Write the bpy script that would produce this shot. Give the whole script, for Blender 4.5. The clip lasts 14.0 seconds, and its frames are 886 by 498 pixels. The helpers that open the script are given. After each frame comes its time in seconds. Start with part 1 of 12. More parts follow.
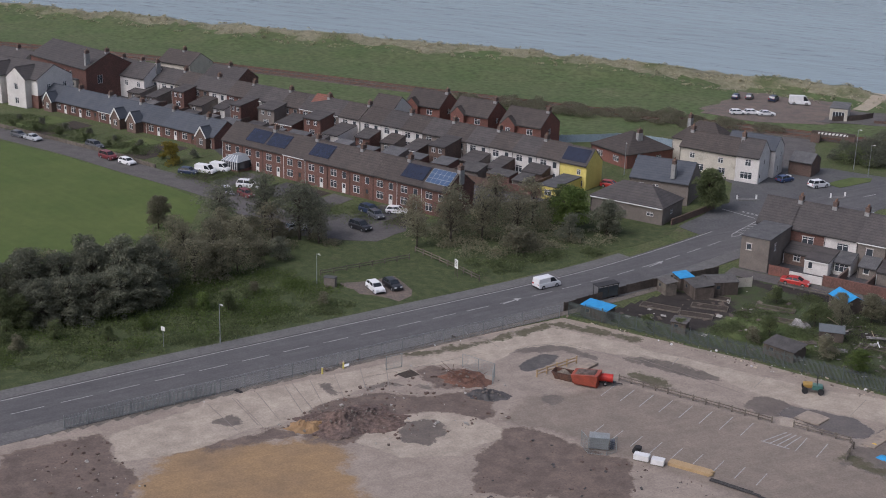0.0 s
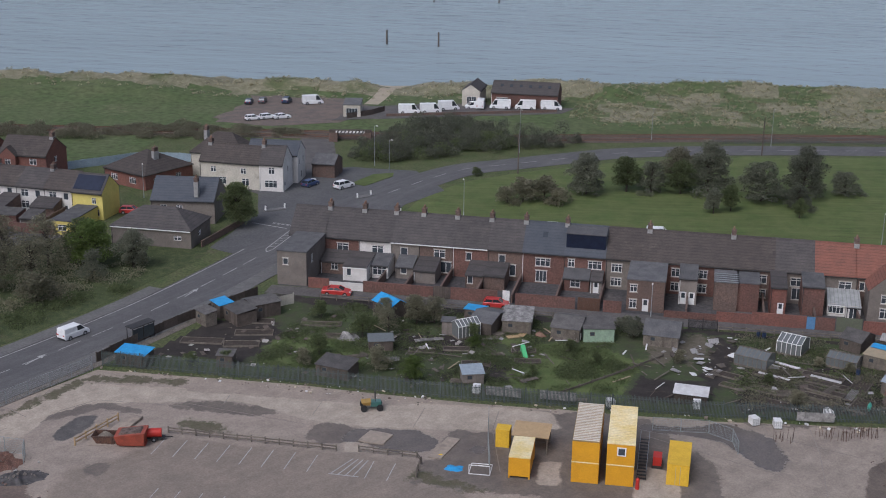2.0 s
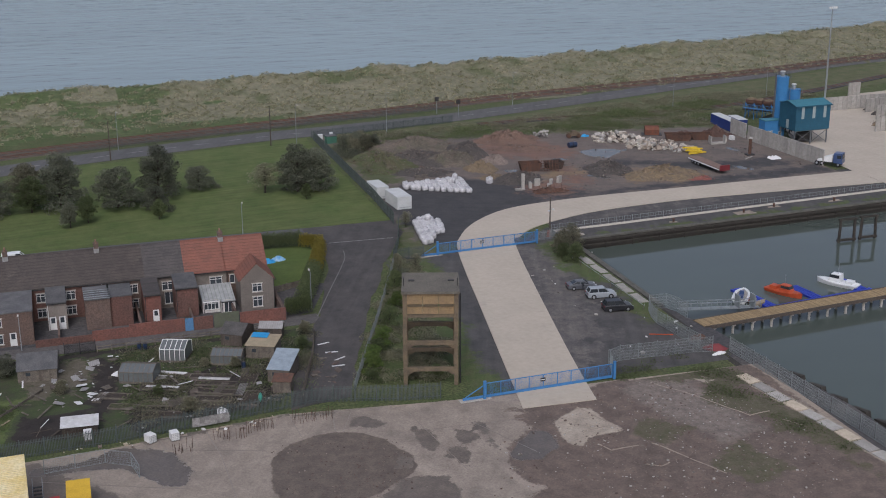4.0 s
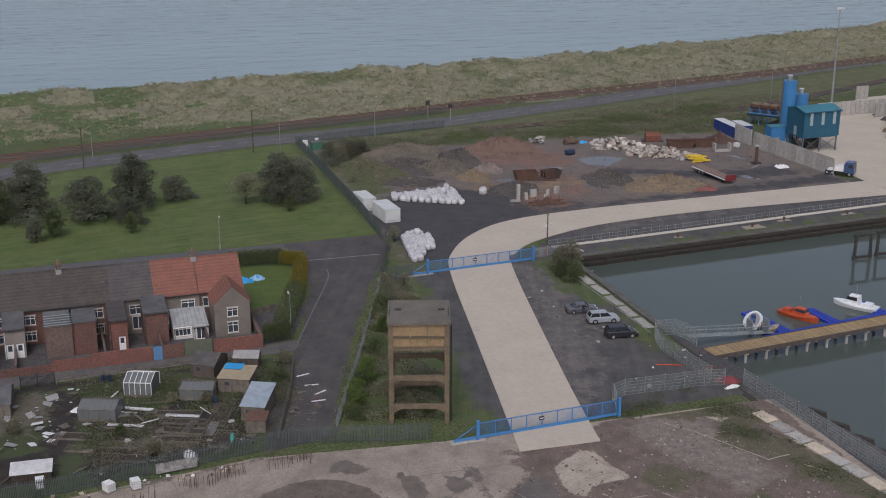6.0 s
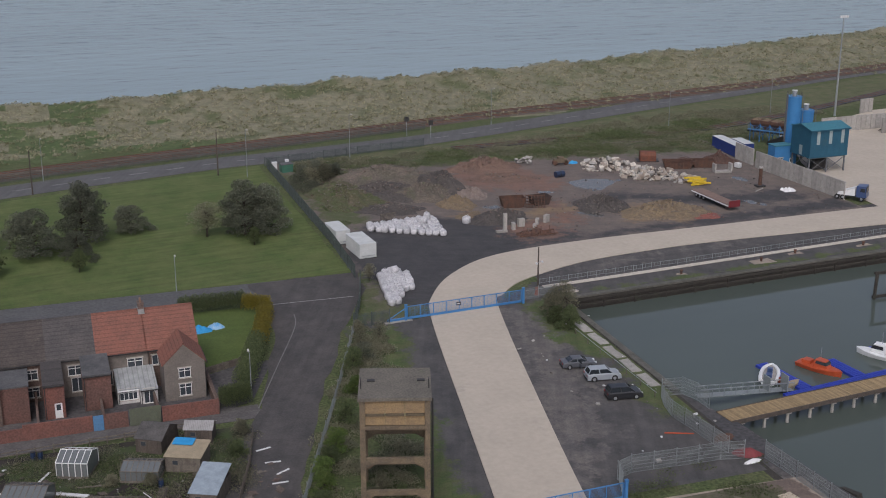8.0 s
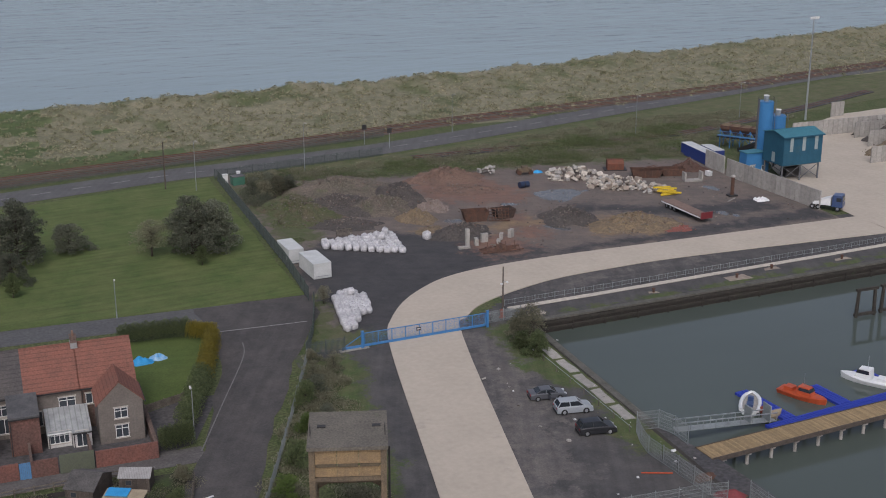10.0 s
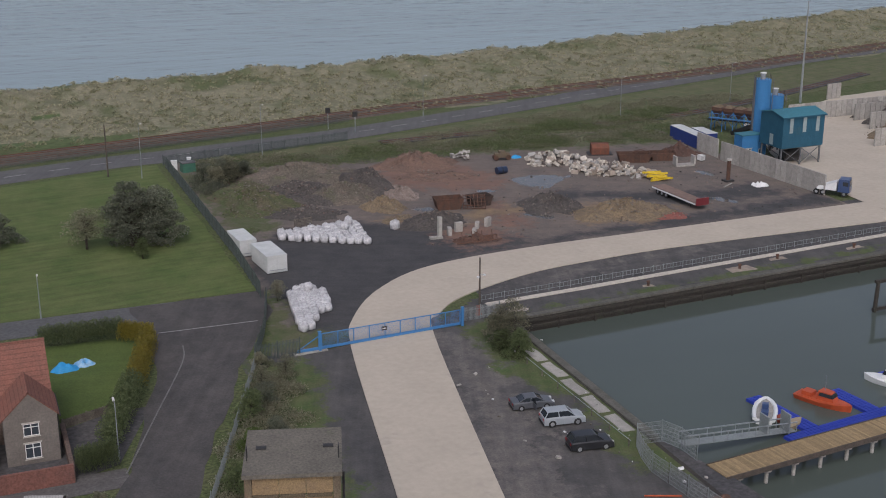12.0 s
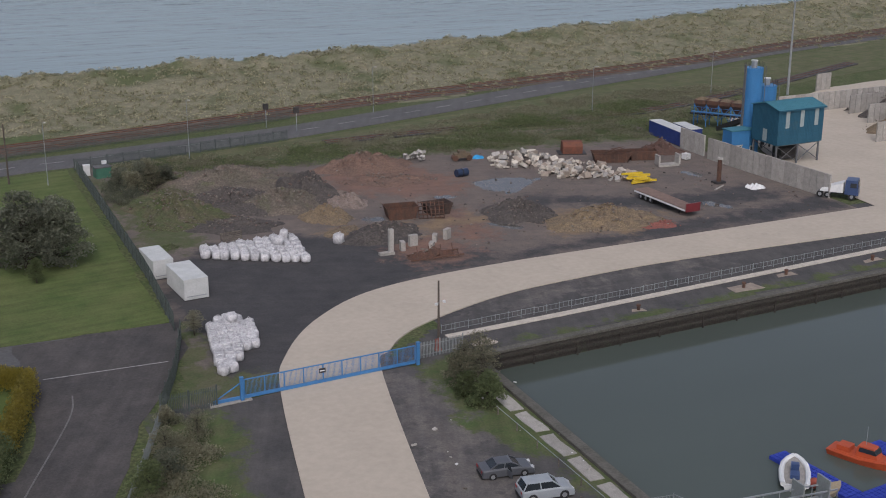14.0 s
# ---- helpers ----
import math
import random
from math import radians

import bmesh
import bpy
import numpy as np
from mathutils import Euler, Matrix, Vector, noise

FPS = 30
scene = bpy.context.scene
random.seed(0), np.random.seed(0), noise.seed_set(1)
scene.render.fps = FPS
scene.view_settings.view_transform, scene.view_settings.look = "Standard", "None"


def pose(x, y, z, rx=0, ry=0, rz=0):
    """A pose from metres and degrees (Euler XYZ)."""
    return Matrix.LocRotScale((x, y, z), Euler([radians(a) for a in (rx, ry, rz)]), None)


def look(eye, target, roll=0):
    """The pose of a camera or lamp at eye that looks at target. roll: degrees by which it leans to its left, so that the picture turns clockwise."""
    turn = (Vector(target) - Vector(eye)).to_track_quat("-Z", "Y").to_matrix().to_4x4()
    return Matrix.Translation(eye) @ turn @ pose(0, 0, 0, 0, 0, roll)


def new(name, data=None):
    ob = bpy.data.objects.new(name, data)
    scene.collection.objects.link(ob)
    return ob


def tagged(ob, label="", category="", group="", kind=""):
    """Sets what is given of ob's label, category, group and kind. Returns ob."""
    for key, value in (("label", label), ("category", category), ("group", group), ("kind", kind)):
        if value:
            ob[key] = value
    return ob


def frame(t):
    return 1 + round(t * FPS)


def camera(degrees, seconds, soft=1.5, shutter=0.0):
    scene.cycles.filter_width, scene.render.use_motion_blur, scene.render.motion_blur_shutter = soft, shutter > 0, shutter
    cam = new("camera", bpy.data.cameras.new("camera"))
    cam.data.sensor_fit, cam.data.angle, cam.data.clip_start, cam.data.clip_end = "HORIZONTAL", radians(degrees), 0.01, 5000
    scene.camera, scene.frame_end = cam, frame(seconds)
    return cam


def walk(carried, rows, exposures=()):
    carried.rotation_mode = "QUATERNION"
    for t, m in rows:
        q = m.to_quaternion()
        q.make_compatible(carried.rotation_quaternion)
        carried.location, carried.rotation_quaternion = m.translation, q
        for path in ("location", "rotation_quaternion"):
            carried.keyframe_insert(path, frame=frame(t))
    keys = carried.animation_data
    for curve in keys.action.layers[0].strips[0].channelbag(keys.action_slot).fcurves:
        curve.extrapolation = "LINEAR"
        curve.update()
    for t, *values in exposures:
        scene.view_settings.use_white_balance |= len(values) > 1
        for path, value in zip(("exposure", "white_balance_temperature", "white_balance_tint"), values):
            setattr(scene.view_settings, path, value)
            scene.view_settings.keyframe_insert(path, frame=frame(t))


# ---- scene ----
cam = camera(38.3, 14.0, soft=1.0)
PATH = [
    (0.0, (-0.66, -6.39, 69.09), (-53.00, 72.82, 37.70), 1.6),
    (0.5, (-3.61, -1.55, 69.47), (-49.28, 81.73, 38.18), 1.5),
    (1.0, (-5.38, 1.74, 69.15), (-43.38, 88.89, 38.14), 1.3),
    (1.5, (-6.06, 4.25, 68.80), (-35.50, 94.73, 38.01), 1.0),
    (2.0, (-6.31, 6.23, 68.66), (-25.42, 99.50, 38.06), 0.8),
    (2.5, (-6.40, 7.81, 68.42), (-13.47, 102.85, 38.11), 0.5),
    (3.0, (-6.34, 9.40, 68.28), (-0.55, 104.55, 38.08), 0.2),
    (3.5, (-5.87, 11.20, 68.21), (13.01, 104.61, 37.91), -0.0),
    (4.0, (-5.65, 13.29, 67.86), (23.19, 104.12, 37.56), -0.2),
    (6.5, (0.96, 32.17, 66.96), (30.36, 122.72, 36.35), -0.0),
    (7.0, (2.85, 37.82, 66.94), (32.29, 128.36, 36.33), 0.0),
    (7.5, (4.58, 43.22, 67.03), (34.17, 133.69, 36.38), 0.0),
    (8.0, (5.96, 47.50, 67.03), (36.70, 137.56, 36.29), -0.0),
    (8.5, (7.02, 50.44, 67.00), (38.58, 140.20, 36.24), -0.1),
    (9.0, (8.04, 52.74, 66.96), (40.09, 142.33, 36.21), -0.1),
    (11.5, (15.89, 71.71, 61.71), (51.09, 160.07, 30.81), -0.0),
    (12.0, (18.21, 77.12, 58.50), (53.51, 165.45, 27.65), 0.0),
    (12.5, (20.87, 83.18, 55.30), (56.22, 171.48, 24.40), 0.1),
    (13.0, (23.70, 89.84, 53.03), (60.36, 177.57, 22.07), 0.1),
    (13.5, (26.75, 96.92, 52.05), (64.96, 183.98, 21.05), 0.0),
    (14.0, (29.24, 102.55, 52.16), (67.55, 189.56, 21.16), -0.0),
]
walk(cam, [(t, look(eye, target, roll)) for t, eye, target, roll in PATH], exposures=((0.0, 0.28, 6050, 18), (2.0, 0.2, 5850, 16), (3.5, 0.1, 5950, 15), (6.5, 0.1, 6100, 16), (14.0, 0.1, 6150, 16)))

# ---------- world, sun, exposure ----------
world = bpy.data.worlds.new("overcast_sky")
scene.world = world
world.use_nodes = True
_n = world.node_tree.nodes
_sky = _n.new("ShaderNodeTexSky")
_sky.sky_type, _sky.sun_disc = "NISHITA", False
_sky.sun_elevation, _sky.sun_rotation = radians(42), radians(200)
_sky.air_density, _sky.dust_density, _sky.ozone_density = 1.0, 4.0, 1.0
_hs = _n.new("ShaderNodeHueSaturation")
_hs.inputs["Saturation"].default_value = 0.6
world.node_tree.links.new(_sky.outputs[0], _hs.inputs["Color"])
world.node_tree.links.new(_hs.outputs[0], _n["Background"].inputs["Color"])
_n["Background"].inputs["Strength"].default_value = 0.11
_sun = bpy.data.lights.new("sun", "SUN")
_sun.energy, _sun.angle, _sun.color = 1.0, radians(25), (1.0, 0.98, 0.95)
sun = new("sun", _sun)
sun.matrix_world = look((0, 0, 200), (60, 120, 0))


# ---------- materials ----------
MATS = {}


def mat(name, a, b=None, size=1.0, rough=0.85, bump=0.0, grain=0.25, metal=0.0, spot=None, spot_size=6.0, spot_at=0.6,
        world_space=True, vary=0.0, spec=0.3, stripes=None, fine=9.0):
    """A surface of two tones in patches of `size` metres with a finer grain, optional stains (spot) and stripes (axis, pitch, depth)."""
    if name in MATS:
        return MATS[name]
    b = b or tuple(c * 0.75 for c in a)
    m = bpy.data.materials.new(name)
    m.use_nodes = True
    t, n = m.node_tree, m.node_tree.nodes
    p = n["Principled BSDF"]
    p.inputs["Roughness"].default_value, p.inputs["Metallic"].default_value = rough, metal
    p.inputs["Specular IOR Level"].default_value = spec
    if world_space:
        co = n.new("ShaderNodeNewGeometry").outputs["Position"]
    else:
        co = n.new("ShaderNodeTexCoord").outputs["Object"]

    def noise_at(scale, detail=4.0, w=0.6):
        q = n.new("ShaderNodeTexNoise")
        q.inputs["Scale"].default_value, q.inputs["Detail"].default_value, q.inputs["Roughness"].default_value = scale, detail, w
        t.links.new(co, q.inputs["Vector"])
        return q.outputs["Fac"]

    def ramp(src, lo, hi):
        r = n.new("ShaderNodeMapRange")
        r.inputs["From Min"].default_value, r.inputs["From Max"].default_value = lo, hi
        t.links.new(src, r.inputs["Value"])
        return r.outputs["Result"]

    def mix(fac, x, y, kind="MIX"):
        q = n.new("ShaderNodeMix")
        q.data_type, q.blend_type = "RGBA", kind
        for s, v in ((0, fac), (6, x), (7, y)):
            if hasattr(v, "is_output"):
                t.links.new(v, q.inputs[s])
            else:
                q.inputs[s].default_value = v if s == 0 else (*v, 1)
        return q.outputs[2]

    big = noise_at(1.0 / size)
    col = mix(ramp(big, 0.35, 0.65), a, b)
    if spot:
        col = mix(ramp(noise_at(1.0 / spot_size, 6.0, 0.65), spot_at, spot_at + 0.12), col, spot)
    small = noise_at(fine / size, 3.0)
    if grain:
        grain = min(0.6, grain * 1.35) if rough > 0.8 and world_space else grain
        v = n.new("ShaderNodeMapRange")
        v.inputs["To Min"].default_value, v.inputs["To Max"].default_value = 1 - grain, 1 + grain
        v.inputs["From Min"].default_value, v.inputs["From Max"].default_value = 0.3, 0.7
        t.links.new(small, v.inputs["Value"])
        hs = n.new("ShaderNodeHueSaturation")
        t.links.new(col, hs.inputs["Color"])
        t.links.new(v.outputs["Result"], hs.inputs["Value"])
        col = hs.outputs["Color"]
    if vary:
        oi = n.new("ShaderNodeObjectInfo")
        v = n.new("ShaderNodeMapRange")
        v.inputs["To Min"].default_value, v.inputs["To Max"].default_value = 1 - vary, 1 + vary
        t.links.new(oi.outputs["Random"], v.inputs["Value"])
        hs = n.new("ShaderNodeHueSaturation")
        t.links.new(col, hs.inputs["Color"])
        t.links.new(v.outputs["Result"], hs.inputs["Value"])
        col = hs.outputs["Color"]
    height = small
    if stripes:
        axis, pitch, depth = stripes
        sx = n.new("ShaderNodeSeparateXYZ")
        t.links.new(co, sx.inputs[0])
        fr = n.new("ShaderNodeMath")
        fr.operation = "PINGPONG"
        fr.inputs[1].default_value = pitch / 2
        t.links.new(sx.outputs[axis], fr.inputs[0])
        d = ramp(fr.outputs[0], pitch * 0.06, pitch * 0.14)
        q = n.new("ShaderNodeMapRange")
        q.inputs["To Min"].default_value = 1 - depth
        t.links.new(d, q.inputs["Value"])
        hs = n.new("ShaderNodeHueSaturation")
        t.links.new(col, hs.inputs["Color"])
        t.links.new(q.outputs["Result"], hs.inputs["Value"])
        col = hs.outputs["Color"]
    t.links.new(col, p.inputs["Base Color"])
    if bump:
        bp = n.new("ShaderNodeBump")
        bp.inputs["Strength"].default_value, bp.inputs["Distance"].default_value = min(1.0, bump * 4), bump
        t.links.new(height, bp.inputs["Height"])
        t.links.new(bp.outputs[0], p.inputs["Normal"])
    MATS[name] = m
    return m


def glass(name, tint=(0.05, 0.06, 0.07)):
    if name in MATS:
        return MATS[name]
    m = mat(name, tint, tint, 2.0, 0.08, 0, 0.1, spec=0.6)
    return m


def water(name, tint, scale, strength, rough=0.12):
    m = bpy.data.materials.new(name)
    m.use_nodes = True
    t, n = m.node_tree, m.node_tree.nodes
    p = n["Principled BSDF"]
    p.inputs["Roughness"].default_value, p.inputs["IOR"].default_value = rough, 1.33
    co = n.new("ShaderNodeNewGeometry").outputs["Position"]
    mp = n.new("ShaderNodeMapping")
    mp.inputs["Scale"].default_value = (0.45, 1.0, 1.0)
    t.links.new(co, mp.inputs["Vector"])
    outs = []
    for s, d in ((scale, 5.0), (scale * 0.06, 3.0)):
        q = n.new("ShaderNodeTexNoise")
        q.inputs["Scale"].default_value, q.inputs["Detail"].default_value = s, d
        t.links.new(mp.outputs[0], q.inputs["Vector"])
        outs.append(q.outputs["Fac"])
    q = n.new("ShaderNodeMix")
    q.data_type = "RGBA"
    q.inputs[6].default_value, q.inputs[7].default_value = (*tint, 1), (*[c * 0.7 for c in tint], 1)
    t.links.new(outs[1], q.inputs[0])
    t.links.new(q.outputs[2], p.inputs["Base Color"])
    b = n.new("ShaderNodeBump")
    b.inputs["Strength"].default_value, b.inputs["Distance"].default_value = 1.0, strength
    t.links.new(outs[0], b.inputs["Height"])
    t.links.new(b.outputs[0], p.inputs["Normal"])
    MATS[name] = m
    return m


ROUGH_GRASS = mat("rough_grass", (0.060, 0.082, 0.028), (0.090, 0.098, 0.044), 3.5, 0.95, 0.12, 0.38, spot=(0.11, 0.098, 0.06), spot_size=9)
LAWN = mat("mown_grass", (0.078, 0.098, 0.030), (0.105, 0.116, 0.042), 6.0, 0.95, 0.03, 0.25, spot=(0.135, 0.13, 0.055), spot_size=16, spot_at=0.56)
FIELD = mat("field_grass", (0.076, 0.104, 0.026), (0.094, 0.118, 0.034), 14.0, 0.95, 0.02, 0.15, spot=(0.11, 0.122, 0.045), spot_size=30, spot_at=0.55)
DUNE = mat("dune_grass", (0.138, 0.134, 0.080), (0.225, 0.206, 0.14), 2.2, 0.95, 0.08, 0.4, spot=(0.088, 0.102, 0.046), spot_size=12, spot_at=0.52)
MEADOW = mat("coastal_meadow", (0.070, 0.100, 0.036), (0.092, 0.110, 0.048), 14.0, 0.95, 0.10, 0.25, spot=(0.14, 0.135, 0.075), spot_size=18, spot_at=0.62)
SAND = mat("sand", (0.36, 0.31, 0.23), (0.30, 0.26, 0.2), 3.0, 0.95, 0.03, 0.12)
ASPHALT = mat("asphalt", (0.085, 0.085, 0.087), (0.105, 0.104, 0.103), 4.0, 0.9, 0.006, 0.15, spot=(0.07, 0.07, 0.07), spot_size=5)
ASPHALT_OLD = mat("worn_asphalt", (0.090, 0.083, 0.080), (0.118, 0.109, 0.103), 3.0, 0.92, 0.01, 0.18, spot=(0.08, 0.076, 0.072), spot_size=4, spot_at=0.55)
FOOTWAY = mat("footway_asphalt", (0.115, 0.112, 0.11), (0.14, 0.136, 0.13), 3.0, 0.92, 0.006, 0.15)
DARK_YARD = mat("dark_gravel", (0.060, 0.058, 0.060), (0.085, 0.080, 0.078), 5.0, 0.95, 0.04, 0.25, spot=(0.12, 0.108, 0.10), spot_size=8, spot_at=0.58)
BROWN_YARD = mat("brown_hardcore", (0.165, 0.13, 0.108), (0.118, 0.10, 0.088), 3.0, 0.95, 0.06, 0.25, spot=(0.20, 0.15, 0.12), spot_size=7)
CONCRETE = mat("new_concrete", (0.452, 0.396, 0.322), (0.418, 0.366, 0.297), 7.0, 0.85, 0.003, 0.04, spot=(0.355, 0.312, 0.262), spot_size=5, spot_at=0.62)
BANK = mat("bank_grass", (0.040, 0.056, 0.020), (0.074, 0.088, 0.036), 1.4, 0.95, 0.12, 0.45, spot=(0.095, 0.088, 0.05), spot_size=6, spot_at=0.6)
SLAB = mat("site_concrete", (0.315, 0.262, 0.21), (0.262, 0.218, 0.178), 6.0, 0.9, 0.015, 0.14, spot=(0.16, 0.138, 0.12), spot_size=7, spot_at=0.56)
SLAB_PALE = mat("pale_site_concrete", (0.52, 0.445, 0.34), (0.43, 0.365, 0.28), 3.0, 0.9, 0.015, 0.1, spot=(0.32, 0.265, 0.205), spot_size=4, spot_at=0.62)
SITE_DIRT = mat("demolition_dirt", (0.145, 0.100, 0.082), (0.105, 0.080, 0.070), 4.0, 0.95, 0.10, 0.32, spot=(0.21, 0.17, 0.135), spot_size=5, spot_at=0.6)
SITE_SAND = mat("sandy_clay", (0.29, 0.185, 0.095), (0.235, 0.158, 0.092), 6.0, 0.95, 0.04, 0.16, spot=(0.145, 0.112, 0.085), spot_size=8, spot_at=0.56)
SOIL = mat("dark_soil", (0.042, 0.034, 0.028), (0.060, 0.048, 0.038), 2.0, 0.95, 0.06, 0.25)
ALLOT = mat("allotment_ground", (0.052, 0.068, 0.026), (0.078, 0.070, 0.045), 3.0, 0.95, 0.1, 0.35, spot=(0.060, 0.045, 0.036), spot_size=5, spot_at=0.52)
PAINT_ROAD = mat("road_paint", (0.40, 0.395, 0.38), (0.27, 0.265, 0.255), 0.6, 0.8, 0, 0.15)
SEA = water("sea_water", (0.25, 0.315, 0.325), 0.15, 0.5, 0.2)
DOCK_WATER = water("dock_water", (0.086, 0.104, 0.090), 0.7, 0.006, 0.035)


# ---------- mesh building ----------
class Geo:
    """Collects vertices and faces; each face has the index of one of the part's materials."""

    def __init__(self):
        self.v, self.f, self.m = [], [], []

    def face(self, pts, m=0):
        i = len(self.v)
        self.v.extend(tuple(p) for p in pts)
        self.f.append(tuple(range(i, i + len(pts))))
        self.m.append(m)

    def hexa(self, p, m=0):
        i = len(self.v)
        self.v.extend(tuple(q) for q in p)
        for q in ((3, 2, 1, 0), (4, 5, 6, 7), (0, 1, 5, 4), (1, 2, 6, 5), (2, 3, 7, 6), (3, 0, 4, 7)):
            self.f.append(tuple(i + k for k in q))
            self.m.append(m)
        return self

    def box(self, x0, x1, y0, y1, z0, z1, m=0):
        return self.hexa([(x0, y0, z0), (x1, y0, z0), (x1, y1, z0), (x0, y1, z0), (x0, y0, z1), (x1, y0, z1), (x1, y1, z1), (x0, y1, z1)], m)

    def beam(self, a, b, w, h, m=0):
        """A bar of width w and height h between two points."""
        a, b = Vector(a), Vector(b)
        d = (b - a).normalized()
        s = d.cross(Vector((0, 0, 1)))
        s = (s.normalized() if s.length > 1e-4 else Vector((1, 0, 0))) * w / 2
        u = s.cross(d).normalized() * h / 2
        return self.hexa([a - s - u, a + s - u, b + s - u, b - s - u, a - s + u, a + s + u, b + s + u, b - s + u], m)

    def cyl(self, a, b, r0, r1=None, n=8, m=0, cap=True):
        a, b = Vector(a), Vector(b)
        r1 = r0 if r1 is None else r1
        d = (b - a).normalized()
        s = d.cross(Vector((0, 0, 1)))
        s = s.normalized() if s.length > 1e-4 else Vector((1, 0, 0))
        u = s.cross(d)
        i = len(self.v)
        for c, r in ((a, r0), (b, r1)):
            self.v.extend(tuple(c + (s * math.cos(k * math.tau / n) + u * math.sin(k * math.tau / n)) * r) for k in range(n))
        for k in range(n):
            j = (k + 1) % n
            self.f.append((i + k, i + j, i + n + j, i + n + k))
            self.m.append(m)
        if cap:
            self.f.append(tuple(i + k for k in reversed(range(n))))
            self.f.append(tuple(i + n + k for k in range(n)))
            self.m += [m, m]
        return self

    def prism(self, pts, z0, z1, m=0, side=None):
        n, i = len(pts), len(self.v)
        self.v.extend((x, y, z0) for x, y in pts)
        self.v.extend((x, y, z1) for x, y in pts)
        self.f.append(tuple(i + n + k for k in range(n)))
        self.m.append(m)
        for k in range(n):
            j = (k + 1) % n
            self.f.append((i + k, i + j, i + n + j, i + n + k))
            self.m.append(m if side is None else side)
        return self

    def extrude(self, prof, x0, x1, m=0, axis="x"):
        """A closed profile of (y, z) drawn out along x."""
        n, i = len(prof), len(self.v)
        for x in (x0, x1):
            self.v.extend((x, p, q) if axis == "x" else (p, x, q) for p, q in prof)
        self.f.append(tuple(i + k for k in reversed(range(n))))
        self.f.append(tuple(i + n + k for k in range(n)))
        self.m += [m, m]
        for k in range(n):
            j = (k + 1) % n
            self.f.append((i + k, i + j, i + n + j, i + n + k))
            self.m.append(m)
        return self

    def add(self, other, mx=None):
        i = len(self.v)
        self.v.extend(tuple(mx @ Vector(p)) if mx else p for p in other.v)
        self.f.extend(tuple(i + k for k in q) for q in other.f)
        self.m.extend(other.m)
        return self

    def mesh(self, name, mats, smooth=False, fix=True):
        me = bpy.data.meshes.new(name)
        me.from_pydata(self.v, [], self.f)
        mats = mats if isinstance(mats, (list, tuple)) else [mats]
        for q in mats:
            me.materials.append(q)
        if len(mats) > 1:
            me.polygons.foreach_set("material_index", self.m)
        if fix:
            bm = bmesh.new()
            bm.from_mesh(me)
            bmesh.ops.remove_doubles(bm, verts=bm.verts, dist=0.0005)
            bmesh.ops.recalc_face_normals(bm, faces=bm.faces)
            bm.to_mesh(me)
            bm.free()
        if smooth:
            me.polygons.foreach_set("use_smooth", [True] * len(me.polygons))
        me.update()
        return me


def part(name, geo, mats, parent=None, label="", smooth=False):
    """One mesh object, under a thing or a part."""
    data = geo if isinstance(geo, bpy.types.Mesh) else geo.mesh(name, mats, smooth)
    ob = new(name, data)
    if parent:
        ob.parent = parent
    if label:
        ob["label"] = label
    return ob


def thing(name, m, label, category, group="", kind=""):
    """An Empty at a thing's base that parents its parts."""
    ob = new(name)
    ob.empty_display_size = 0.3
    ob.matrix_basis = m
    return tagged(ob, label, category, group, kind)


def solid(name, geo, mats, label, category, group="", kind="", m=None, smooth=False):
    """A thing that is one mesh."""
    ob = part(name, geo, mats, smooth=smooth)
    if m:
        ob.matrix_basis = m
    return tagged(ob, label, category, group, kind)


R = random.Random(7)


def wobble(pts, step=2.0, amp=0.4, seed=1):
    """A closed outline with its edges cut into steps and made uneven."""
    out = []
    for k, (x, y) in enumerate(pts):
        x2, y2 = pts[(k + 1) % len(pts)]
        n = max(1, int(math.hypot(x2 - x, y2 - y) / step))
        for i in range(n):
            px, py = x + (x2 - x) * i / n, y + (y2 - y) * i / n
            q = Vector((px / 3.0, py / 3.0, seed * 7.3))
            out.append((px + amp * 2 * noise.noise(q), py + amp * 2 * noise.noise(q + Vector((31, 17, 5)))))
    return out




def patch(name, pts, z, material, label, category="ground", step=0.0, amp=0.4, seed=1, kind="structure", side=None):
    """A thin sheet of ground cover with a real edge, lying on what is below it."""
    pts = wobble(pts, step, amp, seed) if step else pts
    g = Geo().prism(pts, z - 0.06, z)
    return solid(name, g, material, label, category, kind=kind)


def ribbon(line, half_l, half_r=None):
    """The outline of a strip along a line: left side out, right side back."""
    half_r = half_l if half_r is None else half_r
    lft, rgt = [], []
    for k, (x, y) in enumerate(line):
        a, b = line[max(0, k - 1)], line[min(len(line) - 1, k + 1)]
        d = math.hypot(b[0] - a[0], b[1] - a[1])
        nx, ny = -(b[1] - a[1]) / d, (b[0] - a[0]) / d
        lft.append((x + nx * half_l, y + ny * half_l))
        rgt.append((x - nx * half_r, y - ny * half_r))
    return lft, rgt


def strip(name, line, half_l, half_r, z, material, label, category, thick=0.06):
    lft, rgt = ribbon(line, half_l, half_r)
    g = Geo()
    for k in range(len(line) - 1):
        a, b, c, d = rgt[k], rgt[k + 1], lft[k + 1], lft[k]
        g.hexa([(*a, z - thick), (*b, z - thick), (*c, z - thick), (*d, z - thick), (*a, z), (*b, z), (*c, z), (*d, z)])
    return solid(name, g, material, label, category, kind="structure")


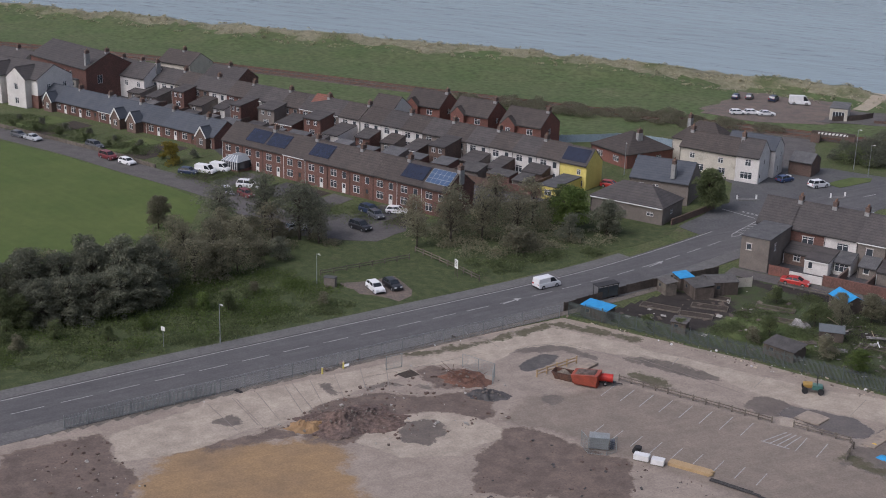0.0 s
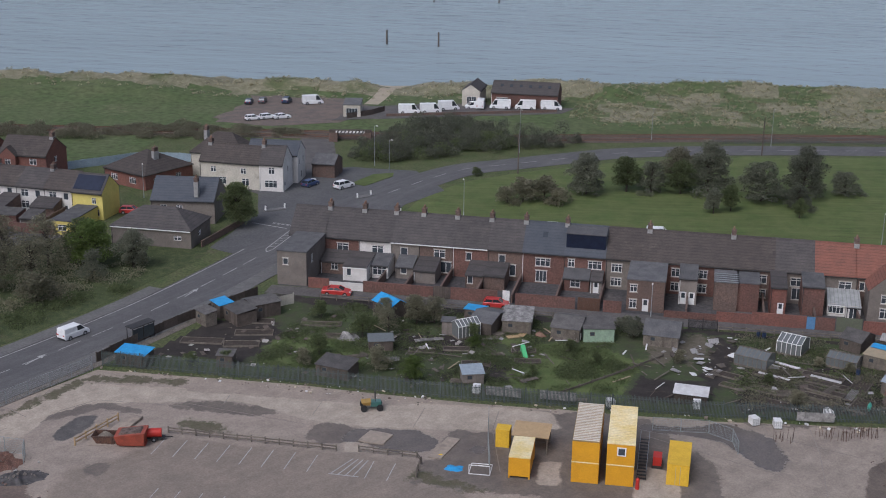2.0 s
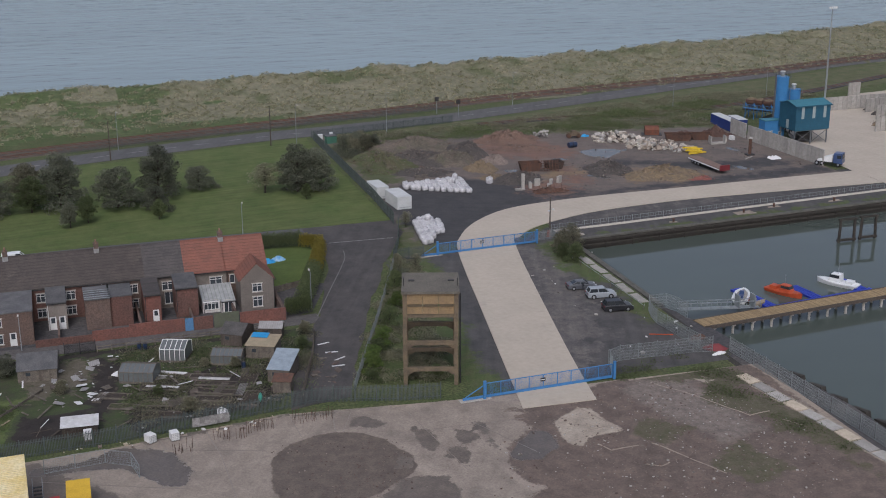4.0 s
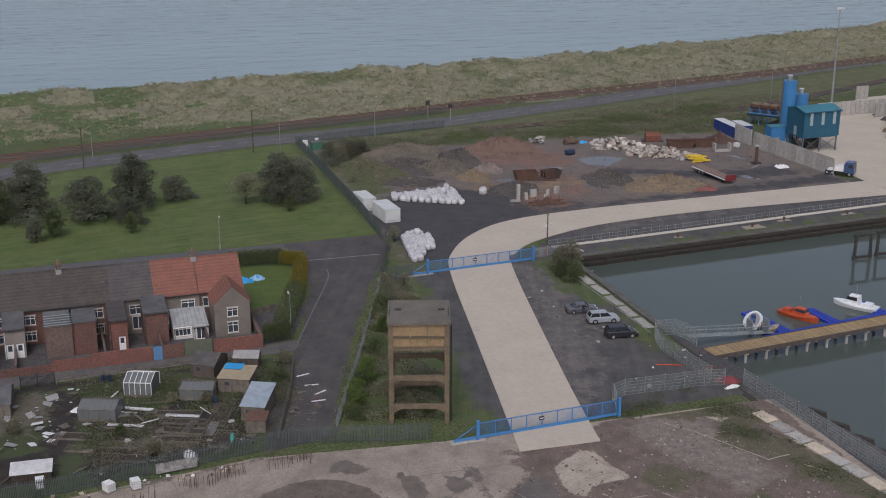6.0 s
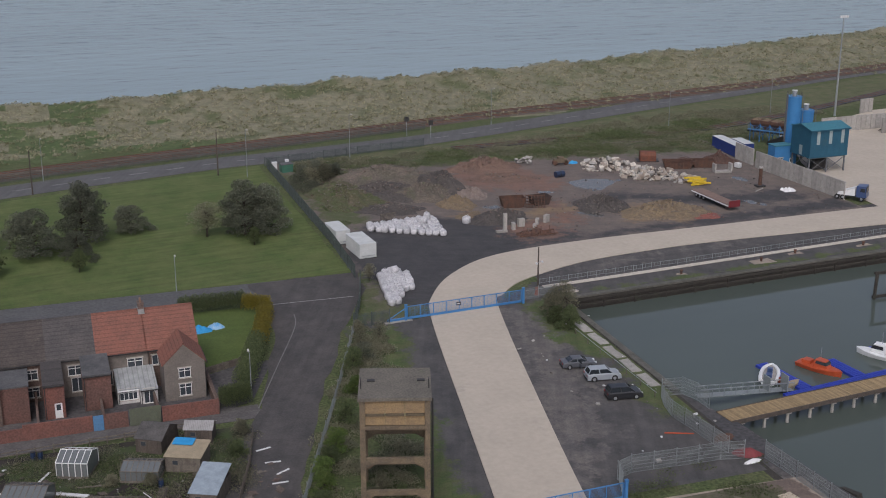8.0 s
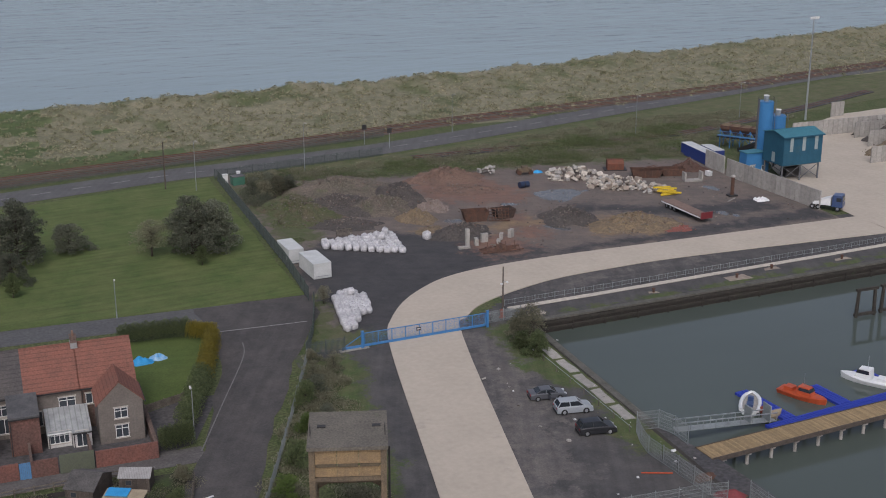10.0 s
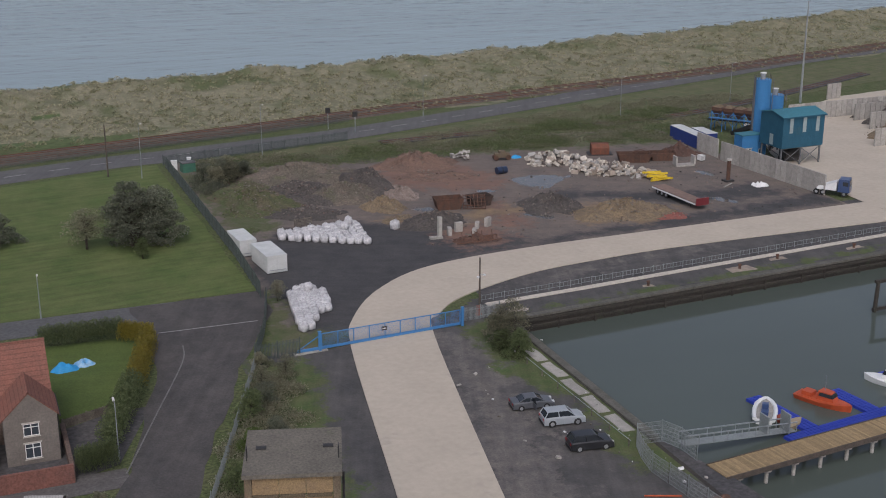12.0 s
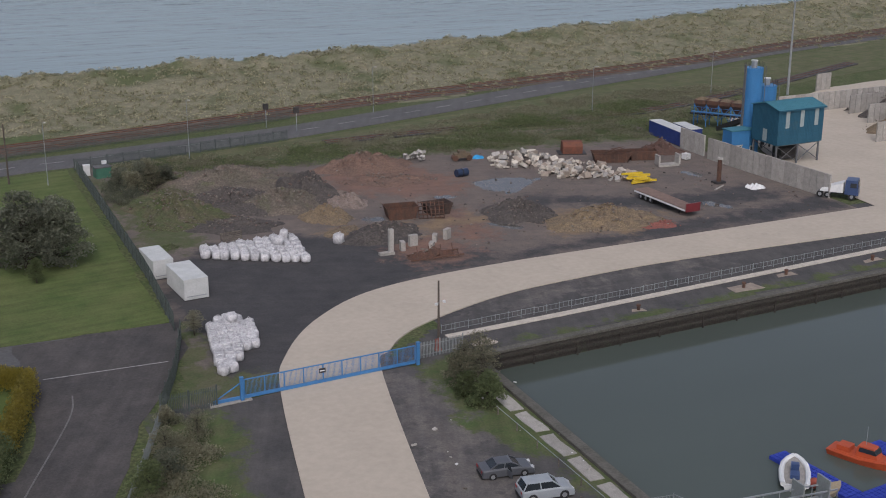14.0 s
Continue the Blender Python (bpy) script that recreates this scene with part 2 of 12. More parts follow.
def spline(pts, n=8):
    """A smooth line through points."""
    out = []
    for k in range(len(pts) - 1):
        p0, p1, p2, p3 = pts[max(0, k - 1)], pts[k], pts[k + 1], pts[min(len(pts) - 1, k + 2)]
        for i in range(n):
            t = i / n
            out.append(tuple(0.5 * (2 * b + (c - a) * t + (2 * a - 5 * b + 4 * c - d) * t * t + (3 * b - a - 3 * c + d) * t ** 3)
                             for a, b, c, d in zip(p0, p1, p2, p3)))
    out.append(tuple(pts[-1]))
    return out


def along(line, start, step, end=None):
    """Points and headings every `step` metres along a line."""
    out, pos, want = [], 0.0, start
    for (x, y), (x2, y2) in zip(line, line[1:]):
        d = math.hypot(x2 - x, y2 - y)
        while d and want <= pos + d and (end is None or want <= end):
            f = (want - pos) / d
            out.append((x + (x2 - x) * f, y + (y2 - y) * f, math.atan2(y2 - y, x2 - x)))
            want += step
        pos += d
    return out


# ---------- ground of many covers that run into one another ----------
def distance_to(px, py, poly):
    """Metres inside (plus) or outside (minus) an outline, for arrays of points."""
    best, odd = np.full(px.shape, 1e9), np.zeros(px.shape, bool)
    for (x0, y0), (x1, y1) in zip(poly, poly[1:] + poly[:1]):
        dx, dy = x1 - x0, y1 - y0
        f = np.clip(((px - x0) * dx + (py - y0) * dy) / (dx * dx + dy * dy + 1e-9), 0, 1)
        best = np.minimum(best, np.hypot(px - x0 - f * dx, py - y0 - f * dy))
        odd ^= ((y0 > py) != (y1 > py)) & (px < dx * (py - y0) / (dy if abs(dy) > 1e-9 else 1e-9) + x0)
    return np.where(odd, best, -best)


def cover_material(name, base, covers, streak=(20.0, 0.10)):
    """A ground material: base (a, b, size, rough), then covers {attribute: (a, b, size, rough, edge, soft)} laid over it
    where the attribute, broken up by noise of `edge` metres, is positive; streak: degrees and depth of drag marks."""
    m = bpy.data.materials.new(name)
    m.use_nodes = True
    t, n = m.node_tree, m.node_tree.nodes
    p = n["Principled BSDF"]
    p.inputs["Specular IOR Level"].default_value = 0.35
    co = n.new("ShaderNodeNewGeometry").outputs["Position"]

    def noise_at(scale, detail=5.0, w=0.62, vec=None, shift=0.0):
        q = n.new("ShaderNodeTexNoise")
        q.noise_dimensions = "4D"
        q.inputs["W"].default_value = shift
        q.inputs["Scale"].default_value, q.inputs["Detail"].default_value, q.inputs["Roughness"].default_value = scale, detail, w
        t.links.new(vec or co, q.inputs["Vector"])
        return q.outputs["Fac"]

    def ramp(src, lo, hi, a=0.0, b=1.0):
        r = n.new("ShaderNodeMapRange")
        for k, v in zip((1, 2, 3, 4), (lo, hi, a, b)):
            r.inputs[k].default_value = v
        t.links.new(src, r.inputs[0])
        return r.outputs[0]

    def calc(op, x, y):
        q = n.new("ShaderNodeMath")
        q.operation = op
        for k, v in enumerate((x, y)):
            if hasattr(v, "is_output"):
                t.links.new(v, q.inputs[k])
            else:
                q.inputs[k].default_value = v
        return q.outputs[0]

    def mix(fac, x, y):
        q = n.new("ShaderNodeMix")
        q.data_type = "RGBA"
        for s, v in ((0, fac), (6, x), (7, y)):
            if hasattr(v, "is_output"):
                t.links.new(v, q.inputs[s])
            else:
                q.inputs[s].default_value = (*v, 1)
        return q.outputs[2]

    def tones(a, b, size, k):
        return mix(ramp(noise_at(1.0 / size, 8.0, 0.68, shift=k * 3.7), 0.36, 0.64), a, b)

    torn = noise_at(0.55, 7.0, 0.7)
    col = tones(base[0], base[1], base[2], 0)
    rough = calc("ADD", base[3], 0.0)
    for k, (key, (a, b, size, rg, edge, soft)) in enumerate(covers.items()):
        at = n.new("ShaderNodeAttribute")
        at.attribute_name = key
        d = calc("ADD", calc("SUBTRACT", at.outputs["Fac"], 10.0), calc("MULTIPLY", calc("SUBTRACT", noise_at(0.30, 8.0, 0.72, shift=k + 0.5), 0.5), edge * 24))
        fac = ramp(d, -soft, soft)
        col = mix(fac, col, tones(a, b, size, k + 1))
        rough = calc("ADD", rough, calc("MULTIPLY", fac, calc("SUBTRACT", rg, rough)))
    mp = n.new("ShaderNodeMapping")
    mp.vector_type = "TEXTURE"
    mp.inputs["Rotation"].default_value = (0, 0, radians(streak[0]))
    mp.inputs["Scale"].default_value = (14.0, 1.0, 1.0)
    t.links.new(co, mp.inputs["Vector"])
    drag = ramp(noise_at(0.9, 5.0, 0.6, mp.outputs[0]), 0.3, 0.7, 1 - streak[1], 1 + streak[1])
    small = noise_at(4.0, 4.0, 0.7)
    val = calc("MULTIPLY", calc("MULTIPLY", drag, ramp(small, 0.3, 0.7, 0.80, 1.20)), ramp(torn, 0.3, 0.7, 0.88, 1.12))
    hs = n.new("ShaderNodeHueSaturation")
    t.links.new(col, hs.inputs["Color"])
    t.links.new(val, hs.inputs["Value"])
    t.links.new(hs.outputs[0], p.inputs["Base Color"])
    t.links.new(rough, p.inputs["Roughness"])
    bp = n.new("ShaderNodeBump")
    bp.inputs["Strength"].default_value, bp.inputs["Distance"].default_value = 0.5, 0.06
    t.links.new(calc("MULTIPLY", calc("ADD", small, torn), ramp(rough, 0.3, 0.8)), bp.inputs["Height"])
    t.links.new(bp.outputs[0], p.inputs["Normal"])
    MATS[name] = m
    return m


def cover_sheet(name, poly, step, z, material, areas, label, category="ground", relief=0.0):
    """A ground sheet inside `poly` carrying, for each cover, the distance into its outlines."""
    xs = np.arange(min(p[0] for p in poly), max(p[0] for p in poly) + step, step)
    ys = np.arange(min(p[1] for p in poly), max(p[1] for p in poly) + step, step)
    px, py = np.meshgrid(xs, ys)
    rim = distance_to(px, py, poly)
    h = np.zeros(px.shape)
    if relief:
        h = relief * np.clip(rim / 3.0, 0, 1) * (np.sin(px * 0.61 + 1.7 * np.sin(py * 0.37)) * np.sin(py * 0.53 + 1.3 * np.sin(px * 0.29)) * 0.5 + 0.5)
    nx = len(xs)
    keep = (rim[:-1, :-1] > 0) & (rim[1:, :-1] > 0) & (rim[:-1, 1:] > 0) & (rim[1:, 1:] > 0)
    j, i = np.nonzero(keep)
    k = j * nx + i
    f = np.stack([k, k + 1, k + nx + 1, k + nx], axis=1)
    used = np.unique(f)
    new_id = np.full(px.size, -1)
    new_id[used] = np.arange(len(used))
    v = np.stack([px.ravel(), py.ravel(), z + h.ravel()], axis=1)[used]
    me = bpy.data.meshes.new(name)
    me.from_pydata(v.tolist(), [], new_id[f].tolist())
    me.materials.append(material)
    for key, outlines in areas.items():
        d = np.full(px.shape, -9.0)
        for pl in outlines:
            d = np.maximum(d, distance_to(px, py, list(pl)))
        at = me.attributes.new(key, "FLOAT", "POINT")
        at.data.foreach_set("value", (np.clip(d, -9, 9).ravel()[used] + 10.0).astype(np.float32))
    me.polygons.foreach_set("use_smooth", [True] * len(f))
    return tagged(new(name, me), label, category, kind="structure")


# ---------- ground, sea and dock ----------
CREST = [(-3100, -300), (-600, 262), (-420, 294), (-293, 316), (-194, 340), (-97, 352), (0, 375), (150, 389), (300, 418), (420, 440), (3100, 1000)]
QX, QY, WATER = 82.3, 213.9, -1.9          # corner of the dock, its water level
RAIL = spline([(-470, 212), (-300, 262), (-190, 280), (-120, 292), (-60, 302), (-31, 309.4), (-9.7, 315.6), (17.8, 322.6), (45.6, 328.4), (86.5, 336.6), (113.7, 343), (150, 349), (205, 358), (263, 372), (420, 404)], 10)


def crest(x):
    for (x0, y0), (x1, y1) in zip(CREST, CREST[1:]):
        if x <= x1:
            return y0 + (y1 - y0) * (x - x0) / (x1 - x0)
    return CREST[-1][1]


def lift(x, y):
    """The height of the land."""
    if y < 250:
        return 0.0
    d = y - crest(x)
    if d > 0:
        base = 3.6 - 6.8 * min(1.0, d / 24.0)
    else:
        base = 3.6 * max(0.0, 1 + d / 38.0) ** 1.5
    amp = max(0.0, min(1.0, 1 + (d + 4) / 34.0)) * (1.0 if d < 8 else max(0.0, 1 - (d - 8) / 15))
    if -104 < x < -84 and base > 0:
        base *= 1 - 0.75 * max(0.0, 1 - abs(x + 94) / 10)
    flat = max(0.0, 1 - math.hypot(max(0, -136 - x, x + 84), max(0, 304 - y, y - 340)) / 14)
    base, amp = base * (1 - flat) + 0.2 * flat, amp * (1 - flat)
    flat = max(0.0, 1 - math.hypot(max(0, -88 - x, x + 38), max(0, 318 - y, y - 352)) / 10)
    base, amp = base * (1 - flat) + 0.35 * flat, amp * (1 - flat)
    lump = noise.noise(Vector((x / 11, y / 8, 0.3))) * 1.3 + noise.noise(Vector((x / 4.6, y / 3.4, 4.1))) * 1.0
    return base + amp * lump


def ground_sheet():
    xs = [-3000, -1600, -900, -620] + [-520 + 4.0 * k for k in range(113)] + [-66 + 2.0 * k for k in range(230)] + [398 + 4.0 * k for k in range(20)] + [480, 700, 1400, 3000]
    xs = sorted([x for x in xs if abs(x - QX) > 2] + [QX])
    ys = [-3000, -1200, -500, -200, -60] + [10.0 * k for k in range(0, 21)] + [220, 231.0, 238, 244] + [250 + 2.6 * k for k in range(30)] + [328 + 1.7 * k for k in range(70)] + [460, 520, 700]
    ys = sorted(ys)
    v = [(x, y, lift(x, y)) for y in ys for x in xs]
    f, mi, w = [], [], len(xs)
    for j in range(len(ys) - 1):
        for i in range(w - 1):
            cx, cy = (xs[i] + xs[i + 1]) / 2, (ys[j] + ys[j + 1]) / 2
            if QX < cx < 420 and -60 < cy < 244:
                continue
            f.append((j * w + i, j * w + i + 1, (j + 1) * w + i + 1, (j + 1) * w + i))
            d = cy - crest(cx) + 9 * noise.noise(Vector((cx / 18, cy / 14, 2)))
            if cy - crest(cx) > 12 or (abs(cx + 93) < 2.2 and d > -16):
                k = 3
            elif cy < 255:
                k = 0
            elif cx > -35:
                k = (1 if noise.noise(Vector((cx / 16, cy / 10, 7))) > (0.1 if cx < 25 else -0.25) and d > -40 else 2) if cx < 55 and d > -46 else (1 if d > -46 else 0)
            else:
                k = 1 if d > -7 else (2 if d > -60 or cx < -130 else 0)
            mi.append(k)
    me = bpy.data.meshes.new("ground")
    me.from_pydata(v, [], f)
    for q in (ROUGH_GRASS, DUNE, MEADOW, SAND):
        me.materials.append(q)
    me.polygons.foreach_set("material_index", mi)
    me.polygons.foreach_set("use_smooth", [True] * len(f))
    return tagged(new("ground", me), "rough coastal grassland with dunes along the shore", "ground", kind="structure")


ground_sheet()
solid("sea", Geo().prism([(-4500, 200), (-500, 255), (400, 380), (4500, 700), (4500, 4500), (-4500, 4500)], -6.0, -2.0), SEA, "grey-blue calm sea under an overcast sky", "sea", kind="structure")
solid("dock_water", Geo().prism([(QX - 0.2, -62), (422, -62), (422, 240), (QX - 0.2, QY + 0.4)], -6.5, WATER), DOCK_WATER, "still grey-green water in the dock basin", "water", kind="structure")

LAWN = cover_material("mown_park_grass", ((0.066, 0.098, 0.026), (0.106, 0.124, 0.042), 6.0, 0.95), {}, (8.0, 0.2))
FIELD = cover_material("mown_field_grass", ((0.064, 0.096, 0.022), (0.088, 0.115, 0.030), 16.0, 0.95), {}, (-12.0, 0.08))
# the demolition site
EDGE = [(-190, -90), (-140, 18), (-124, 55), (-113, 83), (-104.4, 103), (-95.6, 124.6), (-87.8, 142.6), (-83.5, 152)]   # along the road
patch("site_ground", EDGE + [(-57, 153.6), (-37, 153), (-3, 154.8), (19, 158), (40, 155.5), (84, 154), (84, -60), (-190, -90)], 0.03, SLAB, "cracked concrete floor of the cleared site", "ground")
# main road, coast road and lanes
SITE_DAMP_EDGE = mat("dusty_kerb_dirt", (0.17, 0.15, 0.13), (0.12, 0.105, 0.09), 1.5, 0.95, 0.04, 0.3, spot=(0.06, 0.07, 0.035), spot_size=3, spot_at=0.6)
LANE_WORN = cover_material("patchy_lane", ((0.053, 0.050, 0.049), (0.088, 0.080, 0.075), 5.0, 0.92), {}, (65.0, 0.14))
MAIN = spline([(-188, -92), (-139.5, 34), (-119.4, 87), (-110.4, 110.3), (-101, 133.8), (-91.6, 157.6), (-85.4, 176), (-80.9, 194.6), (-77.2, 213), (-73.6, 231), (-66.8, 251), (-57.3, 270.8), (-46.3, 280), (-34.6, 289),
               (-22.3, 297.3), (3.7, 306.6), (44, 316), (57, 317.6), (84, 321.8), (98, 324.2), (130, 333), (164, 343), (203, 354), (250, 367), (420, 401)], 8)
n_cut = 8 * 8 - 2
ROAD = cover_material("worn_road", ((0.088, 0.086, 0.087), (0.110, 0.107, 0.106), 9.0, 0.88), {}, (67.0, 0.16))
strip("main_road", MAIN, 4.6, 4.7, 0.060, ROAD, "grey asphalt two-lane road with white centre dashes", "road")
strip("footway_site", MAIN[:n_cut], -4.7, 7.6, 0.10, FOOTWAY, "asphalt footway beside the main road", "footway", 0.12)
strip("footway_field", MAIN[:n_cut - 10], 7.3, -4.6, 0.10, FOOTWAY, "asphalt footway on the field side of the main road", "footway", 0.12)
patch("junction", [(-89, 206), (-72, 200), (-68, 222), (-62, 242), (-57, 254), (-66, 268), (-80, 268), (-93, 262), (-98, 252), (-93, 243), (-88, 228)], 0.050, ASPHALT, "wide asphalt road junction", "road", 3, 0.3)
patch("pub_forecourt", [(-98, 246), (-88, 238), (-80, 250), (-84, 268), (-94, 300), (-101, 301), (-97, 268)], 0.042, ASPHALT_OLD, "worn tarmac approach to the level crossing", "road", 3, 0.4)
patch("beach_car_park", [(-127, 303), (-108, 303), (-96, 310), (-92, 330), (-104, 342), (-128, 338)], 0.27, BROWN_YARD, "gravel beach car park", "car park", 3, 1.2)
patch("beach_yard", [(-98, 312), (-84, 318), (-42, 336), (-40, 343), (-74, 341), (-96, 330)], 0.42, ASPHALT_OLD, "tarmac apron beside the boathouse", "road", 3, 0.5)
strip("back_lane", [(-72, 188.4), (-30, 188.6), (31, 190.0)], 1.9, 1.9, 0.045, ASPHALT_OLD, "worn tarmac back lane behind the terrace", "lane")
strip("terrace_street", spline([(-66, 226), (-40, 231), (0, 234), (53, 233.5)], 6), 3.0, 3.0, 0.045, ASPHALT, "asphalt street in front of the terrace", "road")
patch("corner_lane", [(20.5, 159), (28.5, 160.5), (40, 194), (47, 212), (55, 229), (55.5, 236.6), (38, 236.6), (37.8, 214), (31, 191), (23, 170)], 0.055, LANE_WORN, "worn tarmac lane past the end house", "lane", 2.5, 0.35)
LAWN_EDGE = [(-61, 238), (-60, 250), (-54, 262), (-44, 272.6), (-32, 281.6), (-20, 290), (4, 299.6), (43, 309.6), (54.2, 311.4), (54.8, 237.0), (0, 237.4), (-40, 234.5)]
patch("park_lawn", LAWN_EDGE, 0.035, LAWN, "mown grass of a small park", "lawn", 4, 0.2)
patch("sports_field", [(-420, 172), (-300, 171), (-236, 169.8), (-218, 170), (-198, 167.9), (-181, 166.6), (-168.3, 163.6), (-158, 150), (-152, 132), (-165, 100), (-220, 60), (-420, 20)], 0.03, FIELD, "bright mown sports field", "field", 5, 0.5)
strip("field_street", spline([(-420, 179), (-250, 174.6), (-218, 173.8), (-198, 171.7), (-180, 170.2), (-166, 168.2), (-142, 162)], 6), 3.6, 3.2, 0.05, ASPHALT_OLD, "worn asphalt street along the sports field", "road")
patch("town_yards", [(-262, 200), (-194, 194), (-188, 191), (-126, 191.6), (-116, 206), (-116, 221), (-262, 223)], 0.038, DARK_YARD, "dark tarmac back yards between the terraces", "yard", 3, 0.3)
patch("terrace_yards", [(-71, 190.6), (26, 190.8), (26, 201.6), (-72.6, 201.6)], 0.04, DARK_YARD, "dark paved back yards of the terrace", "yard")
patch("house_forecourt", [(-160, 162), (-144, 157), (-135, 160), (-127.4, 164), (-127, 172), (-131, 182.5), (-140, 183), (-143, 172)], 0.06, ASPHALT_OLD, "tarmac forecourt in front of the brick terrace", "yard", 2.5, 0.4)
strip("site_kerb_dirt", MAIN[:50], -7.4, 8.9, 0.055, SITE_DAMP_EDGE, "worn dusty strip between footway and site", "ground")
patch("roadside_bank", [(-172, 40), (-148, 30), (-137, 54), (-127, 84), (-117, 110), (-105, 142), (-95, 172), (-88, 200), (-90, 208), (-112, 208), (-126, 204), (-127, 182), (-132, 166), (-160, 160), (-152, 132), (-165, 100)], 0.034, BANK, "rough green bank between field and road", "grass", 3, 0.5)
patch("lay_by", [(-119.6, 143.0), (-113.4, 141.6), (-107.0, 142.4), (-106.6, 146.0), (-110.6, 149.6), (-113.6, 151.4), (-116.0, 147.4)], 0.045, BROWN_YARD, "gravel lay-by with patchy grass", "yard", 2.0, 0.7)

# dockside
YARD_AREAS, DOCK_AREAS, PLOT_AREAS = {}, {}, {}


def area(covers, key, *outline):
    covers.setdefault(key, []).append(list(outline))


area(YARD_AREAS, "dark", (57.0, 214), (71, 214), (86, 240), (100, 241.5), (97, 249), (86, 255), (80, 262), (66, 263), (59, 254), (56, 246))
area(YARD_AREAS, "dark", (94, 241.4), (140, 242.4), (156, 244), (156, 250), (140, 247.6), (121, 245.4), (104, 244))
area(YARD_AREAS, "dark", (104, 262), (116, 268), (126, 262), (138, 258), (150, 260), (152, 252), (132, 252), (118, 262), (108, 260))
area(YARD_AREAS, "red", (90, 290), (100, 297), (107, 290), (112, 280), (104, 272), (96, 276), (90, 282))
area(YARD_AREAS, "red", (87, 244), (94.5, 243.3), (97, 247), (94, 254), (87, 252))
area(YARD_AREAS, "red", (98, 262), (104, 266), (103, 252), (98, 250))
area(YARD_AREAS, "clay", (82, 262), (87, 264), (89, 260), (104, 262), (106, 258), (96, 257), (86, 257))
area(YARD_AREAS, "clay", (110, 250), (114, 258), (124, 257), (129, 249), (120, 244.6))
area(YARD_AREAS, "grass", (57.4, 262), (64, 262), (66, 270), (66, 284), (72, 291), (62, 300), (57.6, 304))
area(YARD_AREAS, "grass", (62, 300), (74, 305), (90, 300), (100, 299), (124, 296), (156, 291), (156, 304), (60, 312))
area(YARD_AREAS, "grass", (50.5, 213), (57.5, 214), (57, 219.4), (56.4, 230), (56, 236), (52, 224))
area(YARD_AREAS, "grass", (57, 213), (61, 213.6), (60.4, 219), (56.4, 220), (54, 216))
area(YARD_AREAS, "wet", (111.6, 278.2), (117.9, 279.4), (122.4, 275.6), (119, 272.6), (114.3, 270.1), (111.0, 273.6))
area(YARD_AREAS, "wet", (88, 266.4), (92, 266.2), (91.4, 264.2), (88.8, 264.4))
area(YARD_AREAS, "wet", (104, 256.6), (107, 258), (107.6, 252.6), (105.6, 253))
area(YARD_AREAS, "wet", (103, 273.4), (107.4, 271), (106, 269.6), (102.6, 271.4))
area(YARD_AREAS, "wet", (145, 271.2), (146.6, 270.8), (147, 265.4), (145.8, 265.6))
area(YARD_AREAS, "wet", (137, 254), (139, 253.6), (141.4, 248), (139.4, 248.2))
YARD_GROUND = cover_material("yard_ground", ((0.165, 0.132, 0.112), (0.112, 0.096, 0.086), 4.5, 0.9), {
    "dark": ((0.044, 0.043, 0.045), (0.066, 0.063, 0.062), 4.0, 0.9, 0.5, 1.2),
    "red": ((0.195, 0.115, 0.085), (0.145, 0.098, 0.08), 3.0, 0.95, 0.9, 1.4),
    "clay": ((0.235, 0.165, 0.10), (0.165, 0.122, 0.085), 2.6, 0.95, 0.8, 1.2),
    "grass": ((0.066, 0.086, 0.032), (0.105, 0.10, 0.058), 2.2, 0.95, 0.9, 1.0),
    "wet": ((0.11, 0.10, 0.09), (0.085, 0.08, 0.072), 3.0, 0.06, 0.3, 0.12),
}, (-20.0, 0.09))
cover_sheet("storage_yard", [(57.2, 213.6), (72, 213.6), (86, 238), (100, 240.4), (157, 241.6), (157, 304), (130, 309), (100, 306), (57, 313), (55.6, 250), (54.6, 232), (50.5, 213.6)], 0.8, 0.033, YARD_GROUND, YARD_AREAS, "muddy brown storage yard with puddles and dark gravel", "yard")
area(DOCK_AREAS, "dust", (70, 214), (76, 214), (78, 206), (72, 180), (68, 170), (60, 158), (63, 180))
area(DOCK_AREAS, "dust", (86, 227), (100, 230.6), (125, 231.6), (125, 229.6), (104, 228.4), (92, 225.2))
area(DOCK_AREAS, "grass", (76.5, 172), (83, 170), (83.2, QY - 3), (81, QY + 2), (75.5, QY), (75, 198), (78.5, 190), (78, 182))
area(DOCK_AREAS, "grass", (43, 157), (47.5, 157), (49, 172), (51.5, 190), (55.5, 211), (47, 213))
area(DOCK_AREAS, "grass", (86, 216.4), (140, 220.8), (230, 228), (230, 226.4), (140, 219.4), (100, 216.3))
area(DOCK_AREAS, "stone", (80.2, 197), (80.9, 206), (79.4, 206), (79.2, 198))
area(DOCK_AREAS, "stone", (79.8, 180), (81.2, 180), (81.2, 196), (79.6, 195))
DOCK_GROUND = cover_material("dock_ground", ((0.092, 0.086, 0.081), (0.056, 0.054, 0.054), 4.0, 0.9), {
    "dust": ((0.145, 0.128, 0.115), (0.085, 0.080, 0.078), 2.0, 0.92, 1.5, 1.4),
    "stone": ((0.24, 0.21, 0.175), (0.17, 0.15, 0.128), 2.0, 0.9, 0.3, 0.3),
    "grass": ((0.060, 0.090, 0.028), (0.092, 0.098, 0.045), 1.8, 0.95, 0.6, 0.7),
}, (70.0, 0.16))
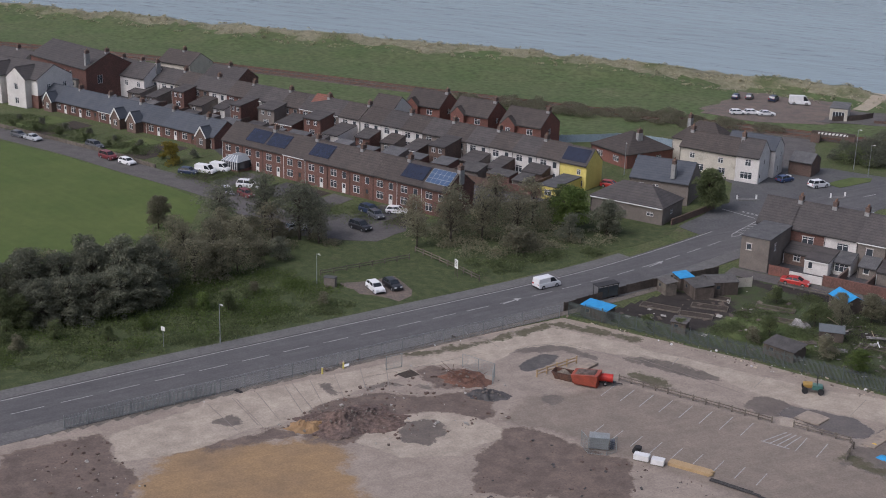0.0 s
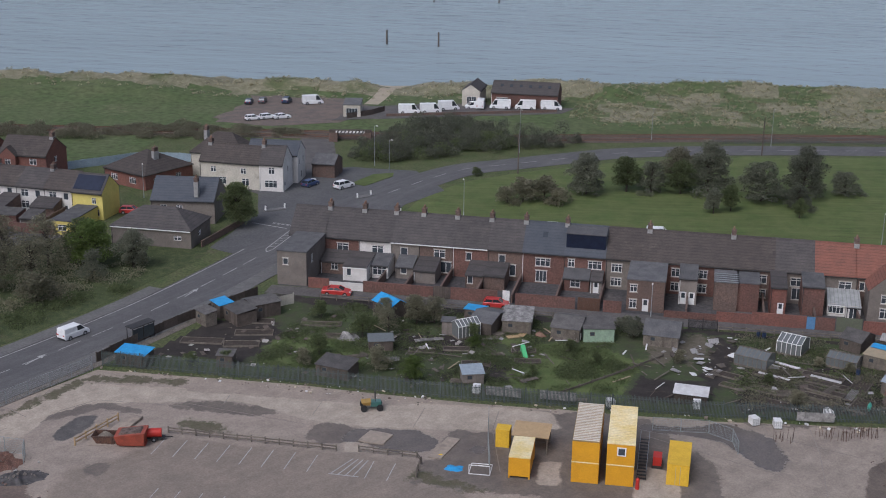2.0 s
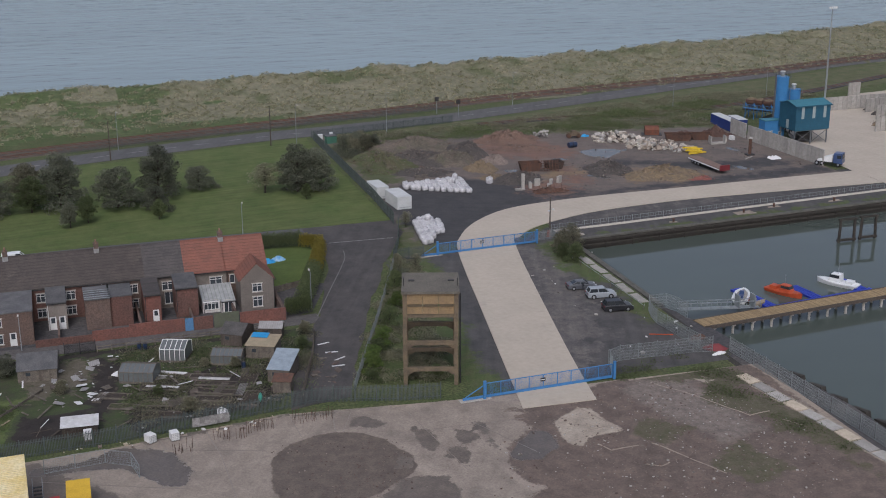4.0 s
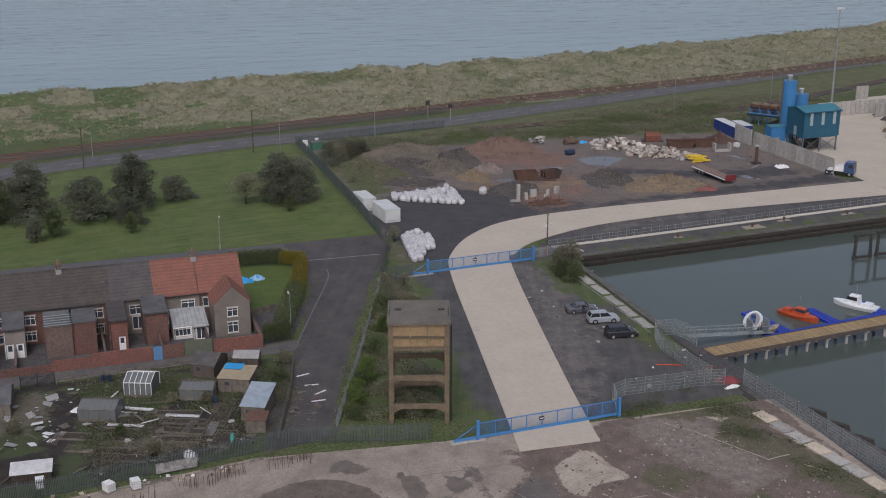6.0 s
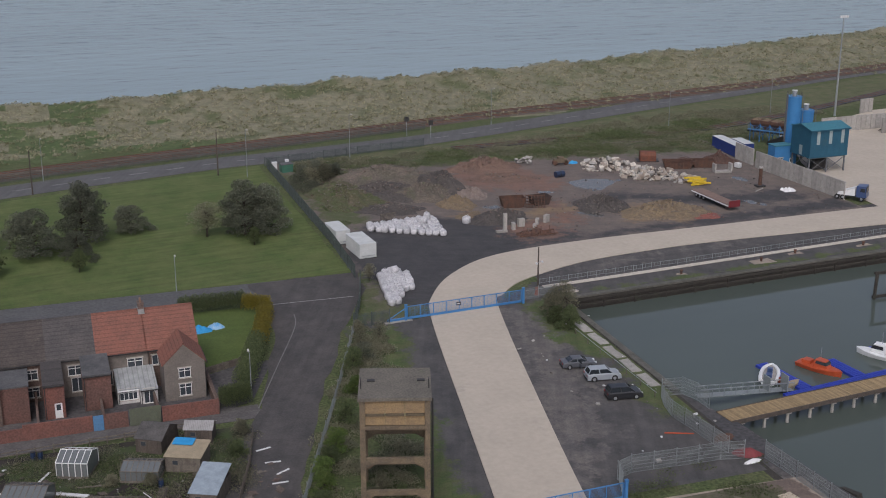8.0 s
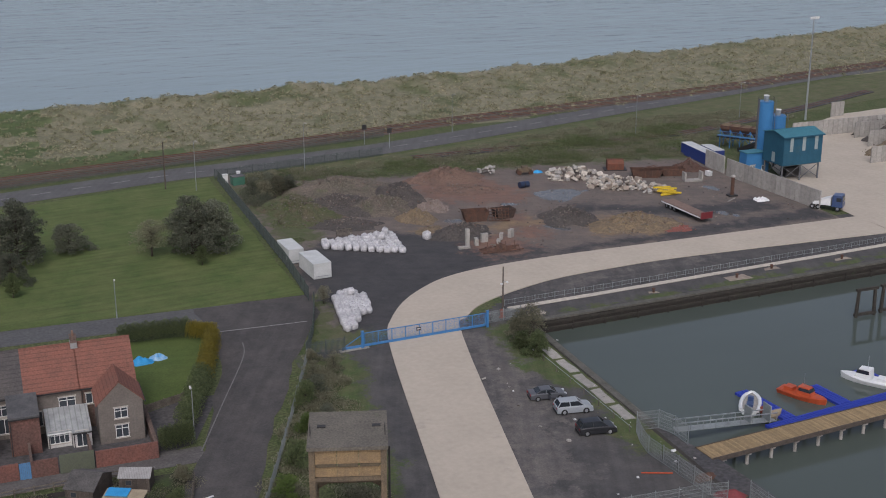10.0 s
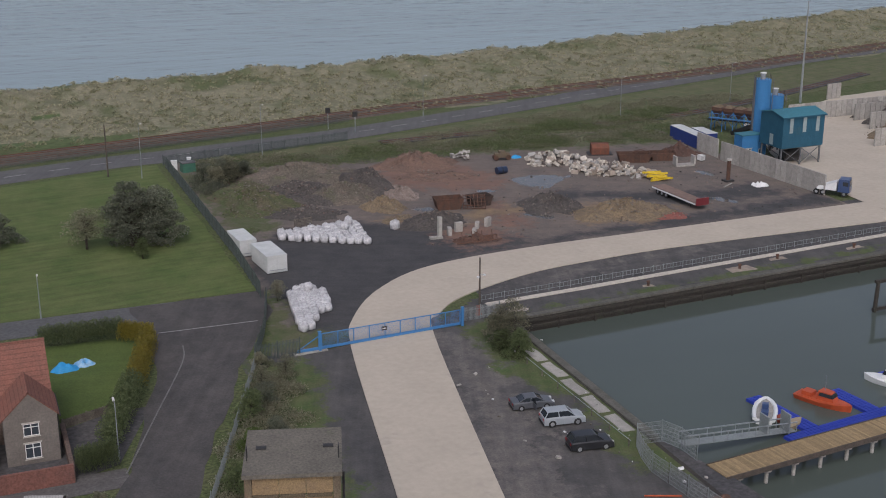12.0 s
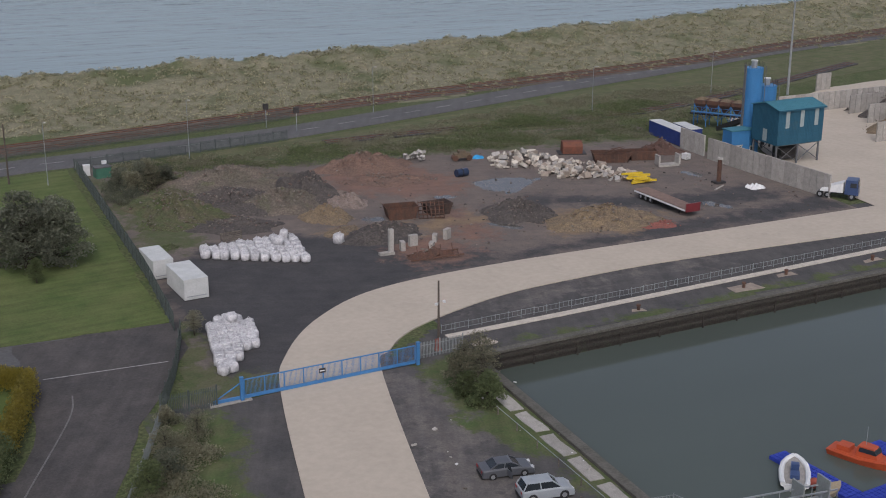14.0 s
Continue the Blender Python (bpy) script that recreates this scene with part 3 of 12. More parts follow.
cover_sheet("dock_apron", [(43.5, 156.5), (QX - 0.6, 156.5), (QX - 0.6, QY + 0.8), (300, QY + 17.4), (300, 240), (160, 236), (100, 236), (84, 226), (70, 215.5), (47, 214.5)], 0.9, 0.03, DOCK_GROUND, DOCK_AREAS, "dark gravel hardstanding beside the dock", "yard")
area(PLOT_AREAS, "soil", (-13.5, 158.5), (-3.2, 159.5), (-4.0, 166.8), (-11.5, 166.8))
area(PLOT_AREAS, "soil", (-4, 163), (-1.6, 162.6), (1.6, 180), (-0.8, 184), (-2.2, 184))
area(PLOT_AREAS, "soil", (-80.5, 158.5), (-65, 159.5), (-63, 171), (-69, 178), (-77, 171))
area(PLOT_AREAS, "soil", (1, 158.6), (20, 162), (22, 175), (14, 176), (2, 174))
area(PLOT_AREAS, "soil", (-51, 167.6), (-36, 169), (-34, 174), (-40, 176), (-50, 172.6))
area(PLOT_AREAS, "soil", (-38, 160), (-28, 161), (-27, 166), (-36, 166))
area(PLOT_AREAS, "soil", (-72, 183), (28, 185.6), (28, 187), (-72, 186.4))
area(PLOT_AREAS, "bare", (-12, 172), (-4, 173), (-2, 184), (-10, 184))
area(PLOT_AREAS, "bare", (-40, 176), (-30, 176), (-29, 180), (-38, 181))
area(PLOT_AREAS, "bare", (6, 163), (13, 164), (14, 168), (7, 168))
area(PLOT_AREAS, "green", (-30, 158), (-14, 159), (-12, 172), (-18, 177), (-27, 174))
area(PLOT_AREAS, "green", (-62, 158), (-50, 160), (-48, 168), (-58, 172), (-64, 168))
area(PLOT_AREAS, "green", (-34, 173), (-29, 173.6), (-28, 177), (-33, 177))
PLOT_GROUND = cover_material("plot_ground", ((0.052, 0.076, 0.025), (0.050, 0.050, 0.031), 2.2, 0.95), {
    "soil": ((0.024, 0.020, 0.018), (0.042, 0.035, 0.030), 2.0, 0.95, 0.35, 0.3),
    "bare": ((0.13, 0.11, 0.085), (0.085, 0.078, 0.052), 1.2, 0.95, 0.6, 0.6),
    "green": ((0.072, 0.105, 0.030), (0.098, 0.118, 0.042), 2.0, 0.95, 0.6, 0.6),
}, (15.0, 0.12))
cover_sheet("allotment_ground", [(-81, 154.3), (-57, 155), (-37, 154.3), (-3, 156.2), (19, 159.6), (23, 166), (31, 187), (-72, 186.6)], 0.7, 0.03, PLOT_GROUND, PLOT_AREAS, "weedy soil and grass of the allotments", "allotment")
L_SIDE = spline([(48.3, 150.2), (54.4, 181.6), (60.6, 212.8), (64.0, 222.4), (70.4, 231.2), (80, 237.6), (96, 240.2), (120, 240.9), (160, 241.8)], 8)
R_SIDE = spline([(58.2, 149.8), (61.9, 169.3), (71.3, 212.8), (74.6, 219.5), (80.4, 224.7), (92.2, 229.6), (105, 231.6), (121, 232.4), (160, 231.4)], 8)


def concrete_road():
    """The new haul road, cast in bays."""
    g = Geo()
    for k in range(len(L_SIDE) - 1):
        a, b, c, d = R_SIDE[k], R_SIDE[k + 1], L_SIDE[k + 1], L_SIDE[k]
        g.hexa([(*a, 0), (*b, 0), (*c, 0), (*d, 0), (*a, 0.15), (*b, 0.15), (*c, 0.15), (*d, 0.15)])
    solid("concrete_road", g, CONCRETE, "pale new concrete haul road curving past the dock", "road", kind="structure")


concrete_road()
patch("rail_bank", [(60, 310.5), (100, 306.5), (130, 309.5), (157, 304.5), (200, 322), (300, 345), (300, 372), (250, 360), (203, 347), (164, 336), (130, 326), (98, 317.5), (57.6, 311.6)], 0.03, cover_material("rail_grass", ((0.072, 0.090, 0.034), (0.122, 0.114, 0.064), 3.5, 0.95), {}, (13.0, 0.2)), "rough green bank between yard and coast road", "grass", 3, 0.4)
patch("plant_apron", [(160, 226), (320, 222), (320, 330), (215, 318), (176, 300), (160, 262)], 0.14, CONCRETE, "pale concrete apron round the batching plant", "yard", 5, 0.4)


# ---------- building materials ----------
BRICK = mat("red_brick", (0.155, 0.082, 0.066), (0.12, 0.070, 0.058), 2.2, 0.9, 0.01, 0.22, spot=(0.12, 0.075, 0.062), spot_size=3, vary=0.12)
BRICK_BROWN = mat("brown_brick", (0.145, 0.098, 0.078), (0.115, 0.085, 0.072), 2.0, 0.9, 0.01, 0.22, vary=0.12)
BRICK_BRIGHT = mat("bright_red_brick", (0.19, 0.085, 0.065), (0.145, 0.073, 0.06), 2.0, 0.9, 0.01, 0.2, vary=0.1)
RENDER_GREY = mat("grey_render", (0.205, 0.180, 0.158), (0.162, 0.142, 0.124), 1.8, 0.92, 0.008, 0.12, spot=(0.15, 0.14, 0.13), spot_size=2.5, spot_at=0.6, vary=0.12)
RENDER_WHITE = mat("white_render", (0.62, 0.60, 0.57), (0.54, 0.52, 0.49), 2.0, 0.9, 0.005, 0.08, spot=(0.44, 0.42, 0.39), spot_size=2.5, spot_at=0.62, vary=0.06)
RENDER_CREAM = mat("cream_render", (0.50, 0.47, 0.40), (0.42, 0.39, 0.33), 2.0, 0.9, 0.005, 0.1, spot=(0.30, 0.28, 0.24), spot_size=2.5, spot_at=0.58)
RENDER_YELLOW = mat("yellow_render", (0.62, 0.53, 0.16), (0.56, 0.475, 0.14), 2.0, 0.9, 0.004, 0.08, spot=(0.45, 0.39, 0.14), spot_size=3)
SLATE = mat("roof_slate", (0.060, 0.055, 0.054), (0.080, 0.072, 0.068), 1.6, 0.8, 0.02, 0.22, spot=(0.085, 0.076, 0.068), spot_size=3, spot_at=0.6, vary=0.1, stripes=(2, 0.36, 0.22))
SLATE_BLUE = mat("blue_slate", (0.060, 0.068, 0.082), (0.075, 0.082, 0.093), 2.0, 0.75, 0.015, 0.14, vary=0.08, stripes=(2, 0.36, 0.15))
TILE_BROWN = mat("brown_roof_tile", (0.060, 0.052, 0.048), (0.076, 0.064, 0.057), 1.5, 0.88, 0.02, 0.2, spot=(0.10, 0.088, 0.075), spot_size=2.5, spot_at=0.6, vary=0.1, stripes=(2, 0.36, 0.22))
TILE_RED = mat("red_roof_tile", (0.215, 0.092, 0.066), (0.17, 0.08, 0.06), 1.5, 0.85, 0.02, 0.18, spot=(0.17, 0.085, 0.062), spot_size=2, spot_at=0.6, stripes=(2, 0.36, 0.25))
FELT = mat("flat_roof_felt", (0.085, 0.085, 0.088), (0.125, 0.123, 0.123), 1.5, 0.9, 0.005, 0.16, vary=0.2)
UPVC = mat("white_upvc", (0.72, 0.72, 0.70), (0.64, 0.64, 0.62), 0.8, 0.5, 0, 0.06)
STONE = mat("stone_lintel", (0.46, 0.43, 0.38), (0.38, 0.355, 0.31), 0.7, 0.9, 0, 0.12)
PANE = glass("window_glass")
POT = mat("chimney_pot", (0.24, 0.145, 0.10), (0.18, 0.115, 0.085), 0.4, 0.9, 0, 0.15)
DOOR_WHITE = UPVC
DOOR_BROWN = mat("brown_door", (0.11, 0.06, 0.04), (0.085, 0.05, 0.035), 0.5, 0.6, 0, 0.1)
DOOR_BLUE = mat("blue_door", (0.10, 0.22, 0.38), (0.085, 0.19, 0.33), 0.5, 0.6, 0, 0.1)
SOLAR = mat("solar_panel", (0.014, 0.018, 0.034), (0.018, 0.024, 0.045), 1.0, 0.15, 0, 0.1, spec=0.6)
SOLAR_BLUE = mat("blue_solar_cells", (0.05, 0.09, 0.16), (0.06, 0.10, 0.18), 1.0, 0.2, 0, 0.1, spec=0.6)
ALU = mat("galvanised_steel", (0.34, 0.36, 0.37), (0.28, 0.30, 0.31), 0.8, 0.5, 0, 0.12, metal=0.4)
IRON = mat("black_iron", (0.03, 0.03, 0.032), (0.045, 0.042, 0.04), 0.5, 0.6, 0, 0.2)
TIMBER = mat("weathered_timber", (0.165, 0.143, 0.118), (0.105, 0.09, 0.075), 0.8, 0.9, 0.006, 0.25, vary=0.15)
TIMBER_NEW = mat("new_timber", (0.42, 0.30, 0.165), (0.36, 0.255, 0.14), 0.8, 0.8, 0.004, 0.15)
CREOSOTE = mat("dark_shed_timber", (0.105, 0.085, 0.07), (0.075, 0.062, 0.053), 0.8, 0.9, 0.006, 0.22, vary=0.2)

CACHE = {}


def turn(x, y, z=0.0, rz=0.0):
    return pose(x, y, z, 0, 0, rz)


def wall_slab(g, m, w, h, holes, t=0.24, mi=0, ends=True):
    """A wall w by h in the local x-z plane, t thick, with rectangular openings right through it."""
    xs = sorted({0.0, w, *[round(v, 3) for q in holes for v in q[:2] if 0 < v < w]})
    zs = sorted({0.0, h, *[round(v, 3) for q in holes for v in q[2:] if 0 < v < h]})

    def is_open(x, z):
        return any(q[0] < x < q[1] and q[2] < z < q[3] for q in holes)
    for x0, x1 in zip(xs, xs[1:]):
        for z0, z1 in zip(zs, zs[1:]):
            if not is_open((x0 + x1) / 2, (z0 + z1) / 2):
                g.face([m @ Vector(p) for p in ((x0, 0, z0), (x1, 0, z0), (x1, 0, z1), (x0, 0, z1))], mi)
                g.face([m @ Vector(p) for p in ((x0, t, z1), (x1, t, z1), (x1, t, z0), (x0, t, z0))], mi)
    for x0, x1, z0, z1 in ([(0, w, 0, h)] if ends else []) + [q for q in holes]:
        for a, b in (((x0, z0), (x1, z0)), ((x1, z0), (x1, z1)), ((x1, z1), (x0, z1)), ((x0, z1), (x0, z0))):
            g.face([m @ Vector(p) for p in ((a[0], 0, a[1]), (b[0], 0, b[1]), (b[0], t, b[1]), (a[0], t, a[1]))], mi)


def window_meshes(w, h, style):
    key = ("window", round(w, 2), round(h, 2), style)
    if key not in CACHE:
        g, t = Geo(), 0.075
        n = {"s": 1, "d": 2, "t": 3, "q": 4}[style]
        rows = [(t, h - t)] if h >= 1.7 or style == "s" else [(t, h * 0.7 - 0.035), (h * 0.7 + 0.035, h - t)]
        cut = [(w * k / n + (t if k == 0 else 0.04), w * (k + 1) / n - (t if k == n - 1 else 0.04)) for k in range(n)]
        wall_slab(g, pose(-w / 2, 0.05, 0), w, h, [(round(x0, 3), round(x1, 3), round(z0, 3), round(z1, 3)) for x0, x1 in cut for z0, z1 in rows], 0.08)
        s = Geo().box(-w / 2 - 0.1, w / 2 + 0.1, -0.06, 0.1, -0.11, -0.005)
        l = Geo().box(-w / 2 - 0.12, w / 2 + 0.12, -0.015, 0.1, h + 0.005, h + 0.17)
        CACHE[key] = (g.mesh("window", UPVC), Geo().box(-w / 2 + 0.03, w / 2 - 0.03, 0.085, 0.10, 0.03, h - 0.03).mesh("pane", PANE), s.mesh("sill", STONE), l.mesh("lintel", STONE))
    return CACHE[key]


def put_window(parent, m, w, h, style="d", lintel=True):
    me = window_meshes(w, h, style)
    a = part("window", me[0], None, parent)
    a.matrix_local = m
    part("pane", me[1], None, a)
    if lintel:
        part("sill", me[2], None, a)
        part("lintel", me[3], None, a)
    return a


def put_door(parent, m, w=0.95, h=2.05, material=None, glazed=True):
    material = material or DOOR_WHITE
    key = ("door", w, h, material.name)
    if key not in CACHE:
        g = Geo().box(-w / 2, w / 2, 0.08, 0.13, 0.02, h)
        for x in (-w / 2, w / 2 - 0.07):
            g.box(x, x + 0.07, 0.04, 0.08, 0.02, h)
        g.box(-w / 2, w / 2, 0.04, 0.08, h - 0.07, h).box(-w / 2 + 0.12, w / 2 - 0.12, 0.06, 0.08, 0.15, 0.85)
        CACHE[key] = (g.mesh("door", material), Geo().box(-w / 2 + 0.2, w / 2 - 0.2, 0.055, 0.079, 1.05, h - 0.2).mesh("pane", PANE),
                      Geo().box(w / 2 - 0.17, w / 2 - 0.13, 0.02, 0.08, 1.0, 1.12).mesh("handle", ALU))
    me = CACHE[key]
    a = part("door", me[0], None, parent)
    a.matrix_local = m
    if glazed:
        part("pane", me[1], None, a)
    part("handle", me[2], None, a)
    return a


LEAD = mat("pale_lead_flashing", (0.30, 0.30, 0.29), (0.22, 0.22, 0.215), 0.5, 0.7, 0, 0.15)


def chimney(parent, x, y, z0, z1, w=0.7, d=1.05, pots=2, material=None):
    c = part("chimney", Geo().box(x - w / 2, x + w / 2, y - d / 2, y + d / 2, z0, z1 - 0.18).box(x - w / 2 - 0.06, x + w / 2 + 0.06, y - d / 2 - 0.06, y + d / 2 + 0.06, z1 - 0.18, z1),
             material or BRICK, parent)
    part("flashing", Geo().box(x - w / 2 - 0.05, x + w / 2 + 0.05, y - d / 2 - 0.12, y + d / 2 + 0.12, z0, z1 - 0.82), LEAD, c)
    for k in range(pots):
        yy = y + (k - (pots - 1) / 2) * d / pots
        part("chimney_pot", Geo().cyl((x, yy, z1), (x, yy, z1 + 0.45), 0.15, 0.11, 8), POT, c)
    return c


def building(name, x, y, w, d, eave, ridge, wall, roof, label, category="house", group="", rz=0.0, openings=(), chimneys=(), style="gable",
             over=0.25, gable_over=0.05, gutter=True, skylights=0, solar=None, solar_mat=None):
    """A building with its front along local x at y = 0, depth d. openings: (face s/e/n/w, centre along the face, sill, width, height, kind);
    kind is a window style, or D white, B brown or U blue door. style: gable (ridge along x), hip, lean (falls to the front) or flat."""
    h = thing(name, turn(x, y, 0, rz), label, category, group)
    sides = {"s": (turn(0, 0), w), "e": (turn(w, 0, 0, 90), d), "n": (turn(w, d, 0, 180), w), "w": (turn(0, d, 0, -90), d)}
    g = Geo()
    for key, (m, length) in sides.items():
        top = ridge if (style == "lean" and key == "n") else eave
        holes = [(c - ww / 2, c + ww / 2, z, z + hh) for f, c, z, ww, hh, k in openings if f == key]
        wall_slab(g, m, length, top, holes, ends=False)
    if style == "gable":
        for x0 in (0, w - 0.24):
            g.extrude([(0, eave), (d, eave), (d / 2, ridge)], x0, x0 + 0.24)
    elif style == "lean":
        for x0 in (0, w - 0.24):
            g.extrude([(0.01, eave), (d - 0.01, eave), (d - 0.01, ridge)], x0, x0 + 0.24)
    part("wall", g, wall, h)
    r, t, o, go = Geo(), 0.16, over, gable_over
    if style == "gable":
        s = (ridge - eave) / (d / 2)
        a = [(-o, eave - o * s), (d / 2, ridge), (d + o, eave - o * s)]
        r.extrude([(p, q + 0.02) for p, q in a] + [(p, q + t) for p, q in reversed(a)], -go, w + go)
        r.cyl((-go, d / 2, ridge + t - 0.02), (w + go, d / 2, ridge + t - 0.02), 0.12, n=6)
    elif style == "lean":
        s = (ridge - eave) / d
        a = [(-o, eave - o * s), (d, ridge)]
        r.extrude([(p, q + 0.02) for p, q in a] + [(p, q + t) for p, q in reversed(a)], -go, w + go)
    elif style == "hip":
        e = [(-o, -o, eave), (w + o, -o, eave), (w + o, d + o, eave), (-o, d + o, eave)]
        k = min(d / 2, w / 2 - 0.3)
        p, q = (k, d / 2, ridge), (w - k, d / 2, ridge)
        for f in ((e[0], e[1], q, p), (e[1], e[2], q), (e[2], e[3], p, q), (e[3], e[0], p)):
            r.face(f)
            r.face([(u, v, z + 0.14) for u, v, z in f])
        for a, b in ((0, 1), (1, 2), (2, 3), (3, 0)):
            r.face([e[a], e[b], (*e[b][:2], eave + 0.14), (*e[a][:2], eave + 0.14)])
    else:
        r.box(-0.12, w + 0.12, -0.12, d + 0.12, eave + 0.02, eave + 0.2)
    ro = part("roof", r, roof, h)
    if gutter and style in ("gable", "lean", "hip"):
        part("gutter", Geo().box(-0.02, w + 0.02, -o - 0.12, -o, eave - o * (0 if style == "hip" else s) - 0.12, eave - o * (0 if style == "hip" else s) + 0.02), UPVC if R.random() < 0.1 else IRON, h)
        part("drainpipe", Geo().cyl((0.15, -0.08, 0.05), (0.15, -0.08, eave - 0.1), 0.05, n=6), UPVC if R.random() < 0.3 else IRON, h)
    for f, c, z, ww, hh, k in openings:
        m = sides[f][0] @ pose(c, 0, z)
        if k in "DBU":
            put_door(h, m, ww, hh, {"D": DOOR_WHITE, "B": DOOR_BROWN, "U": DOOR_BLUE}[k])
        else:
            put_window(h, m, ww, hh, k, x > -80)
    for cx, cy, n in chimneys:
        top = ridge + 1.1
        chimney(h, cx, cy, eave + 0.6, top, pots=n, material=BRICK_BROWN)
    if style == "gable" and (solar or skylights):
        ang = math.degrees(math.atan2(ridge - eave, d / 2))
        ln = math.hypot(ridge - eave, d / 2)
        if solar:
            x0, x1, v0, v1 = solar
            pn = part("solar_panel", Geo().box(x0, x1, v0 * ln, v1 * ln, 0.20, 0.26), solar_mat or SOLAR, h, "dark glass solar panels on the roof slope")
            pn.matrix_local = pose(0, 0, eave, ang, 0, 0)
            if solar_mat:
                for k in range(6):
                    xx = x0 + (x1 - x0) * k / 5
                    b = part("panel_rail", Geo().box(xx - 0.03, xx + 0.03, v0 * ln, v1 * ln, 0.262, 0.275), ALU, pn)
                for k in range(4):
                    v = (v0 + (v1 - v0) * k / 3) * ln
                    part("panel_rail", Geo().box(x0, x1, v - 0.03, v + 0.03, 0.262, 0.275), ALU, pn)
        for k in range(skylights):
            sk = part("skylight", Geo().box(w * (k + 1) / (skylights + 1) - 0.4, w * (k + 1) / (skylights + 1) + 0.4, ln * 0.5, ln * 0.5 + 1.0, 0.15, 0.24), PANE, h)
            sk.matrix_local = pose(0, 0, eave, ang, 0, 0)
    return h


def brick_wall(name, x0, y0, x1, y1, h, material, label, t=0.22):
    """A free-standing yard wall with a coping."""
    d, a = math.hypot(x1 - x0, y1 - y0), math.degrees(math.atan2(y1 - y0, x1 - x0))
    o = thing(name, turn(x0, y0, 0, a), label, "wall")
    part("wall", Geo().box(0, d, -t / 2, t / 2, 0, h - 0.08), material, o)
    part("coping", Geo().box(0, d, -t / 2 - 0.04, t / 2 + 0.04, h - 0.077, h), material, o)
    return o


# ---------- vehicles ----------
TYRE = mat("tyre_rubber", (0.02, 0.02, 0.021), (0.03, 0.03, 0.03), 0.3, 0.85, 0, 0.1)
RIM = mat("alloy_rim", (0.40, 0.41, 0.42), (0.33, 0.34, 0.35), 0.3, 0.4, 0, 0.1, metal=0.6)
CAR_GLASS = glass("car_glass", (0.025, 0.03, 0.035))
LAMP_RED = mat("tail_lamp", (0.35, 0.02, 0.02), (0.3, 0.02, 0.02), 0.2, 0.3, 0, 0.05)
LAMP_CLEAR = mat("head_lamp", (0.65, 0.66, 0.66), (0.6, 0.6, 0.6), 0.2, 0.2, 0, 0.05)
TRIM = mat("black_trim", (0.025, 0.025, 0.026), (0.032, 0.032, 0.033), 0.4, 0.6, 0, 0.1)


def paint(name, c):
    return mat("paint_" + name, c, tuple(v * 0.9 for v in c), 0.8, 0.3, 0, 0.05, spec=0.5)


PAINTS = {"white": paint("white", (0.72, 0.73, 0.73)), "paleblue": None, "silver": paint("silver", (0.42, 0.44, 0.46)), "grey": paint("grey", (0.085, 0.09, 0.10)), "black": paint("black", (0.022, 0.023, 0.026)),
          "red": paint("red", (0.42, 0.035, 0.03)), "blue": paint("blue", (0.045, 0.075, 0.17)), "navy": paint("navy", (0.02, 0.035, 0.075)), "maroon": paint("maroon", (0.16, 0.03, 0.035)),
          "paleblue": paint("silver_blue", (0.30, 0.325, 0.345)), "green": paint("green", (0.2, 0.5, 0.2))}


def lofted(g, rings, m=0):
    """Skins rings of equal length and closes both ends."""
    i, n = len(g.v), len(rings[0])
    for r in rings:
        g.v.extend(tuple(p) for p in r)
    for k in range(len(rings) - 1):
        for j in range(n):
            q = (j + 1) % n
            g.f.append((i + k * n + j, i + k * n + q, i + (k + 1) * n + q, i + (k + 1) * n + j))
            g.m.append(m)
    g.f.append(tuple(i + j for j in reversed(range(n))))
    g.f.append(tuple(i + (len(rings) - 1) * n + j for j in range(n)))
    g.m += [m, m]
    return g


SHAPES = {  # length, width, body line, roof, then the (x, z) outline of the lower body and the cabin's base and top stations
    "hatch": (4.1, 1.74, 0.92, 1.47, [(-2.05, 0.55), (-2.0, 0.92), (-1.2, 0.98), (0.75, 0.98), (1.75, 0.84), (2.03, 0.62), (2.05, 0.35)], (-1.95, 1.05, -1.55, 0.35)),
    "saloon": (4.7, 1.80, 0.95, 1.42, [(-2.35, 0.55), (-2.32, 0.95), (-1.6, 1.0), (0.9, 0.97), (2.0, 0.80), (2.32, 0.6), (2.35, 0.35)], (-1.75, 1.15, -0.95, 0.35)),
    "suv": (4.6, 1.86, 1.05, 1.70, [(-2.3, 0.6), (-2.28, 1.05), (-1.4, 1.1), (0.85, 1.08), (1.9, 0.98), (2.27, 0.7), (2.3, 0.4)], (-2.2, 1.15, -1.85, 0.4)),
    "van": (4.5, 1.82, 1.05, 1.85, [(-2.25, 0.5), (-2.25, 1.05), (-1.2, 1.08), (1.0, 1.06), (1.9, 0.95), (2.22, 0.65), (2.25, 0.35)], (-2.22, 1.45, -2.15, 0.75)),
    "bigvan": (5.6, 2.0, 1.2, 2.5, [(-2.8, 0.5), (-2.8, 1.2), (-1.2, 1.22), (1.6, 1.2), (2.45, 1.08), (2.77, 0.7), (2.8, 0.4)], (-2.78, 2.15, -2.7, 1.35)),
}


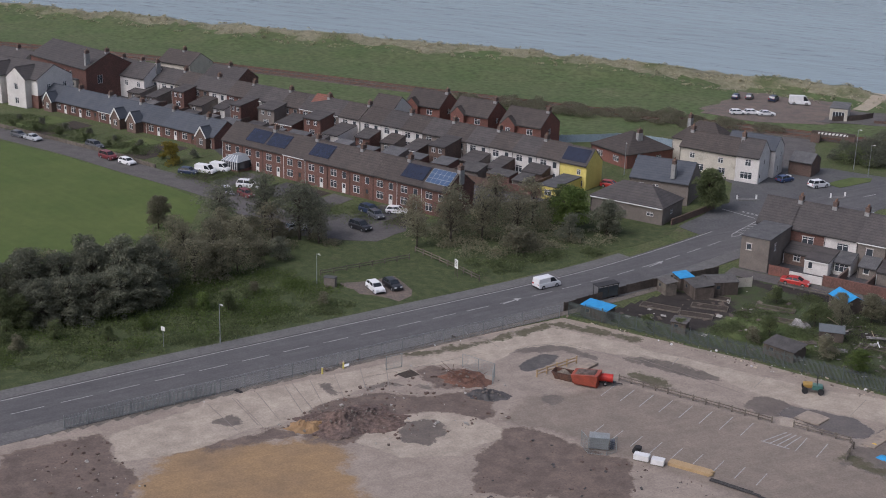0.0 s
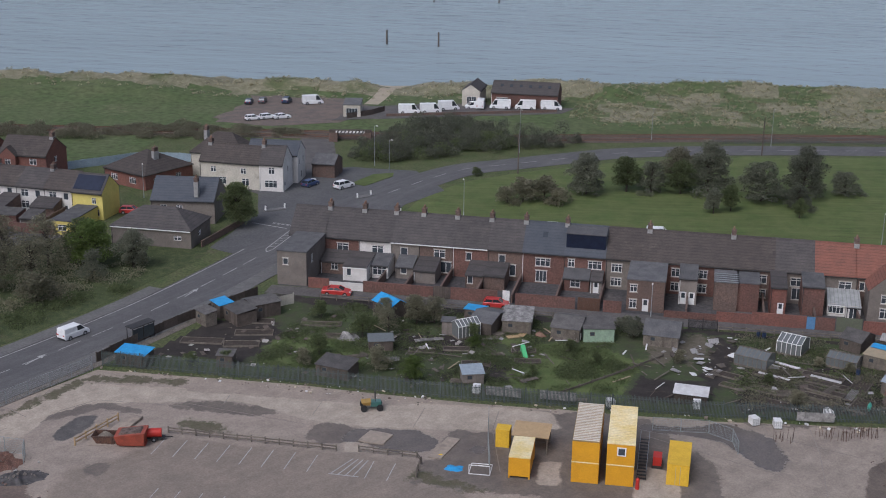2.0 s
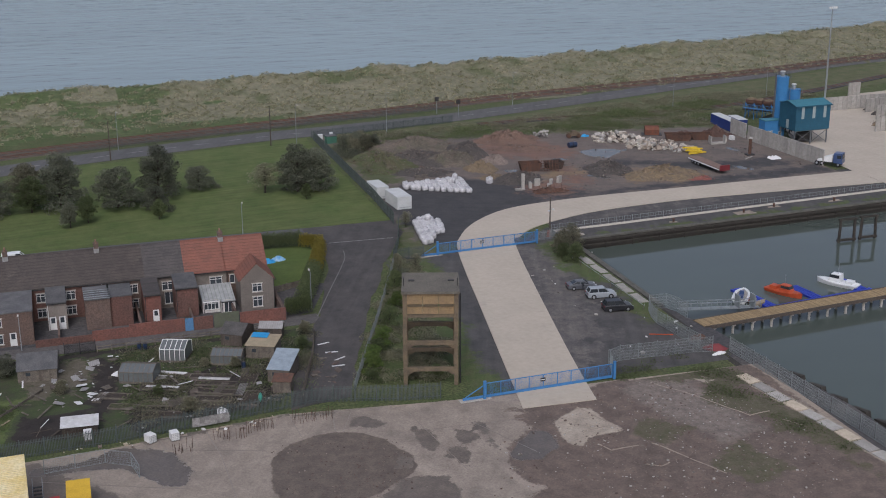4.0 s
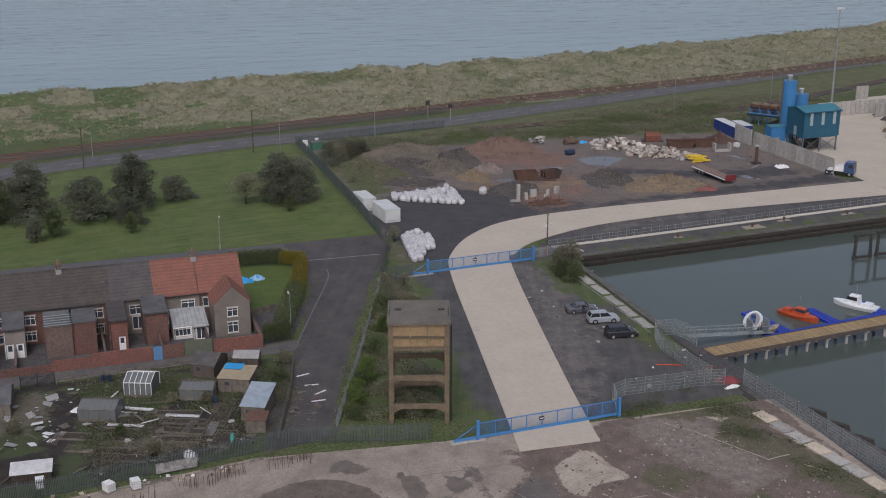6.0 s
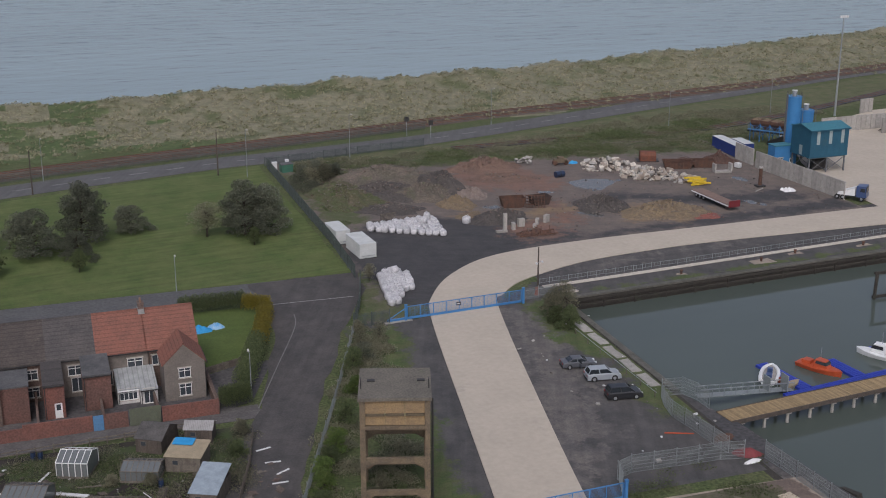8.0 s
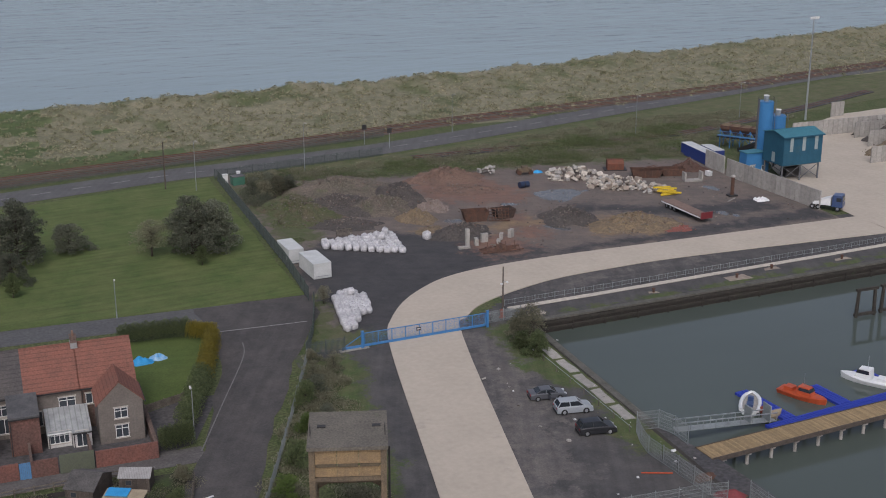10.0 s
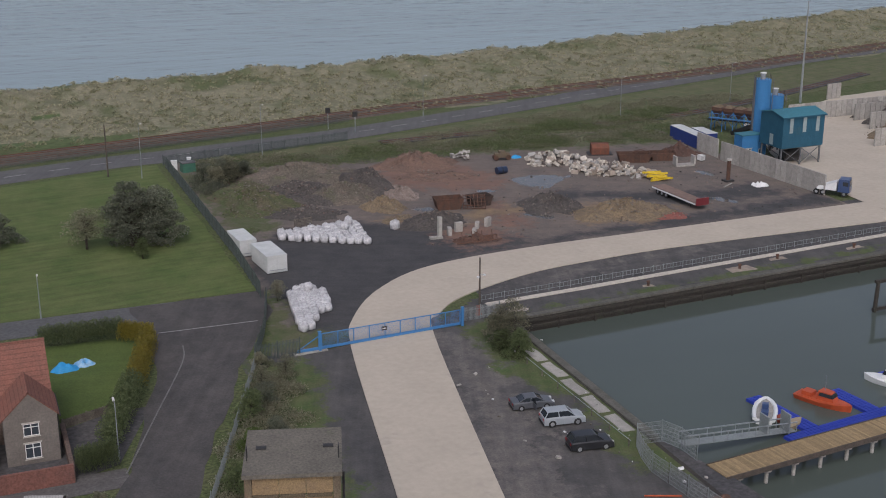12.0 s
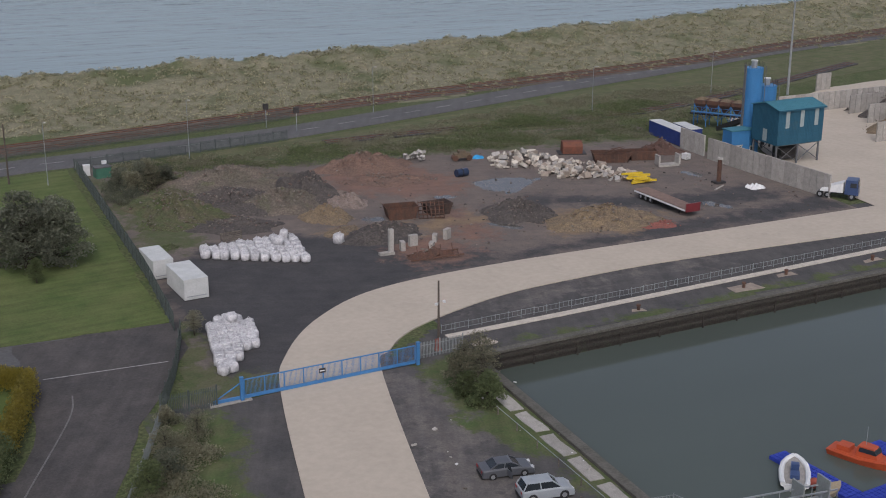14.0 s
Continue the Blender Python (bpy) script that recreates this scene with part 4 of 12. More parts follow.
def car_meshes(shape, colour):
    key = ("car", shape, colour)
    if key in CACHE:
        return CACHE[key]
    ln, wd, belt, top, prof, (b0, b1, t0, t1) = SHAPES[shape]
    hw = wd / 2
    body = Geo()
    ring = [(x, z) for x, z in prof] + [(prof[-1][0] - 0.05, 0.24), (prof[0][0] + 0.05, 0.26)]
    lofted(body, [[(x * 0.985, -hw + 0.0, min(z, 0.28) if z < 0.3 else z - 0.12) for x, z in ring], [(x, -hw + 0.07, z) for x, z in ring], [(x, hw - 0.07, z) for x, z in ring],
                  [(x * 0.985, hw, z - 0.12 if z >= 0.3 else min(z, 0.28)) for x, z in ring]])
    roof = Geo()
    in_ = 0.20 if shape not in ("van", "bigvan") else 0.10
    y1 = hw - in_
    n = 5
    roof.hexa([(t0 - 0.05, -y1, top - 0.07), (t1 + 0.05, -y1, top - 0.07), (t1 + 0.05, y1, top - 0.07), (t0 - 0.05, y1, top - 0.07),
               (t0 + 0.1, -y1 + 0.1, top), (t1 - 0.15, -y1 + 0.1, top), (t1 - 0.15, y1 - 0.1, top), (t0 + 0.1, y1 - 0.1, top)])
    y0 = hw - 0.08
    zb = belt + 0.02
    cage, sides = Geo(), []
    for s in (-1, 1):
        for xb, xt in ((b0, t0), (b1, t1), ((b0 + b1) / 2 - 0.1, (t0 + t1) / 2)):
            cage.beam((xb, s * y0, zb), (xt, s * y1, top - 0.05), 0.07, 0.09)
        if shape in ("van", "bigvan"):
            xm = b1 - 1.35
            sides.append(Geo().hexa([(b0, s * y0 * 1.005, zb), (xm, s * y0 * 1.005, zb), (xm, s * (y0 - 0.03), zb), (b0, s * (y0 - 0.03), zb),
                       (t0, s * (y1 + 0.01), top - 0.05), (xm - 0.1, s * (y1 + 0.01), top - 0.05), (xm - 0.1, s * (y1 - 0.03), top - 0.05), (t0, s * (y1 - 0.03), top - 0.05)]).mesh("side_panel", PAINTS[colour]))
    if shape in ("van", "bigvan"):
        sides.append(Geo().hexa([(b0 - 0.01, -y0, zb), (b0 + 0.05, -y0, zb), (b0 + 0.05, y0, zb), (b0 - 0.01, y0, zb), (t0 - 0.02, -y1, top - 0.05), (t0 + 0.05, -y1, top - 0.05), (t0 + 0.05, y1, top - 0.05), (t0 - 0.02, y1, top - 0.05)]).mesh("rear_panel", PAINTS[colour]))
    glz = Geo().hexa([(b0 + 0.02, -y0 + 0.01, zb - 0.05), (b1, -y0 + 0.01, zb - 0.05), (b1, y0 - 0.01, zb - 0.05), (b0 + 0.02, y0 - 0.01, zb - 0.05),
                      (t0 + 0.02, -y1 + 0.01, top - 0.06), (t1, -y1 + 0.01, top - 0.06), (t1, y1 - 0.01, top - 0.06), (t0 + 0.02, y1 - 0.01, top - 0.06)])
    wr = 0.31 if shape not in ("suv", "bigvan") else 0.36
    wheel = Geo().cyl((0, -0.1, 0), (0, 0.1, 0), wr, n=14)
    rim = Geo().cyl((0, -0.112, 0), (0, 0.112, 0), wr * 0.62, n=10)
    arch = Geo()
    tail, head = [], []
    for s in (-1, 1):
        for x in (-ln * 0.3, ln * 0.3):
            arch.cyl((x, s * (hw - 0.16), wr), (x, s * (hw + 0.006), wr), wr * 1.17, n=14)
        tail.append(Geo().box(-ln / 2 - 0.015, -ln / 2 + 0.12, s * (hw - 0.32) - 0.12, s * (hw - 0.32) + 0.2 * (s > 0) + 0.12, belt - 0.28, belt - 0.08).mesh("tail_lamp", LAMP_RED))
        head.append(Geo().box(ln / 2 - 0.25, ln / 2 - 0.02, s * (hw - 0.36) - 0.17, s * (hw - 0.36) + 0.17, 0.60, 0.76).mesh("headlight", LAMP_CLEAR))
    trim = Geo().box(-ln / 2 - 0.03, ln / 2 + 0.03, -hw + 0.12, hw - 0.12, 0.24, 0.42)
    pm = PAINTS[colour]
    CACHE[key] = dict(body=body.mesh("body", pm), roof=roof.mesh("roof", pm), glazing=glz.mesh("glazing", CAR_GLASS), wheel=wheel.mesh("wheel", TYRE), rim=rim.mesh("rim", RIM), arch=arch.mesh("wheel_arch", TRIM),
                      tail=tail, head=head, trim=trim.mesh("bumper", TRIM), wr=wr, pillars=[cage.mesh("window_frame", PAINTS[colour])], sides=sides)
    return CACHE[key]


def car(x, y, rz, shape, colour, label, z=0.0, group="", plate=True):
    me = car_meshes(shape, colour)
    ln, wd = SHAPES[shape][:2]
    c = thing("van" if "van" in shape else "car", turn(x, y, z, rz), label, "van" if "van" in shape else "car", group)
    for k in ("body", "roof", "glazing", "arch", "trim"):
        part({"arch": "wheel_arch", "trim": "bumper"}.get(k, k), me[k], None, c)
    for q in me["tail"]:
        part("tail_lamp", q, None, c)
    for q in me["head"]:
        part("headlight", q, None, c)
    for q in me["pillars"]:
        part("window_frame", q, None, c)
    for q in me["sides"]:
        part("side_panel", q, None, c)
    for s in (-1, 1):
        for f in (-0.3, 0.3):
            w = part("wheel", me["wheel"], None, c)
            w.matrix_local = pose(ln * f, s * (wd / 2 - 0.09), me["wr"])
            part("rim", me["rim"], None, w)
    return c


# ---------- plants ----------
def leaf_mat(name, a, b, vary=0.25):
    m = mat(name, a, b, 1.3, 0.6, 0, 0.4, vary=vary, spec=0.4, fine=4.0)
    t, n = m.node_tree, m.node_tree.nodes
    p, tl, mx = n["Principled BSDF"], n.new("ShaderNodeBsdfTranslucent"), n.new("ShaderNodeMixShader")
    t.links.new(p.inputs["Base Color"].links[0].from_socket, tl.inputs["Color"])
    mx.inputs[0].default_value = 0.55
    t.links.new(p.outputs[0], mx.inputs[1])
    t.links.new(tl.outputs[0], mx.inputs[2])
    t.links.new(mx.outputs[0], n["Material Output"].inputs["Surface"])
    return m


LEAF_DARK = leaf_mat("dark_foliage", (0.155, 0.166, 0.120), (0.190, 0.196, 0.140))
LEAF_MID = leaf_mat("green_foliage", (0.120, 0.150, 0.066), (0.145, 0.17, 0.076))
LEAF_FRESH = leaf_mat("fresh_foliage", (0.115, 0.172, 0.044), (0.145, 0.19, 0.054))
LEAF_DULL = leaf_mat("dull_scrub", (0.205, 0.200, 0.130), (0.235, 0.220, 0.150))
LEAF_YELLOW = leaf_mat("yellow_foliage", (0.34, 0.275, 0.045), (0.26, 0.22, 0.045))
BARK = mat("bark", (0.075, 0.062, 0.050), (0.055, 0.046, 0.038), 0.5, 0.95, 0.01, 0.3, world_space=False)


def leaf_mesh(name, blobs, per, size, material, seed=1, up=0.35):
    """Many small leaf tufts scattered over lumps (x, y, z, radius, half height)."""
    rng = np.random.default_rng(seed)
    pts = []
    for cx, cy, cz, r, hz in blobs:
        n = max(4, int(per * r * r))
        d = rng.normal(size=(n, 3))
        d /= np.linalg.norm(d, axis=1)[:, None]
        d[:, 2] = np.where(d[:, 2] < -0.55, -d[:, 2], d[:, 2])
        rad = rng.uniform(0.25, 1.15, size=(n, 1)) ** 0.7
        pts.append(np.array([cx, cy, cz]) + d * rad * np.array([r, r, hz]))
    p = np.concatenate(pts)
    n = len(p)
    a = rng.normal(size=(n, 3))
    a[:, 2] *= 0.8
    a /= np.linalg.norm(a, axis=1)[:, None]
    b = np.cross(a, rng.normal(size=(n, 3)) + np.array([0, 0, up]))
    b /= np.linalg.norm(b, axis=1)[:, None] + 1e-9
    s = size * rng.uniform(0.45, 1.5, size=(n, 1))
    v = np.stack([p - a * s, p - b * s * 0.55, p + a * s, p + b * s * 0.55], axis=1).reshape(-1, 3)
    v[:, 2] = np.maximum(v[:, 2], 0.0)
    me = bpy.data.meshes.new(name)
    me.vertices.add(4 * n)
    me.vertices.foreach_set("co", v.astype(np.float32).ravel())
    me.loops.add(4 * n)
    me.loops.foreach_set("vertex_index", np.arange(4 * n, dtype=np.int32))
    me.polygons.add(n)
    me.polygons.foreach_set("loop_start", np.arange(0, 4 * n, 4, dtype=np.int32))
    me.update(calc_edges=True)
    me.materials.append(material)
    return me


def tree_meshes(kind, material, variant):
    """A tapered trunk with limbs and an uneven crown, one unit high tree scaled when it is set."""
    key = ("tree", kind, material.name, variant)
    if key in CACHE:
        return CACHE[key]
    rr = random.Random(variant * 13 + len(kind))
    t = Geo()
    h = {"broad": 8.0, "pine": 8.0, "bush": 2.6, "scrub": 4.5, "bare": 7.0}[kind]
    trunk = {"broad": 1.5, "pine": 0.5, "bush": 0.3, "scrub": 0.8, "bare": 2.0}[kind]
    r0 = {"broad": 0.24, "pine": 0.24, "bush": 0.07, "scrub": 0.12, "bare": 0.16}[kind]
    t.cyl((0, 0, -0.2), (0.1, 0.05, trunk), r0, r0 * 0.75, 8)
    t.cyl((0.1, 0.05, trunk), (0.0, 0.1, h * 0.8), r0 * 0.75, r0 * 0.2, 7)
    blobs = []
    nl = {"broad": 46, "pine": 56, "bush": 16, "scrub": 24, "bare": 44}[kind]
    for k in range(nl):
        a = k * 2.4 + rr.uniform(-0.4, 0.4)
        f = (k + 0.5) / nl
        z = trunk + (h * 0.93 - trunk) * f
        wide = {"broad": 3.0 * math.sin(math.pi * (0.22 + 0.7 * f)), "pine": 3.7 * (1 - f) ** 0.42 * (0.75 + 0.5 * rr.random()), "bush": 1.2 * (1.1 - f * 0.6), "scrub": 1.9 * (1.1 - 0.7 * f), "bare": 2.4 * math.sin(math.pi * (0.25 + 0.65 * f))}[kind]
        rad = wide * (math.sqrt(rr.uniform(0.2, 1.1)) if kind == "pine" else rr.uniform(0.25, 1.08))
        e = Vector((math.cos(a) * rad, math.sin(a) * rad, z + rr.uniform(-0.3, 0.4)))
        t.cyl((0.05, 0.05, max(0.1, z * 0.75)), e, r0 * 0.3, r0 * 0.08, 5, cap=False)
        br = {"broad": 0.95, "pine": 0.92, "bush": 0.6, "scrub": 0.75, "bare": 0.85}[kind] * rr.uniform(0.5, 1.5)
        blobs.append((e.x, e.y, e.z, br, br * rr.uniform(0.6, 0.85)))
    per = {"broad": 185, "pine": 190, "bush": 420, "scrub": 230, "bare": 72}[kind]
    size = {"broad": 0.15, "pine": 0.14, "bush": 0.10, "scrub": 0.12, "bare": 0.12}[kind]
    CACHE[key] = (t.mesh("trunk", BARK, True), leaf_mesh("crown", blobs, per, size, material, variant + 3), h)
    return CACHE[key]


def tree(kind, x, y, h, material, label, category="tree", wide=1.0, z=0.0, group=""):
    v = R.randrange(3)
    tr, cr, h0 = tree_meshes(kind, material, v)
    name = {"bush": "bush", "scrub": "shrub"}.get(kind, "tree")
    s = h / h0
    o = thing(name, Matrix.LocRotScale((x, y, z), Euler((0, 0, R.uniform(0, 6.28))), (s * wide, s * wide * R.uniform(0.9, 1.1), s)), label, category, group)
    part("trunk", tr, None, o)
    part("crown", cr, None, o)
    return o


def inside(x, y, poly):
    c = False
    for k in range(len(poly)):
        (x0, y0), (x1, y1) = poly[k], poly[k - 1]
        if (y0 > y) != (y1 > y) and x < (x1 - x0) * (y - y0) / (y1 - y0) + x0:
            c = not c
    return c


def thicket(name, poly, spacing, h, material, label, per=55, size=0.2, seed=1, z=None):
    """Dense scrub over an area, of uneven height."""
    rr = random.Random(seed)
    xs, ys = [p[0] for p in poly], [p[1] for p in poly]
    blobs = []
    n = int((max(xs) - min(xs)) * (max(ys) - min(ys)) / spacing ** 2)
    for _ in range(n):
        x, y = rr.uniform(min(xs), max(xs)), rr.uniform(min(ys), max(ys))
        if inside(x, y, poly):
            hh = h * rr.uniform(0.35, 1.15) * (0.75 + 0.5 * noise.noise(Vector((x / 7, y / 7, seed))))
            r = spacing * rr.uniform(0.5, 0.95)
            z0 = lift(x, y) if z is None else z
            blobs.append((x, y, z0 + hh * 0.5, r, hh * 0.55))
    me = leaf_mesh(name, blobs, per * 2.2, size * 0.66, material, seed)
    return tagged(new(name, me), label, "scrub", kind="stuff")


# ---------- fences, lamps, poles ----------
GALV = mat("galvanised_palisade", (0.30, 0.325, 0.32), (0.24, 0.26, 0.26), 1.2, 0.6, 0, 0.18, metal=0.3)
GREEN_FENCE = mat("green_fence", (0.066, 0.082, 0.078), (0.085, 0.10, 0.094), 1.2, 0.6, 0, 0.18)
BLUE_STEEL = mat("blue_gate_paint", (0.065, 0.20, 0.42), (0.055, 0.175, 0.37), 1.0, 0.5, 0, 0.1)


def fence(line, label, kind="palisade", h=2.4, material=None, step=2.75, category="fence", z=0.0):
    """Posts with panels between them along a line."""
    material = material or GALV
    o = thing("fence", turn(line[0][0], line[0][1], z), label, category)
    ox, oy = line[0]
    key = ("panel", kind, h, material.name, step)
    if key not in CACHE:
        g = Geo()
        if kind == "palisade":
            n = 16
            for k in range(n):
                x = step * (k + 0.5) / n
                g.box(x - 0.035, x + 0.035, -0.012, 0.012, 0.06, h - 0.12)
                g.face([(x - 0.035, 0, h - 0.12), (x + 0.035, 0, h - 0.12), (x, 0, h)])
            for zz in (0.4, h - 0.45):
                g.box(0, step, 0.012, 0.06, zz - 0.03, zz + 0.03)
        elif kind == "mesh":
            for k in range(int(step / 0.12)):
                x = 0.12 * (k + 0.5)
                g.box(x - 0.012, x + 0.012, -0.01, 0.01, 0.05, h)
            for k in range(6):
                zz = 0.1 + (h - 0.15) * k / 5
                g.box(0, step, -0.014, 0.014, zz - 0.016, zz + 0.016)
        elif kind == "heras":
            for zz in (0.1, h):
                g.cyl((0, 0, zz), (step, 0, zz), 0.025, n=5)
            for x in (0.02, step - 0.02):
                g.cyl((x, 0, 0.1), (x, 0, h), 0.025, n=5)
            for k in range(18):
                x = step * (k + 0.5) / 18
                g.box(x - 0.006, x + 0.006, -0.006, 0.006, 0.1, h)
            for k in range(7):
                zz = 0.1 + (h - 0.1) * (k + 0.5) / 7
                g.box(0, step, -0.006, 0.006, zz - 0.006, zz + 0.006)
        elif kind == "rail":
            for zz in (h * 0.5, h - 0.1):
                g.box(0, step, -0.03, 0.03, zz - 0.07, zz + 0.07)
        elif kind == "hoop":
            for zz in (0.35, h - 0.03):
                g.cyl((0, 0, zz), (step, 0, zz), 0.028, n=5)
            for x in (0.3, 0.7):
                g.cyl((step * x, 0, 0.35), (step * x, 0, h - 0.03), 0.018, n=5)
        elif kind == "board":
            n = 18
            for k in range(n):
                x = step * k / n
                g.box(x + 0.005, x + step / n - 0.005, -0.015 + 0.012 * (k % 2), 0.008 + 0.012 * (k % 2), 0.05, h - 0.03 * (k % 3))
            for zz in (0.4, h - 0.3):
                g.box(0, step, 0.022, 0.07, zz - 0.04, zz + 0.04)
        CACHE[key] = g.mesh("panel", material)
        pw = {"palisade": 0.05, "mesh": 0.035, "heras": 0.03, "rail": 0.07, "board": 0.06, "hoop": 0.03}[kind]
        CACHE[key + ("post",)] = Geo().box(-pw, pw, -pw + 0.1 * (kind != "heras"), pw + 0.1 * (kind != "heras"), 0, h + (0.06 if kind != "heras" else 0)).mesh("post", material)
    pts = along(line, 0, step)
    for x, y, a in pts:
        p = part("post", CACHE[key + ("post",)], None, o)
        p.matrix_local = pose(x - ox, y - oy, 0, 0, 0, math.degrees(a))
    for (x, y, a), (x2, y2, _) in zip(pts, pts[1:]):
        b = math.atan2(y2 - y, x2 - x)
        q = part("panel", CACHE[key], None, o)
        q["kind"] = "stuff"
        s = math.hypot(x2 - x, y2 - y) / step
        q.matrix_local = Matrix.LocRotScale((x - ox, y - oy, R.uniform(-0.03, 0.03)), Euler((R.uniform(-0.02, 0.02), 0, b)), (s, 1, 1))
    return o


def street_lamp(x, y, h, rz, label, z=0.0, double=False):
    o = thing("street_lamp", turn(x, y, z, rz), label, "street lamp")
    part("base", Geo().cyl((0, 0, 0), (0, 0, 1.0), 0.09, n=8), ALU, o)
    part("column", Geo().cyl((0, 0, 1.0), (0, 0, h), 0.06, 0.045, n=8), ALU, o)
    for s in ((1, -1) if double else (1,)):
        part("arm", Geo().cyl((0, 0, h - 0.03), (s * 0.75, 0, h + 0.12), 0.035, n=6), ALU, o)
        part("lantern", Geo().hexa([(s * 0.6, -0.13, h + 0.05), (s * 1.25, -0.1, h + 0.1), (s * 1.25, 0.1, h + 0.1), (s * 0.6, 0.13, h + 0.05), (s * 0.65, -0.1, h + 0.2), (s * 1.2, -0.07, h + 0.22), (s * 1.2, 0.07, h + 0.22), (s * 0.65, 0.1, h + 0.2)]), RENDER_WHITE, o)
    return o


def pole(x, y, h, label, name="telegraph_pole", cross=True, z=0.0):
    o = thing(name, turn(x, y, z), label, "pole")
    part("shaft", Geo().cyl((0, 0, 0), (0, 0, h), 0.15, 0.10, n=8), CREOSOTE, o)
    if cross:
        part("cross_arm", Geo().box(-0.6, 0.6, -0.06, 0.06, h - 0.6, h - 0.48), CREOSOTE, o)
        for k in (-0.5, 0, 0.5):
            part("insulator", Geo().cyl((k, 0, h - 0.48), (k, 0, h - 0.3), 0.05, n=6), RENDER_WHITE, o)
    return o


# ---------- road markings ----------
def marking(pts, name="road_marking", label="worn white road marking", z=0.066):
    solid(name, Geo().prism(pts, z - 0.01, z), PAINT_ROAD, label, "road marking", kind="structure")


def dashes(line, start, gap, length, width, end, z=0.066):
    g = Geo()
    for x, y, a in along(line, start, gap, end):
        dx, dy = math.cos(a) * length / 2, math.sin(a) * length / 2
        nx, ny = -math.sin(a) * width / 2, math.cos(a) * width / 2
        g.prism([(x - dx - nx, y - dy - ny), (x + dx - nx, y + dy - ny), (x + dx + nx, y + dy + ny), (x - dx + nx, y - dy + ny)], z - 0.02, z)
    solid("road_marking", g, PAINT_ROAD, "white centre dashes on the asphalt", "road marking", kind="structure")


def road_len(x, y):
    best, pos, out = 1e9, 0.0, 0.0
    for (x0, y0), (x1, y1) in zip(MAIN, MAIN[1:]):
        n = math.hypot(x1 - x0, y1 - y0)
        f = min(1.0, max(0.0, ((x - x0) * (x1 - x0) + (y - y0) * (y1 - y0)) / n ** 2))
        d = math.hypot(x - x0 - f * (x1 - x0), y - y0 - f * (y1 - y0))
        if d < best:
            best, out = d, pos + f * n
        pos += n
    return out


s0, s1, s2 = road_len(-119.4, 87), road_len(-79, 204), road_len(-66.8, 251)
dashes(MAIN, road_len(-95.45, 147.35) - 6.2 * 24, 6.2, 4.1, 0.13, s1 + 2)


def road_arrow(x, y, a):
    """A white deflection arrow painted on the lane, pointing along the angle a."""
    c, q = math.cos(radians(a)), math.sin(radians(a))
    marking([(x + c * u - q * w, y + q * u + c * w) for u, w in ((-2.1, -0.1), (0.7, -0.12), (0.6, -0.5), (2.1, 0.05), (0.8, 0.55), (0.75, 0.12), (-2.1, 0.1))], label="white lane arrow painted on the asphalt", z=0.068)


road_arrow(-93.15, 153.35, 78)
road_arrow(-83.0, 183.75, 82)
marking([(-86.9, 222.2), (-79.6, 220.2), (-79.6, 220.45), (-86.9, 222.45)], label="worn white give-way line")
o = thing("bus_shelter", turn(-83.2, 161.8, 0.1, 66), "dark steel bus shelter with a flat roof beside the road", "bus shelter")
part("roof", Geo().hexa([(-0.1, -0.75, 2.2), (4.1, -0.75, 2.2), (4.1, 0.75, 2.3), (-0.1, 0.75, 2.3), (-0.1, -0.75, 2.32), (4.1, -0.75, 2.32), (4.1, 0.75, 2.42), (-0.1, 0.75, 2.42)]), IRON, o)
for px in (0.0, 2.0, 3.95):
    for py in (-0.62, 0.58):
        part("post", Geo().box(px - 0.04, px + 0.04, py - 0.04, py + 0.04, 0, 2.22), IRON, o)
for px in (0.06, 2.06):
    part("pane", Geo().box(px, px + 1.83, -0.64, -0.62, 0.3, 2.0), PANE, o)
part("bench", Geo().box(0.4, 3.5, -0.5, -0.15, 0.45, 0.52), IRON, o)
for px in (0.6, 3.3):
    part("bracket", Geo().box(px - 0.04, px + 0.04, -0.6, -0.2, 0.0, 0.447), IRON, o)
dashes(MAIN, s2, 8.0, 4.0, 0.16, s2 + 420)
lft, rgt = ribbon(MAIN, 4.35, 4.25)
strip("road_edge_line", lft[4:62], 0.09, 0.09, 0.067, PAINT_ROAD, "worn pale edge line", "road marking", 0.01)
COPE_KERB = mat("worn_kerb", (0.17, 0.165, 0.16), (0.13, 0.125, 0.12), 1.5, 0.9, 0, 0.2)
strip("kerb_field", [p for p in ribbon(MAIN[:62], 4.62, 0)[0]], 0.10, 0.0, 0.13, COPE_KERB, "concrete kerb of the footway", "kerb", 0.14)
strip("kerb_site", [p for p in ribbon(MAIN[:62], 0, 4.72)[1]], 0.0, 0.10, 0.13, COPE_KERB, "concrete kerb beside the site footway", "kerb", 0.14)
marking([(39.9, 226.2), (52.4, 225.8), (52.4, 225.93), (39.9, 226.33)], label="faded white line across the lane", z=0.064)
strip("kerb_lane", spline([(30.8, 190.6), (35.3, 201.8), (40.9, 215.7), (42.0, 221)], 6), 0.07, 0.07, 0.12, COPE_KERB, "worn concrete kerb along the lane", "kerb", 0.1)
for k in range(6):
    for q in (0.0, 0.45):
        marking([(-83.2 + 0.92 * k, 222.7 - 0.14 * k + q), (-82.6 + 0.92 * k, 222.6 - 0.14 * k + q), (-82.6 + 0.92 * k, 222.85 - 0.14 * k + q), (-83.2 + 0.92 * k, 222.95 - 0.14 * k + q)], label="white give-way dash at the side road")
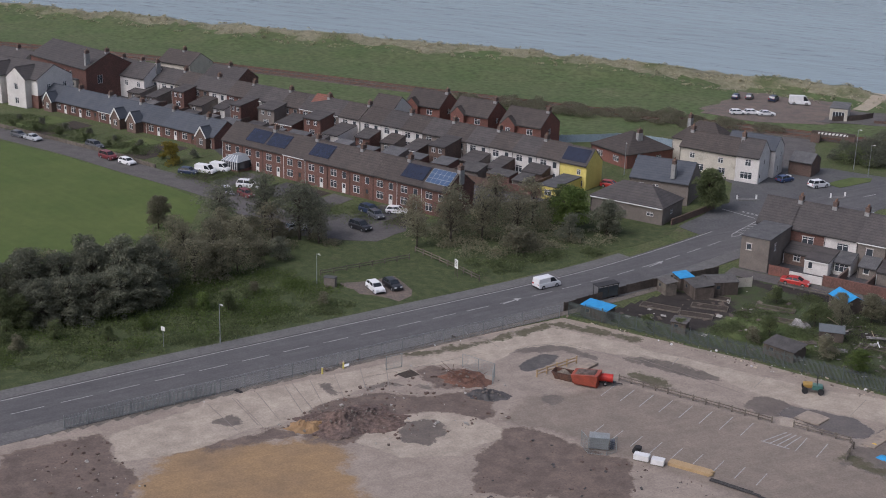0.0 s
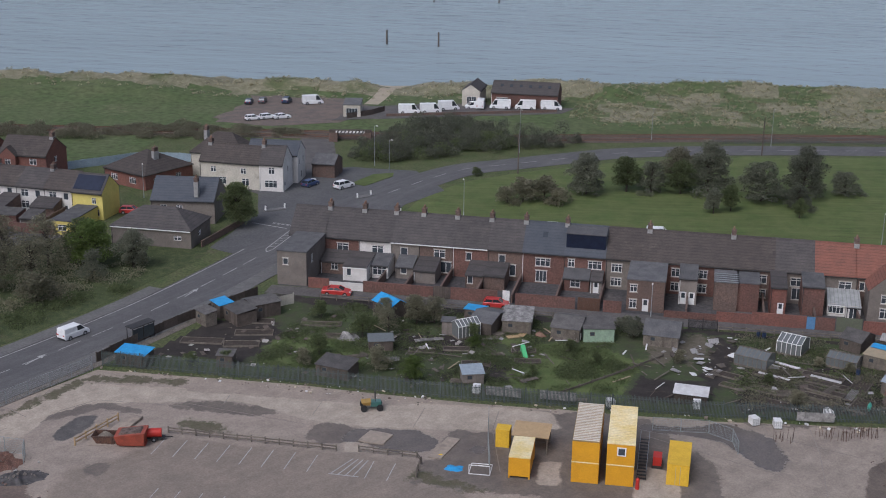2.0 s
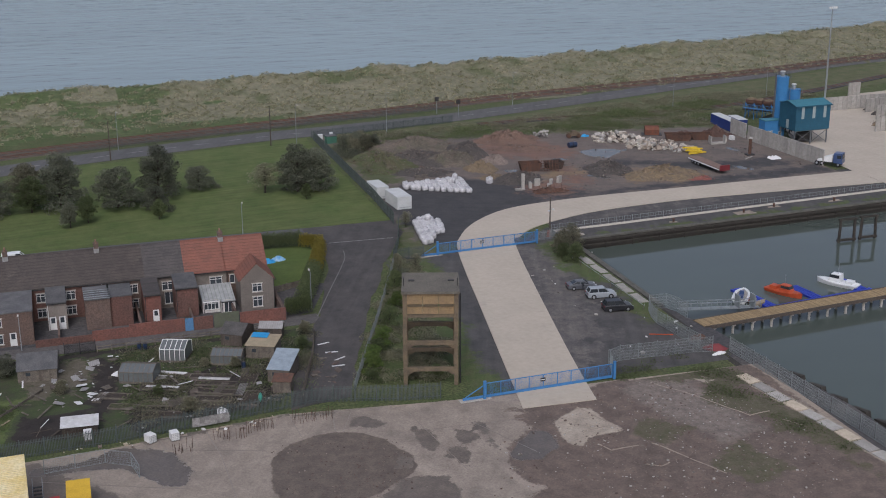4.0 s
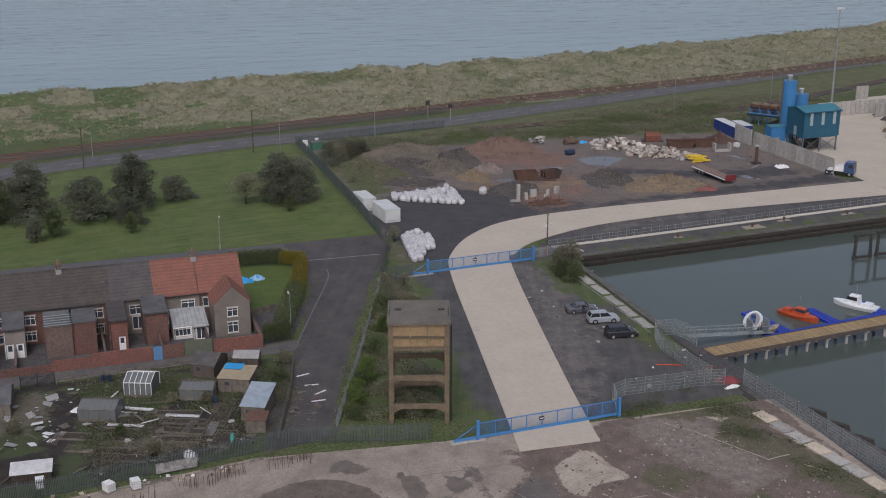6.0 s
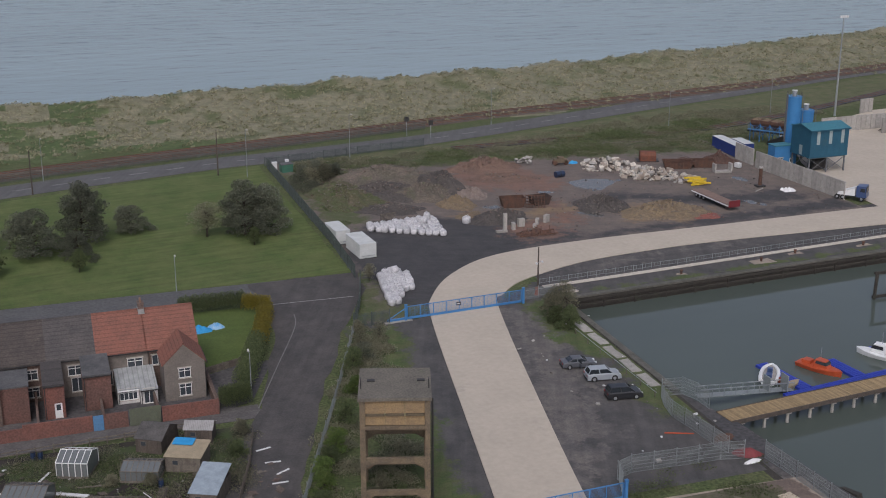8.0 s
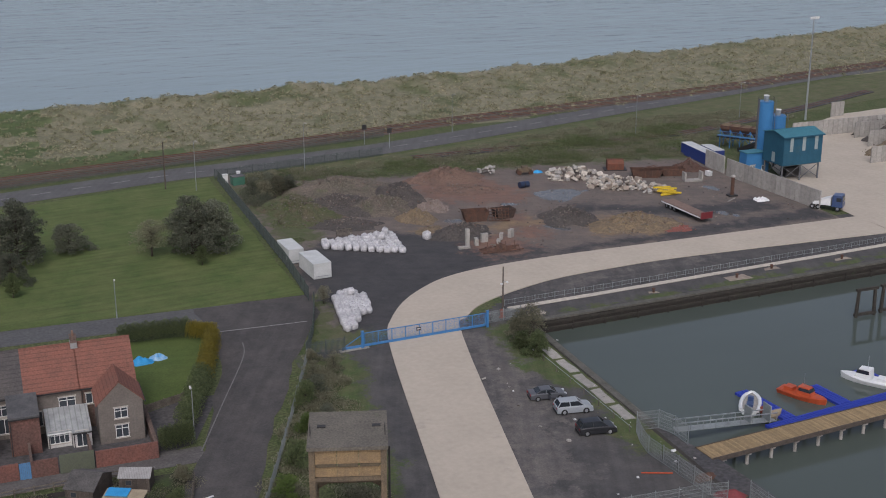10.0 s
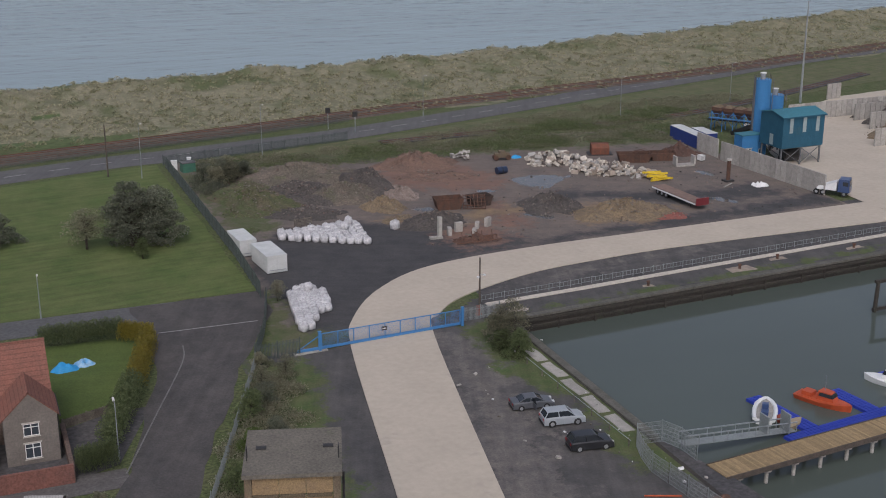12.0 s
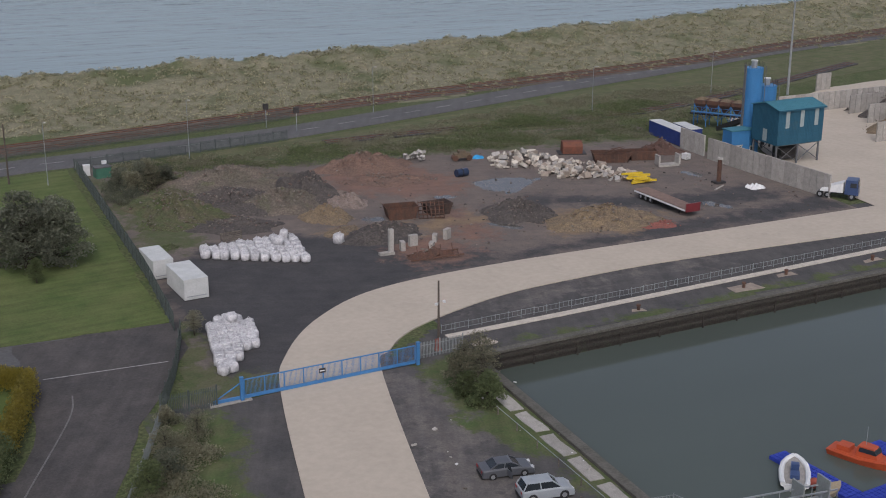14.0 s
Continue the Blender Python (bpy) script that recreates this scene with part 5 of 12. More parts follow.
for x0, y0, x1, y1 in ((-79.3, 207.9, -78.7, 219.7), (-78.0, 207.8, -77.3, 218.4), (-79.3, 207.9, -78.65, 206.2), (-78.0, 207.8, -78.65, 206.2)):
    marking([(x0, y0), (x0 + 0.16, y0), (x1 + 0.16, y1), (x1, y1)], label="white outline of the hatched road centre")
for k in range(6):
    y = 209 + 1.7 * k
    x = -79.2 + 0.055 * (y - 208)
    marking([(x + 0.18, y), (x + 1.05, y + 0.7), (x + 1.05, y + 0.9), (x + 0.18, y + 0.2)], label="white hatching on the road centre", z=0.070)
for x, y, a in ((-85.7, 231.7, 41), (-71.5, 245.4, 56)):
    c, q = math.cos(radians(a)), math.sin(radians(a))
    solid("traffic_island", Geo().prism([(x + c * u - q * w, y + q * u + c * w) for u, w in ((-2.4, -0.3), (-1.6, -0.75), (1.8, -0.75), (2.4, -0.2), (2.4, 0.2), (1.8, 0.75), (-1.6, 0.75), (-2.4, 0.3))], 0.02, 0.18), COPE_KERB, "small kerbed traffic island at the junction", "traffic island", "traffic islands")
patch("junction_island", [(-77, 254), (-73.5, 253), (-69.9, 262), (-70.4, 265), (-74.4, 262.6)], 0.16, LAWN, "small grass island at the junction", "grass", 1.5, 0.15)
for k, (x, y) in enumerate(((-80.0, 229.1), (-87.2, 230.4), (-84.2, 233.0), (-72.6, 243.8), (-70.6, 246.6), (-61.7, 235.3))):
    o = thing("bollard", turn(x, y, 0.05), "white traffic bollard on the junction", "bollard", "junction bollards")
    part("post", Geo().box(-0.14, 0.14, -0.1, 0.1, 0, 1.0), UPVC, o)
    part("base", Geo().box(-0.22, 0.22, -0.18, 0.18, 0, 0.12), STONE, o)


# ---------- the terrace by the allotments ----------
T1Y, T1D, EV, RG = 201.5, 9.0, 5.3, 9.0
W2 = 1.35
ROW = [  # x0, x1, wall, roof, windows of the rear
    (-72.6, -66.6, BRICK_BROWN, SLATE, [(4.4, 2.9, 1.3, "d"), (1.6, 2.9, 0.9, "s")]),
    (-66.6, -60.6, BRICK, SLATE, [(3.2, 2.95, 2.0, "d"), (1.2, 0.9, 1.2, "d")]),
    (-60.6, -55.1, RENDER_WHITE, SLATE, [(3.2, 2.95, 2.0, "d")]),
    (-55.1, -50.4, RENDER_GREY, SLATE, [(2.2, 2.95, 1.2, "s"), (1.7, 0.6, 1.0, "s")]),
    (-50.4, -44.7, BRICK_BROWN, SLATE, [(3.5, 3.05, 1.9, "d"), (4.6, 0.5, 1.8, "d")]),
    (-44.7, -38.9, BRICK, SLATE, [(2.7, 2.95, 1.0, "s")]),
    (-38.9, -33.2, BRICK_BROWN, SLATE, [(2.4, 3.0, 1.1, "s"), (4.2, 0.9, 1.0, "s")]),
    (-33.2, -26.4, BRICK, SLATE_BLUE, [(3.4, 2.95, 2.4, "t"), (3.2, 0.3, 1.8, "t")]),
    (-26.4, -19.7, BRICK, SLATE_BLUE, [(1.2, 3.2, 1.1, "d"), (5.0, 3.1, 2.2, "t"), (2.0, 0.6, 1.6, "d"), (5.3, 0.6, 1.4, "d")]),
    (-19.7, -13.1, RENDER_GREY, TILE_BROWN, [(1.8, 2.95, 1.7, "t"), (1.8, 0.6, 1.7, "t")]),
    (-13.1, -6.5, BRICK, TILE_BROWN, [(4.8, 2.95, 1.9, "t"), (4.8, 0.6, 1.9, "t")]),
    (-6.5, 0.1, BRICK, TILE_BROWN, [(1.9, 2.95, 1.9, "t"), (1.9, 0.6, 1.9, "t")]),
    (0.1, 6.6, BRICK_BROWN, TILE_BROWN, [(4.6, 2.95, 1.6, "d"), (4.6, 0.6, 1.6, "d")]),
    (6.6, 12.6, RENDER_GREY, SLATE, [(3.4, 2.9, 1.8, "d"), (3.6, 0.7, 1.6, "d")]),
    (12.6, 18.9, RENDER_GREY, TILE_RED, [(4.7, 2.9, 1.9, "d"), (1.2, 1.0, 1.3, "d")]),
    (18.9, 25.2, BRICK_BROWN, TILE_RED, [(0.9, 3.0, 0.8, "s")]),
]
for k, (x0, x1, wl, rf, win) in enumerate(ROW):
    w = x1 - x0
    ops = [("s", c, z, ww, W2 if z > 1 or z == 0.6 else 1.9, st) for c, z, ww, st in win]
    ops += [("n", w * 0.28, 0.9, 1.5, 1.4, "d"), ("n", w * 0.28, 3.3, 1.4, 1.3, "d"), ("n", w * 0.75, 0.05, 0.95, 2.05, "D"), ("n", w * 0.75, 3.3, 1.0, 1.3, "d")]
    name = {BRICK: "red brick", BRICK_BROWN: "dark brown brick", RENDER_GREY: "grey rendered", RENDER_WHITE: "white rendered"}[wl]
    rn = {SLATE: "dark slate", SLATE_BLUE: "blue-grey slate", TILE_BROWN: "brown tiled", TILE_RED: "red tiled"}[rf]
    building("terraced_house", x0, T1Y, w, T1D, EV, RG, wl, rf, f"{name} terraced house with a {rn} roof", "house", "terrace by the allotments", openings=ops,
             chimneys=[((w if k < 6 else w) - 0.05, T1D / 2 + 0.0, 3)] if k not in (6, 8, 10, 12, 13, 15) or k == 6 else [],
             skylights=1 if k == 7 else 0, gable_over=0.0 if 0 < k < 15 else 0.15)


CLEAR_ROOF = mat("clouded_roof_sheet", (0.36, 0.37, 0.36), (0.27, 0.28, 0.275), 0.8, 0.5, 0, 0.15, stripes=(0, 0.6, 0.25))
dm = thing("roof_dormer", turn(-26.2, T1Y + 0.9, 0), "dark flat-roofed dormer box on the terrace roof", "dormer")
part("box", Geo().hexa([(0, 0, 6.0), (6.3, 0, 6.0), (6.3, 3.4, 8.3), (0, 3.4, 8.3), (0, 0, 8.5), (6.3, 0, 8.5), (6.3, 3.4, 8.9), (0, 3.4, 8.9)]), SOLAR, dm)
part("roof", Geo().hexa([(-0.1, -0.15, 8.51), (6.4, -0.15, 8.51), (6.4, 3.5, 8.91), (-0.1, 3.5, 8.91), (-0.1, -0.15, 8.63), (6.4, -0.15, 8.63), (6.4, 3.5, 9.03), (-0.1, 3.5, 9.03)]), FELT, dm)


def outshot(x0, x1, y0, eave, ridge, wall, roof, label, style="lean", ops=(), y1=T1Y):
    if style == "lean" and eave < 3:
        y0, eave, ridge = y1 - (y1 - y0) * 0.72, eave * 0.9, min(ridge, 3.0)
    return building("rear_extension", x0, y0, x1 - x0, y1 - y0 - 0.01, eave, ridge, wall, roof, label, "extension", "rear extensions", style=style, openings=ops, over=0.12, gutter=style != "flat")


outshot(-71.3, -66.4, 191.0, 5.6, 5.9, RENDER_GREY, FELT, "two-storey grey-brown rendered extension with a flat roof", "flat", [("s", 1.4, 3.4, 0.9, 1.1, "s"), ("e", 3.0, 3.2, 1.0, 1.2, "d")])
outshot(-66.2, -61.8, 196.5, 2.3, 3.2, BRICK_BROWN, SLATE, "single-storey lean-to with a slate roof", "lean", [("s", 2.4, 0.8, 1.2, 1.1, "d")])
outshot(-61.6, -57.6, 192.8, 2.6, 3.1, RENDER_WHITE, SLATE, "small white extension with a lean-to roof", "lean", [("s", 1.0, 0.9, 0.8, 1.2, "s"), ("e", 2.0, 0.8, 1.1, 1.2, "d")])
outshot(-57.5, -54.6, 196.0, 2.4, 3.4, RENDER_WHITE, FELT, "white sun room with a large window", "lean", [("s", 1.45, 0.6, 2.3, 1.4, "t")])
outshot(-53.6, -50.6, 197.0, 2.2, 3.3, RENDER_GREY, FELT, "patched lean-to with a corrugated roof", "lean", [("s", 1.4, 0.9, 1.0, 1.0, "s")])
outshot(-50.2, -46.6, 195.0, 2.3, 3.6, RENDER_GREY, SLATE, "grey rendered lean-to outhouse", "lean")
outshot(-41.6, -38.8, 194.5, 2.4, 3.5, BRICK_BROWN, SLATE, "lean-to kitchen extension with a slate roof", "lean", [("s", 0.8, 0.8, 0.9, 1.2, "s")])
outshot(-38.7, -35.2, 194.3, 2.6, 4.2, BRICK_BROWN, SLATE, "dark slate-roofed rear outhouse", "lean")
outshot(-26.2, -22.0, 198.0, 2.3, 3.0, BRICK, FELT, "single-storey brick extension with a felt roof", "lean", [("s", 2.0, 0.7, 1.6, 1.2, "d")])
outshot(-21.8, -19.9, 197.6, 2.3, 2.9, RENDER_GREY, SLATE, "white porch with a pitched roof", "lean", [("s", 0.95, 0.05, 0.9, 2.0, "D")])
outshot(-15.6, -9.9, 192.2, 5.0, 5.3, BRICK_BROWN, FELT, "two-storey brown brick extension with a flat roof", "flat", [("s", 1.0, 3.1, 1.1, 1.2, "d"), ("s", 1.0, 0.5, 1.1, 1.4, "d"), ("s", 2.9, 0.05, 0.95, 2.05, "D")])
outshot(-7.9, -5.1, 197.0, 4.2, 5.2, RENDER_GREY, FELT, "narrow shared extension with two white doors", "lean", [("s", 0.75, 0.05, 0.95, 2.05, "D"), ("s", 2.05, 0.05, 0.95, 2.05, "D")])
outshot(-2.5, 1.0, 195.4, 4.6, 5.0, BRICK_BROWN, FELT, "two-storey brick extension with a slatted white canopy", "flat")
outshot(1.0, 4.2, 195.8, 4.6, 5.0, BRICK, FELT, "plain two-storey red brick extension", "flat")
outshot(5.9, 8.3, 195.6, 4.4, 5.2, BRICK_BRIGHT, SLATE, "tall narrow brick extension", "lean", [("s", 1.6, 0.05, 0.9, 2.0, "D")])
outshot(10.6, 13.9, 196.6, 4.6, 5.3, BRICK, FELT, "two-storey brick extension with a sloping grey roof", "lean")
outshot(14.6, 17.2, 195.6, 2.1, 3.0, RENDER_WHITE, CLEAR_ROOF, "white conservatory with a translucent roof", "lean", [("s", 1.3, 0.5, 2.2, 1.4, "q")])
outshot(17.3, 19.4, 194.6, 2.1, 3.0, RENDER_WHITE, CLEAR_ROOF, "white sun porch with a glazed door", "lean", [("s", 1.05, 0.05, 1.3, 1.9, "d")])
o = building("rear_extension", 25.3, 196.2, 5.3, 5.0, 5.0, 7.4, RENDER_GREY, TILE_RED, "two-storey grey rendered extension with a gabled red roof", "extension", "rear extensions", rz=90,
             openings=[("w", 2.5, 3.0, 1.5, 1.3, "d"), ("w", 2.5, 0.6, 1.5, 1.6, "d"), ("e", 2, 3, 1, 1, "d")])
slats = thing("canopy", turn(-2.6, 195.2, 4.82), "white slatted canopy on the brick extension", "canopy")
for k in range(5):
    part("slat", Geo().box(0, 3.7, k * 0.9, k * 0.9 + 0.2, 0.0 + 0.02 * k, 0.06 + 0.02 * k), ALU, slats)
# yard walls and gates along the back lane
segs = [(-66, -62.6, 1.7, BRICK_BRIGHT), (-62.5, -57.0, 1.3, RENDER_WHITE), (-56.9, -45.6, 1.8, BRICK), (-42.8, -35.4, 2.0, BRICK), (-32.6, -23.3, 1.9, BRICK), (-19.0, -16.2, 1.9, BRICK), (-9.8, -2.0, 1.1, BRICK),
        (-2.0, 3.2, 1.6, BRICK_BRIGHT), (3.2, 11.1, 2.0, BRICK_BRIGHT), (12.4, 15.2, 2.0, BRICK), (19.2, 26.0, 2.0, BRICK_BRIGHT)]
for x0, x1, h, m in segs:
    brick_wall("yard_wall", x0, 190.7, x1, 190.75, h, m, "brick yard wall with a coping along the back lane" if m != RENDER_WHITE else "white painted yard wall along the back lane")
for x in (-55, -50.4, -44.7, -38.9, -33.2, -26.4, -19.7, -6.5, 5, 12.5, 18.9, 25.9):
    brick_wall("yard_wall", x, 190.9, x + 0.01, 201.3, 1.5, BRICK_BROWN, "brick wall between two back yards")
for x, w, h, mt, lb in ((-44.2, 2.6, 2.0, CREOSOTE, "dark boarded double gate in the yard wall"), (-34.0, 1.1, 2.2, UPVC, "white door in the yard wall"), (-21.2, 3.4, 2.1, DOOR_BROWN, "brown timber garage gate"),
                        (11.75, 1.2, 2.0, DOOR_BLUE, "blue boarded yard gate"), (17.2, 3.7, 2.3, mat("green_gate", (0.12, 0.13, 0.09), (0.10, 0.11, 0.08), 0.6, 0.8, 0, 0.2), "dull green garage door")):
    o = thing("yard_gate", turn(x, 190.6), lb, "gate")
    n = max(4, int(w / 0.18))
    for k in range(n):
        part("board", Geo().box(-w / 2 + w * k / n + 0.006, -w / 2 + w * (k + 1) / n - 0.006, -0.03, 0.03, 0.06, h), mt, o)
    part("rail", Geo().box(-w / 2, w / 2, 0.031, 0.08, h - 0.4, h - 0.28), mt, o)
brick_wall("garden_wall", 26.0, 190.8, 26.1, 201, 1.6, BRICK_BROWN, "brick side wall of the end house")

# garden of the end house
patch("garden_yard", [(26, 191), (30.5, 193), (35.6, 205.4), (26, 204.6)], 0.04, DARK_YARD, "dark paved garden path and yard", "yard")
patch("end_garden", [(26, 203), (34, 206), (38, 223), (36, 226), (26, 227)], 0.05, FIELD, "small green lawn of the end house", "lawn", 2, 0.2)
HEDGE = leaf_mesh("hedge", [(0.8 * k + 0.5, 0.5 * (k % 2) - 0.25, 1.0, 1.0, 1.15) for k in range(14)], 900, 0.08, LEAF_MID, 5)
HEDGE_Y = leaf_mesh("hedge", [(0.8 * k + 0.5, 0.4 * (k % 2) - 0.2, 1.0, 0.85, 1.1) for k in range(14)], 900, 0.08, LEAF_YELLOW, 6)
for x, y, rz, me, lb, sx in ((26.0, 226.6, -2, HEDGE, "clipped dark green privet hedge", 0.85), (34.6, 209.4, 74.5, HEDGE_Y, "golden-yellow clipped hedge beside the lane", 1.22), (38.7, 222.9, 146, HEDGE_Y, "golden-yellow hedge at the street corner", 0.36), (29.9, 196.2, 71, HEDGE, "clipped green hedge beside the lane", 1.3), (26.4, 192.2, 12, HEDGE, "low green hedge at the back lane", 0.35)):
    o = new("hedge", me)
    o.matrix_basis = Matrix.LocRotScale((x, y, 0), Euler((0, 0, radians(rz))), (sx, 1.25, 1.3))
    tagged(o, lb, "hedge")
TARP_BLUE = mat("blue_tarpaulin", (0.03, 0.24, 0.50), (0.04, 0.30, 0.58), 0.8, 0.55, 0.03, 0.15)


HEAP_STONE = mat("heap_stone", (0.20, 0.175, 0.15), (0.13, 0.115, 0.10), 0.6, 0.95, 0.01, 0.3)


def heap(name, x, y, rx, ry, h, material, label, category, seed=1, rough=0.25, rz=0.0, n=14, kind="", z=0.0):
    """An uneven mound, ridged and gullied at several scales, thinning out at its foot."""
    g = Geo()
    size = max(rx, ry)
    rings, w = (7, n * 2) if size < 2.5 else (16, 56)
    g.v.append((0, 0, h))
    for i in range(1, rings + 1):
        f = i / rings
        for k in range(w):
            a = k * math.tau / w
            cx, cy = math.cos(a) * f, math.sin(a) * f
            q = noise.noise(Vector((cx * 2 + seed * 3.1, cy * 2, seed))) + 0.55 * noise.noise(Vector((cx * rx * 0.8, cy * ry * 0.8, seed + 5.0))) + 0.5 * noise.noise(Vector((cx * rx * 2.1, cy * ry * 2.1, seed + 9.0)))
            rad = f * (1 + 0.30 * noise.noise(Vector((math.cos(a) * 1.6, math.sin(a) * 1.6, seed * 2.7))) + 0.12 * noise.noise(Vector((math.cos(a) * 5, math.sin(a) * 5, seed * 1.7))))
            zz = h * max(0.0, (1 - f ** 1.9) * (1 - 0.28 * f) * (1 + rough * 1.7 * q) + rough * 0.22 * q) if i < rings else -0.05
            g.v.append((math.cos(a) * rx * rad, math.sin(a) * ry * rad, zz))
    for k in range(w):
        g.f.append((0, 1 + k, 1 + (k + 1) % w))
        g.m.append(0)
        for i in range(rings - 1):
            a, b = 1 + i * w + k, 1 + i * w + (k + 1) % w
            g.f.append((a, a + w, b + w, b))
            g.m.append(0)
    if size < 2.5:
        return solid(name, g, material, label, category, m=turn(x, y, z, rz), kind=kind, smooth=True)
    rr = random.Random(seed)
    for _ in range(int(rx * ry * 11)):
        p, s = Vector(g.v[rr.randrange(len(g.v) - w)]), 0.03 + 0.15 * rr.random() ** 4
        b = Geo().box(-s, s, -s * 0.7, s * 0.7, -s * 0.5, s * 0.5, rr.choice((0, 1, 1, 2)))
        g.add(b, Matrix.LocRotScale(p + Vector((rr.uniform(-0.5, 0.5), rr.uniform(-0.5, 0.5), 0.04)), Euler((rr.uniform(-0.6, 0.6), rr.uniform(-0.6, 0.6), rr.uniform(0, 6))), None))
    return solid(name, g, [material, HEAP_STONE, BRICK_BROWN], label, category, m=turn(x, y, z, rz), kind=kind)


heap("tarpaulin_mound", 30.2, 219.6, 1.5, 0.9, 0.7, mat("pale_blue_sheet", (0.32, 0.46, 0.58), (0.10, 0.32, 0.58), 0.5, 0.6, 0.02, 0.2), "pale torn sheet over garden goods", "tarpaulin", 8, 0.5)
heap("tarpaulin_mound", 28.0, 218.8, 1.9, 1.0, 0.9, TARP_BLUE, "crumpled blue tarpaulin over garden goods", "tarpaulin", 3, 0.35)
fence([(26.2, 203), (33.5, 206)], "low timber garden fence of the end house", "board", 1.1, TIMBER)

# street behind the terrace: parked vehicles and lamps
car(-31.5, 230.3, 2, "van", "white", "white van parked in the terrace street")
c = car(-12.5, 232.2, 3, "van", "white", "white van with a green panel parked in the street")
car(-60.6, 188.4, 4, "saloon", "red", "bright red saloon parked in the back lane")
car(-35.2, 188.9, 2, "hatch", "red", "small red hatchback parked in the back lane")
street_lamp(30.6, 194.0, 6.0, 90, "grey street lamp at the corner of the lane")
street_lamp(27, 236.9, 6.0, -90, "grey street lamp by the park")
street_lamp(-49.5, 236.2, 7.0, 110, "grey street lamp on the park edge")
street_lamp(-11.7, 190.2, 5.5, -90, "slim lamp in the back lane")
street_lamp(-76.0, 270.2, 9.0, -40, "tall street lamp at the junction")
street_lamp(-71.7, 266.3, 7.0, -40, "street lamp at the junction")
street_lamp(-47, 291, 10.0, -60, "tall street lamp on the coast road")
pole(-44.4, 271.6, 9.0, "dark timber telegraph pole in the park", cross=False)
for x, y, h in ((10.2, 312.6, 9), (50.3, 302.8, 10), (74.4, 311, 10), (116, 333.5, 9), (155.5, 316.6, 9), (187.5, 322.4, 9), (-17.9, 310.9, 8)):
    street_lamp(x, y, h, -75, "tall street lamp along the coast road")
pole(44.8, 306.0, 9.6, "dark timber pole beside the coast road", cross=False)
pole(7.8, 302.6, 9.0, "dark timber pole beside the railway", cross=False)

# park trees
PINE, BROAD = "dense dark pine with low branches on the grass", "young broadleaf tree on the park grass"
for x, y, h, k, m, wd in ((-28.4, 258.5, 8.5, "pine", LEAF_DARK, 1.1), (-20.5, 262.5, 7.2, "broad", LEAF_MID, 1.15), (-15.5, 263, 6.6, "pine", LEAF_DARK, 1.0), (-9.5, 263.5, 6.8, "broad", LEAF_MID, 1.15), (-4.0, 267, 10, "pine", LEAF_DARK, 1.1),
                          (-10.5, 270, 8, "broad", LEAF_DULL, 1.2), (-2.8, 250.5, 5.0, "broad", LEAF_DARK, 1.0), (0.5, 253, 5.2, "broad", LEAF_MID, 1.1), (6.5, 262, 8.2, "pine", LEAF_DARK, 1.25), (15.2, 268, 10, "pine", LEAF_DARK, 1.15), (13.6, 258, 5.0, "pine", LEAF_DARK, 1.25),
                          (23.5, 271, 5.0, "pine", LEAF_DARK, 1.4), (13.4, 251.2, 3.8, "broad", LEAF_MID, 0.9), (36, 264, 6.0, "bare", LEAF_DULL, 1.5), (42.6, 263.2, 9.4, "pine", LEAF_DARK, 1.15), (46.4, 263.6, 8.6, "pine", LEAF_DARK, 1.15), (43, 256.5, 3.2, "broad", LEAF_MID, 0.9)):
    tree(k, x, y, h, m, PINE if k == "pine" else BROAD, wide=wd * 0.98, group="park trees")
for x, y, h, wd in ((-40, 249.5, 4.2, 1.5), (-36, 251, 4.8, 1.4), (-43, 247.5, 3.0, 1.4), (-52.7, 267, 2.0, 1.1), (-33, 248, 3.0, 1.3)):
    tree("bush", x, y, h, LEAF_DULL if h > 2.5 else LEAF_MID, "loose grey-green bush on the park grass", "bush", wide=wd)

# coastal copse, boathouse and car park
thicket("copse", [(-83, 272), (-70, 275), (-57, 286), (-38, 297), (-34, 299), (-34, 304), (-52, 308), (-66, 318), (-76, 312), (-84, 294)], 2.3, 4.6, LEAF_DARK, "dense dark hawthorn scrub beside the coast road", 62, 0.24, 3)
thicket("copse", [(-80, 272), (-68, 277), (-58, 287), (-50, 294), (-60, 300), (-74, 290)], 3.2, 5.0, LEAF_MID, "mixed green bushes beside the coast road", 40, 0.24, 4)
thicket("railway_scrub", [(-190, 268), (-125, 284), (-100, 290), (-100, 298), (-130, 296), (-190, 280)], 3.0, 2.2, LEAF_DULL, "low scrub along the railway", 50, 0.22, 5)
building("boathouse", -62.2, 340.4, 18, 8.5, 4.2, 6.6, BRICK, SLATE, "long red brick boathouse with a slate roof and skylights", "building", skylights=6, openings=[("s", 3, 0.05, 3, 2.8, "q"), ("s", 9, 1.2, 1.4, 1.1, "d"), ("s", 14, 1.2, 1.4, 1.1, "d")])
building("boat_hall", -65.0, 338.6, 10, 4.8, 4.6, 6.2, RENDER_CREAM, SLATE, "pale gabled hall with a tall grey door", "building", rz=90, openings=[("w", 2.6, 0.05, 2.6, 3.0, "q")])
building("pump_house", -96.5, 316.6, 4.4, 9.0, 3.4, 3.7, RENDER_CREAM, FELT, "small cream flat-roofed service building with a shutter", "building", style="flat", rz=12, openings=[("s", 2.2, 0.05, 3.0, 2.6, "q")])
fence([(-95, 315), (-90, 321), (-88, 327)], "dark fence beside the service building", "board", 1.8, CREOSOTE)
brick_wall("boatyard_wall", -86, 320, -44, 337, 1.1, BRICK_BROWN, "low brick wall round the boatyard")
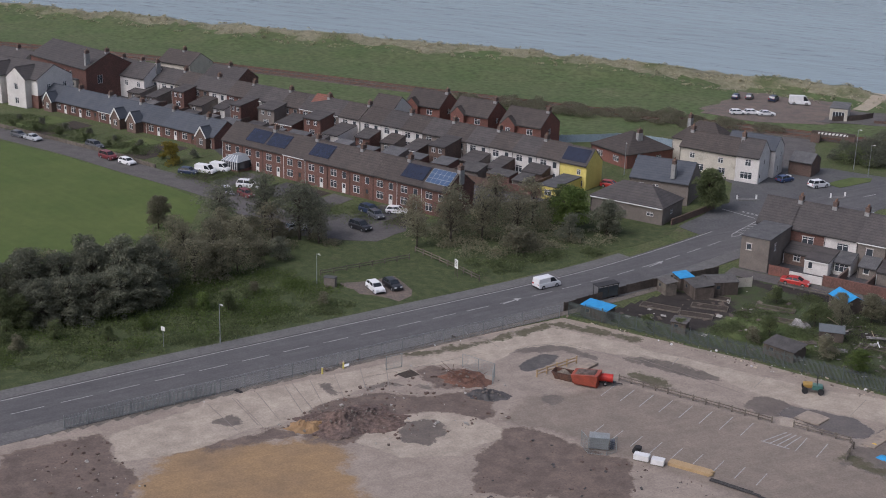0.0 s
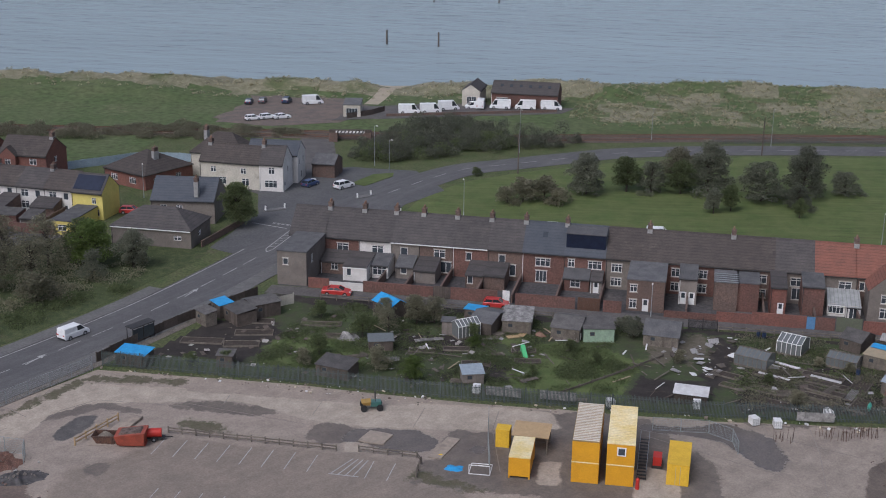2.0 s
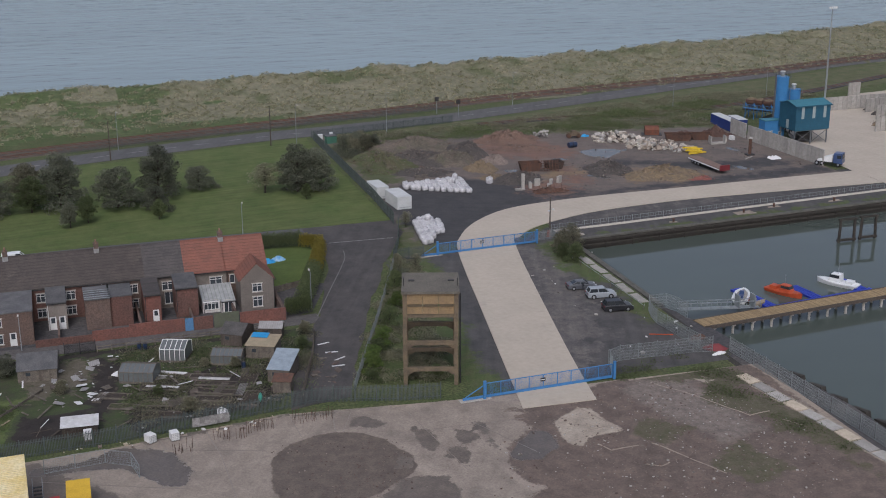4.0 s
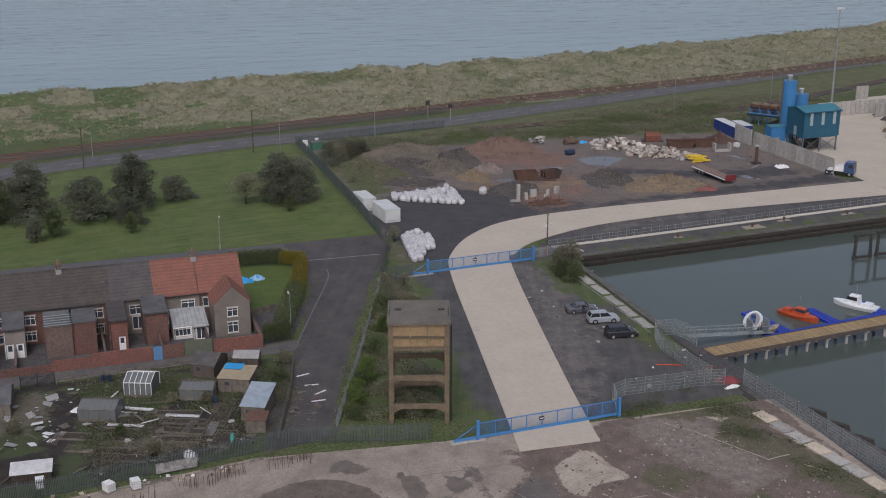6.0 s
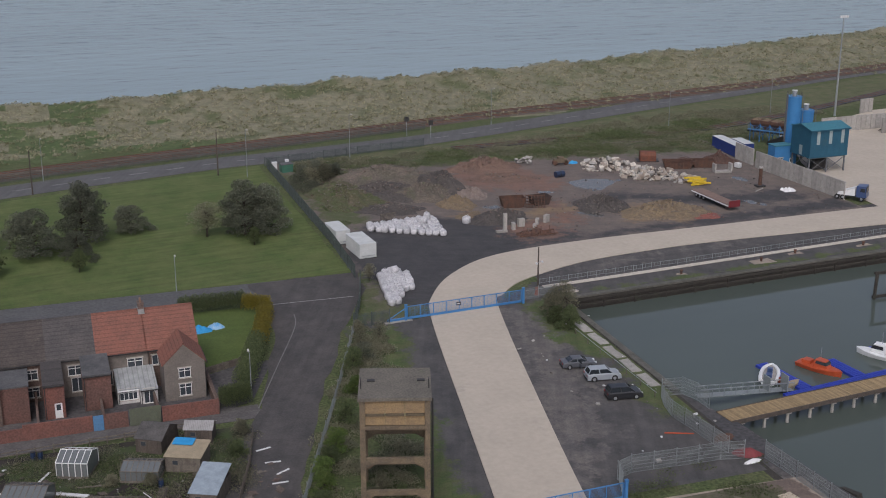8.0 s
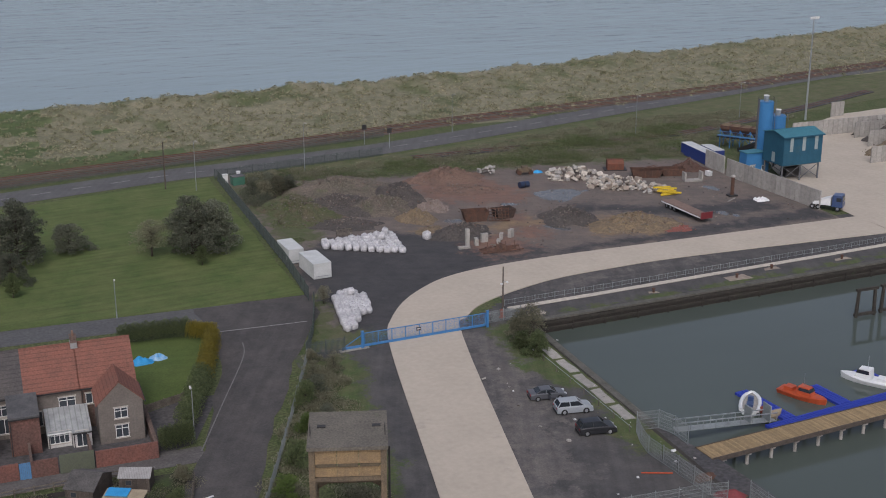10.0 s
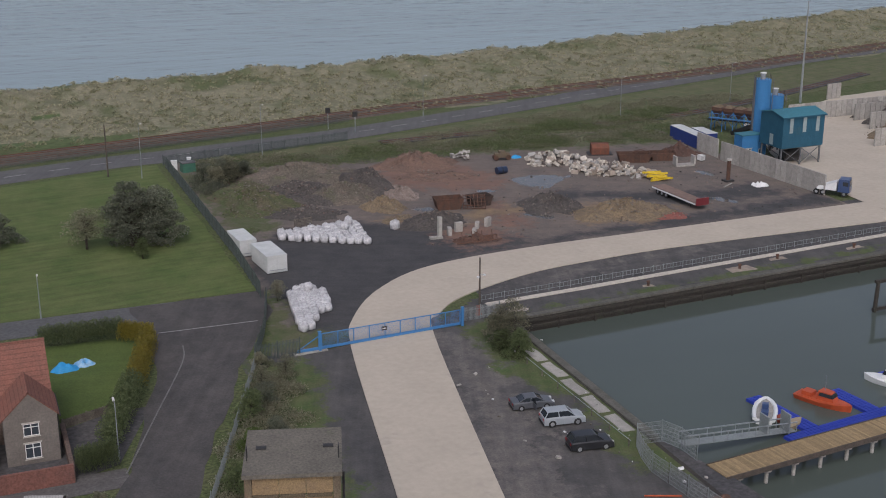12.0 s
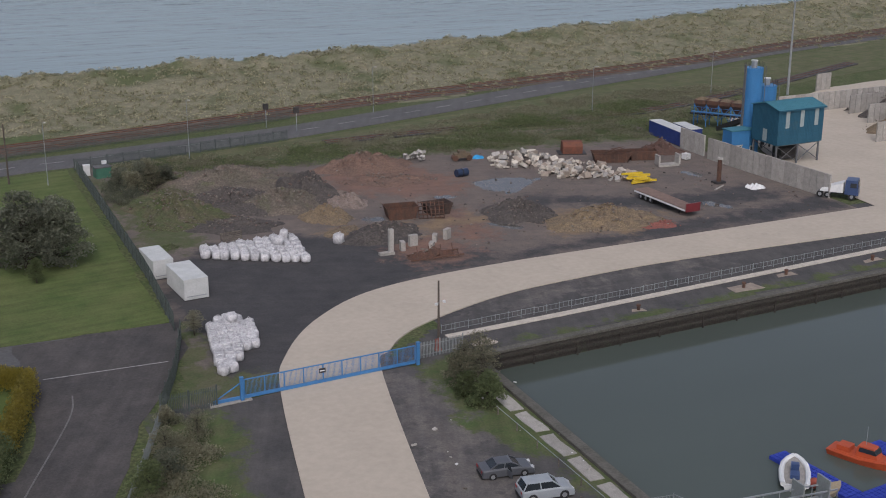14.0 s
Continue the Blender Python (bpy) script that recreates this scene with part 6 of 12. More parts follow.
for x, y, rz in ((-81.2, 325.2, 15), (-76.0, 327.8, 20), (-72.2, 332.6, 25), (-59.2, 337.8, 185), (-52.6, 338.8, 186), (-45.8, 340.2, 5)):
    car(x, y, rz, "bigvan", "white", "large white panel van parked by the boathouse", z=0.4, group="parked vans")
car(-66.2, 336.2, 200, "van", "white", "white pick-up van parked by the boathouse", z=0.4)
car(-64.4, 337.4, 95, "bigvan", "white", "white lorry cab parked by the boathouse", z=0.4)
for x, y, rz, s, c in ((-125.8, 327, 100, "hatch", "navy"), (-122.8, 329.4, 100, "hatch", "grey"), (-116.5, 331, 95, "suv", "navy"), (-109.2, 331, 30, "bigvan", "white"), (-117.6, 307.4, 40, "hatch", "white"), (-114.6, 309.8, 40, "hatch", "white"), (-111.2, 311, 40, "saloon", "white")):
    car(x, y, rz, s, c, f"{c} {'van' if 'van' in s else 'car'} parked on the gravel beach car park", z=0.27, group="beach car park cars")
o = thing("railway_bridge", turn(-87.6, 291.6, 0, 12), "low railway underbridge with striped warning beam", "bridge")
part("beam", Geo().box(-5, 5, -0.4, 0.4, 2.2, 2.9), CREOSOTE, o)
sb = part("warning_board", Geo().box(-3.4, 3.4, -0.5, -0.42, 2.2, 2.7), UPVC, o, "white board with dark diagonal stripes")
for k in range(8):
    part("stripe", Geo().hexa([(-3.2 + k * 0.85, -0.53, 2.2), (-2.85 + k * 0.85, -0.53, 2.2), (-2.85 + k * 0.85, -0.505, 2.2), (-3.2 + k * 0.85, -0.505, 2.2), (-2.95 + k * 0.85, -0.53, 2.7), (-2.6 + k * 0.85, -0.53, 2.7), (-2.6 + k * 0.85, -0.505, 2.7), (-2.95 + k * 0.85, -0.505, 2.7)]), IRON, sb)
for s in (-1, 1):
    part("abutment", Geo().box(s * 4 - 1, s * 4 + 1, -0.5, 3.0, 0, 2.2), BRICK_BROWN, o)

# railway
BALLAST = mat("track_ballast", (0.115, 0.094, 0.080), (0.085, 0.073, 0.064), 1.2, 0.95, 0.05, 0.3)
RUST = mat("rusty_rail", (0.16, 0.075, 0.045), (0.11, 0.06, 0.042), 0.6, 0.75, 0, 0.2)
for off in (-2.2, 2.2):
    ln = [p for p in ribbon(RAIL, max(off, 0.001), max(-off, 0.001))[0 if off > 0 else 1]]
    g, rl = Geo(), Geo()
    for (x, y), (x2, y2) in zip(ln, ln[1:]):
        z1, z2 = lift(x, y) + 0.35, lift(x2, y2) + 0.35
        a = math.atan2(y2 - y, x2 - x)
        nx, ny = -math.sin(a), math.cos(a)
        g.hexa([(x - nx * 1.7, y - ny * 1.7, z1 - 0.9), (x2 - nx * 1.7, y2 - ny * 1.7, z2 - 0.9), (x2 + nx * 1.7, y2 + ny * 1.7, z2 - 0.9), (x + nx * 1.7, y + ny * 1.7, z1 - 0.9),
                (x - nx * 1.3, y - ny * 1.3, z1), (x2 - nx * 1.3, y2 - ny * 1.3, z2), (x2 + nx * 1.3, y2 + ny * 1.3, z2), (x + nx * 1.3, y + ny * 1.3, z1)])
        for s in (-0.72, 0.72):
            rl.beam((x + nx * s, y + ny * s, z1 + 0.1), (x2 + nx * s, y2 + ny * s, z2 + 0.1), 0.07, 0.15)
    o = thing("railway_track", turn(0, 0), "rusty railway track on brown ballast", "railway", kind="structure")
    part("ballast", g, BALLAST, o)
    part("rails", rl, RUST, o)
ln = spline([(99, 312.6), (123, 313.2), (158.9, 312), (190, 320), (240, 340)], 6)
strip("siding_track", ln, 1.7, 1.7, 0.25, DARK_YARD, "disused siding on dark ballast", "railway", 0.3)
for s in (-0.72, 0.72):
    strip("siding_rail", [(x, y + s) for x, y in ln], 0.05, 0.05, 0.38, RUST, "rusty siding rail", "railway", 0.14)
fence([p for p in ribbon(RAIL, 0.0, 5.2)[1]][62:96], "railway boundary fence of posts and mesh", "mesh", 1.5, GREEN_FENCE, 3.0)
for x, y in ((93.0, 329.0), (97.2, 323.6)):
    o = thing("rail_signal", turn(x, y, lift(x, y)), "railway crossing signal on a post", "signal")
    part("post", Geo().cyl((0, 0, 0), (0, 0, 4.2), 0.08, n=6), ALU, o)
    part("signal_head", Geo().box(-0.5, 0.5, -0.15, 0.15, 3.4, 4.5), IRON, o)
for k, (x, y) in enumerate(((-119.4, 452.4), (-100.4, 452.4), (-129.8, 580.6), (-100.6, 585.7))):
    o = thing("sea_marker", turn(x, y, -4), "dark timber marker post standing in the sea", "post", "sea markers")
    part("pile", Geo().cyl((0, 0, 0), (0, 0, 7.2), 0.35, 0.28, 8), CREOSOTE, o)

# ---------- west town ----------
SHEET_DARK = mat("old_sheet_roof", (0.115, 0.108, 0.102), (0.075, 0.071, 0.068), 1.2, 0.85, 0.01, 0.2, vary=0.25)


def row(x0, x1, y, n, walls, roof, eave, ridge, d, label, group, front=True, rz=0.0, solar_at=(), stack=2, doors=True):
    w = (x1 - x0) / n
    for k in range(n):
        wl = walls[k % len(walls)]
        nm = {BRICK: "red brick", BRICK_BRIGHT: "bright red brick", BRICK_BROWN: "brown brick", RENDER_GREY: "grey rendered", RENDER_WHITE: "white rendered", RENDER_CREAM: "cream rendered", RENDER_YELLOW: "yellow rendered"}[wl]
        ops = [("s", w * 0.3, 3.0, 1.6, 1.4, "d"), ("s", w * 0.76, 3.0, 1.1, 1.4, "s")] if eave > 4 else []
        ops += [("s", w * 0.3, 0.7, 1.7, 1.5, "d"), ("s", w * 0.75, 0.05, 0.95, 2.05, "D" if k % 3 else "B")]
        if k == n - 1 and eave > 4:
            ops += [("e", d * 0.5, 3.0, 1.0, 1.2, "d")]
        px, py = x0 + w * k * math.cos(radians(rz)), y + w * k * math.sin(radians(rz))
        building("terraced_house", px, py, w, d, eave, ridge, wl, roof[k % len(roof)] if isinstance(roof, list) else roof, f"{nm} {label}", "house", group, rz=rz, openings=ops,
                 chimneys=[(w - 0.05, d / 2, 2)] if k % stack == stack - 1 else [], solar=(0.3, w - 0.3, 0.2, 0.85) if k in solar_at else None,
                 solar_mat=SOLAR_BLUE if k == n - 1 and k in solar_at else None, gable_over=0.12 if k in (0, n - 1) else 0.0)


row(-185.2, -125.2, 187.0, 10, [BRICK], TILE_BROWN, 5.2, 8.3, 8.5, "two-storey terraced house with a brown tiled roof", "brick terrace", rz=-3.8, solar_at=(1, 2, 4, 8, 9))
row(-257.2, -194.6, 198.2, 11, [BRICK], SLATE_BLUE, 2.8, 5.6, 8.0, "cottage with a blue slate roof and small garden", "cottage row", rz=-3.4, stack=2)
for x, y in ((-254.2, 197.4), (-227.8, 195.2), (-222.1, 194.8), (-199.4, 194.2)):
    o = building("porch_gable", x + 3.2, y - 0.9, 2.6, 3.2, 2.7, 4.7, BRICK_BROWN, SLATE_BLUE, "brick front gable with white bargeboards", "porch", "porch gables", rz=85, openings=[("w", 1.6, 0.8, 1.2, 1.4, "d")], gutter=False, gable_over=0.1)
    for s in (0, 1):
        part("bargeboard", Geo().beam((-0.16, 3.2 * s + (0.25 if s else -0.25), 2.45), (-0.16, 1.6, 4.86), 0.08, 0.30), UPVC, o)
o = thing("conservatory", turn(-181.4, 182.6), "white-framed glass conservatory with a glazed roof", "conservatory")
part("base_wall", Geo().box(0, 4.6, 0, 3.8, 0, 0.6), BRICK, o)
part("glazing", Geo().box(0.08, 4.52, 0.08, 3.8, 0.6, 2.2), PANE, o)
for k in range(8):
    part("mullion", Geo().box(0.6 * k + 0.05 * (k == 0), 0.6 * k + 0.1, 0, 0.1, 0.6, 2.25), UPVC, o)
gr = part("roof", Geo().hexa([(0, -0.1, 2.25), (4.6, -0.1, 2.25), (4.6, 3.9, 2.25), (0, 3.9, 2.25), (1.2, 1.4, 3.3), (3.4, 1.4, 3.3), (3.4, 3.9, 3.3), (1.2, 3.9, 3.3)]), glass("roof_glass", (0.30, 0.33, 0.35)), o)
for k in range(5):
    part("rafter", Geo().beam((0.3 + k, -0.1, 2.3), (1.3 + 0.5 * k, 1.4, 3.36), 0.09, 0.06), UPVC, gr)

row(-248.6, -175.2, 224.6, 12, [RENDER_WHITE, RENDER_WHITE, RENDER_CREAM, BRICK_BROWN, RENDER_WHITE, BRICK, RENDER_WHITE, RENDER_WHITE, BRICK_BROWN, BRICK, RENDER_GREY], [SLATE, SLATE, TILE_BROWN], 5.0, 7.6, 8.0, "terraced house with a slate roof", "white terrace", rz=-2.4, stack=2)
row(-174.8, -120.8, 221.5, 9, [RENDER_WHITE, RENDER_WHITE, RENDER_WHITE, RENDER_GREY, RENDER_GREY, RENDER_WHITE], [TILE_BROWN, SLATE], 5.0, 7.6, 8.0, "terraced house with a brown roof", "white terrace", rz=-3.4, stack=2)
building("terraced_house", -120.6, 217.4, 6.4, 6.2, 5.2, 7.9, RENDER_YELLOW, SLATE, "bright yellow rendered end-of-terrace house", "house", "white terrace", rz=-3.4, openings=[("s", 4.6, 3, 0.9, 1.2, "d"), ("s", 5, 0.7, 1.2, 1.3, "d")], solar=(0.3, 6.0, 0.1, 0.9))
building("rear_extension", -119.3, 206.6, 4.0, 10.4, 2.6, 2.9, RENDER_YELLOW, FELT, "yellow single-storey extension with a flat roof", "extension", style="flat", openings=[("s", 2.2, 0.8, 1.6, 1.2, "d")])
rr = random.Random(5)
for k in range(17):
    x = -248 + k * 7.5
    two = k in (2, 5, 6, 8, 13)
    dpt, w = rr.uniform(4.5, 7.5), rr.uniform(3.4, 5.2)
    building("rear_extension", x, 221.9 - 0.045 * (x + 180) - dpt, w, dpt - 0.1, 4.5 if two else 2.3, 5.4 if two else 3.5, rr.choice((RENDER_GREY, BRICK, BRICK_BROWN, BRICK) if two else (RENDER_GREY, BRICK, BRICK_BROWN, RENDER_WHITE)), rr.choice((SLATE, SLATE, TILE_BROWN)),
             "two-storey rear extension of the terrace" if two else "low lean-to behind the terrace with a slate roof", "extension", "rear extensions", style="lean", openings=[("s", w * 0.3, 3.0, 1.0, 1.1, "d"), ("s", w * 0.7, 3.0, 1.0, 1.1, "d"), ("s", w * 0.5, 0.7, 1.6, 1.3, "d")] if two else [("s", w * 0.4, 0.8, 1.1, 1.1, "d")])
for k in range(19):
    x, y = -247 + k * 6.7, 208.6 + rr.uniform(-0.6, 0.8)
    w, dpt = rr.uniform(3.0, 5.6), rr.uniform(2.6, 4.4)
    building("outhouse", x, y, w, dpt, rr.uniform(1.9, 2.3), rr.uniform(2.4, 2.9), rr.choice((BRICK_BROWN, BRICK, RENDER_GREY)), rr.choice((FELT, SLATE, FELT, SHEET_DARK)), "low yard outhouse with a dark felt roof", "outhouse", "yard outhouses", style="lean", gutter=k % 2 == 0)
for k in range(14):
    x = -248 + k * 9.3
    brick_wall("yard_wall", x, 206.5, x + 8.6, 206.4, 1.8, rr.choice((BRICK, BRICK_BROWN, BRICK_BROWN)), "brick yard wall behind the terraces")
    brick_wall("yard_wall", x + 4.3, 207.0, x + 4.31, 219, 1.6, BRICK_BROWN, "brick wall between two yards")
for k in range(9):
    x = -183.4 + k * 6.4
    building("rear_extension", x, 195.0 - 0.066 * (x + 184), 3.4, 4.6, 2.3, 2.9, BRICK_BROWN, SLATE, "low rear extension of the brick terrace", "extension", "rear extensions", style="lean")
strip("middle_lane", [(-262, 203.5), (-124, 203)], 2.0, 2.0, 0.05, ASPHALT_OLD, "worn lane between the terraces", "lane")

# larger houses behind
for x, y, w, d in ((-178.4, 244.0, 10.2, 8.4), (-164.2, 242.6, 10.6, 8.6), (-149.4, 241.2, 10.8, 8.8)):
    building("detached_house", x, y, w, d, 5.0, 8.0, BRICK_BRIGHT, TILE_BROWN, "detached red brick house with a brown tiled roof", "house", "detached houses", openings=[("s", 2.4, 3.0, 1.8, 1.3, "t"), ("s", w - 3, 3.0, 1.6, 1.3, "d"), ("s", 2.6, 0.7, 2.2, 1.4, "t"), ("e", 4, 3, 1.1, 1.2, "d")], chimneys=[(w - 0.6, d / 2, 1)])
    building("porch_gable", x + 4.4, y - 1.0, 1.6, 3.6, 4.9, 6.6, BRICK_BRIGHT, TILE_BROWN, "brick front gable of the detached house", "porch", "front gables", rz=90, openings=[("w", 1.8, 3.0, 1.3, 1.2, "d")], gutter=False)
building("hall", -283.4, 217.0, 28.6, 14, 8.0, 11.5, BRICK, SLATE, "large red brick hall with tall windows", "building", openings=[("s", 3 + 3 * k, 4.0, 1.2, 2.6, "d") for k in range(7)] + [("e", 4, 4, 1.4, 2.2, "d")], rz=-11.0, chimneys=[(27.6, 7, 1), (27.0, 1.5, 1)])
pub = building("public_house", -276.6, 197.2, 20, 11, 7.2, 10.2, RENDER_WHITE, SLATE, "white rendered corner house with a brick ground floor", "house", openings=[("s", 3, 4.4, 1.2, 1.5, "d"), ("s", 11, 4.4, 1.2, 1.5, "d"), ("s", 17, 4.4, 1.2, 1.5, "d"), ("e", 3.5, 4.2, 1.1, 1.5, "d"), ("e", 8.5, 4.2, 1.1, 1.5, "d")])
part("brick_plinth", Geo().box(-0.06, 20.06, -0.06, 11.06, 0, 3.2), BRICK, pub, "red brick ground floor")
for k in range(2):
    building("front_gable", -259.0 + 9.4 * k - 9.4, 195.4, 6.0, 7.0, 7.2, 9.8, RENDER_WHITE, SLATE, "white rendered front gable over a brick ground floor", "house", "front gables", rz=90, openings=[("w", 3.5, 4.4, 1.3, 1.5, "d"), ("w", 3.5, 0.8, 1.4, 1.6, "d")], gutter=False)
building("house", -259.2, 221.2, 14.6, 9, 5.6, 8.8, RENDER_WHITE, SLATE, "white rendered house with a broad gable end", "house", openings=[("s", 3, 3.2, 1.1, 1.3, "d"), ("s", 8, 3.2, 1.1, 1.3, "d"), ("s", 12.4, 3.2, 1.1, 1.3, "d"), ("s", 10, 0.8, 1.6, 1.3, "d"), ("e", 5, 3.2, 1.0, 1.2, "s")], chimneys=[(2, 5, 2), (9, 5, 2), (14.6, 5, 2)])
building("house", -265.0, 211.4, 6.0, 6, 4.8, 5.0, RENDER_CREAM, FELT, "pale flat-roofed annexe beside the hall", "house", style="flat", openings=[("s", 2, 3.2, 1.0, 1.1, "d"), ("s", 4.6, 3.2, 1.2, 1.0, "d")])
building("house", -297, 214, 13, 9, 5.5, 8.5, RENDER_WHITE, SLATE, "white rendered house with a slate roof", "house", openings=[("s", 3, 3.2, 1.2, 1.3, "d"), ("s", 8, 3.2, 1.2, 1.3, "d")], chimneys=[(7, 4.5, 2)])
building("house", -262, 243, 12, 9, 5.4, 8.2, RENDER_CREAM, TILE_BROWN, "cream rendered house behind the terraces", "house", chimneys=[(6, 4.5, 2)])
building("house", -181.4, 233.4, 7, 7.6, 5.0, 7.8, RENDER_WHITE, TILE_BROWN, "white house with a brown tiled roof", "house", openings=[("s", 3, 3, 1.2, 1.2, "d")])
building("house", -191.6, 223.0, 4.6, 7, 5.4, 8.0, BRICK_BRIGHT, TILE_RED, "narrow brick house with an orange tiled roof", "house", openings=[("s", 2.4, 3, 1.2, 1.2, "d")])
building("house", -238, 236, 12, 8, 5.2, 7.8, BRICK, SLATE, "brick house with a slate roof", "house", openings=[("s", 3, 3, 1.2, 1.2, "d")], chimneys=[(6, 4, 2)])
# white corner house and its neighbours
building("corner_house", -106.4, 245.0, 13.2, 7.0, 5.5, 8.3, RENDER_CREAM, TILE_BROWN, "weathered cream rendered house with a brown roof", "house", rz=-3, openings=[("s", 3, 3.2, 1.2, 1.2, "d"), ("s", 9.6, 3.2, 1.2, 1.2, "d"), ("s", 10, 0.8, 1.6, 1.5, "d"), ("s", 5, 0.8, 1.6, 1.5, "d")], chimneys=[(1.2, 3.5, 2)])
building("corner_house", -93.3, 244.2, 5.0, 6.8, 5.7, 8.7, RENDER_WHITE, SLATE, "white rendered gabled end house with a slate roof", "house", rz=2, openings=[("s", 2.6, 3.6, 1.3, 1.4, "d"), ("s", 2.4, 0.8, 2.6, 1.5, "t"), ("e", 3.6, 3.4, 0.7, 1.3, "s"), ("e", 1.4, 0.05, 0.9, 2.0, "D")], chimneys=[(0.2, 3.4, 2)])
building("corner_house", -98.4, 251.2, 10.8, 6.2, 6.0, 8.2, RENDER_WHITE, SLATE_BLUE, "white rendered rear range with a blue slate roof", "house", rz=3, openings=[("e", 1.6, 3.6, 0.7, 1.4, "s"), ("e", 4.6, 3.6, 0.7, 1.4, "s"), ("e", 3.0, 0.6, 0.8, 1.6, "s")])
building("corner_house", -111.5, 252.6, 12.0, 8.4, 5.0, 8.8, RENDER_CREAM, TILE_BROWN, "cream house with a hipped brown roof behind", "house", style="hip", rz=-2, chimneys=[(2.0, 4.2, 2)])
building("bungalow", -126.8, 243.4, 12.4, 13.0, 3.0, 6.4, BRICK_BRIGHT, TILE_BROWN, "red brick bungalow with a hipped brown roof", "house", style="hip", rz=-24, openings=[("s", 3, 0.9, 2.0, 1.3, "t"), ("s", 8.6, 0.9, 2.0, 1.3, "t"), ("e", 3, 0.9, 1.4, 1.2, "d"), ("e", 9, 0.9, 1.4, 1.2, "d")], chimneys=[(9, 6, 1)])
building("chapel_house", -105.2, 218.2, 12.0, 9.2, 4.4, 7.6, RENDER_GREY, SLATE_BLUE, "grey rendered house with a steep blue slate roof", "house", rz=8, openings=[("s", 2.4, 2.2, 1.1, 1.3, "d"), ("s", 5.4, 2.2, 1.1, 1.3, "d")], chimneys=[(8.6, 0.8, 2)])
building("workshop", -106.6, 204.6, 14.9, 9.0, 3.2, 6.0, RENDER_GREY, SLATE, "low grey workshop with a hipped slate roof", "building", style="hip", rz=0, openings=[("s", 12.4, 1.4, 1.4, 0.8, "d"), ("s", 4, 0.6, 2.4, 1.4, "t"), ("e", 4, 1.4, 1.2, 0.9, "d")])
brick_wall("roadside_wall", -90.4, 206.0, -88.4, 221.5, 1.2, BRICK_BROWN, "low brick wall beside the footway")
building("shed", -86.4, 257.6, 5, 6, 3.0, 4.4, BRICK_BROWN, FELT, "brown shed behind the corner house", "shed")
fence([(-142, 246.5), (-133.5, 255.4), (-128, 262), (-119, 263.6), (-110, 262.4)], "pale blue-grey boarded garden fence", "board", 1.9, mat("blue_grey_boards", (0.26, 0.33, 0.38), (0.22, 0.28, 0.33), 0.7, 0.9, 0, 0.2))
car(-84.6, 250.6, 70, "hatch", "blue", "dark blue hatchback parked beside the white house")
car(-77.4, 250.8, 60, "suv", "white", "white car parked on the forecourt")
car(-111.5, 222.8, 10, "hatch", "red", "red car parked beside the bungalow")
street_lamp(-113.6, 233.4, 7, -60, "street lamp between the houses")
o = thing("hoarding_sign", turn(-84.5, 252.6, 0, 0), "small white notice board on the verge", "sign")
part("board", Geo().box(-0.6, 0.6, -0.03, 0.03, 0.3, 1.1), UPVC, o)
for q in (-0.5, 0.44):
    part("leg", Geo().box(q, q + 0.06, 0.031, 0.09, 0, 1.0), IRON, o)

# cars of the west streets
for x, y, rz, s, c in ((-236.4, 175.0, -3, "hatch", "grey"), (-231.6, 175.0, -2, "saloon", "silver"), (-215.6, 178.8, -4, "suv", "grey"), (-206.2, 174.2, -6, "suv", "maroon"), (-199.8, 173.6, -6, "hatch", "white"),
                       (-182.2, 178.8, 12, "van", "white"), (-184.4, 176.0, 14, "hatch", "navy"), (-181.0, 182.0, 8, "van", "white"), (-168.0, 170.0, -30, "hatch", "silver"), (-168.0, 176.0, 25, "suv", "white"), (-164.0, 171.0, -15, "hatch", "maroon"), (-142.2, 160.4, 60, "hatch", "silver"),
                       (-133.8, 168.0, -12, "suv", "black"), (-138.6, 177.2, -10, "suv", "navy"), (-134.6, 180.2, 25, "hatch", "white"), (-136.0, 175.6, -25, "hatch", "grey")):
    car(x, y, rz, s, c, f"{c} {'van' if s == 'van' else 'car'} parked in front of the terraces", group="street cars")
car(-112.6, 144.2, -30, "hatch", "white", "white hatchback parked in the lay-by", group="lay-by cars")
car(-111.2, 146.8, -26, "hatch", "black", "black hatchback parked in the lay-by", group="lay-by cars")
car(-92.2, 162.4, 68, "van", "white", "white van standing on the main road")

# front gardens
for k in range(8):
    x = -256 + k * 8.2
    patch("front_garden", [(x, 179.6 - k * 0.2), (x + 7, 179.4 - k * 0.2), (x + 7, 194 - k * 0.4), (x, 194.6 - k * 0.4)], 0.05, (ROUGH_GRASS, LAWN, SOIL, ROUGH_GRASS)[k % 4], "small front garden of the cottage row", "garden", 2, 0.2, k)
    tree("bush", x + 1.5, 181, R.uniform(1.2, 2.2), LEAF_MID, "garden bush in front of the cottages", "bush")
    tree("bush", x + 6, 186, R.uniform(1.2, 2.0), LEAF_DARK, "dark garden bush in front of the cottages", "bush")
tree("bush", -193.4, 180.4, 3.8, LEAF_YELLOW, "large yellow-flowering bush beside the street", "bush", wide=1.3)
fence([(-256, 178.8), (-210, 177.0), (-192, 174.8)], "low timber garden fence along the street", "board", 0.9, TIMBER)
for k in range(9):
    x = -183 + k * 6.2
    patch("front_garden", [(x, 174), (x + 5.4, 174), (x + 5.4, 184.6 - k * 0.35), (x, 184.8 - k * 0.35)], 0.07, (SOIL, ASPHALT_OLD, ROUGH_GRASS, DARK_YARD)[k % 4], "front garden of the brick terrace", "garden", 2, 0.2, k)

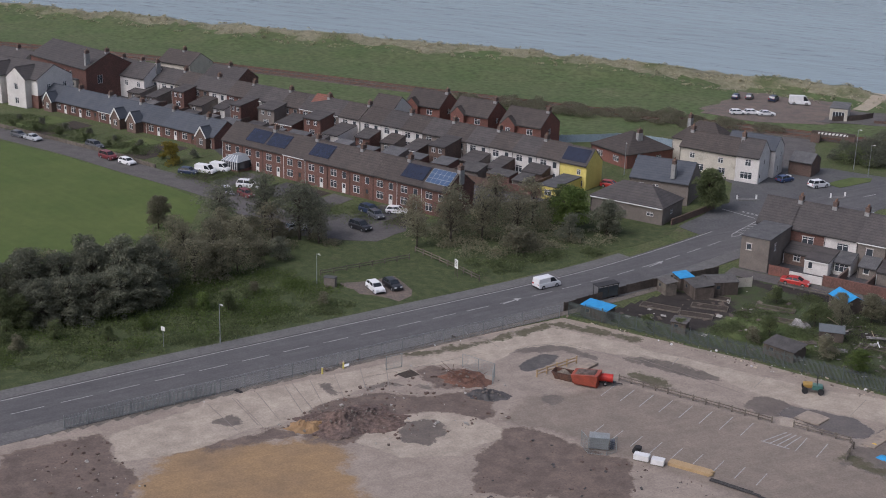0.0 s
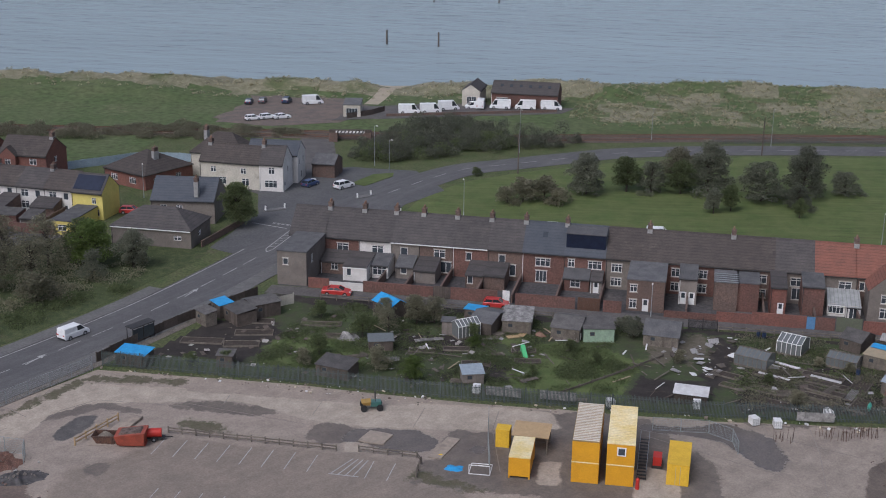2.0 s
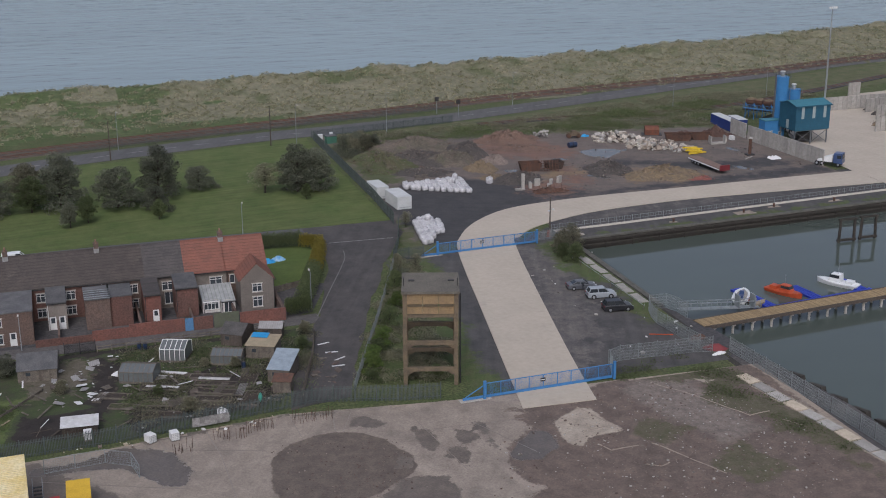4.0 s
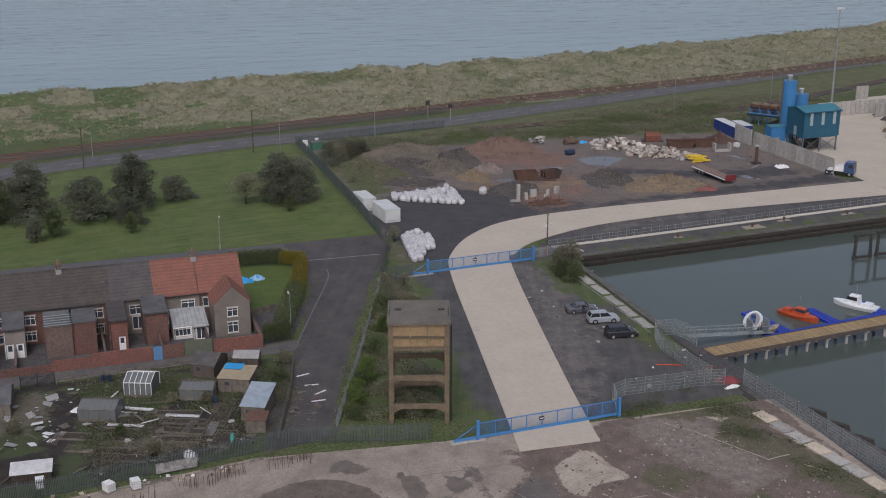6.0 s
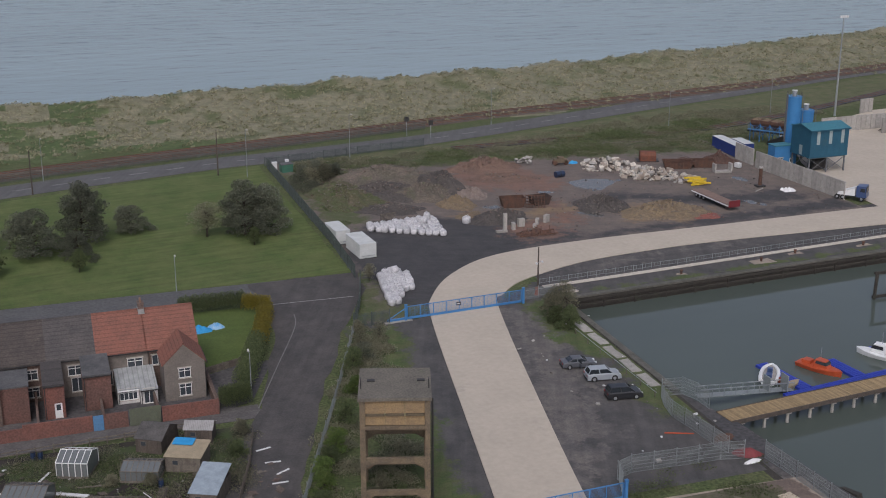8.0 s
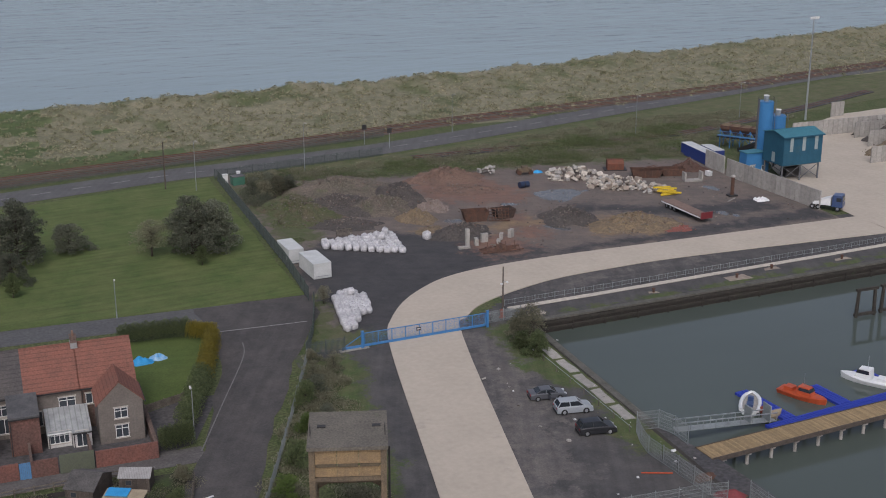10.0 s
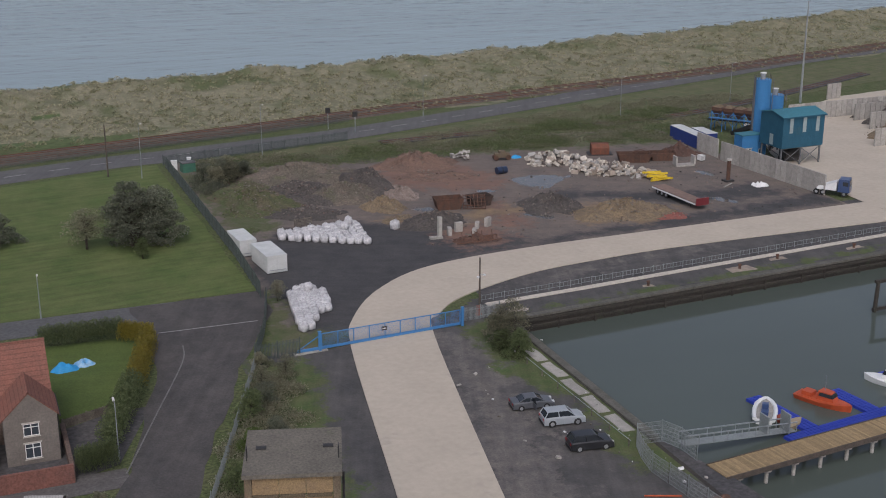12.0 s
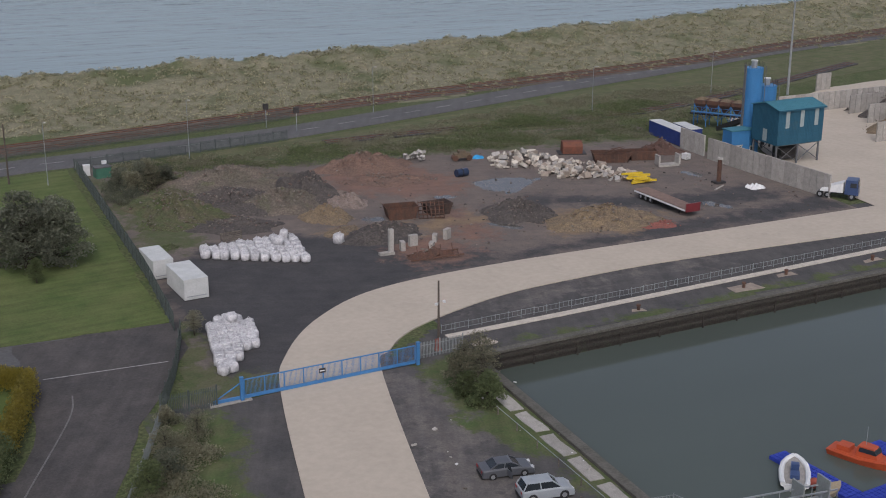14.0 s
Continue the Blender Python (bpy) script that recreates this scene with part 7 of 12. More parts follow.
thicket("garden_plants", [(-257, 180), (-198, 177), (-197, 186), (-255, 191)], 3.4, 0.9, LEAF_MID, "overgrown plants in the cottage gardens", 26, 0.17, 71)
thicket("garden_plants", [(-186, 173), (-130, 171), (-130, 181), (-186, 181.5)], 4.2, 0.9, LEAF_MID, "overgrown plants in the terrace gardens", 24, 0.17, 72)
thicket("garden_plants", [(-262, 224), (-200, 232), (-120, 236), (-118, 246), (-190, 246), (-262, 238)], 5.0, 1.6, LEAF_DULL, "shrubs in the gardens behind the terraces", 20, 0.2, 73)

# scrub and trees between the road and the houses
thicket("road_scrub", [(-136, 84), (-121, 112), (-112, 135), (-124, 142), (-135, 140), (-150, 120), (-160, 90), (-175, 60), (-152, 44)], 2.2, 0.6, LEAF_MID, "rough green scrub on the roadside bank", 22, 0.2, 11)
thicket("road_scrub", [(-138, 70), (-124, 100), (-117, 116), (-110, 136), (-113, 138), (-122, 112), (-129, 97), (-143, 70)], 2.0, 0.4, LEAF_MID, "low green weeds on the roadside bank", 40, 0.16, 15)
thicket("road_scrub", [(-136, 84), (-121, 112), (-112, 135), (-124, 142), (-135, 140), (-150, 120)], 4.5, 1.1, LEAF_FRESH, "bright green weeds on the roadside bank", 25, 0.18, 16)
thicket("house_scrub", [(-112, 166), (-106, 164), (-94, 186), (-96, 197), (-112, 203), (-122, 198), (-126, 180), (-120, 168)], 2.3, 2.2, LEAF_DULL, "tangled scrub beside the brick terrace", 24, 0.2, 12)
thicket("field_scrub", [(-156, 152), (-140, 150), (-132, 154), (-131, 158), (-142, 160), (-156, 158)], 2.2, 2.0, LEAF_DULL, "tall scrub at the field edge", 60, 0.2, 13)
thicket("verge_bushes", [(-108, 162), (-103, 160), (-93, 181), (-95, 186)], 2.2, 1.5, LEAF_MID, "roadside bushes above the footway", 60, 0.18, 14)
thicket("copse", [(-154, 94), (-144, 97), (-136, 109), (-134, 118), (-139, 124), (-148, 118), (-156, 104)], 2.6, 4.2, LEAF_DARK, "dense dark conifer thicket on the bank", 40, 0.24, 17)
thicket("copse", [(-152, 140), (-147, 124), (-138, 125), (-132.5, 134), (-132, 146), (-140, 150), (-150, 152)], 3.0, 3.8, LEAF_DULL, "feathery grey-green thicket on the bank", 22, 0.24, 18)
thicket("copse", [(-172, 90), (-156, 88), (-152, 100), (-153, 112), (-164, 108)], 3.4, 3.0, LEAF_DARK, "dark scrub beside the sports field", 30, 0.24, 19)
rr = random.Random(21)
for x, y, h, k, m in ((-144.6, 98.8, 6.0, "broad", LEAF_MID), (-142.4, 100.6, 5.0, "broad", LEAF_MID), (-141.6, 103.4, 6.6, "pine", LEAF_DARK), (-139.6, 106.8, 7.0, "pine", LEAF_DARK), (-137.4, 109.6, 6.8, "pine", LEAF_DARK), (-136.0, 113.2, 7.2, "pine", LEAF_DARK), (-134.8, 117.0, 6.6, "pine", LEAF_DARK),
                      (-150.5, 103.2, 7.6, "pine", LEAF_DARK), (-147.4, 106.2, 9.0, "pine", LEAF_DARK), (-145.0, 109.8, 8.4, "pine", LEAF_DARK), (-142.2, 113.6, 9.4, "pine", LEAF_DARK), (-140.2, 117.2, 9.8, "pine", LEAF_DARK), (-138.2, 120.8, 8.8, "pine", LEAF_DARK), (-152.5, 109.0, 7.4, "bare", LEAF_DULL),
                      (-150.0, 112.4, 7.0, "bare", LEAF_DULL), (-147.0, 116.4, 8.6, "pine", LEAF_DARK), (-144.6, 121.0, 7.6, "bare", LEAF_DULL), (-139.6, 126.6, 7.0, "bare", LEAF_DULL), (-137.2, 129.8, 7.2, "bare", LEAF_DULL), (-136.0, 133.2, 6.0, "scrub", LEAF_DULL), (-134.6, 136.6, 6.0, "bare", LEAF_DULL),
                      (-144.4, 128.2, 7.4, "bare", LEAF_DULL), (-143.4, 133.6, 7.6, "bare", LEAF_DULL), (-141.6, 138.6, 7.4, "bare", LEAF_DULL), (-140.4, 143.4, 7.0, "bare", LEAF_DULL), (-134.4, 141.6, 4.6, "scrub", LEAF_DULL), (-134.0, 146.0, 3.8, "scrub", LEAF_DARK), (-150.0, 138, 6.5, "bare", LEAF_DULL), (-147.0, 146.0, 6.6, "bare", LEAF_DULL),
                      (-153.4, 152.6, 8.6, "bare", LEAF_DARK), (-146.0, 156.0, 10.6, "bare", LEAF_DARK), (-138.4, 156.6, 10.4, "bare", LEAF_DARK), (-137.0, 157.6, 8.4, "bare", LEAF_DARK), (-134.4, 157.0, 6.8, "bare", LEAF_DARK), (-141.6, 153.0, 7.0, "bare", LEAF_DULL),
                      (-117, 172, 8.5, "bare", LEAF_DULL), (-113, 176, 9, "bare", LEAF_DULL), (-121, 178, 8.5, "bare", LEAF_DULL), (-109, 181, 8, "bare", LEAF_DULL), (-116, 185, 9.5, "bare", LEAF_DULL), (-111, 190, 8.5, "bare", LEAF_DULL), (-125, 172, 7, "bare", LEAF_DULL), (-104, 173, 5, "bush", LEAF_DULL), (-120, 166, 6, "bare", LEAF_DULL),
                      (-104.0, 192, 8.0, "broad", LEAF_FRESH), (-107.5, 195, 7.0, "broad", LEAF_MID), (-97.2, 193, 6.4, "broad", LEAF_DARK), (-89.0, 219.5, 8.2, "broad", LEAF_MID), (-162, 146, 6, "broad", LEAF_DULL), (-101, 186, 4.5, "scrub", LEAF_DARK)):
    lb = {"pine": "dark dense conifer in the roadside copse", "broad": "broadleaf tree in spring leaf", "bare": "thin tree just coming into leaf", "bush": "large grey-green bush on the roadside bank", "scrub": "dark spreading shrub on the bank"}[k]
    tree(k, x, y, h, m, lb, wide=rr.uniform(0.95, 1.25), group="roadside trees")
for _ in range(34):
    x, y = rr.uniform(-150, -112), rr.uniform(88, 140)
    if inside(x, y, [(-136, 84), (-121, 112), (-113, 133), (-124, 141), (-150, 120), (-160, 90)]):
        tree("scrub", x, y, rr.uniform(1.6, 3.0), rr.choice((LEAF_MID, LEAF_MID, LEAF_DULL, LEAF_FRESH)), "wild shrub on the roadside bank", "shrub")

# roadside signs, lamps, fences
street_lamp(-116.6, 113.6, 6.0, -25, "grey street lamp on the field side of the road")
o = thing("bus_stop_sign", turn(-122.1, 108.2), "pole sign with a white plate", "sign")
part("pole", Geo().cyl((0, 0, 0), (0, 0, 2.9), 0.04, n=6), ALU, o)
part("plate", Geo().box(-0.35, 0.35, -0.03, 0.03, 2.4, 3.0), UPVC, o)
o = thing("notice_sign", turn(-106.3, 157.6, 0, -25), "white notice board on two posts", "sign")
part("post", Geo().box(-0.42, -0.34, -0.04, 0.04, 0, 2.8), TIMBER, o)
part("post", Geo().box(0.34, 0.42, -0.04, 0.04, 0, 2.8), TIMBER, o)
b = part("board", Geo().box(-0.5, 0.5, -0.07, -0.041, 1.4, 2.9), UPVC, o)
for k in range(4):
    part("text_bar", Geo().box(-0.38, 0.3 - 0.1 * (k % 2), -0.085, -0.071, 2.6 - k * 0.25, 2.68 - k * 0.25), IRON, b)
street_lamp(-121.8, 141.0, 5.0, -25, "slim lamp column in the scrub")
fence([(-123.6, 144.2), (-120.0, 152.6), (-116.4, 161.3)], "low timber rail fence of the lay-by", "rail", 1.0, TIMBER, 2.4)
fence([(-118.6, 163.4), (-112.0, 161.4), (-106.0, 159.2), (-101.9, 157.6)], "timber rail fence above the lay-by", "rail", 1.1, TIMBER, 2.2)
o = thing("litter_shelter", turn(-119.4, 141.4, 0, 20), "grey utility cabinet at the lay-by", "cabinet")
part("body", Geo().box(-0.9, 0.9, -0.5, 0.5, 0, 1.5), RENDER_GREY, o)
part("lid", Geo().box(-1.0, 1.0, -0.6, 0.6, 1.5, 1.6), FELT, o)


# ---------- the cleared site ----------
MUD = mat("wet_mud", (0.19, 0.155, 0.125), (0.165, 0.135, 0.11), 2.0, 0.35, 0.004, 0.12, spec=0.5, spot=(0.15, 0.135, 0.12), spot_size=3)
SITE_RUBBLE = mat("crushed_rubble", (0.22, 0.175, 0.15), (0.17, 0.135, 0.115), 1.2, 0.95, 0.08, 0.4, spot=(0.30, 0.255, 0.22), spot_size=1.5)
SITE_AREAS = {}


area(SITE_AREAS, "tar", (-73.3, 115.9), (-73.4, 125.2), (-65.4, 134.1), (-44.2, 136.5), (-34.7, 135.5), (-34.4, 130.5), (-29.0, 131.3), (-27.0, 124.9), (-38.7, 116.0), (-58.2, 117.3), (-67.1, 117.8))
area(SITE_AREAS, "tar", (-66, 130.2), (-40, 130.4), (-34, 130.6), (-34.4, 135.2), (-65, 135.2))
area(SITE_AREAS, "earth", (-113.3, 74.8), (-111.6, 80.5), (-108.3, 84.9), (-102.5, 81.4), (-98.1, 80.5), (-92.6, 74.6), (-105.3, 64.9))
area(SITE_AREAS, "earth", (-98.6, 86.6), (-93, 98.6), (-90, 98.6), (-96.6, 85))
area(SITE_AREAS, "earth", (-88, 84), (-75, 89), (-66, 95), (-60, 80), (-90, 70))
area(SITE_AREAS, "earth", (54, 147), (72, 152), (80, 128), (80, 100), (50, 110), (40, 128), (50, 134))
area(SITE_AREAS, "sand", (-92.5, 74.7), (-96.9, 80.7), (-98.4, 87.1), (-88.9, 98.1), (-83.3, 99.7), (-79.7, 95.5), (-72.2, 90.3))
area(SITE_AREAS, "slabtop", (-107.8, 84.8), (-105.0, 95.9), (-98.3, 112.9), (-93.3, 123.5), (-90.9, 122.9), (-92.3, 110.4), (-95.8, 95.6), (-96.9, 88.3), (-101.4, 81.3))
area(SITE_AREAS, "slabtop", (78.9, 150.2), (81.1, 150.1), (84.5, 125.7), (82.6, 123.1))
area(SITE_AREAS, "weeds", (66, 155), (78.6, 156), (81, 148), (80, 146), (77.4, 151), (68, 152.8))
area(SITE_AREAS, "weeds", (71, 146), (76, 151), (80.6, 138), (83, 128), (80, 126), (76, 138))
area(SITE_AREAS, "earth", (46, 148), (62, 155), (83, 154.5), (83, 100), (40, 110), (40, 128), (50, 134), (50, 142))
area(SITE_AREAS, "weeds", (58, 140), (62, 143), (66, 139), (61, 136))
area(SITE_AREAS, "weeds", (63, 130), (70, 134), (72, 126), (66, 124))
area(SITE_AREAS, "slab", (-14, 157), (6, 158), (26, 158.5), (40, 156), (49, 152), (50, 147), (45, 143), (40, 137), (41, 131), (44, 126), (40, 116), (24, 122), (12, 128), (-8, 134), (-22, 142), (-24, 150))
area(SITE_AREAS, "damp", (-10.9, 155.0), (-8.9, 156.3), (-4.5, 156.9), (-1.8, 156.1), (3.9, 155.0), (7.6, 155.8), (12.8, 156.7), (21.0, 157.0), (26.0, 155.5), (27.3, 155.8), (27.2, 157.0), (20.9, 158.4), (13.0, 158.1), (4.1, 156.5), (-4.5, 158.2), (-10.9, 157.4))
area(SITE_AREAS, "wet", (-11.0, 151.9), (-10.3, 152.1), (-8.1, 152.0), (-4.7, 152.8), (-2.0, 154.1), (0.4, 154.3), (3.1, 153.3), (5.0, 151.6), (6.3, 148.7), (6.7, 146.6), (6.2, 144.6), (5.0, 143.0), (3.4, 143.4), (1.4, 145.9), (-0.1, 148.3), (-2.3, 149.9), (-6.5, 149.9), (-10.4, 150.2))
area(SITE_AREAS, "disc", (15.4, 145.4), (16.5, 147.4), (18.3, 149.2), (21.2, 150.7), (24.2, 151.1), (27.6, 149.7), (29.5, 147.2), (30.6, 144.3), (31.5, 141.9), (31.4, 139.6), (30.1, 137.7), (27.9, 136.3), (25.7, 134.6), (17.2, 132.4), (15.0, 135.9), (14.5, 138.7))
area(SITE_AREAS, "mud", (29.9, 143.3), (31.5, 141.9), (31.1, 138.9), (30.1, 137.7), (28.4, 136.8))
area(SITE_AREAS, "mud", (26.2, 154.6), (28.7, 153.8), (30.8, 151.8), (30.2, 150.7), (26.6, 151.7))
area(SITE_AREAS, "mud", (33.7, 149.2), (35.4, 147.9), (35.6, 145.0), (35.3, 142.3), (33.2, 143.1), (33.1, 147.0))
area(SITE_AREAS, "mud", (25.6, 134.2), (28.4, 136.8), (30.8, 137.8), (33.9, 136.3), (34.2, 134.0), (33.0, 129.4), (24.4, 129.8))
area(SITE_AREAS, "mud", (36.0, 143.1), (37.7, 142.5), (37.8, 140.0), (36.4, 137.7), (35.7, 138.8), (35.4, 141.3))
area(SITE_AREAS, "mud", (38.7, 146.7), (40.4, 146.1), (40.1, 144.2), (38.5, 143.7), (38.1, 144.9))
area(SITE_AREAS, "mud", (40.7, 148.7), (42.3, 148.1), (42.0, 146.1), (42.1, 142.2), (41.9, 140.2), (40.5, 139.8), (41.2, 146.0), (40.5, 146.7))
area(SITE_AREAS, "earth", (44.5, 150.7), (48.6, 149.7), (48.0, 145.7), (45.2, 143.2), (42.7, 140.7), (41.2, 136.8), (41.2, 132.9), (43.5, 130.6), (45.6, 126.9), (41.3, 117.2), (65.2, 97.2), (77.6, 115.9), (78.7, 126.3), (74.0, 135.8), (76.9, 143.3), (76.8, 148.4), (75.1, 151.1), (72.7, 154.2), (63.7, 153.2), (58.5, 149.5), (53.2, 150.9))
area(SITE_AREAS, "slabtop", (50.6, 145.7), (54.6, 148.3), (56.4, 147.6), (56.6, 145.1), (57.7, 140.8), (55.9, 140.4), (52.9, 140.0), (50.8, 138.0), (49.9, 139.3), (49.8, 142.0))
area(SITE_AREAS, "slabtop", (72.7, 155.9), (75.5, 154.3), (75.9, 150.8), (74.6, 150.2), (72.9, 152.0))
area(SITE_AREAS, "wet", (42.1, 138.5), (46.1, 143.3), (48.0, 144.2), (48.8, 141.3), (48.3, 138.6), (45.4, 137.0), (42.8, 137.0))
area(SITE_AREAS, "rubble", (63.7, 153.2), (72.7, 154.2), (73.2, 144.6), (74.0, 135.8), (67.5, 134.6), (65.2, 141.7), (62.3, 148.6))
area(SITE_AREAS, "weeds", (77.9, 142.9), (75.0, 134.5), (79.4, 134.7), (80.5, 141.9))
area(SITE_AREAS, "weeds", (78.6, 132.3), (80.8, 122.3), (79.5, 120.4), (78.5, 127.2))
area(SITE_AREAS, "slabtop", (-104.0, 102.1), (-96.7, 116.5), (-88.6, 133.4), (-82.6, 147.6), (-69.3, 149.2), (-67.5, 145.2), (-78.6, 142.0), (-82.5, 136.5), (-82.7, 131.8), (-84.5, 129.2), (-90.3, 124.7), (-90.4, 118.4), (-92.6, 112.4), (-94.1, 107.1), (-93.1, 102.4), (-94.4, 97.6), (-97.2, 94.6), (-98.8, 91.5), (-105.6, 98.7))
area(SITE_AREAS, "slabtop", (-83.5, 101.4), (-84.3, 108.4), (-83.2, 110.7), (-80.9, 113.8), (-75.3, 115.5), (-71.3, 114.8), (-70.1, 112.4), (-71.4, 108.9), (-71.5, 105.7), (-76.9, 101.5))
area(SITE_AREAS, "mud", (-81.5, 107.2), (-81.9, 108.7), (-81.2, 110.3), (-79.4, 111.7), (-77.8, 111.9), (-76.1, 109.1), (-76.4, 106.3), (-78.8, 104.3))
area(SITE_AREAS, "earth", (-91.8, 101.3), (-93.6, 106.4), (-91.6, 111.0), (-90.3, 113.1), (-87.8, 114.8), (-83.7, 116.8), (-81.4, 120.4), (-79.1, 123.3), (-77.1, 123.1), (-74.4, 116.8), (-74.6, 115.0), (-78.8, 114.8), (-83.3, 110.8), (-84.4, 108.5), (-84.0, 104.3), (-83.1, 100.8), (-87.3, 96.4))
area(SITE_AREAS, "earth", (-89.6, 122.9), (-88.5, 125.6), (-84.4, 126.6), (-82.1, 125.6), (-80.7, 122.2), (-84.5, 119.4), (-87.7, 120.8))
area(SITE_AREAS, "earth", (-71.3, 114.8), (-69.7, 116.9), (-65.5, 116.8), (-61.1, 116.4), (-54.8, 116.6), (-50.6, 107.1), (-65.8, 99.7), (-70.3, 107.1), (-70.1, 112.4))
area(SITE_AREAS, "sand", (-89.7, 99.9), (-90.7, 102.2), (-89.5, 104.1), (-87.0, 103.7), (-85.4, 101.6), (-87.0, 99.7))
area(SITE_AREAS, "mud", (-97.0, 111.4), (-96.5, 111.9), (-93.1, 110.5), (-93.1, 109.8))
area(SITE_AREAS, "mud", (-96.9, 108.0), (-96.5, 108.6), (-93.9, 107.3), (-94.3, 106.8))
area(SITE_AREAS, "mud", (-92.2, 111.2), (-90.2, 115.5), (-88.0, 117.6), (-84.0, 118.6), (-85.1, 119.6), (-90.1, 118.0), (-92.3, 112.6))
area(SITE_AREAS, "mud", (-82.7, 134.7), (-82.8, 136.9), (-80.5, 140.9), (-77.9, 142.6), (-72.2, 141.7), (-72.5, 140.4), (-77.9, 140.6), (-81.0, 137.3))
area(SITE_AREAS, "mud", (-71.6, 125.3), (-71.6, 126.8), (-70.0, 127.3), (-69.0, 126.3), (-69.6, 124.8), (-70.5, 124.4))
area(SITE_AREAS, "gravel", (-79.4, 132.3), (-79.7, 134.2), (-79.2, 137.6), (-77.1, 139.2), (-76.3, 136.7), (-77.0, 131.9), (-78.1, 130.8))
area(SITE_AREAS, "mud", (-100.0, 97.7), (-98.8, 97.9), (-97.2, 96.6), (-97.9, 95.4), (-100.1, 94.8))
area(SITE_AREAS, "damp", (-67.5, 145.2), (-64.3, 146.6), (-59.6, 146.5), (-56.0, 145.4), (-54.9, 143.8), (-57.4, 143.2), (-61.9, 143.1), (-66.6, 143.1), (-69.4, 143.1))
area(SITE_AREAS, "slabtop", (-71.7, 148.0), (-68.8, 148.2), (-57.4, 149.1), (-47.6, 149.4), (-42.1, 150.2), (-38.2, 151.7), (-28.8, 152.7), (-21.9, 152.6), (-20.5, 148.3), (-28.3, 145.9), (-32.5, 145.3), (-38.4, 144.3), (-43.6, 143.3), (-49.6, 143.5), (-56.0, 145.2), (-61.1, 146.7), (-67.9, 146.0), (-70.3, 145.0))
area(SITE_AREAS, "wet", (-45.6, 139.2), (-45.5, 142.7), (-43.0, 142.9), (-38.8, 144.2), (-36.2, 143.6), (-34.4, 141.8), (-34.5, 139.2), (-35.2, 138.4), (-38.6, 137.6), (-41.3, 138.7))
area(SITE_AREAS, "mud", (-50.3, 139.4), (-49.9, 143.0), (-46.2, 143.8), (-44.4, 143.2), (-44.7, 140.2), (-45.4, 138.4), (-47.8, 138.2))
area(SITE_AREAS, "mud", (-33.7, 145.2), (-28.5, 145.3), (-26.7, 143.2), (-25.7, 140.0), (-25.6, 136.5), (-23.4, 131.0), (-26.9, 130.4), (-31.3, 130.3), (-34.9, 131.1), (-35.4, 131.7), (-35.1, 136.3), (-33.6, 136.6))
area(SITE_AREAS, "wet", (-30.3, 140.6), (-29.0, 142.1), (-28.2, 141.1), (-28.5, 139.6), (-29.8, 139.1))
area(SITE_AREAS, "slabtop", (-44.7, 136.3), (-45.0, 140.5), (-43.9, 141.6), (-42.0, 140.5), (-42.3, 136.6))
area(SITE_AREAS, "slabtop", (-34.1, 132.3), (-32.9, 133.8), (-31.8, 132.6), (-31.0, 132.1), (-31.4, 130.9), (-33.1, 131.5))
area(SITE_AREAS, "weeds", (-35.4, 131.7), (-32.1, 130.6), (-26.9, 130.2), (-26.0, 131.2), (-31.9, 132.7), (-35.2, 134.0))
area(SITE_AREAS, "weeds", (-65.4, 140.5), (-62.6, 140.2), (-59.9, 139.4), (-58.7, 138.4), (-60.7, 137.9), (-64.3, 138.0), (-66.0, 137.7), (-66.7, 139.3))
area(SITE_AREAS, "weeds", (-88.3, 133.0), (-85.8, 139.6), (-82.8, 148.1), (-69.6, 149.7), (-70.5, 151.8), (-83.1, 150.7), (-87.5, 140.0), (-89.1, 134.3), (-94.1, 126.6), (-93.4, 125.6))
area(SITE_AREAS, "damp", (-25, 152.5), (-10, 154.5), (-8, 150), (-2, 143), (0, 132), (-10, 130), (-26, 131), (-27, 142))
area(SITE_AREAS, "slabtop", (-11.2, 139), (-9.4, 141), (-6, 139.6), (-5.4, 134), (-10.4, 133))
area(SITE_AREAS, "slabtop", (-21.6, 139.2), (-19.4, 139.6), (-18.8, 134), (-21.4, 133.6))
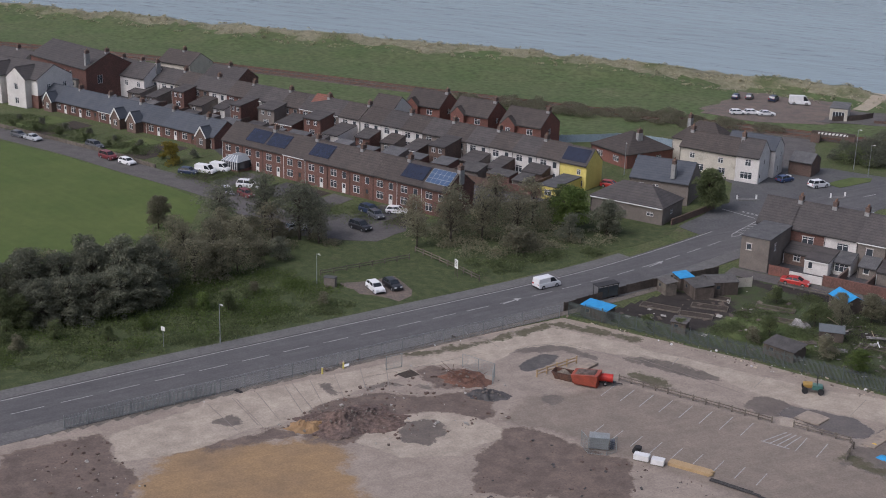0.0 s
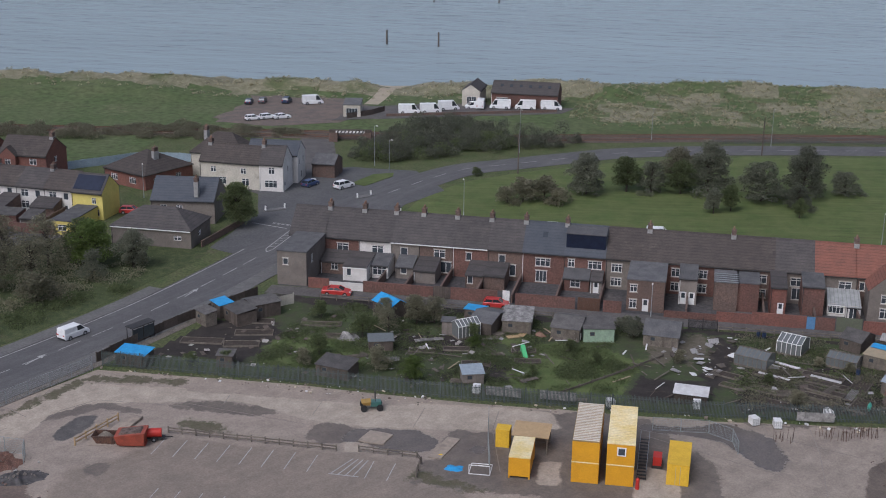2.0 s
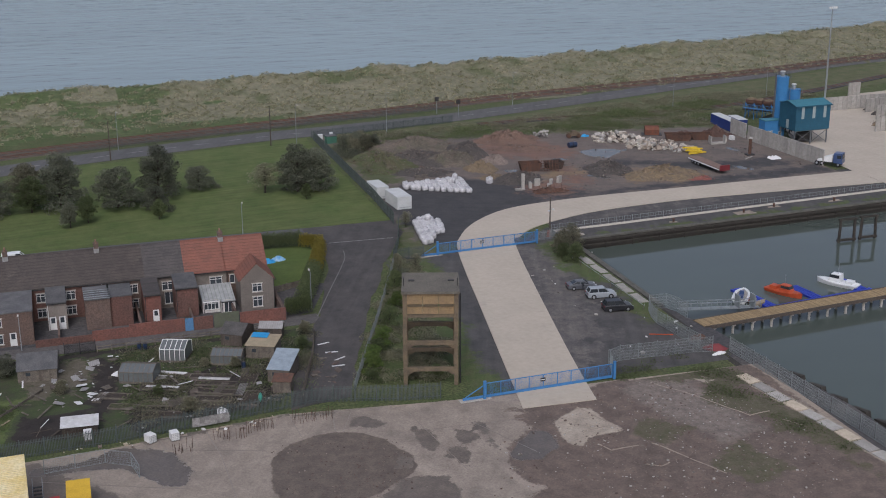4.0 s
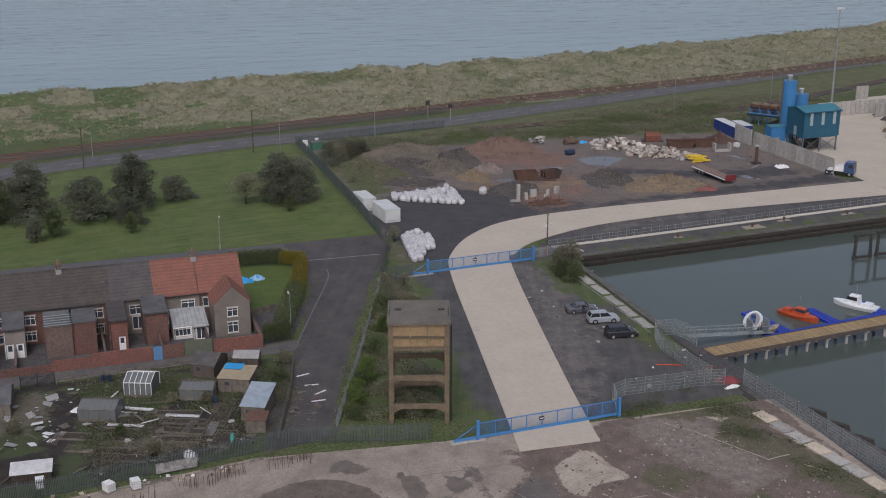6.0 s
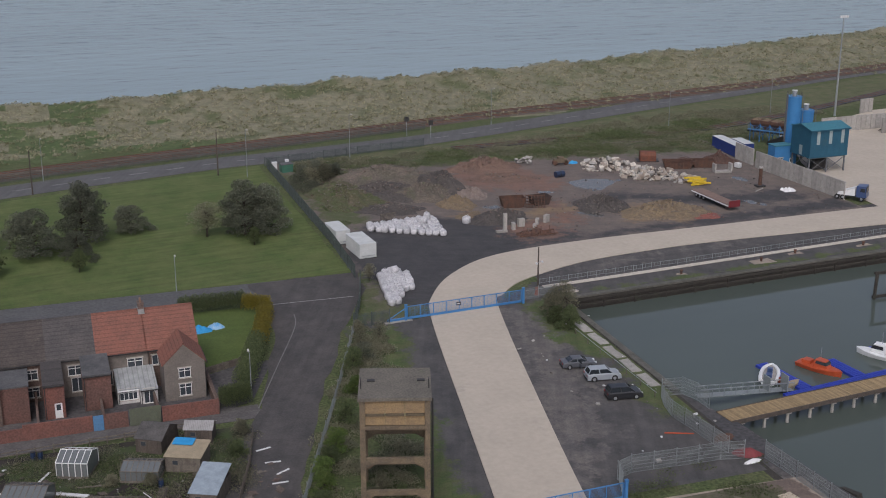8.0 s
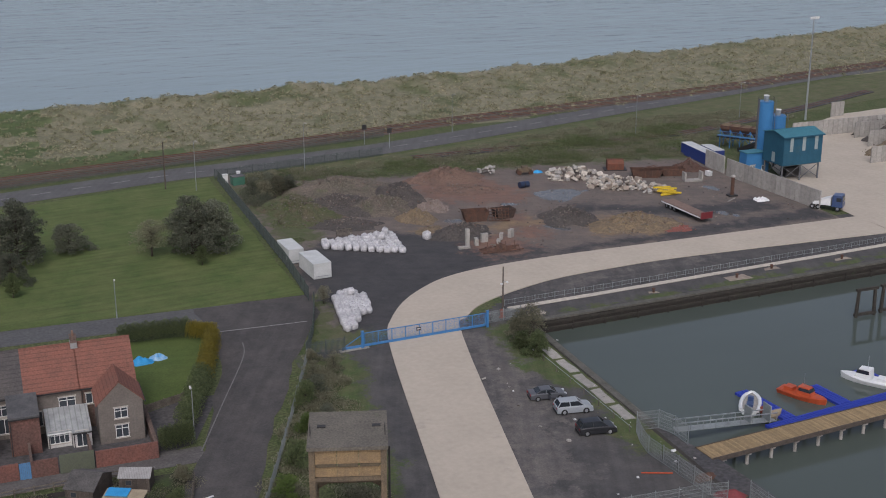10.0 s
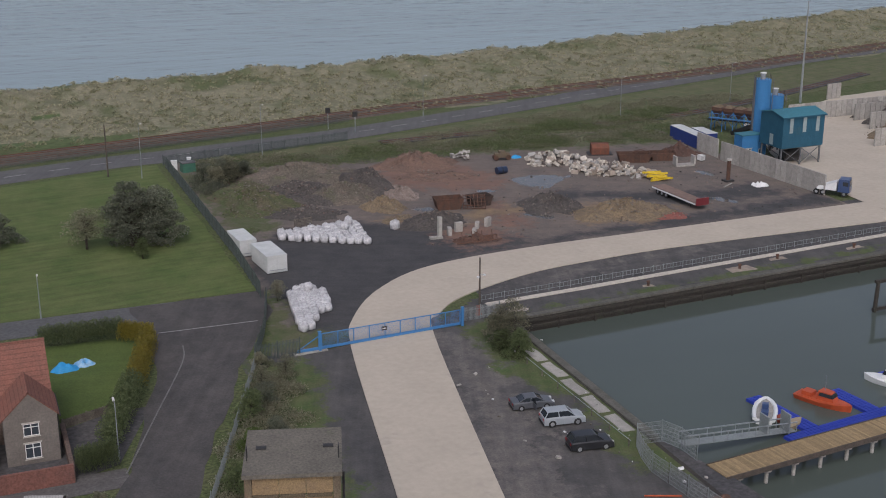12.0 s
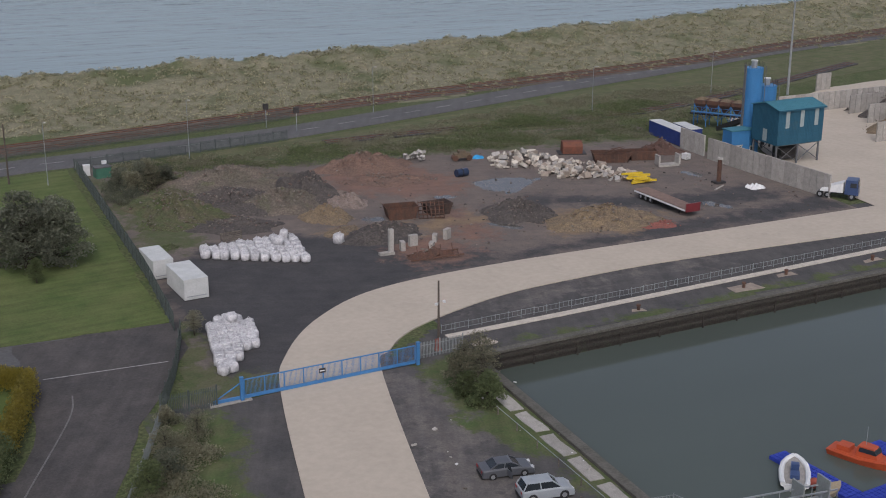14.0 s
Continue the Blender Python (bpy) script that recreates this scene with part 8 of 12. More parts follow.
SITE_GROUND = cover_material("site_ground", ((0.315, 0.262, 0.215), (0.235, 0.196, 0.164), 5.0, 0.85), {
    "slab": ((0.310, 0.260, 0.212), (0.212, 0.178, 0.148), 4.2, 0.85, 0.10, 0.25),
    "damp": ((0.165, 0.138, 0.115), (0.115, 0.098, 0.083), 2.2, 0.75, 0.26, 0.15),
    "tar": ((0.236, 0.195, 0.159), (0.184, 0.153, 0.126), 5.0, 0.9, 0.2, 0.6),
    "earth": ((0.172, 0.130, 0.107), (0.105, 0.083, 0.070), 2.2, 0.95, 0.22, 0.22),
    "sand": ((0.30, 0.20, 0.105), (0.215, 0.148, 0.09), 8.0, 0.95, 0.4, 0.8),
    "rubble": ((0.225, 0.187, 0.160), (0.140, 0.117, 0.101), 0.9, 0.95, 0.35, 0.8),
    "disc": ((0.150, 0.120, 0.097), (0.100, 0.081, 0.067), 1.6, 0.75, 0.08, 0.10),
    "slabtop": ((0.40, 0.342, 0.275), (0.295, 0.250, 0.202), 3.0, 0.85, 0.10, 0.15),
    "gravel": ((0.075, 0.072, 0.070), (0.115, 0.105, 0.098), 1.6, 0.95, 0.08, 0.12),
    "mud": ((0.162, 0.134, 0.111), (0.118, 0.099, 0.084), 1.8, 0.6, 0.22, 0.12),
    "wet": ((0.135, 0.113, 0.094), (0.108, 0.091, 0.077), 3.0, 0.22, 0.17, 0.10),
    "weeds": ((0.078, 0.080, 0.044), (0.125, 0.105, 0.075), 1.2, 0.95, 0.35, 0.3),
}, (58.0, 0.07))
cover_sheet("site_ground", [(-124, 62), (-112.8, 83), (-104.2, 103), (-95.4, 124.6), (-87.6, 142.6), (-83.2, 152.2), (-57, 153.8), (-37, 153.2), (-3, 155), (19, 158.2), (40, 155.6), (83.6, 154.2), (83.6, 62)], 0.8, 0.062, SITE_GROUND, SITE_AREAS, "cleared site of worn concrete, brown dirt and puddles", "ground")
ORANGE = mat("orange_cabin_paint", (0.62, 0.31, 0.015), (0.56, 0.275, 0.015), 1.5, 0.55, 0, 0.07, spot=(0.42, 0.24, 0.05), spot_size=1.6, spot_at=0.64)
YELLOW = mat("yellow_container_paint", (0.66, 0.42, 0.035), (0.58, 0.36, 0.03), 1.2, 0.55, 0, 0.1, spot=(0.40, 0.26, 0.06), spot_size=1.0, spot_at=0.62)
ROOF_PALE = mat("faded_cabin_roof", (0.66, 0.52, 0.22), (0.72, 0.64, 0.42), 2.5, 0.6, 0, 0.12)
ROOF_RIB = mat("white_ribbed_roof", (0.62, 0.58, 0.50), (0.55, 0.50, 0.42), 1.5, 0.6, 0, 0.12)
RED_STEEL = mat("red_plant_paint", (0.31, 0.070, 0.042), (0.22, 0.055, 0.036), 0.8, 0.5, 0, 0.12)
RED_BRIGHT = mat("bright_red_paint", (0.44, 0.035, 0.025), (0.38, 0.03, 0.022), 0.6, 0.45, 0, 0.08)
CEMENT = mat("cast_concrete", (0.36, 0.34, 0.31), (0.29, 0.275, 0.25), 0.8, 0.9, 0.005, 0.15, vary=0.15)
CEMENT_WHITE = mat("pale_concrete_rubble", (0.50, 0.455, 0.385), (0.40, 0.36, 0.305), 0.7, 0.9, 0.01, 0.15, vary=0.2)
RUSTY = mat("rusty_steel", (0.120, 0.062, 0.042), (0.075, 0.048, 0.038), 0.7, 0.85, 0.004, 0.25, vary=0.15)
SHEET = mat("corrugated_sheet", (0.34, 0.33, 0.32), (0.27, 0.26, 0.25), 0.9, 0.7, 0, 0.15, vary=0.15, stripes=(0, 0.25, 0.22))
PLASTIC_WHITE = mat("white_plastic", (0.68, 0.68, 0.67), (0.60, 0.60, 0.59), 0.6, 0.5, 0, 0.06)


def slab_joints(lines, z=0.075):
    g = Geo()
    for x0, y0, x1, y1 in lines:
        n = max(2, int(math.hypot(x1 - x0, y1 - y0) / 2.2))
        for k in range(n):
            a, b = k / n, (k + 1) / n
            g.beam((x0 + (x1 - x0) * a, y0 + (y1 - y0) * a, z - 0.01), (x0 + (x1 - x0) * b, y0 + (y1 - y0) * b, z - 0.01), 0.07 + 0.06 * R.random(), 0.02)
    solid("slab_joint", g, MUD, "dirt-filled joints between the concrete bays", "joint", kind="structure")


slab_joints([(-105 + 11.3 * f, 97 + 28.5 * f, -97 + 9.0 * f, 94 + 24 * f) for f in (0.05, 0.16, 0.27, 0.4, 0.52, 0.64, 0.77, 0.9)])
slab_joints([(-100.1, 109.5, -92.9, 105.0), (-102.5, 101.6, -94.4, 97.6), (-89.9, 138.8, -85.1, 136.3), (-82.7, 135.2, -82.0, 139.1), (-82.0, 139.1, -79.1, 143.0), (-79.1, 143.0, -66.9, 143.9), (-93.9, 116.7, -91.6, 120.9), (-91.6, 120.9, -85.9, 133.0)])
slab_joints([(-67.3, 144.7, -51.4, 142.5), (-51.1, 145.2, -51.1, 150.0), (-38.1, 144.5, -37.9, 150.4), (-28.5, 146.2, -28.6, 151.8), (-63.2, 148.4, -63.0, 145.7), (-28.5, 146.2, -25.8, 135.6)])
slab_joints([(3.9, 155.4, 4.4, 152.5), (9.5, 155.8, 10.3, 148.9), (10.3, 148.9, 10.5, 132), (4.4, 152.5, 15.6, 148.6), (19.9, 156.6, 20.2, 150.9), (25.2, 156.5, 24.4, 151.2), (27.4, 155.8, 25.3, 150.9), (31.6, 148.4, 47.6, 147.6), (36.4, 137.2, 34.0, 155.6), (41.0, 148.6, 45.6, 138.6), (-10, 148.8, 5.8, 142)])
# parking bays
for k in range(8):
    x = -66.2 + 2.7 * k
    marking([(x, 130.6), (x + 0.11, 130.6), (x + 0.11, 134.9), (x, 134.9)], z=0.0835, label="faded parking bay line")
for k in range(2):
    x = -40.5 + 2.55 * k
    marking([(x, 130.6), (x + 0.11, 130.6), (x + 0.11, 134.9), (x, 134.9)], z=0.0835, label="faded parking bay line")
for k in range(4):
    marking([(-44.6 + k * 0.9, 130.8), (-44.45 + k * 0.9, 130.8), (-42.9 + k * 0.6, 134.9), (-43.05 + k * 0.6, 134.9)], z=0.0845, label="hatched parking marking")
for k in range(9):
    x = -62 + 2.6 * k
    marking([(x, 119.8), (x + 0.1, 119.8), (x + 0.1, 123.2), (x, 123.2)], z=0.0835, label="faded parking bay line")
marking([(-44.7, 130.7), (-41.2, 130.7), (-41.2, 130.85), (-44.7, 130.85)], z=0.0840, label="faded parking bay line")
fence([(-66.4, 136.2), (-44.7, 136.2)], "low weathered timber rail along the car park", "rail", 0.9, TIMBER, 1.75)
fence([(-42.8, 136.7), (-35.2, 136.7), (-34.9, 131.4)], "low weathered timber rail beside the mud", "rail", 0.9, TIMBER, 1.75)
fence([(-75.6, 130.6), (-74.6, 134.5), (-73.4, 138.6)], "pale timber rail fence of the ramp", "rail", 1.1, TIMBER_NEW, 1.9)
solid("ramp", Geo().hexa([(-74.2, 131, 0), (-72.2, 131.4, 0), (-71, 139.2, 0), (-72.8, 139.4, 0), (-74.2, 131, 0.1), (-72.2, 131.4, 0.1), (-71, 139.2, 0.45), (-72.8, 139.4, 0.45)]), SLAB, "low concrete ramp beside the car park", "ramp")


def skip(x, y, rz, body, label, ln=4.4, w=1.8, h=1.4):
    o = thing("skip", turn(x, y, 0.06, rz), label, "skip")
    t = 0.08
    for s in (-1, 1):
        part("side", Geo().hexa([(-ln / 2 + 0.6, s * w / 2 - t * (s > 0), 0), (ln / 2 - 0.6, s * w / 2 - t * (s > 0), 0), (ln / 2 - 0.6, s * w / 2 + t * (s < 0), 0), (-ln / 2 + 0.6, s * w / 2 + t * (s < 0), 0),
                                 (-ln / 2, s * w / 2 - t * (s > 0), h), (ln / 2, s * w / 2 - t * (s > 0), h), (ln / 2, s * w / 2 + t * (s < 0), h), (-ln / 2, s * w / 2 + t * (s < 0), h)]), body, o)
        part("end", Geo().hexa([(s * (ln / 2 - 0.6), -w / 2 + t, 0), (s * (ln / 2 - 0.6) + s * t, -w / 2 + t, 0), (s * (ln / 2 - 0.6) + s * t, w / 2 - t, 0), (s * (ln / 2 - 0.6), w / 2 - t, 0),
                                (s * (ln / 2) - s * t, -w / 2 + t, h), (s * ln / 2, -w / 2 + t, h), (s * ln / 2, w / 2 - t, h), (s * ln / 2 - s * t, w / 2 - t, h)]), body, o)
    part("floor", Geo().box(-ln / 2 + 0.6, ln / 2 - 0.6, -w / 2 + t, w / 2 - t, 0.0, t), body, o)
    part("rim", Geo().box(-ln / 2, ln / 2, -w / 2 - 0.06, -w / 2 - 0.003, h - 0.12, h), body, o)
    for k in range(int(ln / 0.8)):
        u = -ln / 2 + 0.75 + k * (ln - 1.5) / max(1, int(ln / 0.8) - 1)
        for q in (-1, 1):
            part("side_rib", Geo().box(u - 0.05, u + 0.05, q * (w / 2 + 0.03) - 0.027, q * (w / 2 + 0.03) + 0.027, 0.02, h - 0.123), body, o)
    part("rim", Geo().box(-ln / 2, ln / 2, w / 2 + 0.003, w / 2 + 0.06, h - 0.12, h), body, o)
    return o


skip(-72.6, 132.6, 10, RUSTY, "dull rusty builders' skip with loose rubbish", 3.2, 1.7, 1.0)
heap("rubbish_mound", -72.6, 132.6, 1.2, 0.6, 0.55, TIMBER, "pale broken timber in the skip", "rubbish", 4, 0.5, z=0.65)
o = thing("dumper_body", turn(-69.3, 132.6, 0.06, 12), "red steel tipper body with a dark load", "tipper")
part("body", Geo().hexa([(-1.6, -1.1, 0.35), (1.5, -1.1, 0.35), (1.5, 1.1, 0.35), (-1.6, 1.1, 0.35), (-1.9, -1.25, 1.5), (1.7, -1.25, 1.9), (1.7, 1.25, 1.9), (-1.9, 1.25, 1.5)]), RED_STEEL, o)
part("load", Geo().hexa([(-1.6, -1.0, 1.45), (1.4, -1.0, 1.7), (1.4, 1.0, 1.7), (-1.6, 1.0, 1.45), (-1.2, -0.7, 1.75), (1.0, -0.7, 2.0), (1.0, 0.7, 2.0), (-1.2, 0.7, 1.75)]), SITE_DIRT, o, "dark earth load")
part("chassis", Geo().box(-1.5, 1.6, -0.6, 0.6, 0.0, 0.35), RED_STEEL, o)
o = thing("fuel_bowser", turn(-67.3, 134.2, 0.06, 20), "small bright red fuel bowser on wheels", "bowser")
part("tank", Geo().cyl((-0.9, 0, 0.95), (0.9, 0, 0.95), 0.55, n=14), RED_BRIGHT, o)
part("frame_rail", Geo().box(-1.1, 1.3, -0.4, 0.4, 0.3, 0.42), IRON, o)
for s in (-1, 1):
    w = part("wheel", Geo().cyl((0, s * 0.55, 0.33), (0, s * 0.75, 0.33), 0.33, n=12), TYRE, o)
    part("rim", Geo().cyl((0, s * 0.6, 0.33), (0, s * 0.76, 0.33), 0.15, n=8), RIM, w)
part("drawbar", Geo().beam((1.2, 0, 0.36), (2.2, 0, 0.3), 0.1, 0.1), IRON, o)


# darker slab tone that shows between the white roof ribs
ROOF_GAP = mat("dark_roof_gap", (0.30, 0.21, 0.09), (0.22, 0.16, 0.08), 1.0, 0.7, 0, 0.2)


def cabin(x, y, z, rz, ln, w, h, body, roof, label, ribs=True, window_at=None, doors=False, legs=0.0):
    """A steel site cabin, long side along local y."""
    o = thing("site_cabin" if not doors else "container", turn(x, y, z, rz), label, "site cabin" if not doors else "container", "site cabins")
    part("body", Geo().box(0, w, 0, ln, legs, h - 0.12), body, o)
    g = Geo().box(-0.04, w + 0.04, -0.04, ln + 0.04, h - 0.117, h)
    rf = part("roof", g, ROOF_GAP if ribs and roof == ROOF_RIB else roof, o)
    if ribs:
        n = int(ln / 0.42)
        for k in range(n):
            part("rib", Geo().box(0.02, w - 0.02, ln * (k + 0.25) / n, ln * (k + 0.7) / n, h + 0.002, h + 0.06), roof, rf)
    for px in (0, w - 0.12):
        for py in (0, ln - 0.12):
            part("corner_post", Geo().box(px - 0.02, px + 0.14, py - 0.02, py + 0.14, 0, h - 0.12), body, o)
    if window_at:
        wx, wz = window_at
        wn = part("window", Geo().box(wx - 0.5, wx + 0.5, -0.06, -0.003, wz, wz + 1.05), UPVC, o)
        part("pane", Geo().box(wx - 0.36, wx + 0.36, -0.08, -0.061, wz + 0.14, wz + 0.91), PANE, wn)
    if doors:
        for s in (0, 1):
            d = part("door", Geo().box(0.1 + s * (w / 2 - 0.08), 0.08 + s * (w / 2 - 0.08) + w / 2 - 0.12, -0.06, -0.003, 0.15, h - 0.2), body, o)
            for k in range(3):
                part("panel", Geo().box(0.2 + s * (w / 2 - 0.08), s * (w / 2 - 0.08) + w / 2 - 0.14, -0.08, -0.061, 0.3 + k * (h - 0.5) / 3, 0.2 + (k + 1) * (h - 0.5) / 3), body, d)
            part("lock_bar", Geo().cyl((w / 2 - 0.25 + 0.5 * s, -0.1, 0.2), (w / 2 - 0.25 + 0.5 * s, -0.1, h - 0.25), 0.025, n=6), ALU, d)
    if legs:
        for px in (0.3, w - 0.3):
            for py in (0.5, ln - 0.5):
                part("jack_leg", Geo().box(px - 0.08, px + 0.08, py - 0.08, py + 0.08, 0, legs), IRON, o)
    return o


cabin(-17.7, 135.2, 0.03, 2, 10.1, 3.0, 2.6, ORANGE, ROOF_PALE, "orange steel site cabin under another one", ribs=False)
cabin(-17.7, 135.2, 2.64, 2, 10.1, 3.0, 2.6, ORANGE, ROOF_RIB, "orange stacked site cabin with a white ribbed roof")
cabin(-13.85, 135.4, 0.03, 2, 10.1, 3.05, 2.6, ORANGE, ROOF_PALE, "orange steel site cabin at ground level", ribs=False)
cabin(-13.85, 135.4, 2.64, 2, 10.1, 3.05, 2.6, ORANGE, ROOF_PALE, "orange stacked site cabin with a small window and faded roof", ribs=True, window_at=(1.6, 1.1))
cabin(-24.7, 134.5, 0.03, 2, 5.3, 2.4, 2.7, ORANGE, ROOF_PALE, "small orange cabin with a pale roof on legs", ribs=False, legs=0.3)
cabin(-7.2, 137.0, 0.03, -1, 6.06, 2.44, 2.6, YELLOW, YELLOW, "yellow shipping container with double doors", ribs=False, doors=True)
o = thing("timber_shelter", turn(-25.2, 141.6, 0.03), "open timber shelter with a plywood roof", "shelter")
part("roof", Geo().hexa([(-0.2, -0.8, 2.2), (4.2, -0.8, 2.2), (4.2, 2.8, 2.4), (-0.2, 2.8, 2.4), (-0.2, -0.8, 2.3), (4.2, -0.8, 2.3), (4.2, 2.8, 2.5), (-0.2, 2.8, 2.5)]), TIMBER_NEW, o)
for px in (0, 4.0):
    for py in (-0.6, 2.6):
        part("post", Geo().box(px - 0.06, px + 0.06, py - 0.06, py + 0.06, 0, 2.22), TIMBER, o)
part("back_panel", Geo().box(0, 4.0, 2.62, 2.68, 0.1, 2.2), CREOSOTE, o)
cabin(-27.4, 141.8, 0.03, 0, 1.6, 1.6, 2.3, YELLOW, YELLOW, "small yellow site toilet", ribs=False)
o = thing("stair", turn(-10.5, 137.4, 0.03), "dark steel stair beside the stacked cabins", "stair")
for k in range(13):
    part("tread", Geo().box(0, 1.0, k * 0.42, k * 0.42 + 0.3, 0.2 * k + 0.15, 0.2 * k + 0.2), IRON, o)
for s in (0, 1.0):
    part("stringer", Geo().beam((s, 0, 0.1), (s, 5.3, 2.65), 0.06, 0.2), IRON, o)
    part("handrail", Geo().beam((s, 0, 1.1), (s, 5.3, 3.6), 0.05, 0.05), ALU, o)
o = thing("gas_bottle", turn(-10.3, 135.2, 0.05), "red gas bottle beside the cabins", "gas bottle")
part("cylinder", Geo().cyl((0, 0, 0), (0, 0, 1.2), 0.22, 0.22, 12).cyl((0, 0, 1.2), (0, 0, 1.4), 0.22, 0.08, 12), RED_BRIGHT, o)
o = thing("generator", turn(-8.4, 141.4, 0.05), "red and black site generator", "generator")
part("housing", Geo().box(-0.5, 0.5, -0.8, 0.8, 0.35, 1.4), RED_BRIGHT, o)
part("skid", Geo().box(-0.6, 0.6, -0.9, 0.9, 0, 0.35), IRON, o)
# equipment cage, pallets, timber and pipes
o = thing("storage_cage", turn(-60.4, 116.2, 0.06, 25), "galvanised storage cage of stacked fittings", "cage")
part("load", Geo().box(0.1, 2.3, 0.1, 1.5, 0.15, 1.5), ALU, o)
part("lid", Geo().box(0, 2.4, 0, 1.6, 1.5, 1.58), GALV, o)
for k in range(7):
    part("bar", Geo().box(0.0, 2.4, -0.02, 0.04, 0.2 + 0.2 * k, 0.24 + 0.2 * k), GALV, o)
part("barrel", Geo().cyl((2.75, 0.9, 0), (2.75, 0.9, 1.1), 0.3, n=12), PAINTS["navy"], o)
fence([(-61.6, 116.6), (-60.2, 115.2), (-57.0, 116.6), (-58.2, 119.2)], "wire mesh site barrier round the cage", "heras", 2.0, GALV, 2.2)
for x, y, s in ((-54.2, 117.6, 0.9), (-52.2, 117.7, 0.75)):
    o = thing("block_stack", turn(x, y, 0.06, 12), "white wrapped pallet of blocks", "pallet")
    part("load", Geo().box(-1.0 * s, 1.0 * s, -0.5, 0.5, 0.14, 0.75), PLASTIC_WHITE, o)
    for k in range(3):
        part("board", Geo().box(-1.0 * s, 1.0 * s, -0.5 + 0.4 * k, -0.3 + 0.4 * k, 0.0, 0.137), TIMBER, o)
o = thing("timber_stack", turn(-51.2, 118.2, 0.06, 3), "stack of new yellow timber lengths", "timber stack")
for k in range(5):
    for j in range(3):
        part("plank", Geo().box(0, 5.0 + 0.15 * ((k + j) % 3), k * 0.24, k * 0.24 + 0.225, j * 0.13, j * 0.13 + 0.12), TIMBER_NEW, o)
o = thing("pipe_bundle", turn(-45.8, 117.6, 0.1, -2), "long dark plastic pipes on the ground", "pipes")
for k in range(3):
    part("pipe", Geo().cyl((0, k * 0.22, 0.1), (7.0 - k, k * 0.22, 0.1), 0.1, n=8), IRON, o)
o = thing("tyre_pile", turn(-55.6, 119.0, 0.06), "black tyres dumped on the tarmac", "tyres")
for k in range(3):
    part("tyre", Geo().cyl((0.1 * k, 0.05 * k, 0.25 * k), (0.1 * k, 0.05 * k, 0.25 * k + 0.23), 0.45, n=14), TYRE, o)
OCHRE_DULL = mat("dull_yellow_paint", (0.40, 0.25, 0.06), (0.30, 0.19, 0.06), 0.6, 0.6, 0, 0.2)
# small dumper by the fence
o = thing("site_dumper", turn(-44.4, 148.6, 0.05, 200), "green and yellow site dumper", "dumper")
part("skip_bucket", Geo().hexa([(0.2, -0.5, 0.7), (1.0, -0.5, 0.7), (1.0, 0.5, 0.7), (0.2, 0.5, 0.7), (0.1, -0.65, 1.2), (1.3, -0.65, 1.1), (1.3, 0.65, 1.1), (0.1, 0.65, 1.2)]), OCHRE_DULL, o)
part("engine", Geo().box(-1.2, 0.1, -0.5, 0.5, 0.5, 1.1), paint("dumper_green", (0.05, 0.14, 0.12)), o)
part("roll_bar", Geo().box(-0.5, -0.42, -0.5, -0.42, 1.2, 2.5).box(-0.5, -0.42, 0.42, 0.5, 1.2, 2.5).box(-0.5, -0.42, -0.5, 0.5, 2.42, 2.5), IRON, o)
for px in (-1.0, 1.0):
    for s in (-1, 1):
        part("wheel", Geo().cyl((px, s * 0.65, 0.42), (px, s * 0.95, 0.42), 0.42, n=12), TYRE, o)
solid("fallen_slab", Geo().hexa([(-34.6, 137.2, 0.05), (-33.0, 137.0, 0.05), (-31.8, 142.6, 0.05), (-33.4, 142.8, 0.05), (-34.6, 137.2, 0.2), (-33.0, 137.0, 0.2), (-31.8, 142.6, 0.2), (-33.4, 142.8, 0.2)]), SLAB, "pale loose concrete slab lying on the mud", "slab")
solid("fallen_slab", Geo().prism(wobble([(-43.5, 139.5), (-40.4, 139.2), (-39.8, 141.8), (-42.6, 142.3)], 0.7, 0.2), 0.05, 0.2), SLAB, "broken pale slab beside the rail", "slab")
heap("tarpaulin", -31.1, 135.4, 1.3, 1.0, 0.25, TARP_BLUE, "crumpled blue sheet on the ground", "tarpaulin", 5, 0.4)
heap("cement_bags", -33.2, 138.0, 0.5, 0.35, 0.3, YELLOW, "yellow bag on the slab", "bag", 6)
o = thing("goal_frame", turn(-29.2, 134.3, 0.03, 3), "white tubular frame lying on the ground", "frame")
for a, b in (((0, 0, 0.1), (2.4, 0, 0.1)), ((0, 0, 0.1), (0, 2.6, 0.1)), ((2.4, 0, 0.1), (2.4, 2.6, 0.1)), ((0, 2.6, 0.1), (2.4, 2.6, 0.1)), ((0, 0, 0.1), (0, 0, 1.2)), ((2.4, 0, 0.1), (2.4, 0, 1.2)), ((0, 0, 1.2), (2.4, 0, 1.2))):
    part("tube", Geo().cyl(a, b, 0.05, n=6), PLASTIC_WHITE, o)
fence([(-29.4, 148.6), (-28.2, 141), (-26.6, 133.4)], "wire mesh site barrier beside the cabins", "heras", 2.0, GALV, 3.4)
fence([(-9.4, 150.6), (-2.2, 151.4), (0.2, 149.6), (1.4, 143)], "wire mesh site barrier by the muddy pool", "heras", 1.8, GALV, 3.4)
